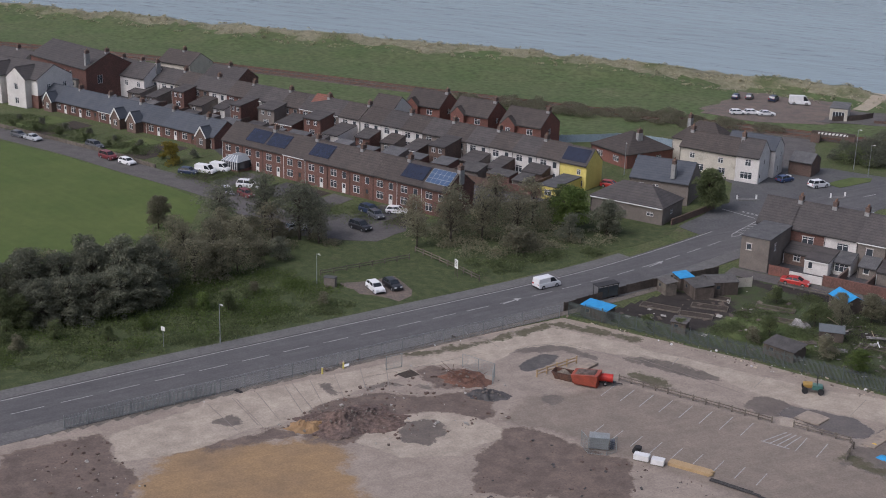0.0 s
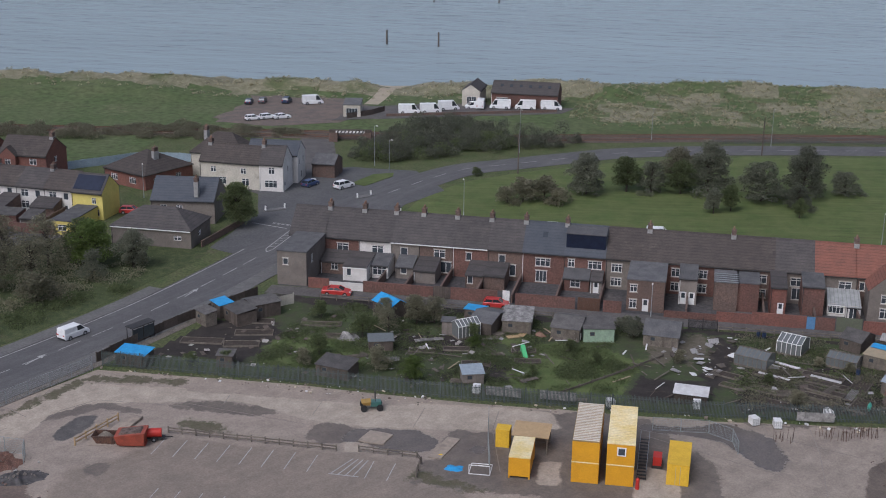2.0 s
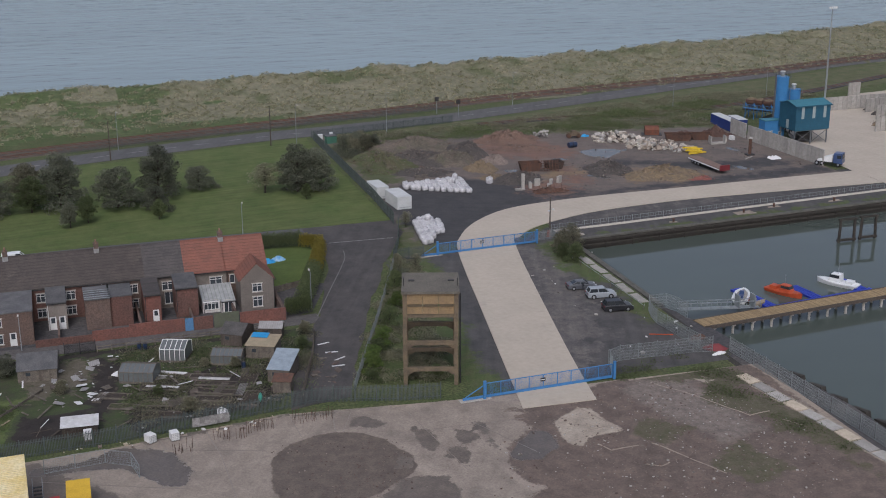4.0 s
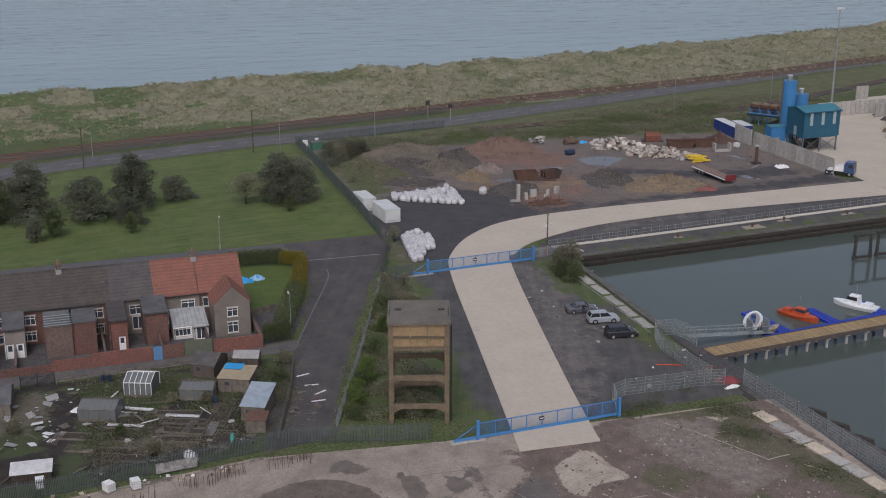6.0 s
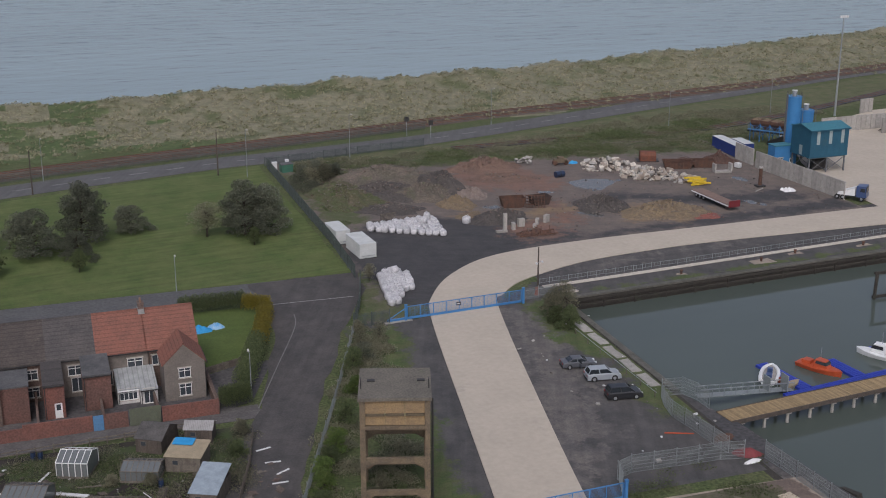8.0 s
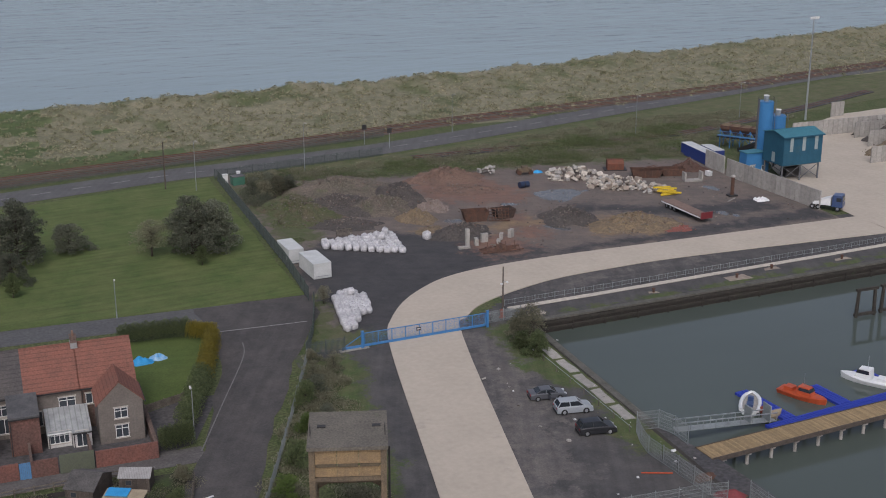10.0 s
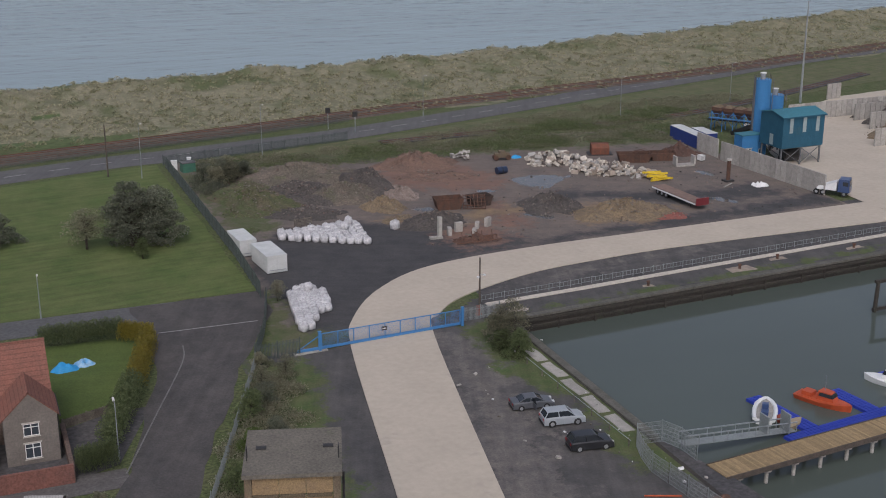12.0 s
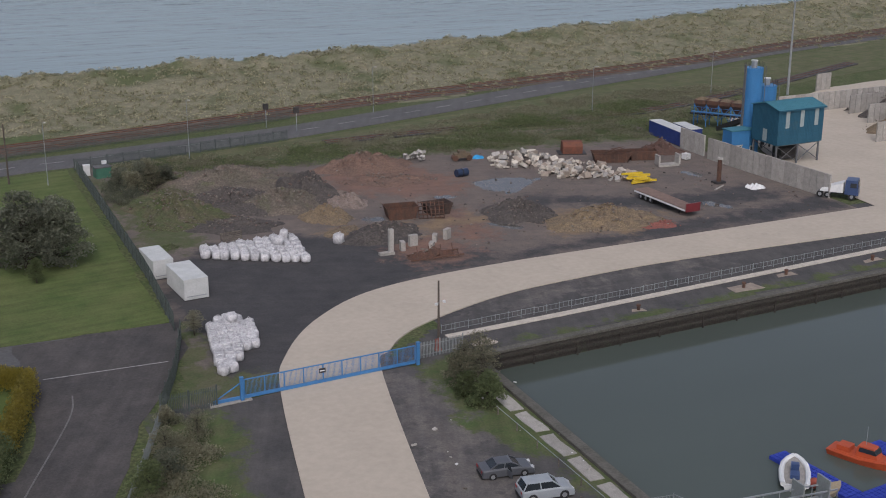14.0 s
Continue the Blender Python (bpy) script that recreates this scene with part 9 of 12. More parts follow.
# pit, rebar and rubble near the road
# no hole is cut: the pit's inner shade is this sheet's dark colour
solid("pit", Geo().prism(wobble([(-91.0, 120.2), (-89.3, 119.8), (-88.5, 121.8), (-90.5, 122.3)], 0.8, 0.2), 0.05, 0.075), SOIL, "flat dark sheet coloured as the shaded opening of a manhole pit", "pit")
heap("rebar_mound", -83.0, 124.2, 4.0, 2.4, 0.8, mat("rusty_spoil", (0.16, 0.085, 0.06), (0.12, 0.07, 0.055), 0.8, 0.95, 0.05, 0.35), "reddish heap of brick and twisted steel", "heap", 7, 0.5, 20)
o = thing("steel_bars", turn(-83, 123.5, 0.3, 10), "bent rusty reinforcing bars", "steel")
for k in range(14):
    a = R.uniform(0, 6.28)
    part("bar", Geo().cyl((R.uniform(-2.5, 2.5), R.uniform(-1.5, 1.5), 0.2), (R.uniform(-4, 4), R.uniform(-2, 2), R.uniform(0.3, 1.6)), 0.03, n=5), RUSTY, o)
heap("spoil_mound", -77.8, 121.8, 3.2, 1.6, 0.7, DARK_YARD, "dark heap of broken tarmac", "heap", 8, 0.5, 30)
heap("spoil_mound", -90.4, 100.8, 2.6, 1.8, 0.7, SITE_SAND, "ochre heap of clay and rubble", "heap", 9, 0.6, 40)
heap("spoil_mound", -87.0, 105.5, 7.5, 4.0, 1.0, SITE_DIRT, "brown heap of demolition spoil", "heap", 10, 0.5, 45)
fence([(-93, 120.4), (-91.2, 124.2)], "wire mesh barrier round the pit", "heras", 2.0, GALV, 2.4)
fence([(-85.4, 127.4), (-80, 127.2), (-78.5, 123.2)], "wire mesh barrier round the steel heap", "heras", 2.0, GALV, 2.6)
for x, y in ((-98.9, 114.2), (-97.8, 117.3)):
    o = thing("bollard", turn(x, y, 0.08), "short weathered yellow bollard at the kerb", "bollard", "kerb bollards")
    part("post", Geo().cyl((0, 0, 0), (0, 0, 0.9), 0.13, 0.12, 10), RENDER_YELLOW, o)
    part("cap", Geo().cyl((0, 0, 0.9), (0, 0, 0.97), 0.14, 0.08, 10), STONE, o)
heap("tyre", -104.0, 103.6, 0.8, 0.4, 0.25, TYRE, "old tyre lying at the kerb", "tyre", 11)


def scatter(name, poly, n, lo, hi, mats, label, seed, z=0.07, flat=1.0):
    """Loose stones and broken pieces, each a tilted block with uneven corners."""
    rr = random.Random(seed)
    xs, ys = [p[0] for p in poly], [p[1] for p in poly]
    g = Geo()
    for _ in range(n):
        x, y = rr.uniform(min(xs), max(xs)), rr.uniform(min(ys), max(ys))
        if not inside(x, y, poly):
            continue
        s = lo + (hi - lo) * rr.random() ** 2.5
        b = Geo().box(-s, s, -s * rr.uniform(0.5, 1), s * rr.uniform(0.5, 1), -s * 0.4 * flat, s * rr.uniform(0.3, 0.6) * flat, rr.randrange(len(mats)))
        b.v = [tuple(c * rr.uniform(0.75, 1.2) for c in p) for p in b.v]
        g.add(b, Matrix.LocRotScale((x, y, z + s * 0.25), Euler((rr.uniform(-0.5, 0.5) * flat ** 0.5, rr.uniform(-0.5, 0.5) * flat ** 0.5, rr.uniform(0, 6.3))), None))
    ob = new(name, g.mesh(name, mats, fix=False))
    return tagged(ob, label, "rubble", kind="stuff")


scatter("loose_rubble", [(-94, 98), (-80, 102), (-72, 118), (-78, 128), (-92, 124)], 420, 0.05, 0.3, [SITE_DIRT, SITE_DIRT, BRICK_BROWN, CEMENT], "loose bricks and broken concrete on the dirt", 1)
scatter("loose_rubble", [(-113, 74), (-108, 85), (-95, 80), (-92, 70)], 160, 0.05, 0.22, [SITE_DIRT, SITE_DIRT, CEMENT], "loose stones on the churned dirt", 2)
scatter("loose_rubble", [(-70, 114), (-48, 117), (-41, 116), (-66, 94)], 260, 0.05, 0.2, [SITE_DIRT, SITE_DIRT, DARK_YARD], "loose stones on the brown dirt", 3)
scatter("loose_rubble", [(61, 152), (72, 154), (78, 130), (72, 112), (36, 128), (44, 146)], 900, 0.04, 0.16, [SITE_RUBBLE, SITE_DIRT, BRICK_BROWN, CEMENT], "crushed brick and stone over the ground", 4)
scatter("loose_rubble", [(-84, 152.6), (-57, 151.6), (-37, 151), (-37, 154), (-57, 154.5)], 220, 0.04, 0.22, [SITE_RUBBLE, SLAB_PALE, TIMBER, PLASTIC_WHITE], "litter and stones along the fence", 5)
scatter("loose_rubble", [(-36, 151.6), (20, 155.6), (20, 158), (-36, 154)], 220, 0.04, 0.24, [SITE_RUBBLE, SLAB_PALE, TIMBER, PLASTIC_WHITE], "litter and stones along the fence", 6)
scatter("loose_rubble", [(16, 150), (31, 147), (31, 134), (16, 134)], 420, 0.03, 0.11, [SITE_DIRT, SITE_RUBBLE, SITE_DIRT], "small stones on the damp circle", 7)
scatter("fence_litter", [(-105, 97), (-94, 125), (-84, 151), (-86, 152), (-96, 126), (-107, 98)], 150, 0.05, 0.4, [SITE_RUBBLE, TIMBER, PLASTIC_WHITE], "weeds and litter along the kerb", 8, 0.1)
fence([(-111.8, 86), (-104.8, 103), (-96, 124.6), (-88.2, 142.6), (-84, 151.8)], "leaning wire mesh fence between road and site", "heras", 2.0, GALV, 3.4)
fence([(-105.6, 101), (-108.2, 94.6), (-114, 81)], "grey palisade along the footway", "palisade", 1.8, GALV)

# boundary between site and allotments
fence([(-83.4, 153.4), (-57, 154.3), (-37, 153.9), (-3, 156.0), (19, 159.2), (24.5, 160.2), (34, 157.4), (41.0, 156.2)], "dull green-grey palisade fence along the allotments", "palisade", 2.3, GREEN_FENCE)

# ---------- allotments ----------
def shed(x, y, rz, w, d, h, wall, roof, label, pitch=0.5, door=True, window=True, style="gable", name="shed", skirt=None):
    """A small timber shed with its boards, roof sheets, door and window."""
    o = thing(name, turn(x, y, 0.02, rz), label, name.replace("_", " "), "allotment sheds")
    part("floor", Geo().box(0, w, 0, d, 0, 0.08), TIMBER, o)
    n = max(5, int(w / 0.32))
    for k in range(n):
        part("board", Geo().box(w * k / n + 0.006, w * (k + 1) / n - 0.006, -0.02 - 0.012 * (k % 2), 0.01, 0.05, h), wall, o)
    part("side_wall", Geo().box(0, 0.05, 0.012, d, 0.05, h), wall, o)
    part("side_wall", Geo().box(w - 0.05, w, 0.012, d, 0.05, h), wall, o)
    part("back_wall", Geo().box(0.052, w - 0.052, d - 0.05, d, 0.05, h), wall, o)
    ov = 0.15
    if style == "gable":
        for s in (0, w - 0.05):
            part("gable", Geo().extrude([(0, h + 0.002), (d, h + 0.002), (d / 2, h + pitch)], s, s + 0.05), wall, o)
        for s in (0, 1):
            a, b = ((-ov, h - ov * pitch / (d / 2)), (d / 2, h + pitch)) if s == 0 else ((d / 2, h + pitch), (d + ov, h - ov * pitch / (d / 2)))
            part("roof_sheet", Geo().extrude([(a[0], a[1] + 0.01), (b[0], b[1] + 0.01), (b[0], b[1] + 0.06), (a[0], a[1] + 0.06)], -ov, w + ov), roof, o)
    else:
        part("roof_sheet", Geo().hexa([(-ov, -ov, h + 0.01), (w + ov, -ov, h + 0.01), (w + ov, d + ov, h + pitch), (-ov, d + ov, h + pitch), (-ov, -ov, h + 0.06), (w + ov, -ov, h + 0.06), (w + ov, d + ov, h + pitch + 0.05), (-ov, d + ov, h + pitch + 0.05)]), roof, o)
    if door:
        part("door", Geo().box(w * 0.62, w * 0.62 + 0.75, -0.06, -0.033, 0.08, min(1.85, h - 0.05)), wall, o)
    if window:
        wn = part("window", Geo().box(w * 0.2, w * 0.2 + 0.7, -0.06, -0.033, h * 0.5, h * 0.5 + 0.6), TIMBER, o)
        part("pane", Geo().box(w * 0.2 + 0.06, w * 0.2 + 0.64, -0.07, -0.061, h * 0.5 + 0.06, h * 0.5 + 0.54), PANE, wn)
    return o


HAZE_GLASS = glass("greenhouse_glass", (0.13, 0.14, 0.14))


def greenhouse(x, y, rz, w, d, h, bars, label, pitch=0.6):
    o = thing("greenhouse", turn(x, y, 0.02, rz), label, "greenhouse", "allotment greenhouses")
    part("plinth", Geo().box(0, w, 0, d, 0, 0.3), TIMBER, o)
    part("glazing", Geo().box(0.04, w - 0.04, 0.04, d - 0.04, 0.3, h), HAZE_GLASS, o)
    part("roof_glazing", Geo().extrude([(0.0, h + 0.002), (d, h + 0.002), (d / 2, h + pitch)], 0.02, w - 0.02), HAZE_GLASS, o)
    n = max(3, int(w / 0.6))
    for k in range(n + 1):
        px = w * k / n
        for py in (0, d):
            part("bar", Geo().box(px - 0.035, px + 0.035, py - 0.035, py + 0.035, 0.3, h), bars, o)
            part("rafter", Geo().beam((px, py, h + 0.02), (px, d / 2, h + pitch + 0.03), 0.07, 0.05), bars, o)
    for py in (0, d):
        part("eave_bar", Geo().box(0, w, py - 0.04, py + 0.04, h - 0.04, h + 0.04), bars, o)
    part("ridge_bar", Geo().box(-0.03, w + 0.03, d / 2 - 0.05, d / 2 + 0.05, h + pitch + 0.003, h + pitch + 0.07), bars, o)
    return o


SHEET_WHITE = mat("white_sheeting", (0.62, 0.62, 0.61), (0.44, 0.43, 0.42), 1.4, 0.6, 0, 0.08)
SHED_GREEN = mat("pale_green_boards", (0.28, 0.38, 0.27), (0.23, 0.31, 0.23), 0.7, 0.85, 0, 0.15)
SHEET_OLD = mat("flaking_sheet_roof", (0.30, 0.29, 0.275), (0.13, 0.125, 0.12), 0.7, 0.9, 0.01, 0.3)
BEIGE = mat("beige_felt", (0.34, 0.28, 0.19), (0.28, 0.23, 0.155), 0.8, 0.9, 0, 0.12)
BLUE_ROOF = mat("pale_blue_roof", (0.29, 0.34, 0.38), (0.22, 0.26, 0.29), 0.8, 0.8, 0, 0.12)
shed(-81.8, 154.3, -5, 4.4, 2.6, 1.8, CREOSOTE, TARP_BLUE, "dark shed roofed with a bright blue sheet", 0.25, style="lean")
shed(-74.0, 174.2, -42, 4.4, 3.2, 2.0, CREOSOTE, SHEET_DARK, "old pigeon shed with a grey sheet roof", 0.35, style="lean")
shed(-77.4, 171.8, -37, 2.8, 1.9, 2.0, TIMBER, SHEET_DARK, "timber shed with a patched roof", 0.3, style="lean")
shed(-76.6, 175.8, -42, 3.0, 2.2, 2.1, CREOSOTE, TARP_BLUE, "small shed with a blue patched roof", 0.2, style="lean")
shed(-69.6, 174.6, 44, 4.6, 3.8, 2.2, CREOSOTE, SHEET_DARK, "long dark shed with a corrugated roof", 0.4)
shed(-53.2, 182.4, -40, 4.6, 3.4, 1.9, CREOSOTE, TARP_BLUE, "shed covered with a bright blue tarpaulin", 0.9, door=False)
shed(-39.0, 182.4, -8, 2.8, 2.0, 1.7, CREOSOTE, TARP_BLUE, "low hut with a holed blue sheet roof", 0.1, style="lean")
shed(-37.4, 177.4, -14, 3.6, 6.0, 1.9, CREOSOTE, FELT, "dark felt-roofed timber shed", 0.7)
shed(-41.0, 175.4, 5, 1.8, 1.5, 2.1, RENDER_GREY, FELT, "narrow grey garden store", 0.2, style="lean", window=False)
greenhouse(-38.2, 173.9, 40, 3.6, 2.4, 2.0, UPVC, "white-framed timber greenhouse on the plot", 0.7)
shed(-32.6, 178.4, 4, 4.2, 5.2, 1.9, TIMBER, SHEET_OLD, "shed with a roof of slatted white boards", 0.5, style="lean")
shed(-25.4, 177.6, -6, 4.2, 6.2, 1.9, TIMBER, SHEET_DARK, "large grey garden shed with a felt roof", 0.9)
shed(-20.6, 177.4, 12, 4.4, 4.6, 2.1, SHED_GREEN, SHEET_DARK, "pale green shed with a patched grey roof", 0.35, style="lean")
shed(-12.2, 178.4, -4, 5.0, 6.0, 1.7, TIMBER, FELT, "low grey shed with a wide pitched roof", 1.3)
shed(-34.6, 158.6, 20, 2.8, 2.4, 1.5, RENDER_GREY, BLUE_ROOF, "small shed with a pale blue roof", 0.4, style="lean")
shed(-54.4, 157.2, -12, 4.8, 3.2, 1.6, CREOSOTE, SHEET_DARK, "collapsing shed with broken roof boards", 0.4, style="lean")
shed(-68.2, 156.6, 6, 2.2, 1.8, 1.7, CREOSOTE, SHEET_DARK, "tiny weathered timber shed", 0.3, style="lean")
shed(-49.6, 166.8, 18, 3.4, 2.0, 1.5, CREOSOTE, HAZE_GLASS, "low cold frame shed with a glazed roof", 0.4, style="lean")
shed(-7.2, 159.6, -4, 4.2, 2.4, 1.3, SOIL, SHEET_WHITE, "low lean-to with a bright white sheet roof", 0.3, style="lean", door=False, window=False)
greenhouse(0.5, 174.2, -22, 4.6, 3.6, 1.6, TIMBER, "old timber greenhouse with clouded glass", 0.6)
greenhouse(6.4, 179.9, -22, 3.5, 3.8, 1.9, UPVC, "white-painted greenhouse of salvaged windows", 0.7)
greenhouse(12.9, 176.6, -21, 4.2, 3.2, 1.4, TIMBER, "low greenhouse with a slatted glass roof", 0.5)
shed(15.3, 183.6, -32, 3.2, 4.4, 1.8, CREOSOTE, SHEET_DARK, "ruined shed with bare rafters", 1.0)
shed(17.9, 177.6, -25, 4.0, 3.8, 1.9, TIMBER, BEIGE, "shed with a beige and blue roof", 0.3, style="lean")
solid("roof_cover", Geo().hexa([(18.95, 179.7, 2.27), (21.1, 178.7, 2.27), (21.75, 180.1, 2.39), (19.6, 181.1, 2.39), (18.95, 179.7, 2.31), (21.1, 178.7, 2.31), (21.75, 180.1, 2.43), (19.6, 181.1, 2.43)]), TARP_BLUE, "blue sheet laid on the shed roof", "tarpaulin")
shed(20.9, 184.0, -20, 3.2, 2.3, 1.8, CREOSOTE, SHEET, "small lean shed with striped roof sheets", 0.6)
shed(19.3, 168.6, -26, 2.9, 5.2, 1.8, TIMBER, BLUE_ROOF, "shed with a large pale blue sloping roof", 0.9, style="lean")
shed(19.3, 164.8, -20, 2.3, 2.0, 1.6, TIMBER, RUSTY, "open timber store under a rusty sheet roof", 0.3, style="lean", window=False)


def ibc(x, y, rz, label="white plastic water tank in a steel cage", z=0.03):
    o = thing("water_tank", turn(x, y, z, rz), label, "tank", "water tanks")
    part("tank", Geo().box(-0.48, 0.48, -0.58, 0.58, 0.16, 1.1), PLASTIC_WHITE, o)
    for k in range(5):
        part("cage_bar", Geo().box(-0.51, 0.51, -0.6, -0.585, 0.2 + 0.2 * k, 0.225 + 0.2 * k), GALV, o)
        part("cage_bar", Geo().box(-0.5 + 0.24 * k, -0.475 + 0.24 * k, -0.615, -0.602, 0.12, 1.12), GALV, o)
    part("pallet", Geo().box(-0.5, 0.5, -0.6, 0.6, 0, 0.157), TIMBER, o)
    part("lid", Geo().cyl((0, 0, 1.1), (0, 0, 1.15), 0.2, n=10), PLASTIC_WHITE, o)
    return o


for x, y, rz in ((-21.6, 178.4, 10), (-4.2, 158.4, 5), (5.6, 155.0, 10), (-32.4, 156.6, 0), (-15, 156.2, 20), (2.8, 155.2, 30)):
    ibc(x, y, rz)


def bed(x, y, rz, w, d, soil=True, label="timber-edged vegetable bed of dark soil"):
    o = thing("vegetable_bed", turn(x, y, 0.02, rz), label, "vegetable bed", "vegetable beds")
    part("soil", Geo().box(0.05, w - 0.05, 0.05, d - 0.05, 0, 0.16), SOIL if soil else ALLOT, o)
    for a in ((0, w, -0.04, 0.045), (0, w, d - 0.045, d + 0.04)):
        part("edge_board", Geo().box(a[0], a[1], a[2], a[3], 0, 0.24), TIMBER, o)
    for a in ((-0.04, 0.045, 0.047, d - 0.047), (w - 0.045, w + 0.04, 0.047, d - 0.047)):
        part("edge_board", Geo().box(a[0], a[1], a[2], a[3], 0, 0.24), TIMBER, o)
    return o


for x, y in ((4.1, 185.4), (4.9, 185.2), (4.6, 177.0), (17.0, 174.2)):
    o = thing("water_butt", turn(x, y, 0.03), "blue plastic water butt on the plot", "barrel", "water butts")
    part("barrel", Geo().cyl((0, 0, 0), (0, 0, 0.5), 0.27, 0.31, 12).cyl((0, 0, 0.5), (0, 0, 0.95), 0.31, 0.27, 12), PAINTS["navy"], o)
    part("lid", Geo().cyl((0, 0, 0.95), (0, 0, 1.0), 0.28, 0.26, 12), IRON, o)
rr = random.Random(9)
for x, y, w, d in ((-2.5, 170, 4, 1.6), (-1.5, 166.4, 3.6, 1.4), (3.0, 171.4, 5, 1.2), (9.5, 172.8, 5.5, 1.3), (9.8, 170.4, 5.5, 1.3), (9.6, 168.0, 5.2, 1.3), (9.2, 165.4, 4.6, 1.4), (15, 168, 2.2, 4.5), (14.5, 162.4, 2.4, 4.2), (2.4, 166.0, 4.6, 1.5), (2.6, 162.5, 5, 1.6), (-44, 167.6, 3.6, 1.5), (-39.5, 169.5, 3.6, 1.4), (-36, 165, 4, 1.4),
                   (-30, 171, 3.4, 1.4), (-29, 167.4, 3.6, 1.4), (-58, 170, 5, 1.6), (-62, 174, 6, 1.6), (-70, 168, 5.5, 2.0), (-72, 172.5, 6, 1.8), (-76.5, 163.5, 6, 2.0), (-70, 163.5, 5, 2)):
    bed(x, y, rr.uniform(-4, 4) + (12 if x < -25 else -22 if x > -5 else 0), w, d, rr.random() < 0.8)
fence([(-84.6, 154.4), (-81.2, 166), (-78.0, 174), (-72, 186)], "dark boarded fence along the footway", "board", 1.5, CREOSOTE)
fence([(-62.5, 185.6), (-20, 186.2)], "sagging post and wire fence along the lane", "rail", 1.0, TIMBER, 2.6)
fence([(-1.6, 186.2), (24, 187.4)], "low post and rail fence along the lane", "rail", 1.0, TIMBER, 2.0)
fence([(-6, 186.2), (-1.8, 186.4)], "dark metal gates of the allotments", "palisade", 1.9, IRON, 2.1)
fence([(22.6, 162), (27.0, 176), (29.4, 186)], "leaning mesh fence beside the lane", "mesh", 1.3, TIMBER, 2.5)
fence([(-22.5, 157.6), (-14, 168), (-8, 176)], "low string and post line across the plots", "rail", 0.5, TIMBER, 2.4)
fence([(-67.7, 180.8), (-64.6, 184.3)], "cream boarded fence panel beside the sheds", "board", 1.7, RENDER_CREAM)
for x, y, h, m, k in ((-41.4, 158.2, 3.6, LEAF_FRESH, "broad"), (-48.5, 173.5, 4.2, LEAF_DULL, "bare"), (-45.5, 178.6, 4.5, LEAF_DULL, "broad"), (-52, 172, 3.6, LEAF_MID, "scrub"), (-47, 161, 3.0, LEAF_DULL, "scrub"), (-56, 164, 3.2, LEAF_MID, "scrub"), (-60, 178, 2.6, LEAF_MID, "scrub"), (-57, 160, 2.4, LEAF_DULL, "scrub"), (-36, 175, 2.0, LEAF_MID, "bush"),
                      (-50, 178, 4.0, LEAF_DULL, "broad"), (-43, 180, 4.0, LEAF_DULL, "scrub"), (-13.6, 181, 3.0, LEAF_DARK, "scrub"), (-15.2, 183, 2.4, LEAF_DARK, "bush"), (8.4, 162, 2.0, LEAF_DULL, "bush"), (7, 181, 2.0, LEAF_DULL, "bush"), (26, 179, 1.8, LEAF_MID, "bush"), (27.5, 184, 1.8, LEAF_DULL, "bush"), (-7, 173, 1.6, LEAF_DULL, "bush"), (-67, 157.5, 2.2, LEAF_MID, "scrub"), (-72, 156.6, 1.8, LEAF_MID, "bush"),
                      (-26, 163.5, 1.4, LEAF_MID, "bush"), (-18, 170, 1.3, LEAF_MID, "bush"), (16, 174.6, 1.5, LEAF_DULL, "bush"), (5, 168.6, 1.4, LEAF_MID, "bush"), (12, 176, 1.4, LEAF_DULL, "bush"), (-22, 173.6, 1.6, LEAF_MID, "bush"), (-35.5, 172, 1.6, LEAF_FRESH, "bush")):
    tree(k, x, y, h, m, {"broad": "small leafy tree among the allotments", "bare": "thin grey-twigged tree among the plots", "scrub": "overgrown shrub among the allotments", "bush": "low bush between the plots"}[k], "bush" if k in ("bush", "scrub") else "tree", wide=1.15, group="allotment plants")
thicket("plot_weeds", [(-62, 157), (-15, 158), (-13, 172), (-14, 184), (-58, 184), (-64, 170)], 2.4, 0.42, LEAF_MID, "low weeds and crops over the plots", 60, 0.13, 31, z=0.0)
thicket("plot_weeds", [(1, 166), (24, 166), (28, 184), (2, 184)], 2.4, 0.4, LEAF_MID, "low weeds between the vegetable beds", 40, 0.13, 33, z=0.0)
thicket("plot_weeds", [(1, 160), (22, 163), (29, 185.5), (2, 185)], 3.4, 0.6, LEAF_DULL, "dry weeds over the plots", 50, 0.13, 32, z=0.0)
scatter("plot_clutter", [(-58, 156), (-26, 156.6), (-24, 180), (-48, 180)], 300, 0.08, 0.5, [TIMBER, SHEET, CREOSOTE, CREOSOTE, CEMENT], "planks, pots and sheet scraps on the plots", 11, flat=0.22)
scatter("plot_clutter", [(-10, 168), (0, 170), (2, 184), (-9, 184)], 90, 0.12, 0.7, [PLASTIC_WHITE, TIMBER, SHEET, CREOSOTE], "white panels and planks heaped on a plot", 12, flat=0.22)
scatter("plot_clutter", [(0, 158), (21, 161.5), (25, 178), (2, 182)], 300, 0.08, 0.5, [TIMBER, CREOSOTE, CREOSOTE, SHEET], "planks, pots and netting on the plots", 13, flat=0.22)
scatter("plot_clutter", [(-78, 158), (-60, 158), (-58, 180), (-70, 183)], 120, 0.1, 0.5, [TIMBER, CREOSOTE, CREOSOTE, CEMENT], "planks and barrels near the sheds", 14, flat=0.22)
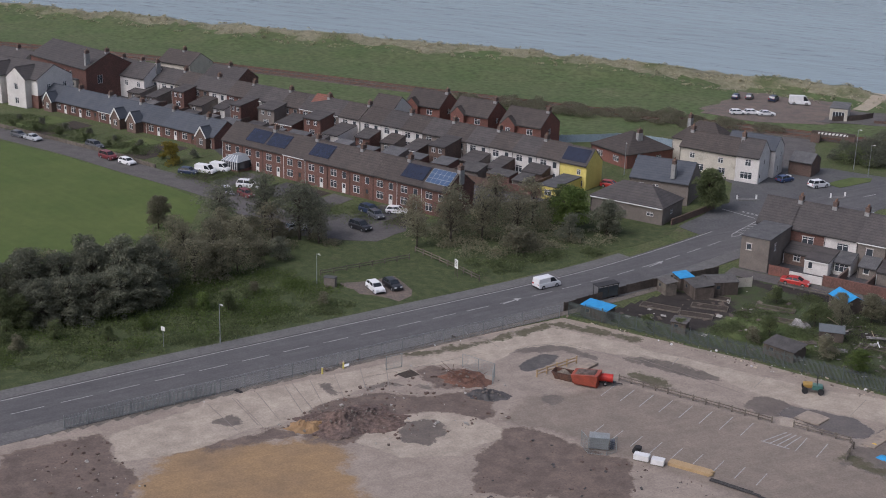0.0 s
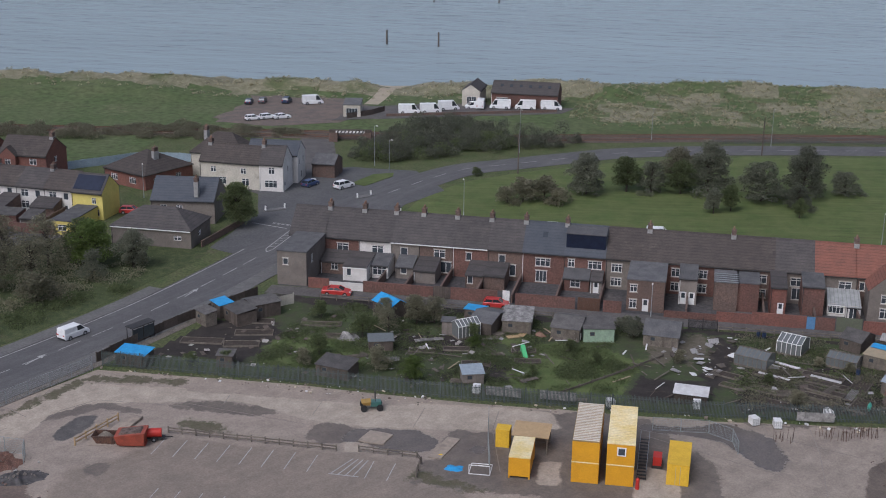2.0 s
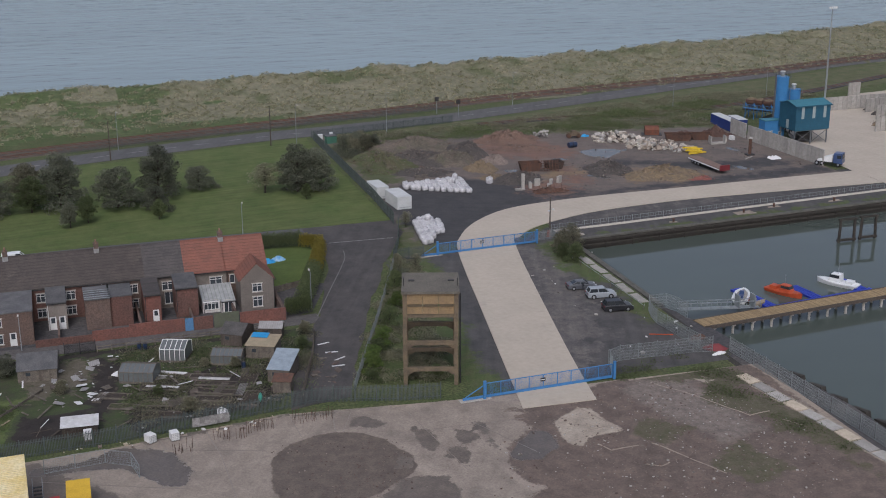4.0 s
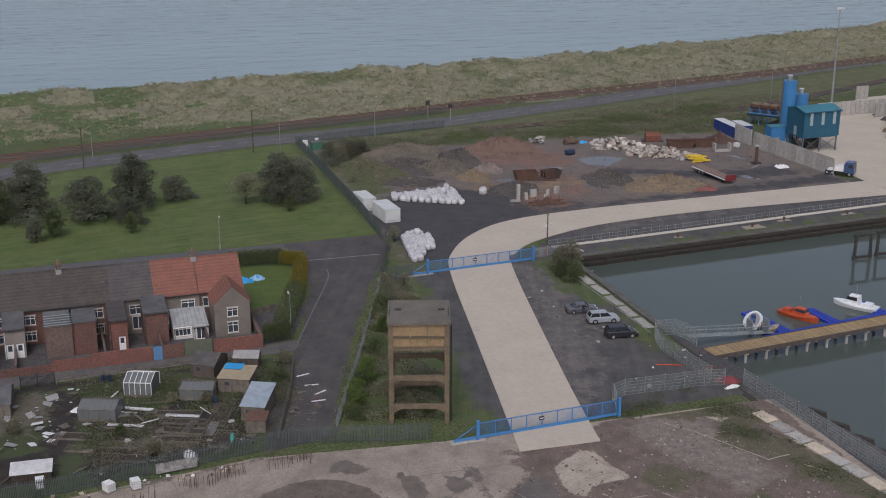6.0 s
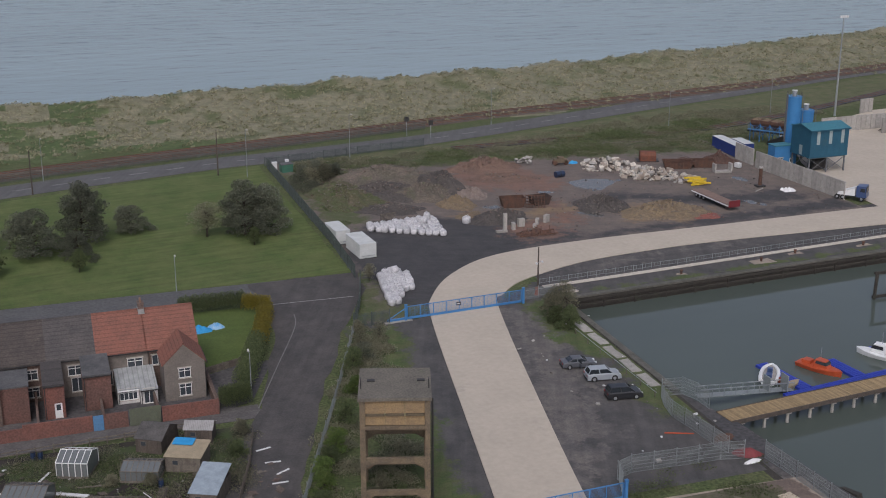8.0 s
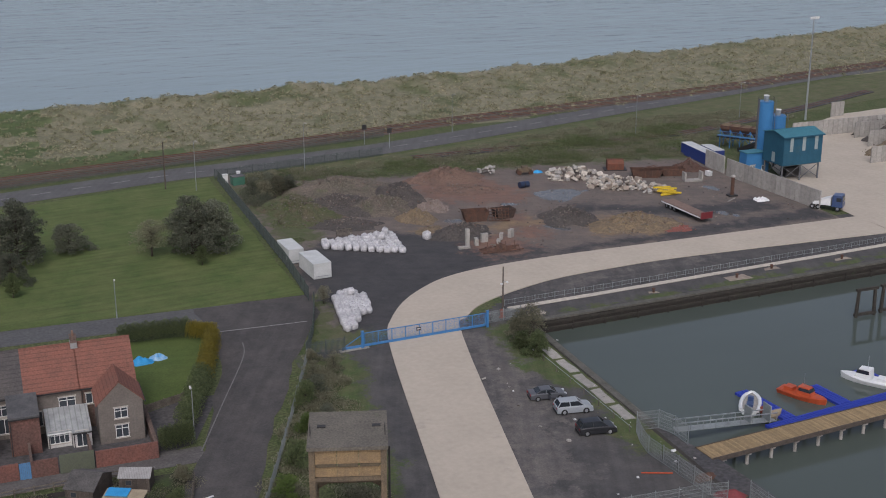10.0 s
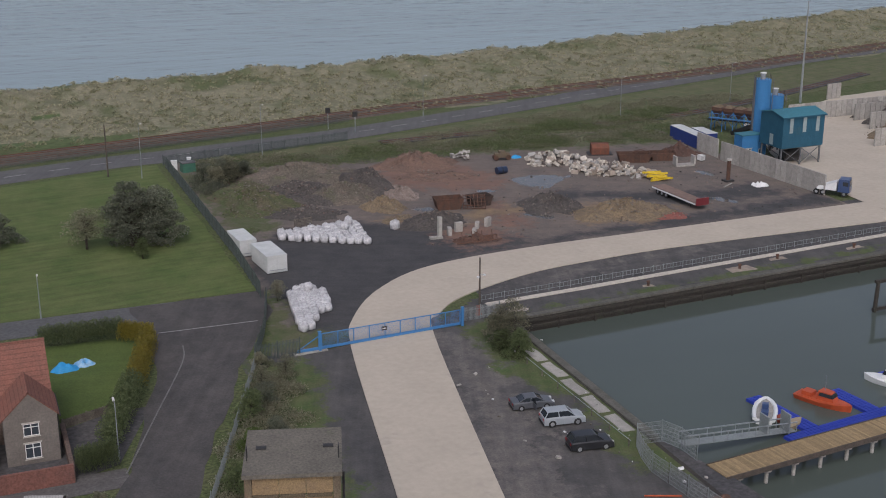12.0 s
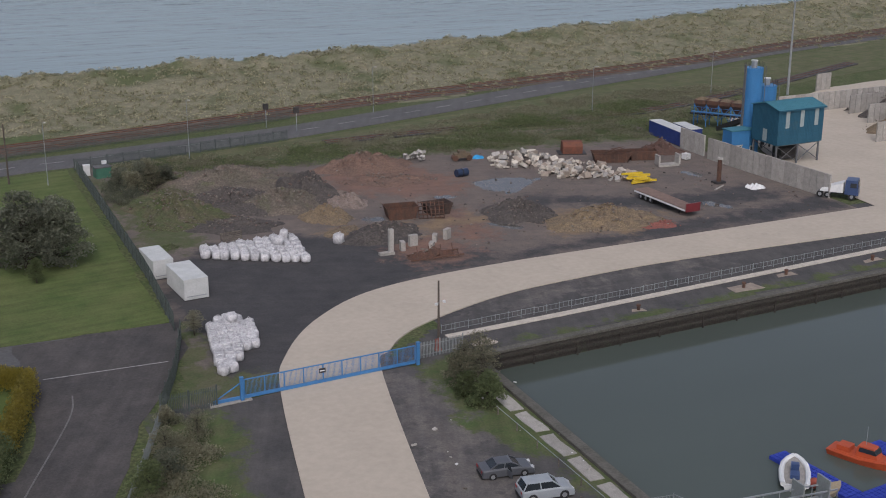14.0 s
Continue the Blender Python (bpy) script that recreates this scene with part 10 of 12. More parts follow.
for k in range(70):
    x, y = rr.uniform(-50, 22), rr.uniform(160, 182)
    g = Geo().beam((0, 0, 0.12), (rr.uniform(1.0, 3.6), rr.uniform(-0.4, 0.4), 0.12 + rr.uniform(0, 0.5)), rr.uniform(0.08, 0.26), 0.05)
    solid("plank", g, rr.choice((TIMBER, PLASTIC_WHITE, TIMBER, TIMBER, BEIGE, CREOSOTE)), "loose plank lying on the plots", "plank", "loose planks", m=turn(x, y, 0.02, rr.uniform(0, 180)))
for x, y in ((-74, 178), (-71.5, 176.6), (-75.6, 175)):
    o = thing("barrel", turn(x, y, 0.03), "blue plastic barrel beside the sheds", "barrel", "blue barrels")
    part("drum", Geo().cyl((0, 0, 0), (0, 0, 0.9), 0.3, 0.28, 12), PAINTS["blue"], o)
    part("lid", Geo().cyl((0, 0, 0.9), (0, 0, 0.95), 0.27, n=12), IRON, o)
heap("upturned_dinghy", 12.2, 160.8, 0.7, 1.8, 0.8, PLASTIC_WHITE, "upturned white dinghy hull", "boat", 12, 0.05, 10)
solid("kayak", lofted(Geo(), [[(x, 0.28 * w * math.cos(a), 0.25 + 0.2 * w * math.sin(a)) for a in [k * math.tau / 8 for k in range(8)]] for x, w in ((-1.5, 0.1), (-0.8, 0.8), (0, 1), (0.8, 0.8), (1.5, 0.1))]), mat("teal_plastic", (0.06, 0.30, 0.22), (0.05, 0.26, 0.19), 0.5, 0.5, 0, 0.1), "teal plastic kayak on the plot", "kayak", m=turn(17.4, 163.4, 0.1, 80), smooth=True)
solid("green_slide", Geo().hexa([(-0.3, 0, 0), (0.3, 0, 0), (0.3, 2.4, 0), (-0.3, 2.4, 0), (-0.3, 0, 0.12), (0.3, 0, 0.12), (0.3, 2.4, 1.1), (-0.3, 2.4, 1.1)]), mat("bright_green_plastic", (0.10, 0.45, 0.18), (0.09, 0.4, 0.16), 0.5, 0.5, 0, 0.08), "bright green plastic slide on the grass", "slide", m=turn(-27.8, 169.6, 0.03, 20))
for x, y, a in ((33.2, 181.5, 15), (33.6, 178, -5), (34.2, 175.4, 30), (33.4, 173.0, 0)):
    solid("litter", Geo().box(-0.9, 0.9, -0.12, 0.12, 0.06, 0.12), PLASTIC_WHITE, "white plastic strip dumped on the lane", "litter", "dumped strips", m=turn(x - 4, y - 2, 0, a))
scatter("lane_rubbish", [(24, 164), (28, 165), (31, 176), (27.5, 177)], 70, 0.08, 0.5, [TIMBER, CREOSOTE, SITE_DIRT], "branches and rubbish dumped on the lane", 15, flat=0.3)

# slatted ruins, pallets and cold frames on the plots
for k, (x, y, rz, w, d) in enumerate(((-47.5, 163.4, 12, 3.0, 1.6), (-36.4, 158.6, 4, 3.4, 1.4), (-22.0, 156.6, 2, 4.0, 0.9), (3.4, 173.2, 4, 3.2, 1.1), (6.0, 164.4, 8, 2.2, 2.0), (12.6, 166.4, 60, 3.4, 1.0), (15.4, 165.0, 70, 3.6, 1.1), (17.0, 171.0, 75, 2.6, 1.0), (-2.2, 168.4, 66, 2.8, 1.2), (-44.0, 171.4, 25, 4.2, 1.0), (-52.0, 163.0, 30, 3.4, 1.2), (-27.0, 160.8, 40, 2.6, 0.8))):
    o = thing("cold_frame", turn(x, y, 0.03, rz), "weathered slatted timber frame lying on the plot", "frame", "slatted frames")
    for j in range(6):
        part("slat", Geo().box(0, w, d * j / 6, d * j / 6 + 0.09, 0.22, 0.27), TIMBER if k % 3 else SHEET_OLD, o)
    for px in (0.1, w - 0.2):
        part("bearer", Geo().box(px, px + 0.1, 0, d, 0, 0.217), TIMBER, o)
for x, y, rz, w in ((3.7, 171.6, -24, 4.4), (5.8, 176.0, -27, 3.9), (10.6, 172.2, -22, 4.2)):
    solid("white_board", Geo().box(0, w, 0, 0.5, 0.08, 0.24), SHEET_WHITE, "long white board edging a vegetable bed", "board", "white bed boards", m=turn(x, y, 0.02, rz))
for x, y in ((-33.0, 177.6), (-30.8, 177.0), (-33.6, 175.8), (-29.6, 178.2)):
    solid("timber_sheet", Geo().box(-0.9, 0.9, -0.5, 0.5, 0.05, 0.12), TIMBER_NEW if x > -32 else TIMBER, "loose timber sheet lying on the grass", "timber", "loose sheets", m=turn(x, y, 0.04, x * 37 % 90))
heap("pot_pile", -27.0, 178.4, 0.9, 0.6, 0.7, POT, "terracotta pots and rubble heaped by the shed", "pots", 61, 0.5)
heap("plastic_pile", -53.8, 171.0, 1.8, 1.2, 0.7, SHEET_OLD, "grey heap of crumpled plastic and tools", "rubbish", 62, 0.6)
for x, y, rz in ((-31.0, 155.7, 0), (-24.0, 156.0, 2), (8.0, 157.0, 6)):
    solid("fence_screen", Geo().box(0, 4.6, 0, 0.06, 0.3, 1.5), SHEET_OLD, "grey corrugated screen behind the fence", "screen", "fence screens", m=turn(x, y, 0.02, rz))


# ---------- old tank tower ----------
OCHRE = mat("ochre_weathered_concrete", (0.172, 0.13, 0.083), (0.11, 0.088, 0.064), 1.2, 0.9, 0.01, 0.22, spot=(0.13, 0.105, 0.075), spot_size=1.6, spot_at=0.55)
OCHRE_BRIGHT = mat("ochre_panel", (0.27, 0.19, 0.10), (0.21, 0.15, 0.09), 1.0, 0.9, 0.01, 0.22)
# darker ochre tone for the lips between the tower's panel rows
OCHRE_DARK = mat("dark_ochre_concrete", (0.095, 0.078, 0.055), (0.125, 0.098, 0.062), 1.0, 0.9, 0.01, 0.25)
TOWER_TOP = mat("weathered_concrete_deck", (0.15, 0.135, 0.112), (0.115, 0.105, 0.088), 2.0, 0.95, 0.01, 0.2, spot=(0.11, 0.115, 0.075), spot_size=2.5, spot_at=0.6)
TW, TD, TH = 7.2, 7.4, 13.1
tw = thing("tank_tower", turn(36.05, 161.9, 0, -17), "derelict ochre concrete tank tower on tall legs", "tower")
part("roof_slab", Geo().box(-0.15, TW + 0.15, -0.15, TD + 0.15, TH - 0.35, TH), TOWER_TOP, tw, "stained concrete roof slab")
for x in (0, TW - 0.55):
    for y in (0, TD - 0.55):
        part("leg", Geo().box(x, x + 0.55, y, y + 0.55, 0, TH - 0.35), OCHRE, tw)
for z, h in ((TH * 0.725, 0.4), (TH * 0.43, 0.6), (TH * 0.15, 0.55)):
    for y in (0.06, TD - 0.46):
        part("beam", Geo().box(0.552, TW - 0.552, y, y + 0.4, z, z + h), OCHRE, tw)
    for x in (0.06, TW - 0.46):
        part("beam", Geo().box(x, x + 0.4, 0.552, TD - 0.552, z, z + h), OCHRE, tw)
for face, n in (("s", 3), ("n", 3)):
    y = 0.12 if face == "s" else TD - 0.34
    for k in range(n):
        x0 = 0.56 + (TW - 1.12) * k / n
        x1 = 0.56 + (TW - 1.12) * (k + 1) / n
        part("panel", Geo().box(x0 + 0.02, x1 - 0.02, y, y + 0.22, TH * 0.862, TH - 0.355), OCHRE_BRIGHT, tw)
        part("panel_lip", Geo().box(x0 + 0.08, x1 - 0.08, y - 0.1, y + 0.2, TH * 0.84, TH * 0.86), OCHRE_DARK, tw)
        part("panel", Geo().box(x0 + 0.02, x1 - 0.02, y + 0.05, y + 0.22, TH * 0.76, TH * 0.838), OCHRE_BRIGHT, tw)
for z, h in ((TH * 0.43, 0.6), (TH * 0.15, 0.55)):
    for y in (0.06, TD - 0.46):
        for x, q in ((0.552, 1), (TW - 0.552, -1)):
            part("haunch", Geo().extrude([(0, z - 0.02), (0.9 * q, z - 0.02), (0, z - 0.55)], y + 0.04, y + 0.36, axis="y"), OCHRE, tw).location.x = x
for x in (0.12, TW - 0.34):
    part("panel", Geo().box(x, x + 0.22, 0.56, TD - 0.56, TH * 0.76, TH - 0.355), OCHRE, tw)
for x, y in ((0.7, 4.0), (5.9, 4.0)):
    part("hatch", Geo().box(x, x + 0.8, y, y + 0.5, TH + 0.002, TH + 0.1), IRON, tw)
for x in (0.1, TW - 0.1):
    lad = part("ladder_hoop", Geo().cyl((x, 2.2, TH), (x, 2.2, TH + 1.0), 0.04, n=6).cyl((x, 2.8, TH), (x, 2.8, TH + 1.0), 0.04, n=6).cyl((x, 2.2, TH + 1.0), (x, 2.8, TH + 1.0), 0.04, n=6), IRON, tw)
part("pipe", Geo().cyl((TW + 0.25, 0.9, 0), (TW + 0.25, 0.9, TH - 0.5), 0.09, n=8), IRON, tw)
for q in (2.2, 2.7):
    part("ladder_rail", Geo().box(TW + 0.12, TW + 0.16, q, q + 0.05, 0, TH), IRON, tw)
for x, y, h, m, k in ((32.5, 164.5, 1.8, LEAF_MID, "bush"), (34, 170, 2.8, LEAF_FRESH, "scrub"), (37, 176, 3.0, LEAF_FRESH, "scrub"), (35.5, 173, 2.4, LEAF_MID, "scrub"), (40, 183, 3.2, LEAF_MID, "scrub"), (43, 190, 2.8, LEAF_FRESH, "scrub"), (45, 198, 3.2, LEAF_MID, "scrub"), (47.6, 204.6, 3.0, LEAF_DULL, "bare"), (51, 207, 2.8, LEAF_DULL, "bare"),
                      (42.5, 170, 2.0, LEAF_DULL, "bush"), (39.5, 166, 2.0, LEAF_DULL, "scrub"), (41, 163, 1.8, LEAF_MID, "scrub"), (38, 163.5, 1.9, LEAF_DULL, "scrub"), (46, 192, 2.4, LEAF_DARK, "scrub"), (47, 201, 2.6, LEAF_DARK, "scrub"), (56.6, 232.0, 2.8, LEAF_DULL, "bare"), (33.4, 167, 2.2, LEAF_FRESH, "bush"), (49, 211, 1.8, LEAF_DULL, "bush"),
                      (78.0, 202.5, 2.6, LEAF_MID, "bush"), (79.4, 207.0, 4.2, LEAF_DULL, "bare"), (80.2, 209.4, 4.6, LEAF_DULL, "bare"), (79.0, 210.4, 3.6, LEAF_DULL, "bare"), (78.8, 204.4, 3.0, LEAF_MID, "bare"), (77.6, 208.4, 3.4, LEAF_DULL, "scrub"), (76.8, 205.6, 2.2, LEAF_MID, "bush"), (61.5, 292, 3.6, LEAF_DULL, "scrub"), (64.5, 293.4, 3.8, LEAF_DULL, "scrub"), (60.0, 296, 3.4, LEAF_DARK, "scrub"), (63.5, 297, 3.6, LEAF_DARK, "scrub"), (67, 295, 3.4, LEAF_DARK, "scrub"), (65, 299.5, 3.2, LEAF_DULL, "scrub")):
    tree(k, x, y, h, m, {"bush": "low bush in the overgrown strip", "scrub": "leafy shrub beside the concrete road", "bare": "twiggy shrub coming into leaf"}[k], "shrub", wide=1.2, group="verge shrubs")
thicket("strip_scrub", [(31, 163), (42, 160), (45.5, 172), (48.5, 186), (52.5, 208), (48, 208), (40.5, 192), (35, 176)], 2.2, 1.1, LEAF_DULL, "brambles and weeds round the tower", 70, 0.15, 41, z=0.0)


# ---------- gates and fences ----------
def sliding_gate(x, y, rz, ln, label, h=2.1):
    """A blue steel cantilever gate between posts, with a mesh filling."""
    o = thing("sliding_gate", turn(x, y, 0.06, rz), label, "gate", "blue sliding gates")
    part("bottom_beam", Geo().box(-3.2, ln, -0.1, 0.1, 0.12, 0.42), BLUE_STEEL, o)
    part("top_rail", Geo().box(0, ln, -0.05, 0.05, h - 0.1, h), BLUE_STEEL, o)
    n = int(ln / 1.9)
    for k in range(n + 1):
        part("upright", Geo().box(ln * k / n - 0.05, ln * k / n + 0.05, -0.05, 0.05, 0.422, h - 0.102), BLUE_STEEL, o)
    part("brace", Geo().beam((-3.0, 0, 0.4), (0, 0, h - 0.1), 0.08, 0.1), BLUE_STEEL, o)
    bars = Geo()
    for k in range(int(ln / 0.13)):
        px = 0.13 * (k + 0.5)
        bars.box(px - 0.012, px + 0.012, -0.012, 0.012, 0.43, h - 0.11)
    b = part("infill_grille", bars, BLUE_STEEL, o, "thin blue upright bars")
    b["kind"] = "stuff"
    for px in (-0.35, ln + 0.2):
        p = part("gate_post", Geo().box(px - 0.16, px + 0.16, -0.42, -0.13, 0, h + 0.35), BLUE_STEEL, o)
        part("cap", Geo().box(px - 0.2, px + 0.2, -0.46, -0.09, h + 0.352, h + 0.42), BLUE_STEEL, p)
    sg = part("sign_plate", Geo().box(ln * 0.42, ln * 0.42 + 0.7, -0.09, -0.06, 1.15, 1.65), IRON, o, "small dark notice plate")
    part("text_bar", Geo().box(ln * 0.42 + 0.1, ln * 0.42 + 0.6, -0.1, -0.091, 1.35, 1.45), UPVC, sg)
    part("foundation", Geo().box(-3.6, 0.6, -0.5, 0.5, -0.06, 0.1), CEMENT, o)
    return o


sliding_gate(45.0, 154.7, 2.6, 18.0, "blue steel sliding gate across the concrete road")
sliding_gate(57.2, 213.6, 4.0, 18.4, "blue steel sliding gate between road and yard")
fence([(63.8, 157.2), (64.9, 160.8), (77.5, 160.3), (81.9, 159.4)], "galvanised mesh fence by the lower gate", "mesh", 2.3, GALV)
fence([(82.6, 159.2), (83.8, 146), (84.6, 134), (85.4, 120), (85.8, 90)], "galvanised mesh fence along the dock edge", "mesh", 2.2, GALV)
fence([(79.3, 177.6), (77.8, 173.3), (78.5, 167), (79.2, 161.2)], "galvanised mesh fence beside the jetty", "mesh", 2.2, GALV)
fence([(79.5, 177.8), (83.0, 177.4), (83.2, 172.2)], "galvanised mesh cage at the gangway", "mesh", 2.4, GALV)
fence([(48.9, 212.8), (56.6, 213.3)], "dull green-grey palisade beside the upper gate", "palisade", 2.2, GREEN_FENCE)
fence([(76.2, 216.0), (82.0, 216.4)], "galvanised palisade between gate and quay", "palisade", 1.9, GALV)
fence([(29.5, 162), (40.5, 190), (49, 212.6)], "old mesh fence along the lane", "mesh", 1.5, GALV, 3.0)
fence([(49.2, 213.4), (52.4, 222), (55.6, 233.5)], "dull green-grey palisade along the lane head", "palisade", 2.2, GREEN_FENCE)
fence([(54.9, 234), (55.6, 252), (55.6, 270), (55.6, 289), (55.6, 310.4)], "galvanised palisade between park and yard", "palisade", 2.4, GREEN_FENCE)
fence([(55.5, 310.6), (80, 315), (96, 317.6)], "galvanised palisade along the coast road", "palisade", 2.0, GREEN_FENCE)
o = thing("transformer_kiosk", turn(58.9, 304.6, 0, 8), "green electricity kiosk behind the fence", "kiosk")
part("body", Geo().box(-1.2, 1.2, -0.9, 0.9, 0, 1.7), mat("kiosk_green", (0.06, 0.16, 0.11), (0.05, 0.135, 0.095), 0.8, 0.6, 0, 0.12), o)
part("roof", Geo().box(-1.3, 1.3, -1.0, 1.0, 1.7, 1.85), FELT, o)
o = thing("meter_cabinet", turn(59.9, 308.6, 0), "slim white meter cabinet behind the fence", "cabinet")
part("body", Geo().box(-0.35, 0.35, -0.3, 0.3, 0, 1.6), PLASTIC_WHITE, o)
part("lid", Geo().box(-0.4, 0.4, -0.35, 0.35, 1.6, 1.67), PLASTIC_WHITE, o)
o = thing("meter_cabinet", turn(56.8, 306.6, 0), "white meter cabinet on the park side", "cabinet")
part("body", Geo().box(-0.5, 0.5, -0.4, 0.4, 0, 1.7), PLASTIC_WHITE, o)
part("lid", Geo().box(-0.55, 0.55, -0.45, 0.45, 1.7, 1.78), PLASTIC_WHITE, o)

# cars on the quay
open_car = car(73.6, 190.0, -8, "saloon", "grey", "dark grey saloon with an open rear door", group="quay cars")
o = part("open_door", Geo().hexa([(-0.15, -0.9, 0.35), (-0.1, -0.9, 0.35), (0.05, -1.7, 0.35), (0.0, -1.7, 0.35), (-0.15, -0.9, 0.95), (-0.1, -0.9, 0.95), (0.05, -1.7, 0.95), (0.0, -1.7, 0.95)]), PAINTS["grey"], open_car, "dark grey door standing open")
part("door_glass", Geo().hexa([(-0.14, -0.9, 0.96), (-0.11, -0.9, 0.96), (0.04, -1.6, 0.96), (0.01, -1.6, 0.96), (-0.12, -0.9, 1.36), (-0.1, -0.9, 1.36), (0.0, -1.4, 1.36), (-0.02, -1.4, 1.36)]), CAR_GLASS, o)
car(74.9, 185.3, -8, "suv", "paleblue", "silver-blue estate car parked on the quay", group="quay cars")
car(74.9, 179.2, -8, "suv", "black", "black off-road car parked on the quay", group="quay cars")
for k in range(5):
    y = 203.0 - k * 5.0
    solid("quay_slab", Geo().prism(wobble([(79.5, y - 2.2), (80.9, y - 2.3), (80.9, y + 2.1), (79.5, y + 2.0)], 0.5, 0.12, k), 0.02, 0.10), CEMENT, "grey worn concrete slab along the quay", "slab", "quay slabs")
g = thing("wire_rail", turn(0, 0), "low wire rail on posts along the quay", "rail")
part("wire", Geo().cyl((78.1, 201, 0.8), (78.6, 177.5, 0.8), 0.035, n=6), ALU, g)
for k in range(7):
    part("post", Geo().box(78.05 + 0.08 * k, 78.15 + 0.08 * k, 200.6 - 3.8 * k, 200.7 - 3.8 * k, 0, 0.85), TIMBER, g)
scatter("quay_litter", [(70, 160), (83, 163), (83, 210), (68, 205)], 60, 0.05, 0.3, [PLASTIC_WHITE, TIMBER, CEMENT], "litter and stones on the quay", 21)

# ---------- dock walls ----------
QUAY = mat("quay_timber_face", (0.050, 0.044, 0.037), (0.038, 0.035, 0.03), 1.5, 0.9, 0.02, 0.25, spot=(0.045, 0.055, 0.035), spot_size=2)
COPE = mat("quay_coping", (0.12, 0.113, 0.098), (0.082, 0.080, 0.066), 2.0, 0.9, 0.01, 0.2)
SLOPE = 0.066
solid("quay_wall_north", Geo().prism([(QX - 0.02, QY), (424, QY + SLOPE * (424 - QX)), (424, 244.0), (QX - 0.02, 244.0)], -7, 0.0, 1, 0), [QUAY, DARK_YARD], "dark piled quay wall of the dock", "quay wall", kind="structure")
solid("quay_wall_west", Geo().box(QX - 1.5, QX - 0.02, -64, QY + 0.01, -7, 0.015), QUAY, "dark quay wall with a concrete edge", "quay wall", kind="structure")
solid("quay_platform", Geo().prism([(QX - 0.5, -62), (88.2, -62), (88.2, 138), (86.3, 152), (84.7, 168), (QX - 0.03, 178.2), (QX - 0.5, 178.2)], -7, 0.022, 1, 0), [QUAY, DARK_YARD], "lower quay running out past the jetty", "quay wall", kind="structure")
solid("quay_wall_south", Geo().box(QX - 1.5, 424, -64, -60, -7, 0.0), QUAY, "far quay wall of the dock", "quay wall", kind="structure")
solid("quay_wall_east", Geo().box(420.2, 424, -60, QY, -7, 0.0), QUAY, "end wall of the dock", "quay wall", kind="structure")
solid("quay_coping", Geo().box(QX - 0.9, QX + 0.12, 178.4, QY + 0.2, 0.03, 0.28), COPE, "weathered concrete coping of the quay", "coping", kind="structure")
solid("quay_coping", Geo().hexa([(QX + 0.14, QY - 0.1, 0.03), (420, 236.1, 0.03), (420, 237.1, 0.03), (QX + 0.14, QY + 0.9, 0.03), (QX + 0.14, QY - 0.1, 0.3), (420, 236.1, 0.3), (420, 237.1, 0.3), (QX + 0.14, QY + 0.9, 0.3)]), COPE, "weathered timber and concrete coping", "coping", kind="structure")
w = thing("quay_waling", turn(QX, QY, 0, math.degrees(math.atan(SLOPE))), "timber waling beams along the quay face", "quay fender")
for z in (-0.5, -1.35):
    part("waling", Geo().box(0.3, 300, -0.28, -0.01, z, z + 0.35), QUAY, w)
pile = Geo().box(-0.1, 0.1, -0.38, -0.29, -4, -0.25).mesh("fender_post", QUAY)
for k in range(32):
    q = part("fender_post", pile, None, w)
    q.matrix_local = pose(1 + 5.6 * k + R.uniform(-0.8, 0.8), 0, R.uniform(-0.3, 0))
strip("kerb_wall", [(81.6, 220.4), (96, 221.4), (116, 223.0), (140, 224.9), (230, 232)], 0.5, 0.5, 0.14, CEMENT_WHITE, "pale low concrete kerb wall along the quay road", "kerb", 0.35)
fence([(81.5, 221.6), (96, 222.6), (116, 224.2), (140, 226.2), (190, 230.2)], "slim grey hooped rail along the quay road", "hoop", 1.0, GALV, 1.7)
for x, y, w, d in ((118.6, 219.4, 4.4, 2.2), (127.0, 221.6, 3.0, 1.4), (104.0, 218.6, 2.2, 1.0), (140.5, 221.8, 3.4, 1.2)):
    patch("bollard_base", [(x, y), (x + w, y + 0.2), (x + w - 0.3, y + d), (x + 0.3, y + d - 0.2)], 0.06, SLAB, "broken pale concrete base on the quay", "ground", 0.6, 0.25, int(x))
    o = thing("mooring_bollard", turn(x + w / 2, y + d / 2, 0.06), "short rusty iron mooring bollard", "bollard", "mooring bollards")
    part("post", Geo().cyl((0, 0, 0), (0, 0, 0.5), 0.2, 0.18, 10), RUSTY, o)
    part("head", Geo().cyl((0, 0, 0.5), (0, 0, 0.68), 0.27, 0.24, 10), RUSTY, o)
pole(80.7, 220.6, 6.6, "dark timber pole beside the concrete road", "yard_pole", cross=False)
o = thing("camera_unit", turn(80.7, 220.45, 0.05), "white security cameras on the yard pole", "camera")
for q, z in ((-1, 4.1), (1, 4.3)):
    part("bracket", Geo().beam((0, 0, z), (0.45 * q, -0.25, z), 0.05, 0.05), ALU, o)
    part("lens_housing", Geo().box(0.45 * q - 0.12, 0.45 * q + 0.12, -0.5, -0.15, z - 0.12, z + 0.1), PLASTIC_WHITE, o)
o = thing("marker_post", turn(79.2, 217.4, 0.05), "bright orange-red marker by the gate", "marker")
part("board", Geo().box(-0.3, 0.3, -0.08, 0.08, 0.2, 1.3), RED_STEEL, o)
part("foot", Geo().box(-0.35, 0.35, -0.3, 0.3, 0, 0.2), RED_STEEL, o)
heap("stone_pile", 84.6, 217.2, 1.6, 0.8, 0.5, CEMENT_WHITE, "white stones heaped at the quay corner", "stones", 14, 0.6)
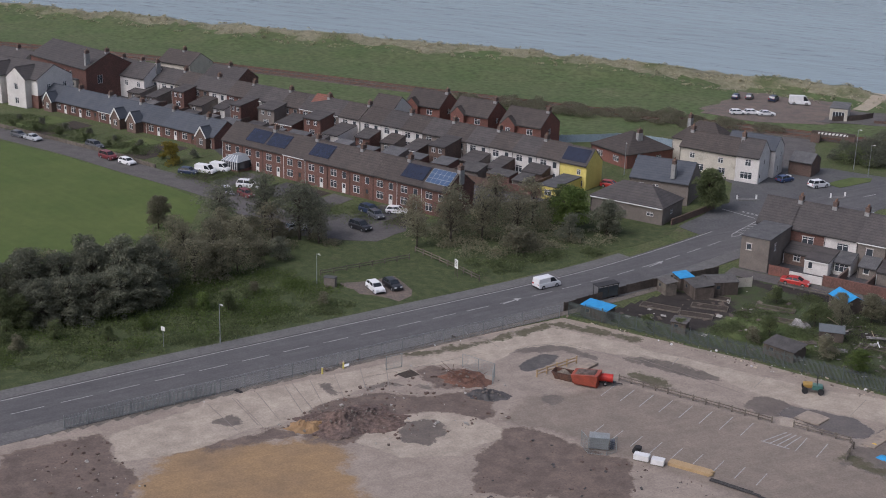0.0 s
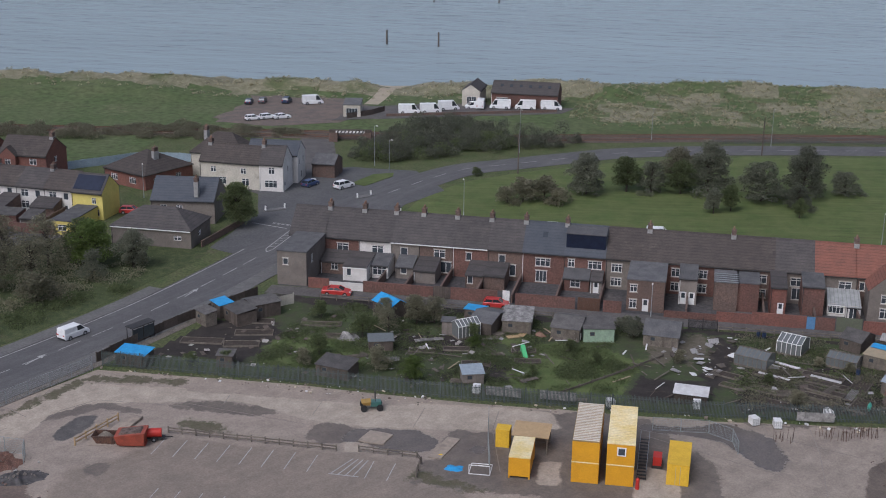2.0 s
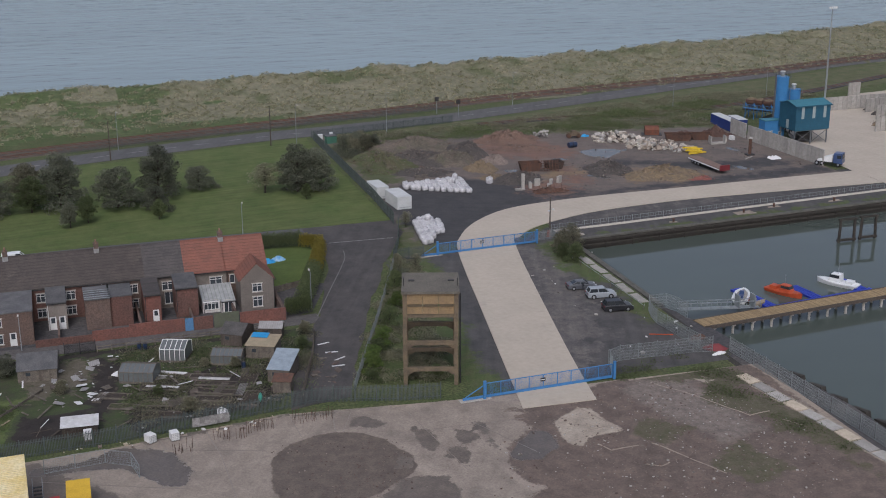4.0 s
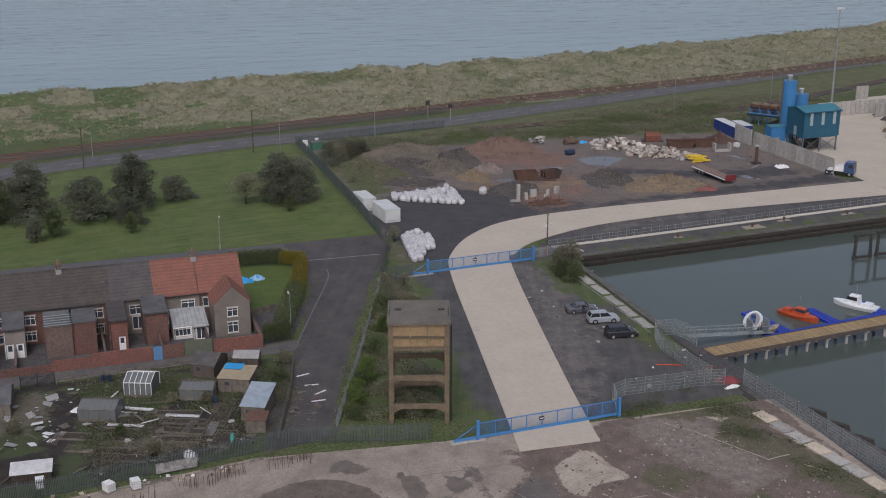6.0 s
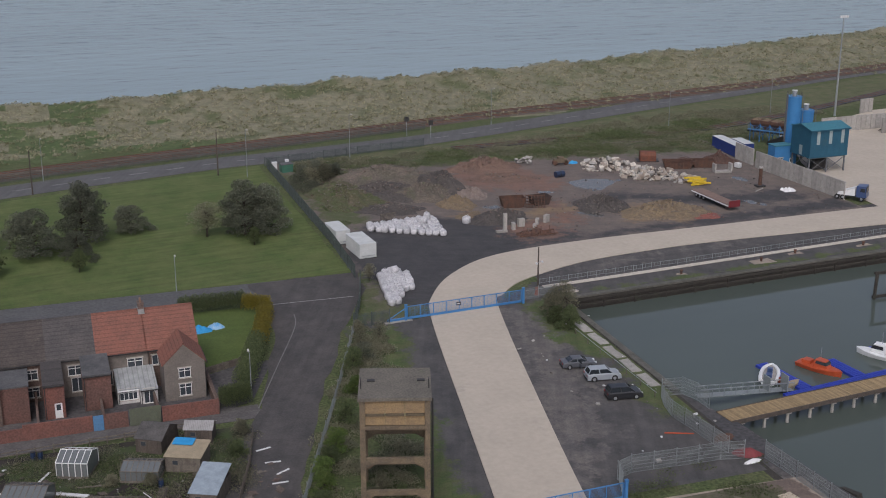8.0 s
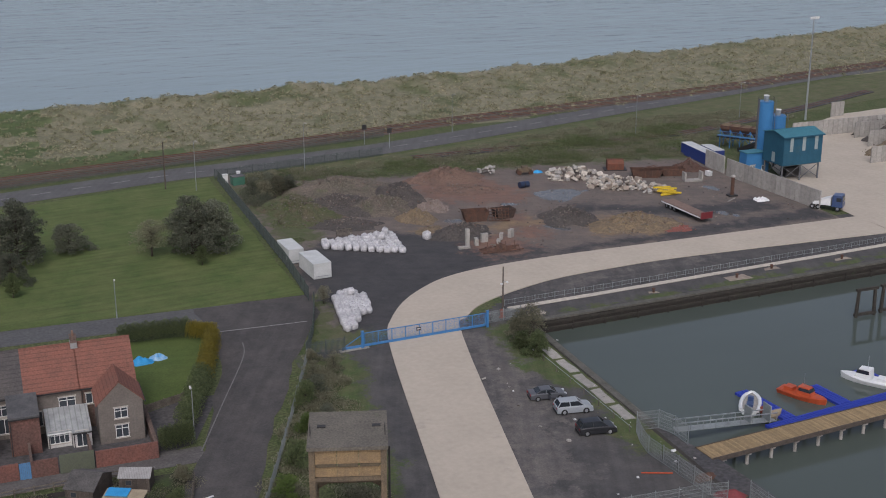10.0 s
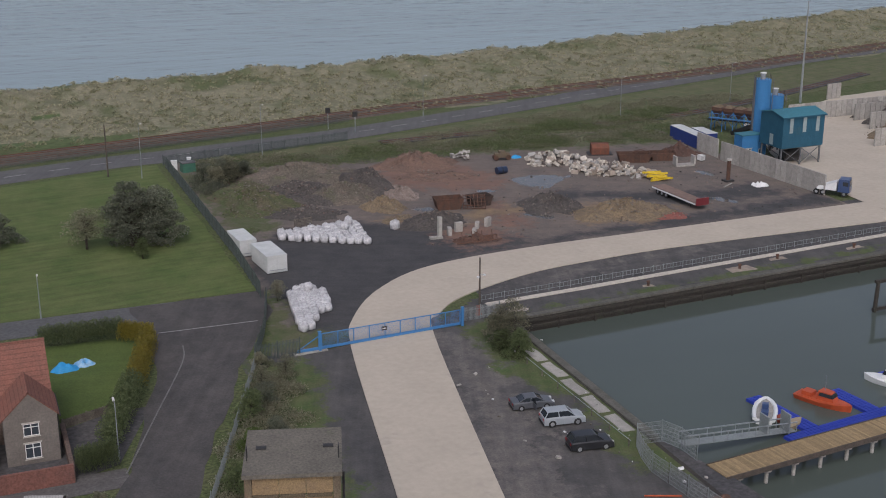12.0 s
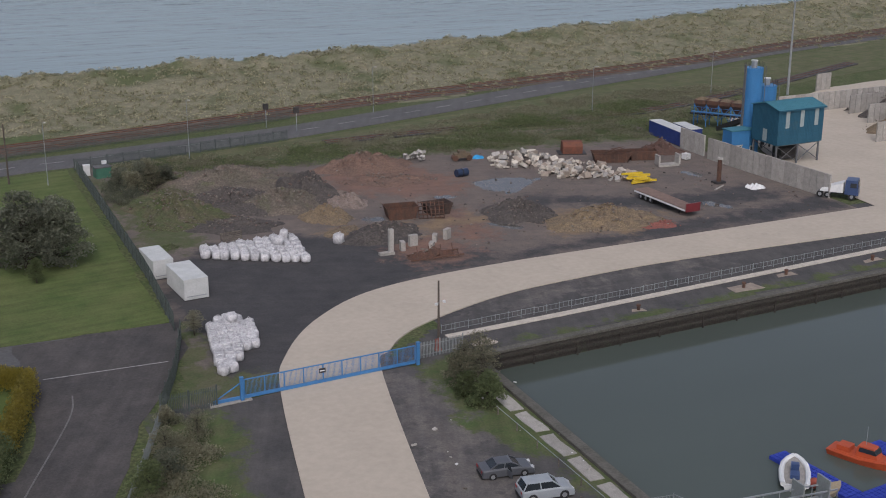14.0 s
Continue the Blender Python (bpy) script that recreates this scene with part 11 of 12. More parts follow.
for x, y in ((132.2, 203.5), (137.0, 203.9)):
    o = thing("mooring_dolphin", turn(x, y, -6), "dark timber mooring dolphin in the dock", "dolphin")
    for s in (-1, 1):
        part("timber_post", Geo().cyl((s * 1.75, 0, 0), (s * 1.45, 0, 8.6), 0.3, 0.26, 8), QUAY, o)
    for z in (4.3, 8.2):
        part("cross_beam", Geo().box(-1.95, 1.95, -0.2, 0.2, z, z + 0.4), QUAY, o)

# ---------- jetty, pontoons and boats ----------
DECK = mat("jetty_planks", (0.30, 0.215, 0.115), (0.245, 0.18, 0.10), 0.7, 0.85, 0.004, 0.18, vary=0.2)
jt = thing("jetty", turn(83.9, 168.4, 0.0, 5.6), "plank jetty on concrete piles over the dock", "jetty")
plank = Geo().box(0.01, 0.24, 0, 3.0, 0.06, 0.14).mesh("plank", DECK)
for k in range(150):
    q = part("plank", plank, None, jt)
    q.matrix_local = pose(0.25 * k, R.uniform(-0.02, 0.02), R.uniform(-0.006, 0.006))
for y in (-0.12, 3.0):
    part("edge_beam", Geo().box(0, 37.5, y, y + 0.12, -0.35, 0.2), CREOSOTE, jt)
for k in range(11):
    for y in (0.4, 2.6):
        part("timber_post", Geo().cyl((1.8 + 3.5 * k, y, -6.5), (1.8 + 3.5 * k, y, -0.35), 0.2, n=8), CEMENT, jt)
    part("cross_head", Geo().box(1.55 + 3.5 * k, 2.05 + 3.5 * k, 0, 3.0, -0.6, -0.35), CEMENT, jt)
PONT = mat("blue_float_cubes", (0.03, 0.055, 0.36), (0.025, 0.045, 0.30), 0.5, 0.6, 0.01, 0.15)


def pontoon(x, y, rz, nx, ny, label):
    o = thing("pontoon", turn(x, y, WATER - 0.08, rz), label, "pontoon", "blue pontoons")
    cube = CACHE.setdefault("float_cube", Geo().hexa([(0.01, 0.01, 0), (0.49, 0.01, 0), (0.49, 0.49, 0), (0.01, 0.49, 0), (0.03, 0.03, 0.42), (0.47, 0.03, 0.42), (0.47, 0.47, 0.42), (0.03, 0.47, 0.42)]).mesh("float_cube", PONT))
    for i in range(nx):
        for j in range(ny):
            q = part("float_cube", cube, None, o)
            q.matrix_local = pose(0.5 * i, 0.5 * j, R.uniform(0, 0.01))
    return o


pontoon(96.8, 174.7, 7.5, 48, 4, "long floating pontoon of blue plastic cubes")
pontoon(101.5, 177.4, 97.5, 18, 4, "floating pontoon arm of blue plastic cubes")
pontoon(110.6, 178.6, 97.5, 12, 4, "second pontoon arm of blue plastic cubes")
pontoon(119.8, 179.8, 97.5, 14, 4, "outer pontoon arm of blue plastic cubes")
gw = thing("gangway", turn(83.8, 176.4, 0), "galvanised gangway ramp down to the pontoon", "gangway")
part("ramp", Geo().hexa([(0, -0.6, 0.0), (14.6, -0.6 + 1.2, -1.6), (14.6, 0.6 + 1.2, -1.6), (0, 0.6, 0.0), (0, -0.6, 0.1), (14.6, 0.6, -1.5), (14.6, 1.8, -1.5), (0, 0.6, 0.1)]), GALV, gw)
for s in (-0.6, 0.6):
    part("handrail", Geo().beam((0, s, 1.1), (14.6, s + 1.2, -0.45), 0.1, 0.12), ALU, gw)
    for k in range(9):
        f = k / 8
        part("stanchion", Geo().box(14.6 * f - 0.03, 14.6 * f + 0.03, s + 1.2 * f - 0.03, s + 1.2 * f + 0.03, -1.55 * f + 0.05, -1.55 * f + 1.1), GALV, gw)
part("portal", Geo().box(13.4, 13.55, 0.3, 1.9, -1.45, 0.7), GALV, gw)
part("portal", Geo().box(10.6, 10.75, 0.2, 1.7, -1.1, 0.9), GALV, gw)


def boat(x, y, rz, ln, bw, hull, deck, label, cabin_h=0.0, inner=None, rib=False, z=-2.1):
    o = thing("boat", turn(x, y, z, rz), label, "boat", "moored boats")
    st = [(-0.5, 0.86), (-0.3, 0.98), (0.0, 1.0), (0.22, 0.86), (0.38, 0.52), (0.5, 0.06)]
    rings = []
    for f, w in st:
        b = bw / 2 * w
        rise = 0.25 * max(0, f) * 2
        rings.append([(f * ln * 0.97, -b * 0.75, 0), (f * ln, -b, 0.75 + rise), (f * ln, -b + 0.12, 0.78 + rise), (f * ln, b - 0.12, 0.78 + rise), (f * ln, b, 0.75 + rise), (f * ln * 0.97, b * 0.75, 0)])
    part("hull", lofted(Geo(), rings), hull, o)
    part("deck", lofted(Geo(), [[(f * ln * 0.9, -bw / 2 * w * 0.78, 0.80 + 0.45 * max(0, f)), (f * ln * 0.9, bw / 2 * w * 0.78, 0.80 + 0.45 * max(0, f)), (f * ln * 0.9, bw / 2 * w * 0.76, 0.83 + 0.45 * max(0, f)), (f * ln * 0.9, -bw / 2 * w * 0.76, 0.83 + 0.45 * max(0, f))] for f, w in st]), deck, o)
    if rib:
        t = Geo()
        for s in (-1, 1):
            for (f, w), (f2, w2) in zip(st, st[1:]):
                t.cyl((f * ln, s * bw / 2 * w, 0.85 + 0.3 * max(0, f)), (f2 * ln, s * bw / 2 * w2, 0.85 + 0.3 * max(0, f2)), 0.24, n=8)
        part("tube", t, hull, o)
        part("console", Geo().box(-0.3, 0.3, -0.35, 0.35, 0.83, 1.6), PAINTS["blue"], o)
        part("seat", Geo().box(-1.6, -0.6, -0.4, 0.4, 0.83, 1.2), PAINTS["blue"], o)
        part("engine", Geo().box(-ln / 2 - 0.4, -ln / 2 + 0.05, -0.2, 0.2, 0.5, 1.4), IRON, o)
    if cabin_h:
        c = part("wheelhouse", Geo().hexa([(-0.1 * ln, -bw * 0.3, 0.84), (0.22 * ln, -bw * 0.26, 0.9), (0.22 * ln, bw * 0.26, 0.9), (-0.1 * ln, bw * 0.3, 0.84), (-0.08 * ln, -bw * 0.26, 0.84 + cabin_h), (0.14 * ln, -bw * 0.22, 0.84 + cabin_h), (0.14 * ln, bw * 0.22, 0.84 + cabin_h), (-0.08 * ln, bw * 0.26, 0.84 + cabin_h)]), hull, o)
        part("window", Geo().hexa([(-0.06 * ln, -bw * 0.3, 0.84 + cabin_h * 0.5), (0.19 * ln, -bw * 0.265, 0.84 + cabin_h * 0.5), (0.19 * ln, bw * 0.265, 0.84 + cabin_h * 0.5), (-0.06 * ln, bw * 0.3, 0.84 + cabin_h * 0.5), (-0.05 * ln, -bw * 0.275, 0.84 + cabin_h * 0.88), (0.165 * ln, -bw * 0.24, 0.84 + cabin_h * 0.88), (0.165 * ln, bw * 0.24, 0.84 + cabin_h * 0.88), (-0.05 * ln, bw * 0.275, 0.84 + cabin_h * 0.88)]), CAR_GLASS, c)
        part("mast", Geo().cyl((0, 0, 0.84 + cabin_h), (0, 0, 2.6 + cabin_h), 0.03, n=6), ALU, o)
        part("engine_box", Geo().box(-0.38 * ln, -0.2 * ln, -bw * 0.25, bw * 0.25, 0.84, 1.3), deck, o)
    return o


ORANGE_BOAT = mat("orange_boat_paint", (0.46, 0.085, 0.03), (0.38, 0.07, 0.028), 0.6, 0.45, 0, 0.08)
BOAT_WHITE = mat("white_gelcoat", (0.70, 0.71, 0.70), (0.64, 0.65, 0.64), 0.8, 0.35, 0, 0.06)
boat(98.2, 182.3, 52, 5.4, 2.3, BOAT_WHITE, CEMENT, "white inflatable-tube dinghy with a blue console", rib=True)
boat(106.0, 182.2, -66, 6.6, 2.4, ORANGE_BOAT, ORANGE_BOAT, "orange launch with a small wheelhouse", cabin_h=1.0)
boat(116.8, 183.4, 125, 7.0, 2.6, BOAT_WHITE, BOAT_WHITE, "white fishing boat with a wheelhouse", cabin_h=1.3)
boat(99.0, 178.6, 15, 3.0, 1.3, BEIGE, BEIGE, "small cream tender beside the pontoon")
solid("buoy", lofted(Geo(), [[(0.5 * r * math.cos(a), 0.5 * r * math.sin(a), z) for a in [k * math.tau / 12 for k in range(12)]] for z, r in ((0, 0.3), (0.2, 0.85), (0.5, 1), (0.8, 0.85), (1.0, 0.3))]), RED_STEEL, "round red mooring buoy on the pontoon", "buoy", m=turn(98.5, 180.0, -1.9), smooth=True)
heap("upturned_boat", 81.3, 160.5, 1.1, 1.7, 0.8, mat("dull_red_cover", (0.19, 0.042, 0.045), (0.15, 0.038, 0.04), 0.7, 0.7, 0.01, 0.15), "dull red covered boat behind the fence", "boat", 15, 0.12, 70)
heap("boat_hull", 80.8, 158.7, 1.2, 0.4, 0.45, PLASTIC_WHITE, "white upturned tender hull", "boat", 16, 0.05, 10)
heap("net_mound", 80.8, 165.0, 1.8, 0.8, 0.5, RUSTY, "heap of rusty chain and net", "heap", 17, 0.6, 20)
solid("orange_pipe", Geo().cyl((0, 0, 0.08), (3.2, -1.3, 0.08), 0.08, n=8), ORANGE_BOAT, "orange plastic pipe on the ground", "pipe", m=turn(74.8, 168.3, 0.05))
for k in range(6):
    solid("old_fender", Geo().hexa([(0, 0, 0), (2.6, 0.3, 0), (2.6, 1.2, 0), (0, 0.9, 0), (0.1, 0.1, 0.8), (2.4, 0.3, 0.9), (2.4, 1.1, 0.9), (0.1, 0.8, 0.7)]), QUAY, "decayed dark timber fender at the dock wall", "fender", "old fenders", m=turn(86.7 + 0.5 * k, 151.0 - k * 4.1, -1.0, -82))

# ---------- storage yard ----------
def container(x, y, rz, body, roof, label, ln=6.06, h=2.6, w=2.44):
    o = thing("container", turn(x, y, 0.04, rz), label, "container", "yard containers")
    part("body", Geo().box(0.04, w - 0.04, 0.04, ln - 0.04, 0.1, h - 0.08), body, o)
    part("roof", Geo().box(0, w, 0, ln, h - 0.077, h), roof, o)
    part("base", Geo().box(0, w, 0, ln, 0, 0.097), IRON, o)
    rib = CACHE.setdefault(("rib", ln, h, body.name), Geo().box(0.0, 0.037, 0, 0.14, 0.1, h - 0.08).mesh("rib", body))
    for k in range(int(ln / 0.3)):
        for px in (0.0, w - 0.037):
            q = part("rib", rib, None, o)
            q.matrix_local = pose(px, 0.1 + 0.3 * k, 0)
    for s in (0, 1):
        part("door", Geo().box(0.08 + s * (w / 2 - 0.06), w / 2 - 0.02 + s * (w / 2 - 0.06), 0.0, 0.037, 0.2, h - 0.15), body, o)
    part("door_sill", Geo().box(0.3, w - 0.3, -0.05, -0.003, 0.45, 0.55), ALU, o)
    return o


WHITE_BOX = mat("white_container_paint", (0.54, 0.55, 0.535), (0.46, 0.475, 0.46), 1.5, 0.6, 0, 0.08, spot=(0.42, 0.43, 0.41), spot_size=1.4, spot_at=0.64)
BLUE_BOX = mat("blue_container_paint", (0.028, 0.05, 0.19), (0.024, 0.042, 0.16), 1.2, 0.6, 0, 0.1)
container(58.0, 242.8, 5, WHITE_BOX, WHITE_BOX, "white steel container with a faded roof", 7.0, 2.6, 3.0)
container(56.2, 251.6, 5, WHITE_BOX, WHITE_BOX, "white steel container behind another one", 6.06, 2.5, 2.6)
BAG = mat("white_bulk_bag", (0.60, 0.59, 0.595), (0.38, 0.375, 0.38), 0.32, 0.8, 0.03, 0.18, vary=0.1)
bags = []
for v in range(4):
    g, rr2 = Geo(), random.Random(v)
    rings = []
    for z, r in ((0, 0.46), (0.10, 0.54), (0.45, 0.58), (0.82, 0.55), (0.93, 0.44), (0.86, 0.22)):
        rings.append([(r * (1 + 0.12 * math.cos(4 * a) * -1) * math.cos(a) * rr2.uniform(0.92, 1.08), r * (1 - 0.12 * math.cos(4 * a)) * math.sin(a) * rr2.uniform(0.92, 1.08), z * rr2.uniform(0.93, 1.05)) for a in [k * math.tau / 12 for k in range(12)]])
    lofted(g, rings)
    for s in (-1, 1):
        g.cyl((s * 0.3, -0.25, 0.9), (s * 0.25, 0.0, 1.12), 0.03, n=5).cyl((s * 0.25, 0.0, 1.12), (s * 0.3, 0.25, 0.9), 0.03, n=5)
    bags.append(g.mesh("bulk_bag", BAG, True))


def bag(x, y, z, s=1.0):
    o = new("bulk_bag", bags[R.randrange(4)])
    o.matrix_basis = Matrix.LocRotScale((x, y, z), Euler((R.uniform(-0.1, 0.1), R.uniform(-0.1, 0.1), R.uniform(0, 6.3))), (s * 1.1, s * 1.1, s * R.uniform(0.95, 1.15)))
    return tagged(o, "white woven bulk bag filled with aggregate", "bulk bag", "bulk bags")


for i in range(11):
    for j in range(8):
        x, y = 64.2 + 1.12 * i + 0.16 * j + R.uniform(-0.1, 0.1), 257.6 + 1.1 * j - 0.66 * i + 0.045 * i * j + R.uniform(-0.12, 0.12)
        if (j > 2 + 0.55 * i) or (i > 9 and j > 6):
            continue
        bag(x, y, 0.05)
        if 1 < j < 7 and i > 2 and R.random() < 0.05:
            bag(x + 0.2, y + 0.3, 0.95, 0.95)
for i in range(5):
    for j in range(13):
        x, y = 56.8 + 1.08 * i + 0.16 * j + R.uniform(-0.1, 0.1), 220.4 + 1.1 * j + 0.35 * i + R.uniform(-0.1, 0.1)
        if (i > 1 and j < 2) or (i > 2 and (j < 4 or j > 11)) or (i == 4 and j > 9) or (i == 0 and j > 11):
            continue
        bag(x, y, 0.05)
        if 0 < i < 3 and j > 3 and R.random() < 0.05:
            bag(x + 0.25, y + 0.2, 0.95, 0.95)
bag(82.0, 256.9, 0.05, 1.2)
o = thing("pallet_stack", turn(67.6, 263.4, 0.04, 8), "upright wooden crates behind the bags", "crate")
for k in range(5):
    part("slat", Geo().box(0, 3.0, 0, 0.08, 0.15 + 0.24 * k, 0.27 + 0.24 * k), TIMBER, o)
for k in range(6):
    part("upright", Geo().box(0.58 * k, 0.58 * k + 0.1, 0.082, 0.16, 0, 1.3), TIMBER, o)

EARTH_RED = mat("red_brown_spoil", (0.165, 0.105, 0.080), (0.128, 0.088, 0.070), 2.0, 0.95, 0.08, 0.3)
EARTH_OCHRE = mat("ochre_sand", (0.185, 0.138, 0.085), (0.14, 0.11, 0.078), 1.8, 0.95, 0.06, 0.3)
EARTH_DARK = mat("dark_spoil", (0.062, 0.056, 0.052), (0.085, 0.074, 0.066), 2.5, 0.95, 0.08, 0.3, spot=(0.12, 0.10, 0.085), spot_size=2)
GRASSY = mat("grassy_earth", (0.064, 0.080, 0.032), (0.10, 0.085, 0.055), 2.2, 0.95, 0.1, 0.35, spot=(0.13, 0.105, 0.08), spot_size=4)
BARE_BANK = mat("bare_bank", (0.132, 0.108, 0.088), (0.095, 0.086, 0.066), 2.4, 0.95, 0.08, 0.3, spot=(0.085, 0.095, 0.045), spot_size=5, spot_at=0.58)
for x, y, rx, ry, h, m, lb, sd, rz in (
        (76.5, 294, 12.5, 7.5, 1.9, BARE_BANK, "bare brown plateau of dumped earth", 23, -18), (74, 281, 9.5, 7.5, 1.9, EARTH_DARK, "broad dark bank of dumped earth", 21, -25), (80.5, 277.5, 6.5, 6.0, 2.2, BARE_BANK, "brown shoulder of the earth bank", 35, 15),
        (86.2, 283.5, 4.4, 8.0, 2.6, EARTH_DARK, "dark grey mound of road planings", 36, 10), (65.5, 281, 7.0, 13, 1.8, GRASSY, "grassy slope beside the yard", 22, 4), (71, 270, 7.5, 4.0, 0.9, EARTH_DARK, "dark foot of the earth bank", 37, -20), (68.6, 297, 7.0, 5.0, 1.2, GRASSY, "overgrown end of the earth bank", 38, 20)):
    heap("earth_bank", x, y, rx, ry, h, m, lb, "earth bank", sd, 0.33, rz, z=0.02)
heap("rubble_mound", 89.6, 275.6, 3.2, 5.0, 1.0, SITE_RUBBLE, "low grey heap of broken rubble", "rubble heap", 39, 0.5, 10)
heap("sand_mound", 84.2, 268.6, 3.4, 4.4, 1.5, EARTH_OCHRE, "low ochre heap of sand and rubble", "sand heap", 24, 0.5, 30)
heap("sand_mound", 84.0, 261.4, 3.2, 1.8, 0.5, EARTH_OCHRE, "thin ochre spill of sand", "sand heap", 47, 0.5, 30)
heap("brick_mound", 98.8, 293.2, 8.0, 4.6, 2.3, EARTH_RED, "red-brown mound of crushed brick", "spoil heap", 25, 0.35, -10)
heap("brick_mound", 100, 284.5, 8, 4.0, 0.6, EARTH_RED, "low red-brown spread of spoil", "spoil heap", 26, 0.5, -15)
heap("spoil_mound", 89.0, 258.0, 6.0, 4.6, 1.6, EARTH_DARK, "dark mound of road planings", "spoil heap", 27, 0.3, 20)
heap("sand_mound", 119.2, 251.6, 8.8, 5.4, 2.0, EARTH_OCHRE, "ochre heap of sand and gravel", "sand heap", 28, 0.35, -8)
heap("spoil_mound", 110.6, 259.4, 5.6, 6.0, 1.7, EARTH_DARK, "dark mound of earth beside the sand", "spoil heap", 29, 0.4, 10)
heap("brick_mound", 125.6, 247.0, 3.4, 2.2, 0.35, mat("brick_dust", (0.24, 0.09, 0.07), (0.2, 0.08, 0.065), 1.0, 0.95, 0.03, 0.2), "low spread of red brick dust", "spoil heap", 30, 0.4)


def block(x, y, z, s, m, rr):
    a, b = rr.uniform(0.28, 0.95), rr.uniform(0.25, 0.8)
    g = Geo().box(-s, s, -s * a, s * a, -s * b, s * b)
    g.v = [tuple(c * rr.uniform(0.86, 1.1) for c in p) for p in g.v]
    o = solid("rubble_block", g, m, "broken pale concrete block in the rubble heap", "rubble", "rubble blocks")
    o.matrix_basis = Matrix.LocRotScale((x, y, z), Euler((rr.uniform(-0.6, 0.6), rr.uniform(-0.6, 0.6), rr.uniform(0, 6.3))), None)
    return o


rr = random.Random(77)
for cx, cy, rx, ry, h, n in ((124.6, 287.0, 6.0, 5.2, 1.9, 120), (129.6, 277.4, 6.0, 5.4, 1.7, 140), (134.6, 271.4, 3.4, 2.4, 0.8, 34)):
    for _ in range(n):
        a, q = rr.uniform(0, 6.28), math.sqrt(rr.random())
        block(cx + rx * q * math.cos(a), cy + ry * q * math.sin(a), 0.2 + h * (1 - q) * rr.random() ** 0.6, 0.16 + 0.55 * rr.random() ** 1.7, rr.choice((CEMENT_WHITE, CEMENT_WHITE, CEMENT, SLAB)), rr)
for _ in range(16):
    block(108.6 + rr.uniform(-2, 2), 294.4 + rr.uniform(-1.6, 1.6), 0.3 + rr.random(), rr.uniform(0.2, 0.5), CEMENT, rr)
scatter("yard_stones", [(84, 246), (156, 244), (154, 296), (100, 298), (82, 270)], 900, 0.03, 0.2, [BROWN_YARD, BROWN_YARD, SITE_RUBBLE, EARTH_DARK], "loose stones over the yard", 22, 0.05)
for k in range(7):
    solid("yellow_beam", Geo().beam((0, 0, 0.2 + 0.12 * k), (3.4, rr.uniform(-1, 1), 0.3 + 0.1 * k), 0.35, 0.3), mat("yellow_steel", (0.62, 0.44, 0.03), (0.54, 0.38, 0.03), 0.7, 0.6, 0, 0.12), "bright yellow steel section on the heap", "steel", "yellow steel sections", m=turn(133.6 + 0.5 * (k % 3), 266.6 + 0.5 * k, 0.1, rr.uniform(-50, 40)))
rr = random.Random(91)
o = thing("scrap_pile", turn(137.4, 281.2, 1.3, -20), "tangled rusty bars lying across the steel bin", "scrap")
for k in range(22):
    a = rr.uniform(-0.7, 0.7)
    x, y = rr.uniform(-2.6, 2.6), rr.uniform(-0.9, 0.9)
    part("bar", Geo().beam((x, y, 0.05 + 0.03 * k), (x + 2.4 * math.cos(a), y + 2.4 * math.sin(a), 0.2 + 0.03 * k), 0.09, 0.09), RUSTY, o)
skip(94.0, 264.6, -8, RUSTY, "rusty open skip with ribbed sides", 4.8, 2.7, 1.8)
skip(99.6, 264.6, 4, mat("dark_rust", (0.075, 0.048, 0.038), (0.05, 0.04, 0.036), 0.6, 0.9, 0.004, 0.25), "dark rusty steel bin with deep sides", 4.0, 2.6, 1.6)
o = thing("lattice_panel", turn(96.0, 262.6, 0.06, -18), "rusty steel lattice leaning on the skip", "steel")
for k in range(7):
    part("bar", Geo().beam((0.6 * k, 0, 0.1), (0.6 * k, 2.2, 2.0), 0.12, 0.12), RUSTY, o)
for k in range(5):
    part("cross_bar", Geo().beam((0, 0.5 * k, 0.15 + 0.43 * k), (3.7, 0.5 * k, 0.15 + 0.43 * k), 0.12, 0.1), RUSTY, o)
o = thing("steel_frame_scrap", turn(87.8, 245.4, 0.06, -4), "rusty twisted steel framework on the ground", "scrap")
for k in range(9):
    part("bar", Geo().beam((0.8 * k, 0, 0.15), (0.8 * k + 0.6, 2.2, 0.9 * (k % 2) + 0.3), 0.13, 0.13), RUSTY, o)
for y in (0, 2.2):
    part("chord", Geo().beam((0, y, 0.2), (7.0, y - 0.3, 0.45), 0.16, 0.16), RUSTY, o)
heap("scrap_mound", 91, 247.2, 3.6, 1.6, 0.7, RUSTY, "heap of rusty scrap steel", "scrap", 32, 0.6)
o = thing("concrete_post", turn(86.6, 249.6, 0.05), "upright grey concrete post on a foot", "post")
part("shaft", Geo().box(-0.3, 0.3, -0.3, 0.3, 0, 3.4), CEMENT, o)
part("foot", Geo().box(-1.6, 0.4, -0.4, 0.4, 0, 0.35), CEMENT, o)
for x, y, h in ((88.6, 250.6, 1.2), (90.6, 251.8, 1.5), (94, 252.4, 1.0), (96, 252.8, 1.4), (92.6, 250.2, 0.7)):
    solid("concrete_section", Geo().box(-0.6, 0.6, -0.3, 0.3, 0, h), CEMENT, "grey precast concrete section standing in the yard", "concrete block", "precast sections", m=turn(x, y, 0.05, R.uniform(0, 90)))
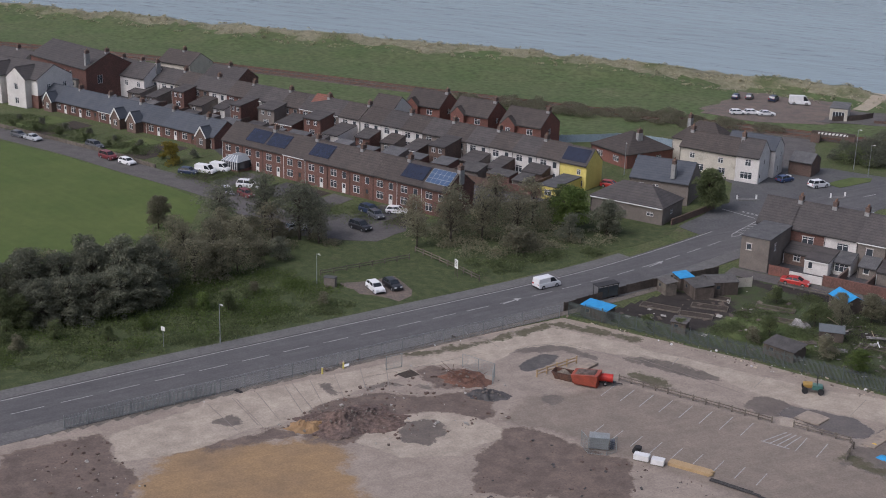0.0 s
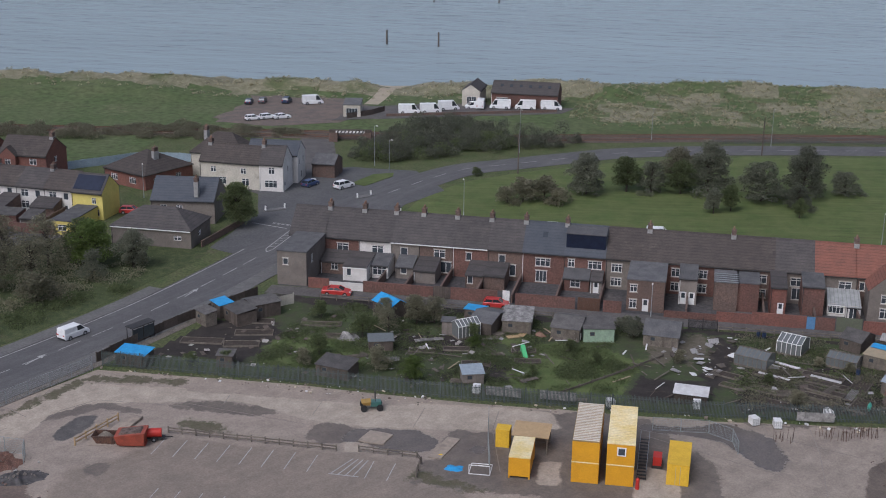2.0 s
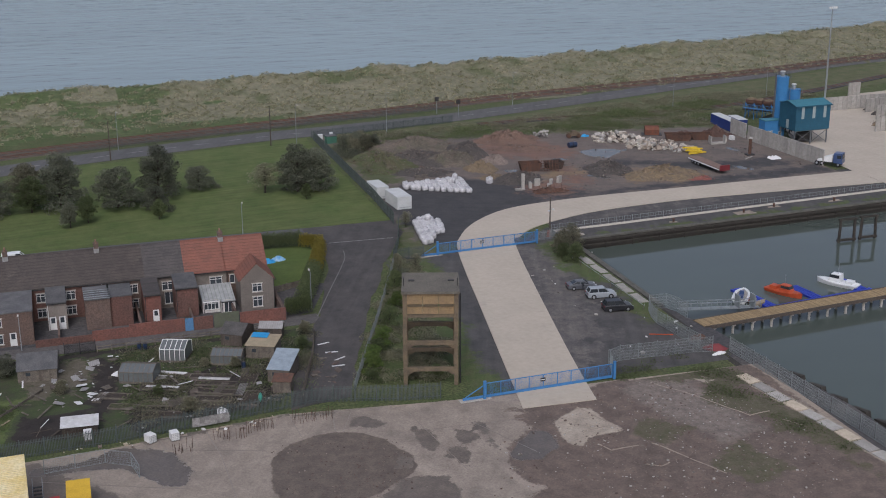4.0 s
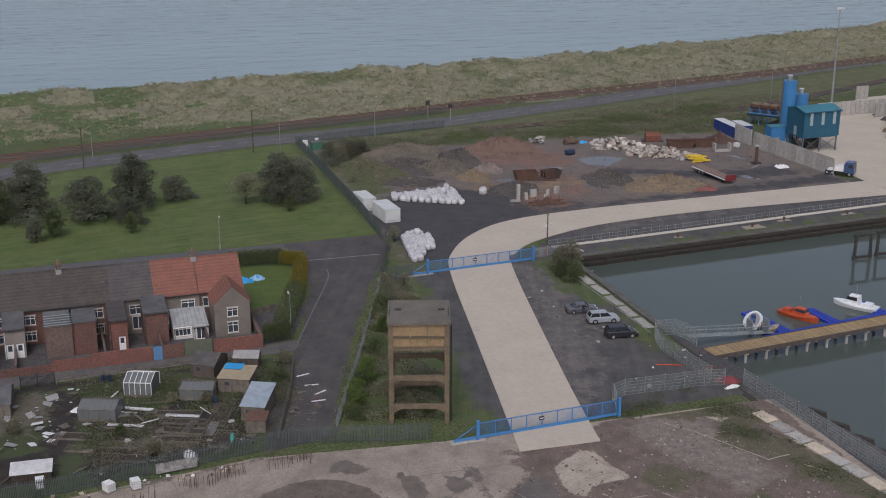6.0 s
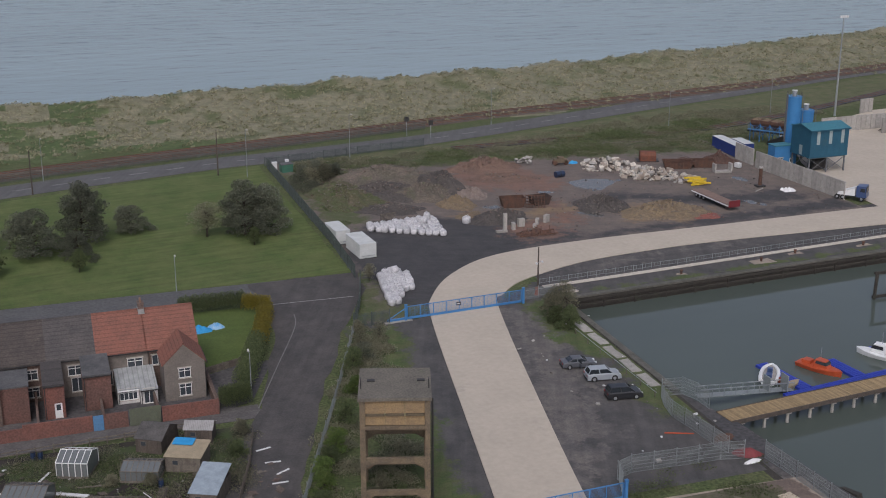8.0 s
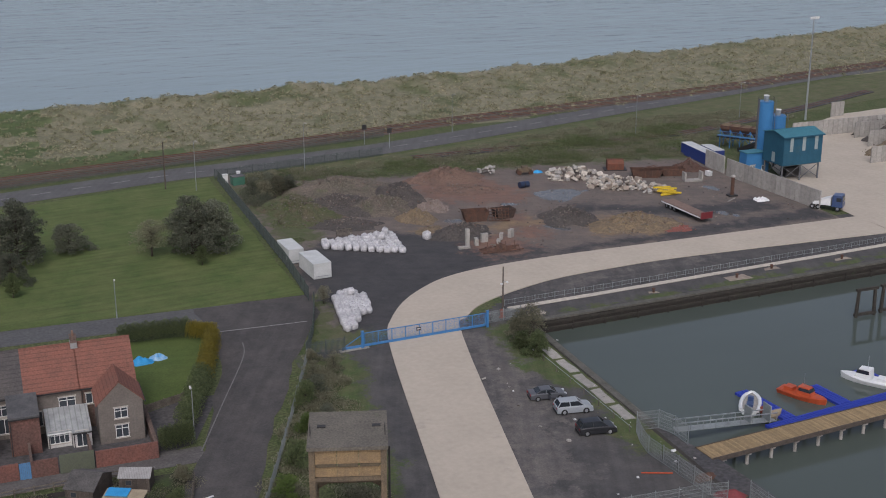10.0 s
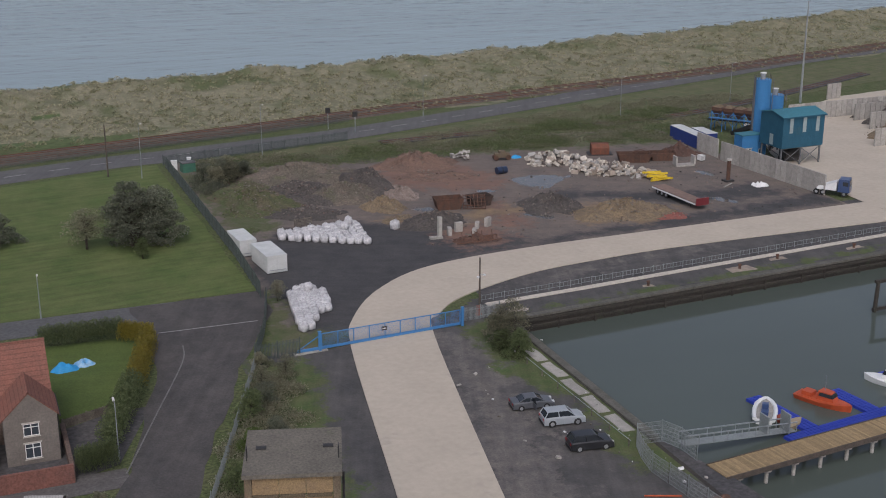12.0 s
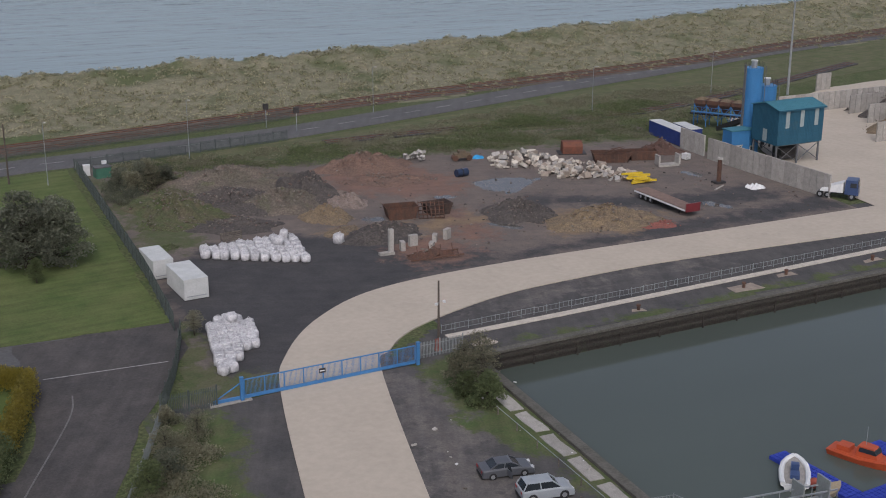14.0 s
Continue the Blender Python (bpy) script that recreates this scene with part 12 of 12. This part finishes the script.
# old machinery along the far side
o = thing("rusty_tank", turn(135.2, 288.6, 0.05, -20), "rusty round-topped steel tank", "tank")
part("shell", Geo().extrude([(-1.3, 0), (1.3, 0), (1.3, 1.4), (0.7, 2.1), (-0.7, 2.1), (-1.3, 1.4)], -1.7, 1.7), mat("orange_rust", (0.17, 0.066, 0.040), (0.12, 0.055, 0.038), 0.8, 0.85, 0, 0.2), o)
part("skid", Geo().box(-2.4, 2.4, -1.4, 1.4, -0.0, 0.15), IRON, o)
skip(138.4, 281.0, -20, RUSTY, "rusty low-sided steel bin", 6.4, 2.6, 1.6)
skip(144.0, 280.2, -18, RUSTY, "rusty bin with a broken side", 5.0, 2.4, 1.5)
heap("cable_mound", 149.4, 283.2, 4.4, 2.6, 1.7, mat("rust_dark", (0.10, 0.055, 0.042), (0.075, 0.05, 0.042), 0.6, 0.9, 0.08, 0.4), "dark heap of rusty cable and scrap", "scrap", 33, 0.5, -20)
ibc(150.4, 276.6, 10, "pale plastic tank in a cage", 0.05)
o = thing("concrete_channel", turn(145.4, 274.6, 0.05, -8), "grey U-shaped concrete channel", "concrete block")
part("base", Geo().box(-1.8, 1.8, -0.8, 0.8, 0, 0.3), CEMENT, o)
for s in (-1, 1):
    part("side", Geo().box(s * 1.8 - 0.15, s * 1.8 + 0.15, -0.8, 0.8, 0.302, 1.9), CEMENT, o)
o = thing("roller", turn(115.8, 291.4, 0.05, -8), "faded orange road roller", "roller")
part("body", Geo().box(-1.4, 1.4, -0.6, 0.6, 0.5, 1.3), OCHRE, o)
part("canopy", Geo().box(-0.6, 0.6, -0.6, 0.6, 1.302, 1.75), OCHRE, o)
for px in (-1.2, 1.2):
    part("drum", Geo().cyl((px, -0.6, 0.5), (px, 0.6, 0.5), 0.5, n=14), RUSTY, o)
heap("tarpaulin", 119.0, 291.8, 1.2, 0.7, 0.5, TARP_BLUE, "crumpled blue sheet beside the roller", "tarpaulin", 34, 0.5)
o = thing("oil_drum", turn(111.4, 281.8, 0.05, 10), "dark blue steel drum lying on its side", "drum")
part("drum", Geo().cyl((-1.0, 0, 0.65), (1.0, 0, 0.65), 0.65, n=14), PAINTS["navy"], o)
part("ring", Geo().cyl((-0.1, 0, 0.65), (0.1, 0, 0.65), 0.68, n=14), IRON, o)
tr = thing("flat_trailer", turn(131.9, 254.4, 0.05, -86), "flatbed lorry trailer with a red tailboard", "trailer")
part("deck", Geo().box(-6.2, 6.2, -1.25, 1.25, 1.05, 1.22), mat("trailer_deck", (0.22, 0.15, 0.12), (0.17, 0.12, 0.10), 1.0, 0.85, 0, 0.15), tr)
part("chassis", Geo().box(-6.0, 6.0, -0.5, 0.5, 0.75, 1.047), IRON, tr)
part("headboard", Geo().box(6.15, 6.3, -1.25, 1.25, 0.75, 2.0), PAINTS["maroon"], tr, "dark red end board")
for q in (-1.3, 1.253):
    part("side_rail", Geo().box(-6.2, 6.1, q, q + 0.047, 0.85, 1.1), PLASTIC_WHITE, tr)
for px in (-4.6, -3.4, -2.2):
    for s in (-1, 1):
        wh = part("wheel", Geo().cyl((px, s * 0.85, 0.5), (px, s * 1.2, 0.5), 0.5, n=12), TYRE, tr)
        part("rim", Geo().cyl((px, s * 0.9, 0.5), (px, s * 1.22, 0.5), 0.25, n=8), RIM, wh)
for q in (-0.8, 0.65):
    part("landing_leg", Geo().box(4.0, 4.15, q, q + 0.15, 0, 0.75), IRON, tr)
o = thing("vent_stack", turn(146.6, 262.0, 0.05), "rusty upright pipe stack on a base", "pipe")
part("pipe", Geo().cyl((0, 0, 0.3), (0, 0, 3.8), 0.35, n=12), RUSTY, o)
part("base", Geo().box(-0.9, 0.9, -0.7, 0.7, 0, 0.3), IRON, o)
part("cap", Geo().cyl((0, 0, 3.8), (0, 0, 4.1), 0.5, 0.4, n=12), CEMENT, o)
for k in range(9):
    heap("cement_sacks", 149.4 + 0.8 * (k % 3), 256.8 + 0.7 * (k // 3), 0.6, 0.45, 0.5, PLASTIC_WHITE, "white sacks heaped by the wall", "sacks", 40 + k, 0.2)
solid("pole_section", Geo().cyl((0, 0, 0.12), (2.6, 1.6, 0.12), 0.12, n=8), CEMENT, "grey pipe lying on the yard", "pipe", m=turn(143.5, 258.5, 0.05))
# precast wall of the batching plant
wl = thing("precast_wall", turn(156.6, 247.9, 0.05, 95), "tall grey precast concrete bay wall", "wall")
panel = Geo().box(0.05, 1.35, -0.14, 0.14, 0, 3.6).mesh("wall_panel", CEMENT)
for k in range(20):
    q = part("wall_panel", panel, None, wl)
    q.matrix_local = pose(1.4 * k, 0, 0)
wl = thing("precast_wall", turn(154.6, 277.4, 0.05, 91), "tall grey precast wall beside the blue container", "wall")
for k in range(5):
    q = part("wall_panel", panel, None, wl)
    q.matrix_local = pose(1.4 * k, 0, 0)
container(154.6, 283.6, -3, BLUE_BOX, WHITE_BOX, "dark blue container with a pale roof", 12.2, 2.6)
container(157.6, 286.0, -3, BLUE_BOX, WHITE_BOX, "dark blue container beside another one", 6.06, 2.6)

# ---------- batching plant ----------
TEAL = mat("teal_cladding", (0.026, 0.098, 0.150), (0.022, 0.084, 0.130), 2.0, 0.6, 0, 0.1, spot=(0.045, 0.098, 0.125), spot_size=2.5, spot_at=0.6)
TEAL_ROOF = mat("pale_teal_roof", (0.055, 0.185, 0.235), (0.048, 0.160, 0.205), 2.0, 0.6, 0, 0.1)
SKY_BLUE = mat("bright_blue_silo", (0.05, 0.19, 0.40), (0.045, 0.17, 0.36), 1.6, 0.5, 0, 0.08, spot=(0.08, 0.22, 0.40), spot_size=1.8, spot_at=0.62)
STRIP_LIGHT = mat("translucent_strip", (0.30, 0.36, 0.36), (0.26, 0.31, 0.31), 1.0, 0.5, 0, 0.08)
GREY_STEEL = mat("dull_grey_steel", (0.14, 0.145, 0.15), (0.11, 0.11, 0.115), 1.0, 0.6, 0, 0.15)
pl = thing("batching_plant", turn(161.0, 266.6, 0.14, 2), "teal clad concrete batching plant on steel legs", "batching plant")
W, D, Z0, Z1, ZR = 9.4, 6.6, 3.4, 9.2, 10.0
part("cladding", Geo().box(0, W, 0, D, Z0, Z1), TEAL, pl)
part("gable", Geo().extrude([(0.01, Z1 + 0.002), (D - 0.01, Z1 + 0.002), (D / 2, ZR)], 0.01, W - 0.01), TEAL, pl)
for a, b in (((-0.3, Z1 - 0.05), (D / 2, ZR + 0.02)), ((D / 2, ZR + 0.02), (D + 0.3, Z1 - 0.05))):
    part("roof_sheet", Geo().extrude([(a[0], a[1] + 0.03), (b[0], b[1] + 0.03), (b[0], b[1] + 0.15), (a[0], a[1] + 0.15)], -0.25, W + 0.25), TEAL_ROOF, pl)
for k in range(24):
    for y0, y1 in ((-0.28, D / 2 - 0.02), (D / 2 + 0.02, D + 0.28)):
        q = Z1 - 0.05 + 0.152 + (ZR + 0.07 - Z1) * (1 - abs((y0 - D / 2) / (D / 2 + 0.3)))
        r = Z1 - 0.05 + 0.152 + (ZR + 0.07 - Z1) * (1 - abs((y1 - D / 2) / (D / 2 + 0.3)))
        part("roof_rib", Geo().beam((0.4 * k, y0, q), (0.4 * k, y1, r), 0.05, 0.04), TEAL_ROOF, pl)
part("eave_trim", Geo().box(-0.27, W + 0.27, -0.36, -0.302, Z1 - 0.16, Z1 + 0.1), TEAL, pl)
for k in range(3):
    part("light_strip", Geo().box(1.5 + 3.0 * k, 2.25 + 3.0 * k, -0.06, -0.003, 6.2, 9.0), STRIP_LIGHT, pl)
for k in range(30):
    x = 0.2 + 0.31 * k
    if not any(abs(x + 0.03 - (1.88 + 3.0 * j)) < 0.46 for j in range(3)):
        part("cladding_rib", Geo().box(x, x + 0.06, -0.03, -0.002, Z0, Z1), TEAL, pl)
for k in range(20):
    part("cladding_rib", Geo().box(-0.03, -0.002, 0.2 + 0.32 * k, 0.26 + 0.32 * k, Z0, Z1), TEAL, pl)
part("door", Geo().box(-0.08, -0.032, 2.6, 3.6, Z0 + 0.3, Z0 + 2.3), STRIP_LIGHT, pl, "pale open doorway high in the side")
for x in (0.3, W / 2, W - 0.3):
    for y in (0.4, D - 0.4):
        part("leg", Geo().box(x - 0.13, x + 0.13, y - 0.13, y + 0.13, 0, Z0), GREY_STEEL, pl)
for y in (0.4, D - 0.4):
    for x0, x1 in ((0.3, W / 2), (W / 2, W - 0.3)):
        part("brace", Geo().beam((x0, y, 0.3), (x1, y, Z0 - 0.2), 0.1, 0.1), GREY_STEEL, pl)
        part("brace", Geo().beam((x1, y, 0.3), (x0, y, Z0 - 0.2), 0.1, 0.1), GREY_STEEL, pl)
    part("tie_beam", Geo().box(0.3, W - 0.3, y - 0.08, y + 0.08, Z0 - 0.22, Z0 - 0.01), GREY_STEEL, pl)
part("mixer", Geo().cyl((3.0, D / 2, 1.6), (6.4, D / 2, 1.6), 1.1, n=16).box(2.8, 6.6, D / 2 - 0.9, D / 2 + 0.9, 0.3, 1.0), IRON, pl, "dark mixer drum under the building")
for x, y, r, z1, c in ((163.0, 276.6, 1.6, 14.6, 0), (168.0, 279.2, 1.7, 10.8, 1)):
    s = thing("silo", turn(x, y, 0.14), "bright blue cylindrical cement silo", "silo", "cement silos")
    part("shell", Geo().cyl((0, 0, 4.0), (0, 0, z1), r, n=24), SKY_BLUE, s, smooth=False)
    part("cone", Geo().cyl((0, 0, 1.8), (0, 0, 4.0), 0.35, r, n=24), SKY_BLUE, s)
    for a in range(4):
        part("leg", Geo().box(r * 0.7 * math.cos(a * 1.571 + 0.785) - 0.12, r * 0.7 * math.cos(a * 1.571 + 0.785) + 0.12, r * 0.7 * math.sin(a * 1.571 + 0.785) - 0.12, r * 0.7 * math.sin(a * 1.571 + 0.785) + 0.12, 0, 4.6), IRON, s)
    part("filter", Geo().cyl((0, 0, z1), (0, 0, z1 + 1.1), 0.5, n=12), ALU, s)
    part("filter_cap", Geo().cyl((0, 0, z1 + 1.1), (0, 0, z1 + 1.25), 0.6, n=12), PLASTIC_WHITE, s)
    for k in range(3):
        part("hoop", Geo().cyl((0, 0, 4.1 + (z1 - 4.3) * k / 2), (0, 0, 4.22 + (z1 - 4.3) * k / 2), r + 0.03, n=24), SKY_BLUE, s)
    part("fill_pipe", Geo().cyl((r * 0.8 + 0.25, -r * 0.8, 0.6), (r * 0.8 + 0.25, -r * 0.8, z1 + 0.3), 0.07, n=6), GREY_STEEL, s)
    part("ladder", Geo().box(-r - 0.22, -r - 0.05, -0.25, 0.25, 2.0, z1 + 0.6), GREY_STEEL, s)
    rl = Geo()
    for a in range(16):
        rl.cyl((r * math.cos(a * 0.3927), r * math.sin(a * 0.3927), z1), (r * math.cos(a * 0.3927), r * math.sin(a * 0.3927), z1 + 0.9), 0.03, n=4)
    part("guard_rail", rl, IRON, s)
building("control_cabin", 157.4, 273.8, 5.4, 2.6, 4.7, 4.9, SKY_BLUE, TEAL_ROOF, "small bright blue control cabin", "cabin", style="flat", openings=[("s", 1.6, 1.2, 1.2, 1.0, "d"), ("s", 4.2, 0.05, 0.9, 2.0, "D")])
hp = thing("aggregate_hoppers", turn(166.2, 297.8, 0.1, -52), "row of rusty aggregate hoppers on blue steelwork", "hopper")
for k in range(4):
    u = 2.3 * k
    part("bin", Geo().hexa([(u + 0.6, 0.8, 2.9), (u + 1.6, 0.8, 2.9), (u + 1.6, 1.8, 2.9), (u + 0.6, 1.8, 2.9), (u + 0.05, 0, 4.3), (u + 2.2, 0, 4.3), (u + 2.2, 2.6, 4.3), (u + 0.05, 2.6, 4.3)]), RUSTY, hp)
    part("rim", Geo().box(u + 0.05, u + 2.2, -0.03, 2.63, 4.3, 5.0), RUSTY, hp)
    part("load", Geo().hexa([(u + 0.15, 0.1, 4.9), (u + 2.1, 0.1, 4.9), (u + 2.1, 2.5, 4.9), (u + 0.15, 2.5, 4.9), (u + 0.8, 0.9, 5.35), (u + 1.5, 0.9, 5.35), (u + 1.5, 1.7, 5.35), (u + 0.8, 1.7, 5.35)]), EARTH_OCHRE, hp, "pale sand heaped in the bin")
    for y in (0.1, 2.5):
        part("leg", Geo().box(u, u + 0.16, y - 0.08, y + 0.08, 0, 4.3), BLUE_STEEL, hp)
        part("brace", Geo().beam((u + 0.1, y, 1.2), (u + 2.3, y, 4.1), 0.09, 0.09), BLUE_STEEL, hp)
        part("brace", Geo().beam((u + 2.3, y, 1.2), (u + 0.1, y, 4.1), 0.09, 0.09), BLUE_STEEL, hp)
part("conveyor", Geo().beam((-1, 1.3, 2.2), (10.4, 1.3, 2.3), 0.9, 0.25), IRON, hp)
part("walkway", Geo().box(-0.2, 9.4, -1.0, -0.12, 2.9, 2.98), BLUE_STEEL, hp)
for k in range(6):
    part("guard_post", Geo().box(-0.1 + 1.86 * k, -0.04 + 1.86 * k, -1.0, -0.94, 2.982, 3.9), BLUE_STEEL, hp)
part("guard_rail", Geo().box(-0.2, 9.4, -1.0, -0.94, 3.9, 3.96), BLUE_STEEL, hp)
solid("conveyor", Geo().beam((166.5, 290, 1.2), (165, 272.6, 8.2), 1.2, 0.8), IRON, "dark inclined conveyor feeding the plant", "conveyor", m=turn(0, 0))
lr = thing("lorry", turn(158.4, 247.6, 0.1, -48), "dark blue lorry tractor unit with a white air deflector", "lorry")
part("chassis", Geo().box(-3.2, 2.4, -0.5, 0.5, 0.6, 0.9), IRON, lr)
cb = part("cab", Geo().hexa([(0.6, -1.2, 0.8), (2.6, -1.2, 0.8), (2.6, 1.2, 0.8), (0.6, 1.2, 0.8), (0.7, -1.15, 3.0), (2.4, -1.15, 3.0), (2.4, 1.15, 3.0), (0.7, 1.15, 3.0)]), PAINTS["blue"], lr)
part("windscreen", Geo().hexa([(2.57, -1.0, 1.9), (2.6, -1.0, 1.9), (2.6, 1.0, 1.9), (2.57, 1.0, 1.9), (2.47, -0.95, 2.75), (2.5, -0.95, 2.75), (2.5, 0.95, 2.75), (2.47, 0.95, 2.75)]), CAR_GLASS, cb)
for s in (-1, 1):
    part("side_window", Geo().box(1.4, 2.3, s * 1.19 - 0.03, s * 1.19 + 0.03, 1.9, 2.6), CAR_GLASS, cb)
    for px in (1.7, -1.8, -2.9):
        wh = part("wheel", Geo().cyl((px, s * 0.85, 0.5), (px, s * 1.15, 0.5), 0.5, n=14), TYRE, lr)
        part("rim", Geo().cyl((px, s * 0.9, 0.5), (px, s * 1.17, 0.5), 0.26, n=8), RIM, wh)
part("deflector", Geo().hexa([(-3.0, -1.1, 0.95), (0.4, -1.1, 0.95), (0.4, 1.1, 0.95), (-3.0, 1.1, 0.95), (-2.8, -1.0, 1.3), (0.4, -1.0, 2.5), (0.4, 1.0, 2.5), (-2.8, 1.0, 1.3)]), PLASTIC_WHITE, lr, "white cover behind the cab")
# aggregate bays
for x0, y0, x1, y1 in ((186.5, 299.2, 231, 299.8), (200.2, 294.6, 226, 295.6), (197.6, 286.4, 226, 287.2), (188.2, 273.6, 222, 275), (209.5, 315.8, 214.4, 316.3)):
    d, a = math.hypot(x1 - x0, y1 - y0), math.degrees(math.atan2(y1 - y0, x1 - x0))
    b = thing("bay_wall", turn(x0, y0, 0.12, a), "grey precast aggregate bay wall", "wall", "bay walls")
    for k in range(int(d / 1.4)):
        q = part("wall_panel", panel, None, b)
        q.matrix_local = pose(1.4 * k, 0, 0)
heap("aggregate_mound", 210, 297.4, 9, 1.7, 2.8, EARTH_DARK, "dark grey heap of aggregate in a bay", "aggregate heap", 51, 0.15, z=0.1)
heap("aggregate_mound", 208.5, 291, 9, 3.6, 3.5, EARTH_DARK, "dark grey heap of stone in a bay", "aggregate heap", 52, 0.15, z=0.1)
heap("aggregate_mound", 205, 280.6, 11, 5.2, 3.6, EARTH_OCHRE, "ochre heap of sand in a bay", "aggregate heap", 53, 0.15, z=0.1)
mast = thing("light_mast", turn(201.7, 315.2, 0.05), "tall slim lighting mast with a crown of lamps", "mast")
part("shaft", Geo().cyl((0, 0, 0), (0, 0, 25), 0.28, 0.12, 10), ALU, mast)
part("crown", Geo().box(-1.2, 1.2, -0.15, 0.15, 24.8, 25.1), ALU, mast)
for k in (-1, -0.35, 0.35, 1):
    part("floodlight", Geo().box(k - 0.2, k + 0.2, -0.4, -0.15, 24.6, 25.2), PLASTIC_WHITE, mast)


# ---------- dune grass ----------
def tufts(name, n, box, size, material, label, seed, keep):
    """Blades of marram standing in clumps over the dunes."""
    rng = random.Random(seed)
    blobs = []
    for _ in range(n):
        x, y = rng.uniform(box[0], box[1]), rng.uniform(box[2], box[3])
        d = y - crest(x)
        if keep(d, x, y):
            r = rng.uniform(0.4, 1.0)
            blobs.append((x, y, lift(x, y) + 0.1, r, rng.uniform(0.3, 0.65)))
    me = leaf_mesh(name, blobs, 30, size, material, seed, up=0.0)
    return tagged(new(name, me), label, "grass", kind="stuff")


MARRAM = leaf_mat("marram_grass", (0.42, 0.39, 0.27), (0.35, 0.33, 0.22), 0.1)
MARRAM_GREEN = leaf_mat("green_marram", (0.30, 0.295, 0.18), (0.34, 0.325, 0.20), 0.1)
tufts("marram", 13000, (-40, 400, 330, 445), 0.22, MARRAM, "pale marram grass in clumps on the dunes", 61, lambda d, x, y: -42 < d < 8 and noise.noise(Vector((x / 9, y / 7, 1))) > -0.15)
tufts("marram", 10000, (-40, 400, 325, 445), 0.22, MARRAM_GREEN, "greener marram grass between the dunes", 62, lambda d, x, y: -46 < d < 6 and noise.noise(Vector((x / 9, y / 7, 1))) < 0.1)
tufts("marram", 5000, (-460, -40, 270, 380), 0.24, MARRAM, "pale marram grass along the shore", 63, lambda d, x, y: -14 < d < 6)


# ---------- broken foundations, bars and slabs on the cleared site ----------
rr = random.Random(88)
rods = Geo()
for cx, cy, n, w in ((6.2, 151.4, 12, 1.2), (12.2, 153.4, 26, 2.2), (16.0, 154.6, 26, 2.2), (22.5, 155.2, 26, 2.6)):
    for _ in range(n):
        x, y = cx + rr.uniform(-w, w), cy + rr.uniform(-0.7, 0.7)
        rods.cyl((x, y, 0), (x + rr.uniform(-0.15, 0.15), y + rr.uniform(-0.15, 0.15), rr.uniform(0.9, 1.7)), 0.025, n=4)
solid("reinforcing_bars", rods, RUSTY, "rusty reinforcing bars standing out of the concrete", "steel bars", kind="stuff")
for x0, y0, x1, y1 in ((67.2, 152.6, 70.6, 147.4), (70.6, 147.4, 74.4, 139.6), (70.6, 147.4, 73.2, 147.6), (55.0, 148.6, 56.8, 143.4), (53.0, 141.8, 56.2, 142.4), (53.2, 138.2, 54.0, 136.2), (54.0, 136.2, 57.6, 136.4), (59.4, 136.6, 64.0, 127.0), (74.4, 139.6, 77.4, 140.0), (56.4, 131.8, 57.8, 130.8), (57.8, 130.8, 59.0, 131.4), (77.6, 137.4, 79.0, 135.2)):
    d, a = math.hypot(x1 - x0, y1 - y0), math.degrees(math.atan2(y1 - y0, x1 - x0))
    solid("foundation_edge", Geo().prism(wobble([(0, -0.09), (d, -0.09), (d, 0.09), (0, 0.09)], 0.5, 0.14, int(x0)), 0, 0.06), SLAB, "pale broken edge of an old foundation", "foundation", "old foundations", m=turn(x0, y0, 0.03, a))
for k in range(9):
    y = 149.6 - k * 3.1
    solid("edge_slab", Geo().prism(wobble([(-0.85, -1.4), (0.85, -1.42), (0.83, 1.4), (-0.85, 1.38)], 0.7, 0.06, k), 0, 0.16), CEMENT if k % 3 else SLAB_PALE, "pale precast slab laid along the dock side", "slab", "dockside slabs", m=turn(80.0 + k * 0.42, y, 0.03, 8))
thicket("yard_bush", [(56.4, 286.5), (61.5, 285), (63.5, 290), (61, 296), (56.6, 295)], 1.6, 3.0, LEAF_DARK, "broad dark domed bramble bush by the fence", 60, 0.16, 49, z=0.0)
thicket("bank_scrub", [(62, 300), (90, 301), (130, 297), (156, 294), (176, 304), (200, 318), (200, 330), (164, 332), (130, 322), (98, 313.6), (62, 309)], 2.6, 0.8, LEAF_DULL, "rough dry scrub on the bank below the coast road", 22, 0.18, 50, z=0.0)
thicket("bank_scrub", [(70, 300), (130, 299), (158, 296), (190, 312), (160, 322), (120, 312), (80, 307)], 5.0, 1.1, LEAF_MID, "green brambles on the bank below the coast road", 26, 0.18, 51, z=0.0)
thicket("yard_weeds", [(59, 262), (64, 263), (65, 280), (70, 292), (84, 301), (130, 298), (156, 292), (156, 303), (100, 308), (62, 312)], 3.4, 0.4, LEAF_MID, "rough weeds along the yard edge", 26, 0.16, 45, z=0.0)
scatter("loose_rubble", [(58, 153), (70, 154), (78, 140), (80, 124), (66, 118), (46, 126), (50, 146)], 1500, 0.03, 0.13, [SITE_RUBBLE, SITE_DIRT, HEAP_STONE, CEMENT], "crushed stone over the brown dirt", 24)
thicket("site_weeds", [(72, 153), (79, 154), (82, 140), (82, 128), (79, 128), (76, 142)], 3.0, 0.35, LEAF_MID, "low weeds along the dockside slabs", 26, 0.14, 47, z=0.0)
thicket("site_weeds", [(62, 154.6), (82, 157), (82, 160), (66, 159.6)], 2.4, 0.35, LEAF_MID, "low weeds along the fence by the gate", 26, 0.14, 48, z=0.0)
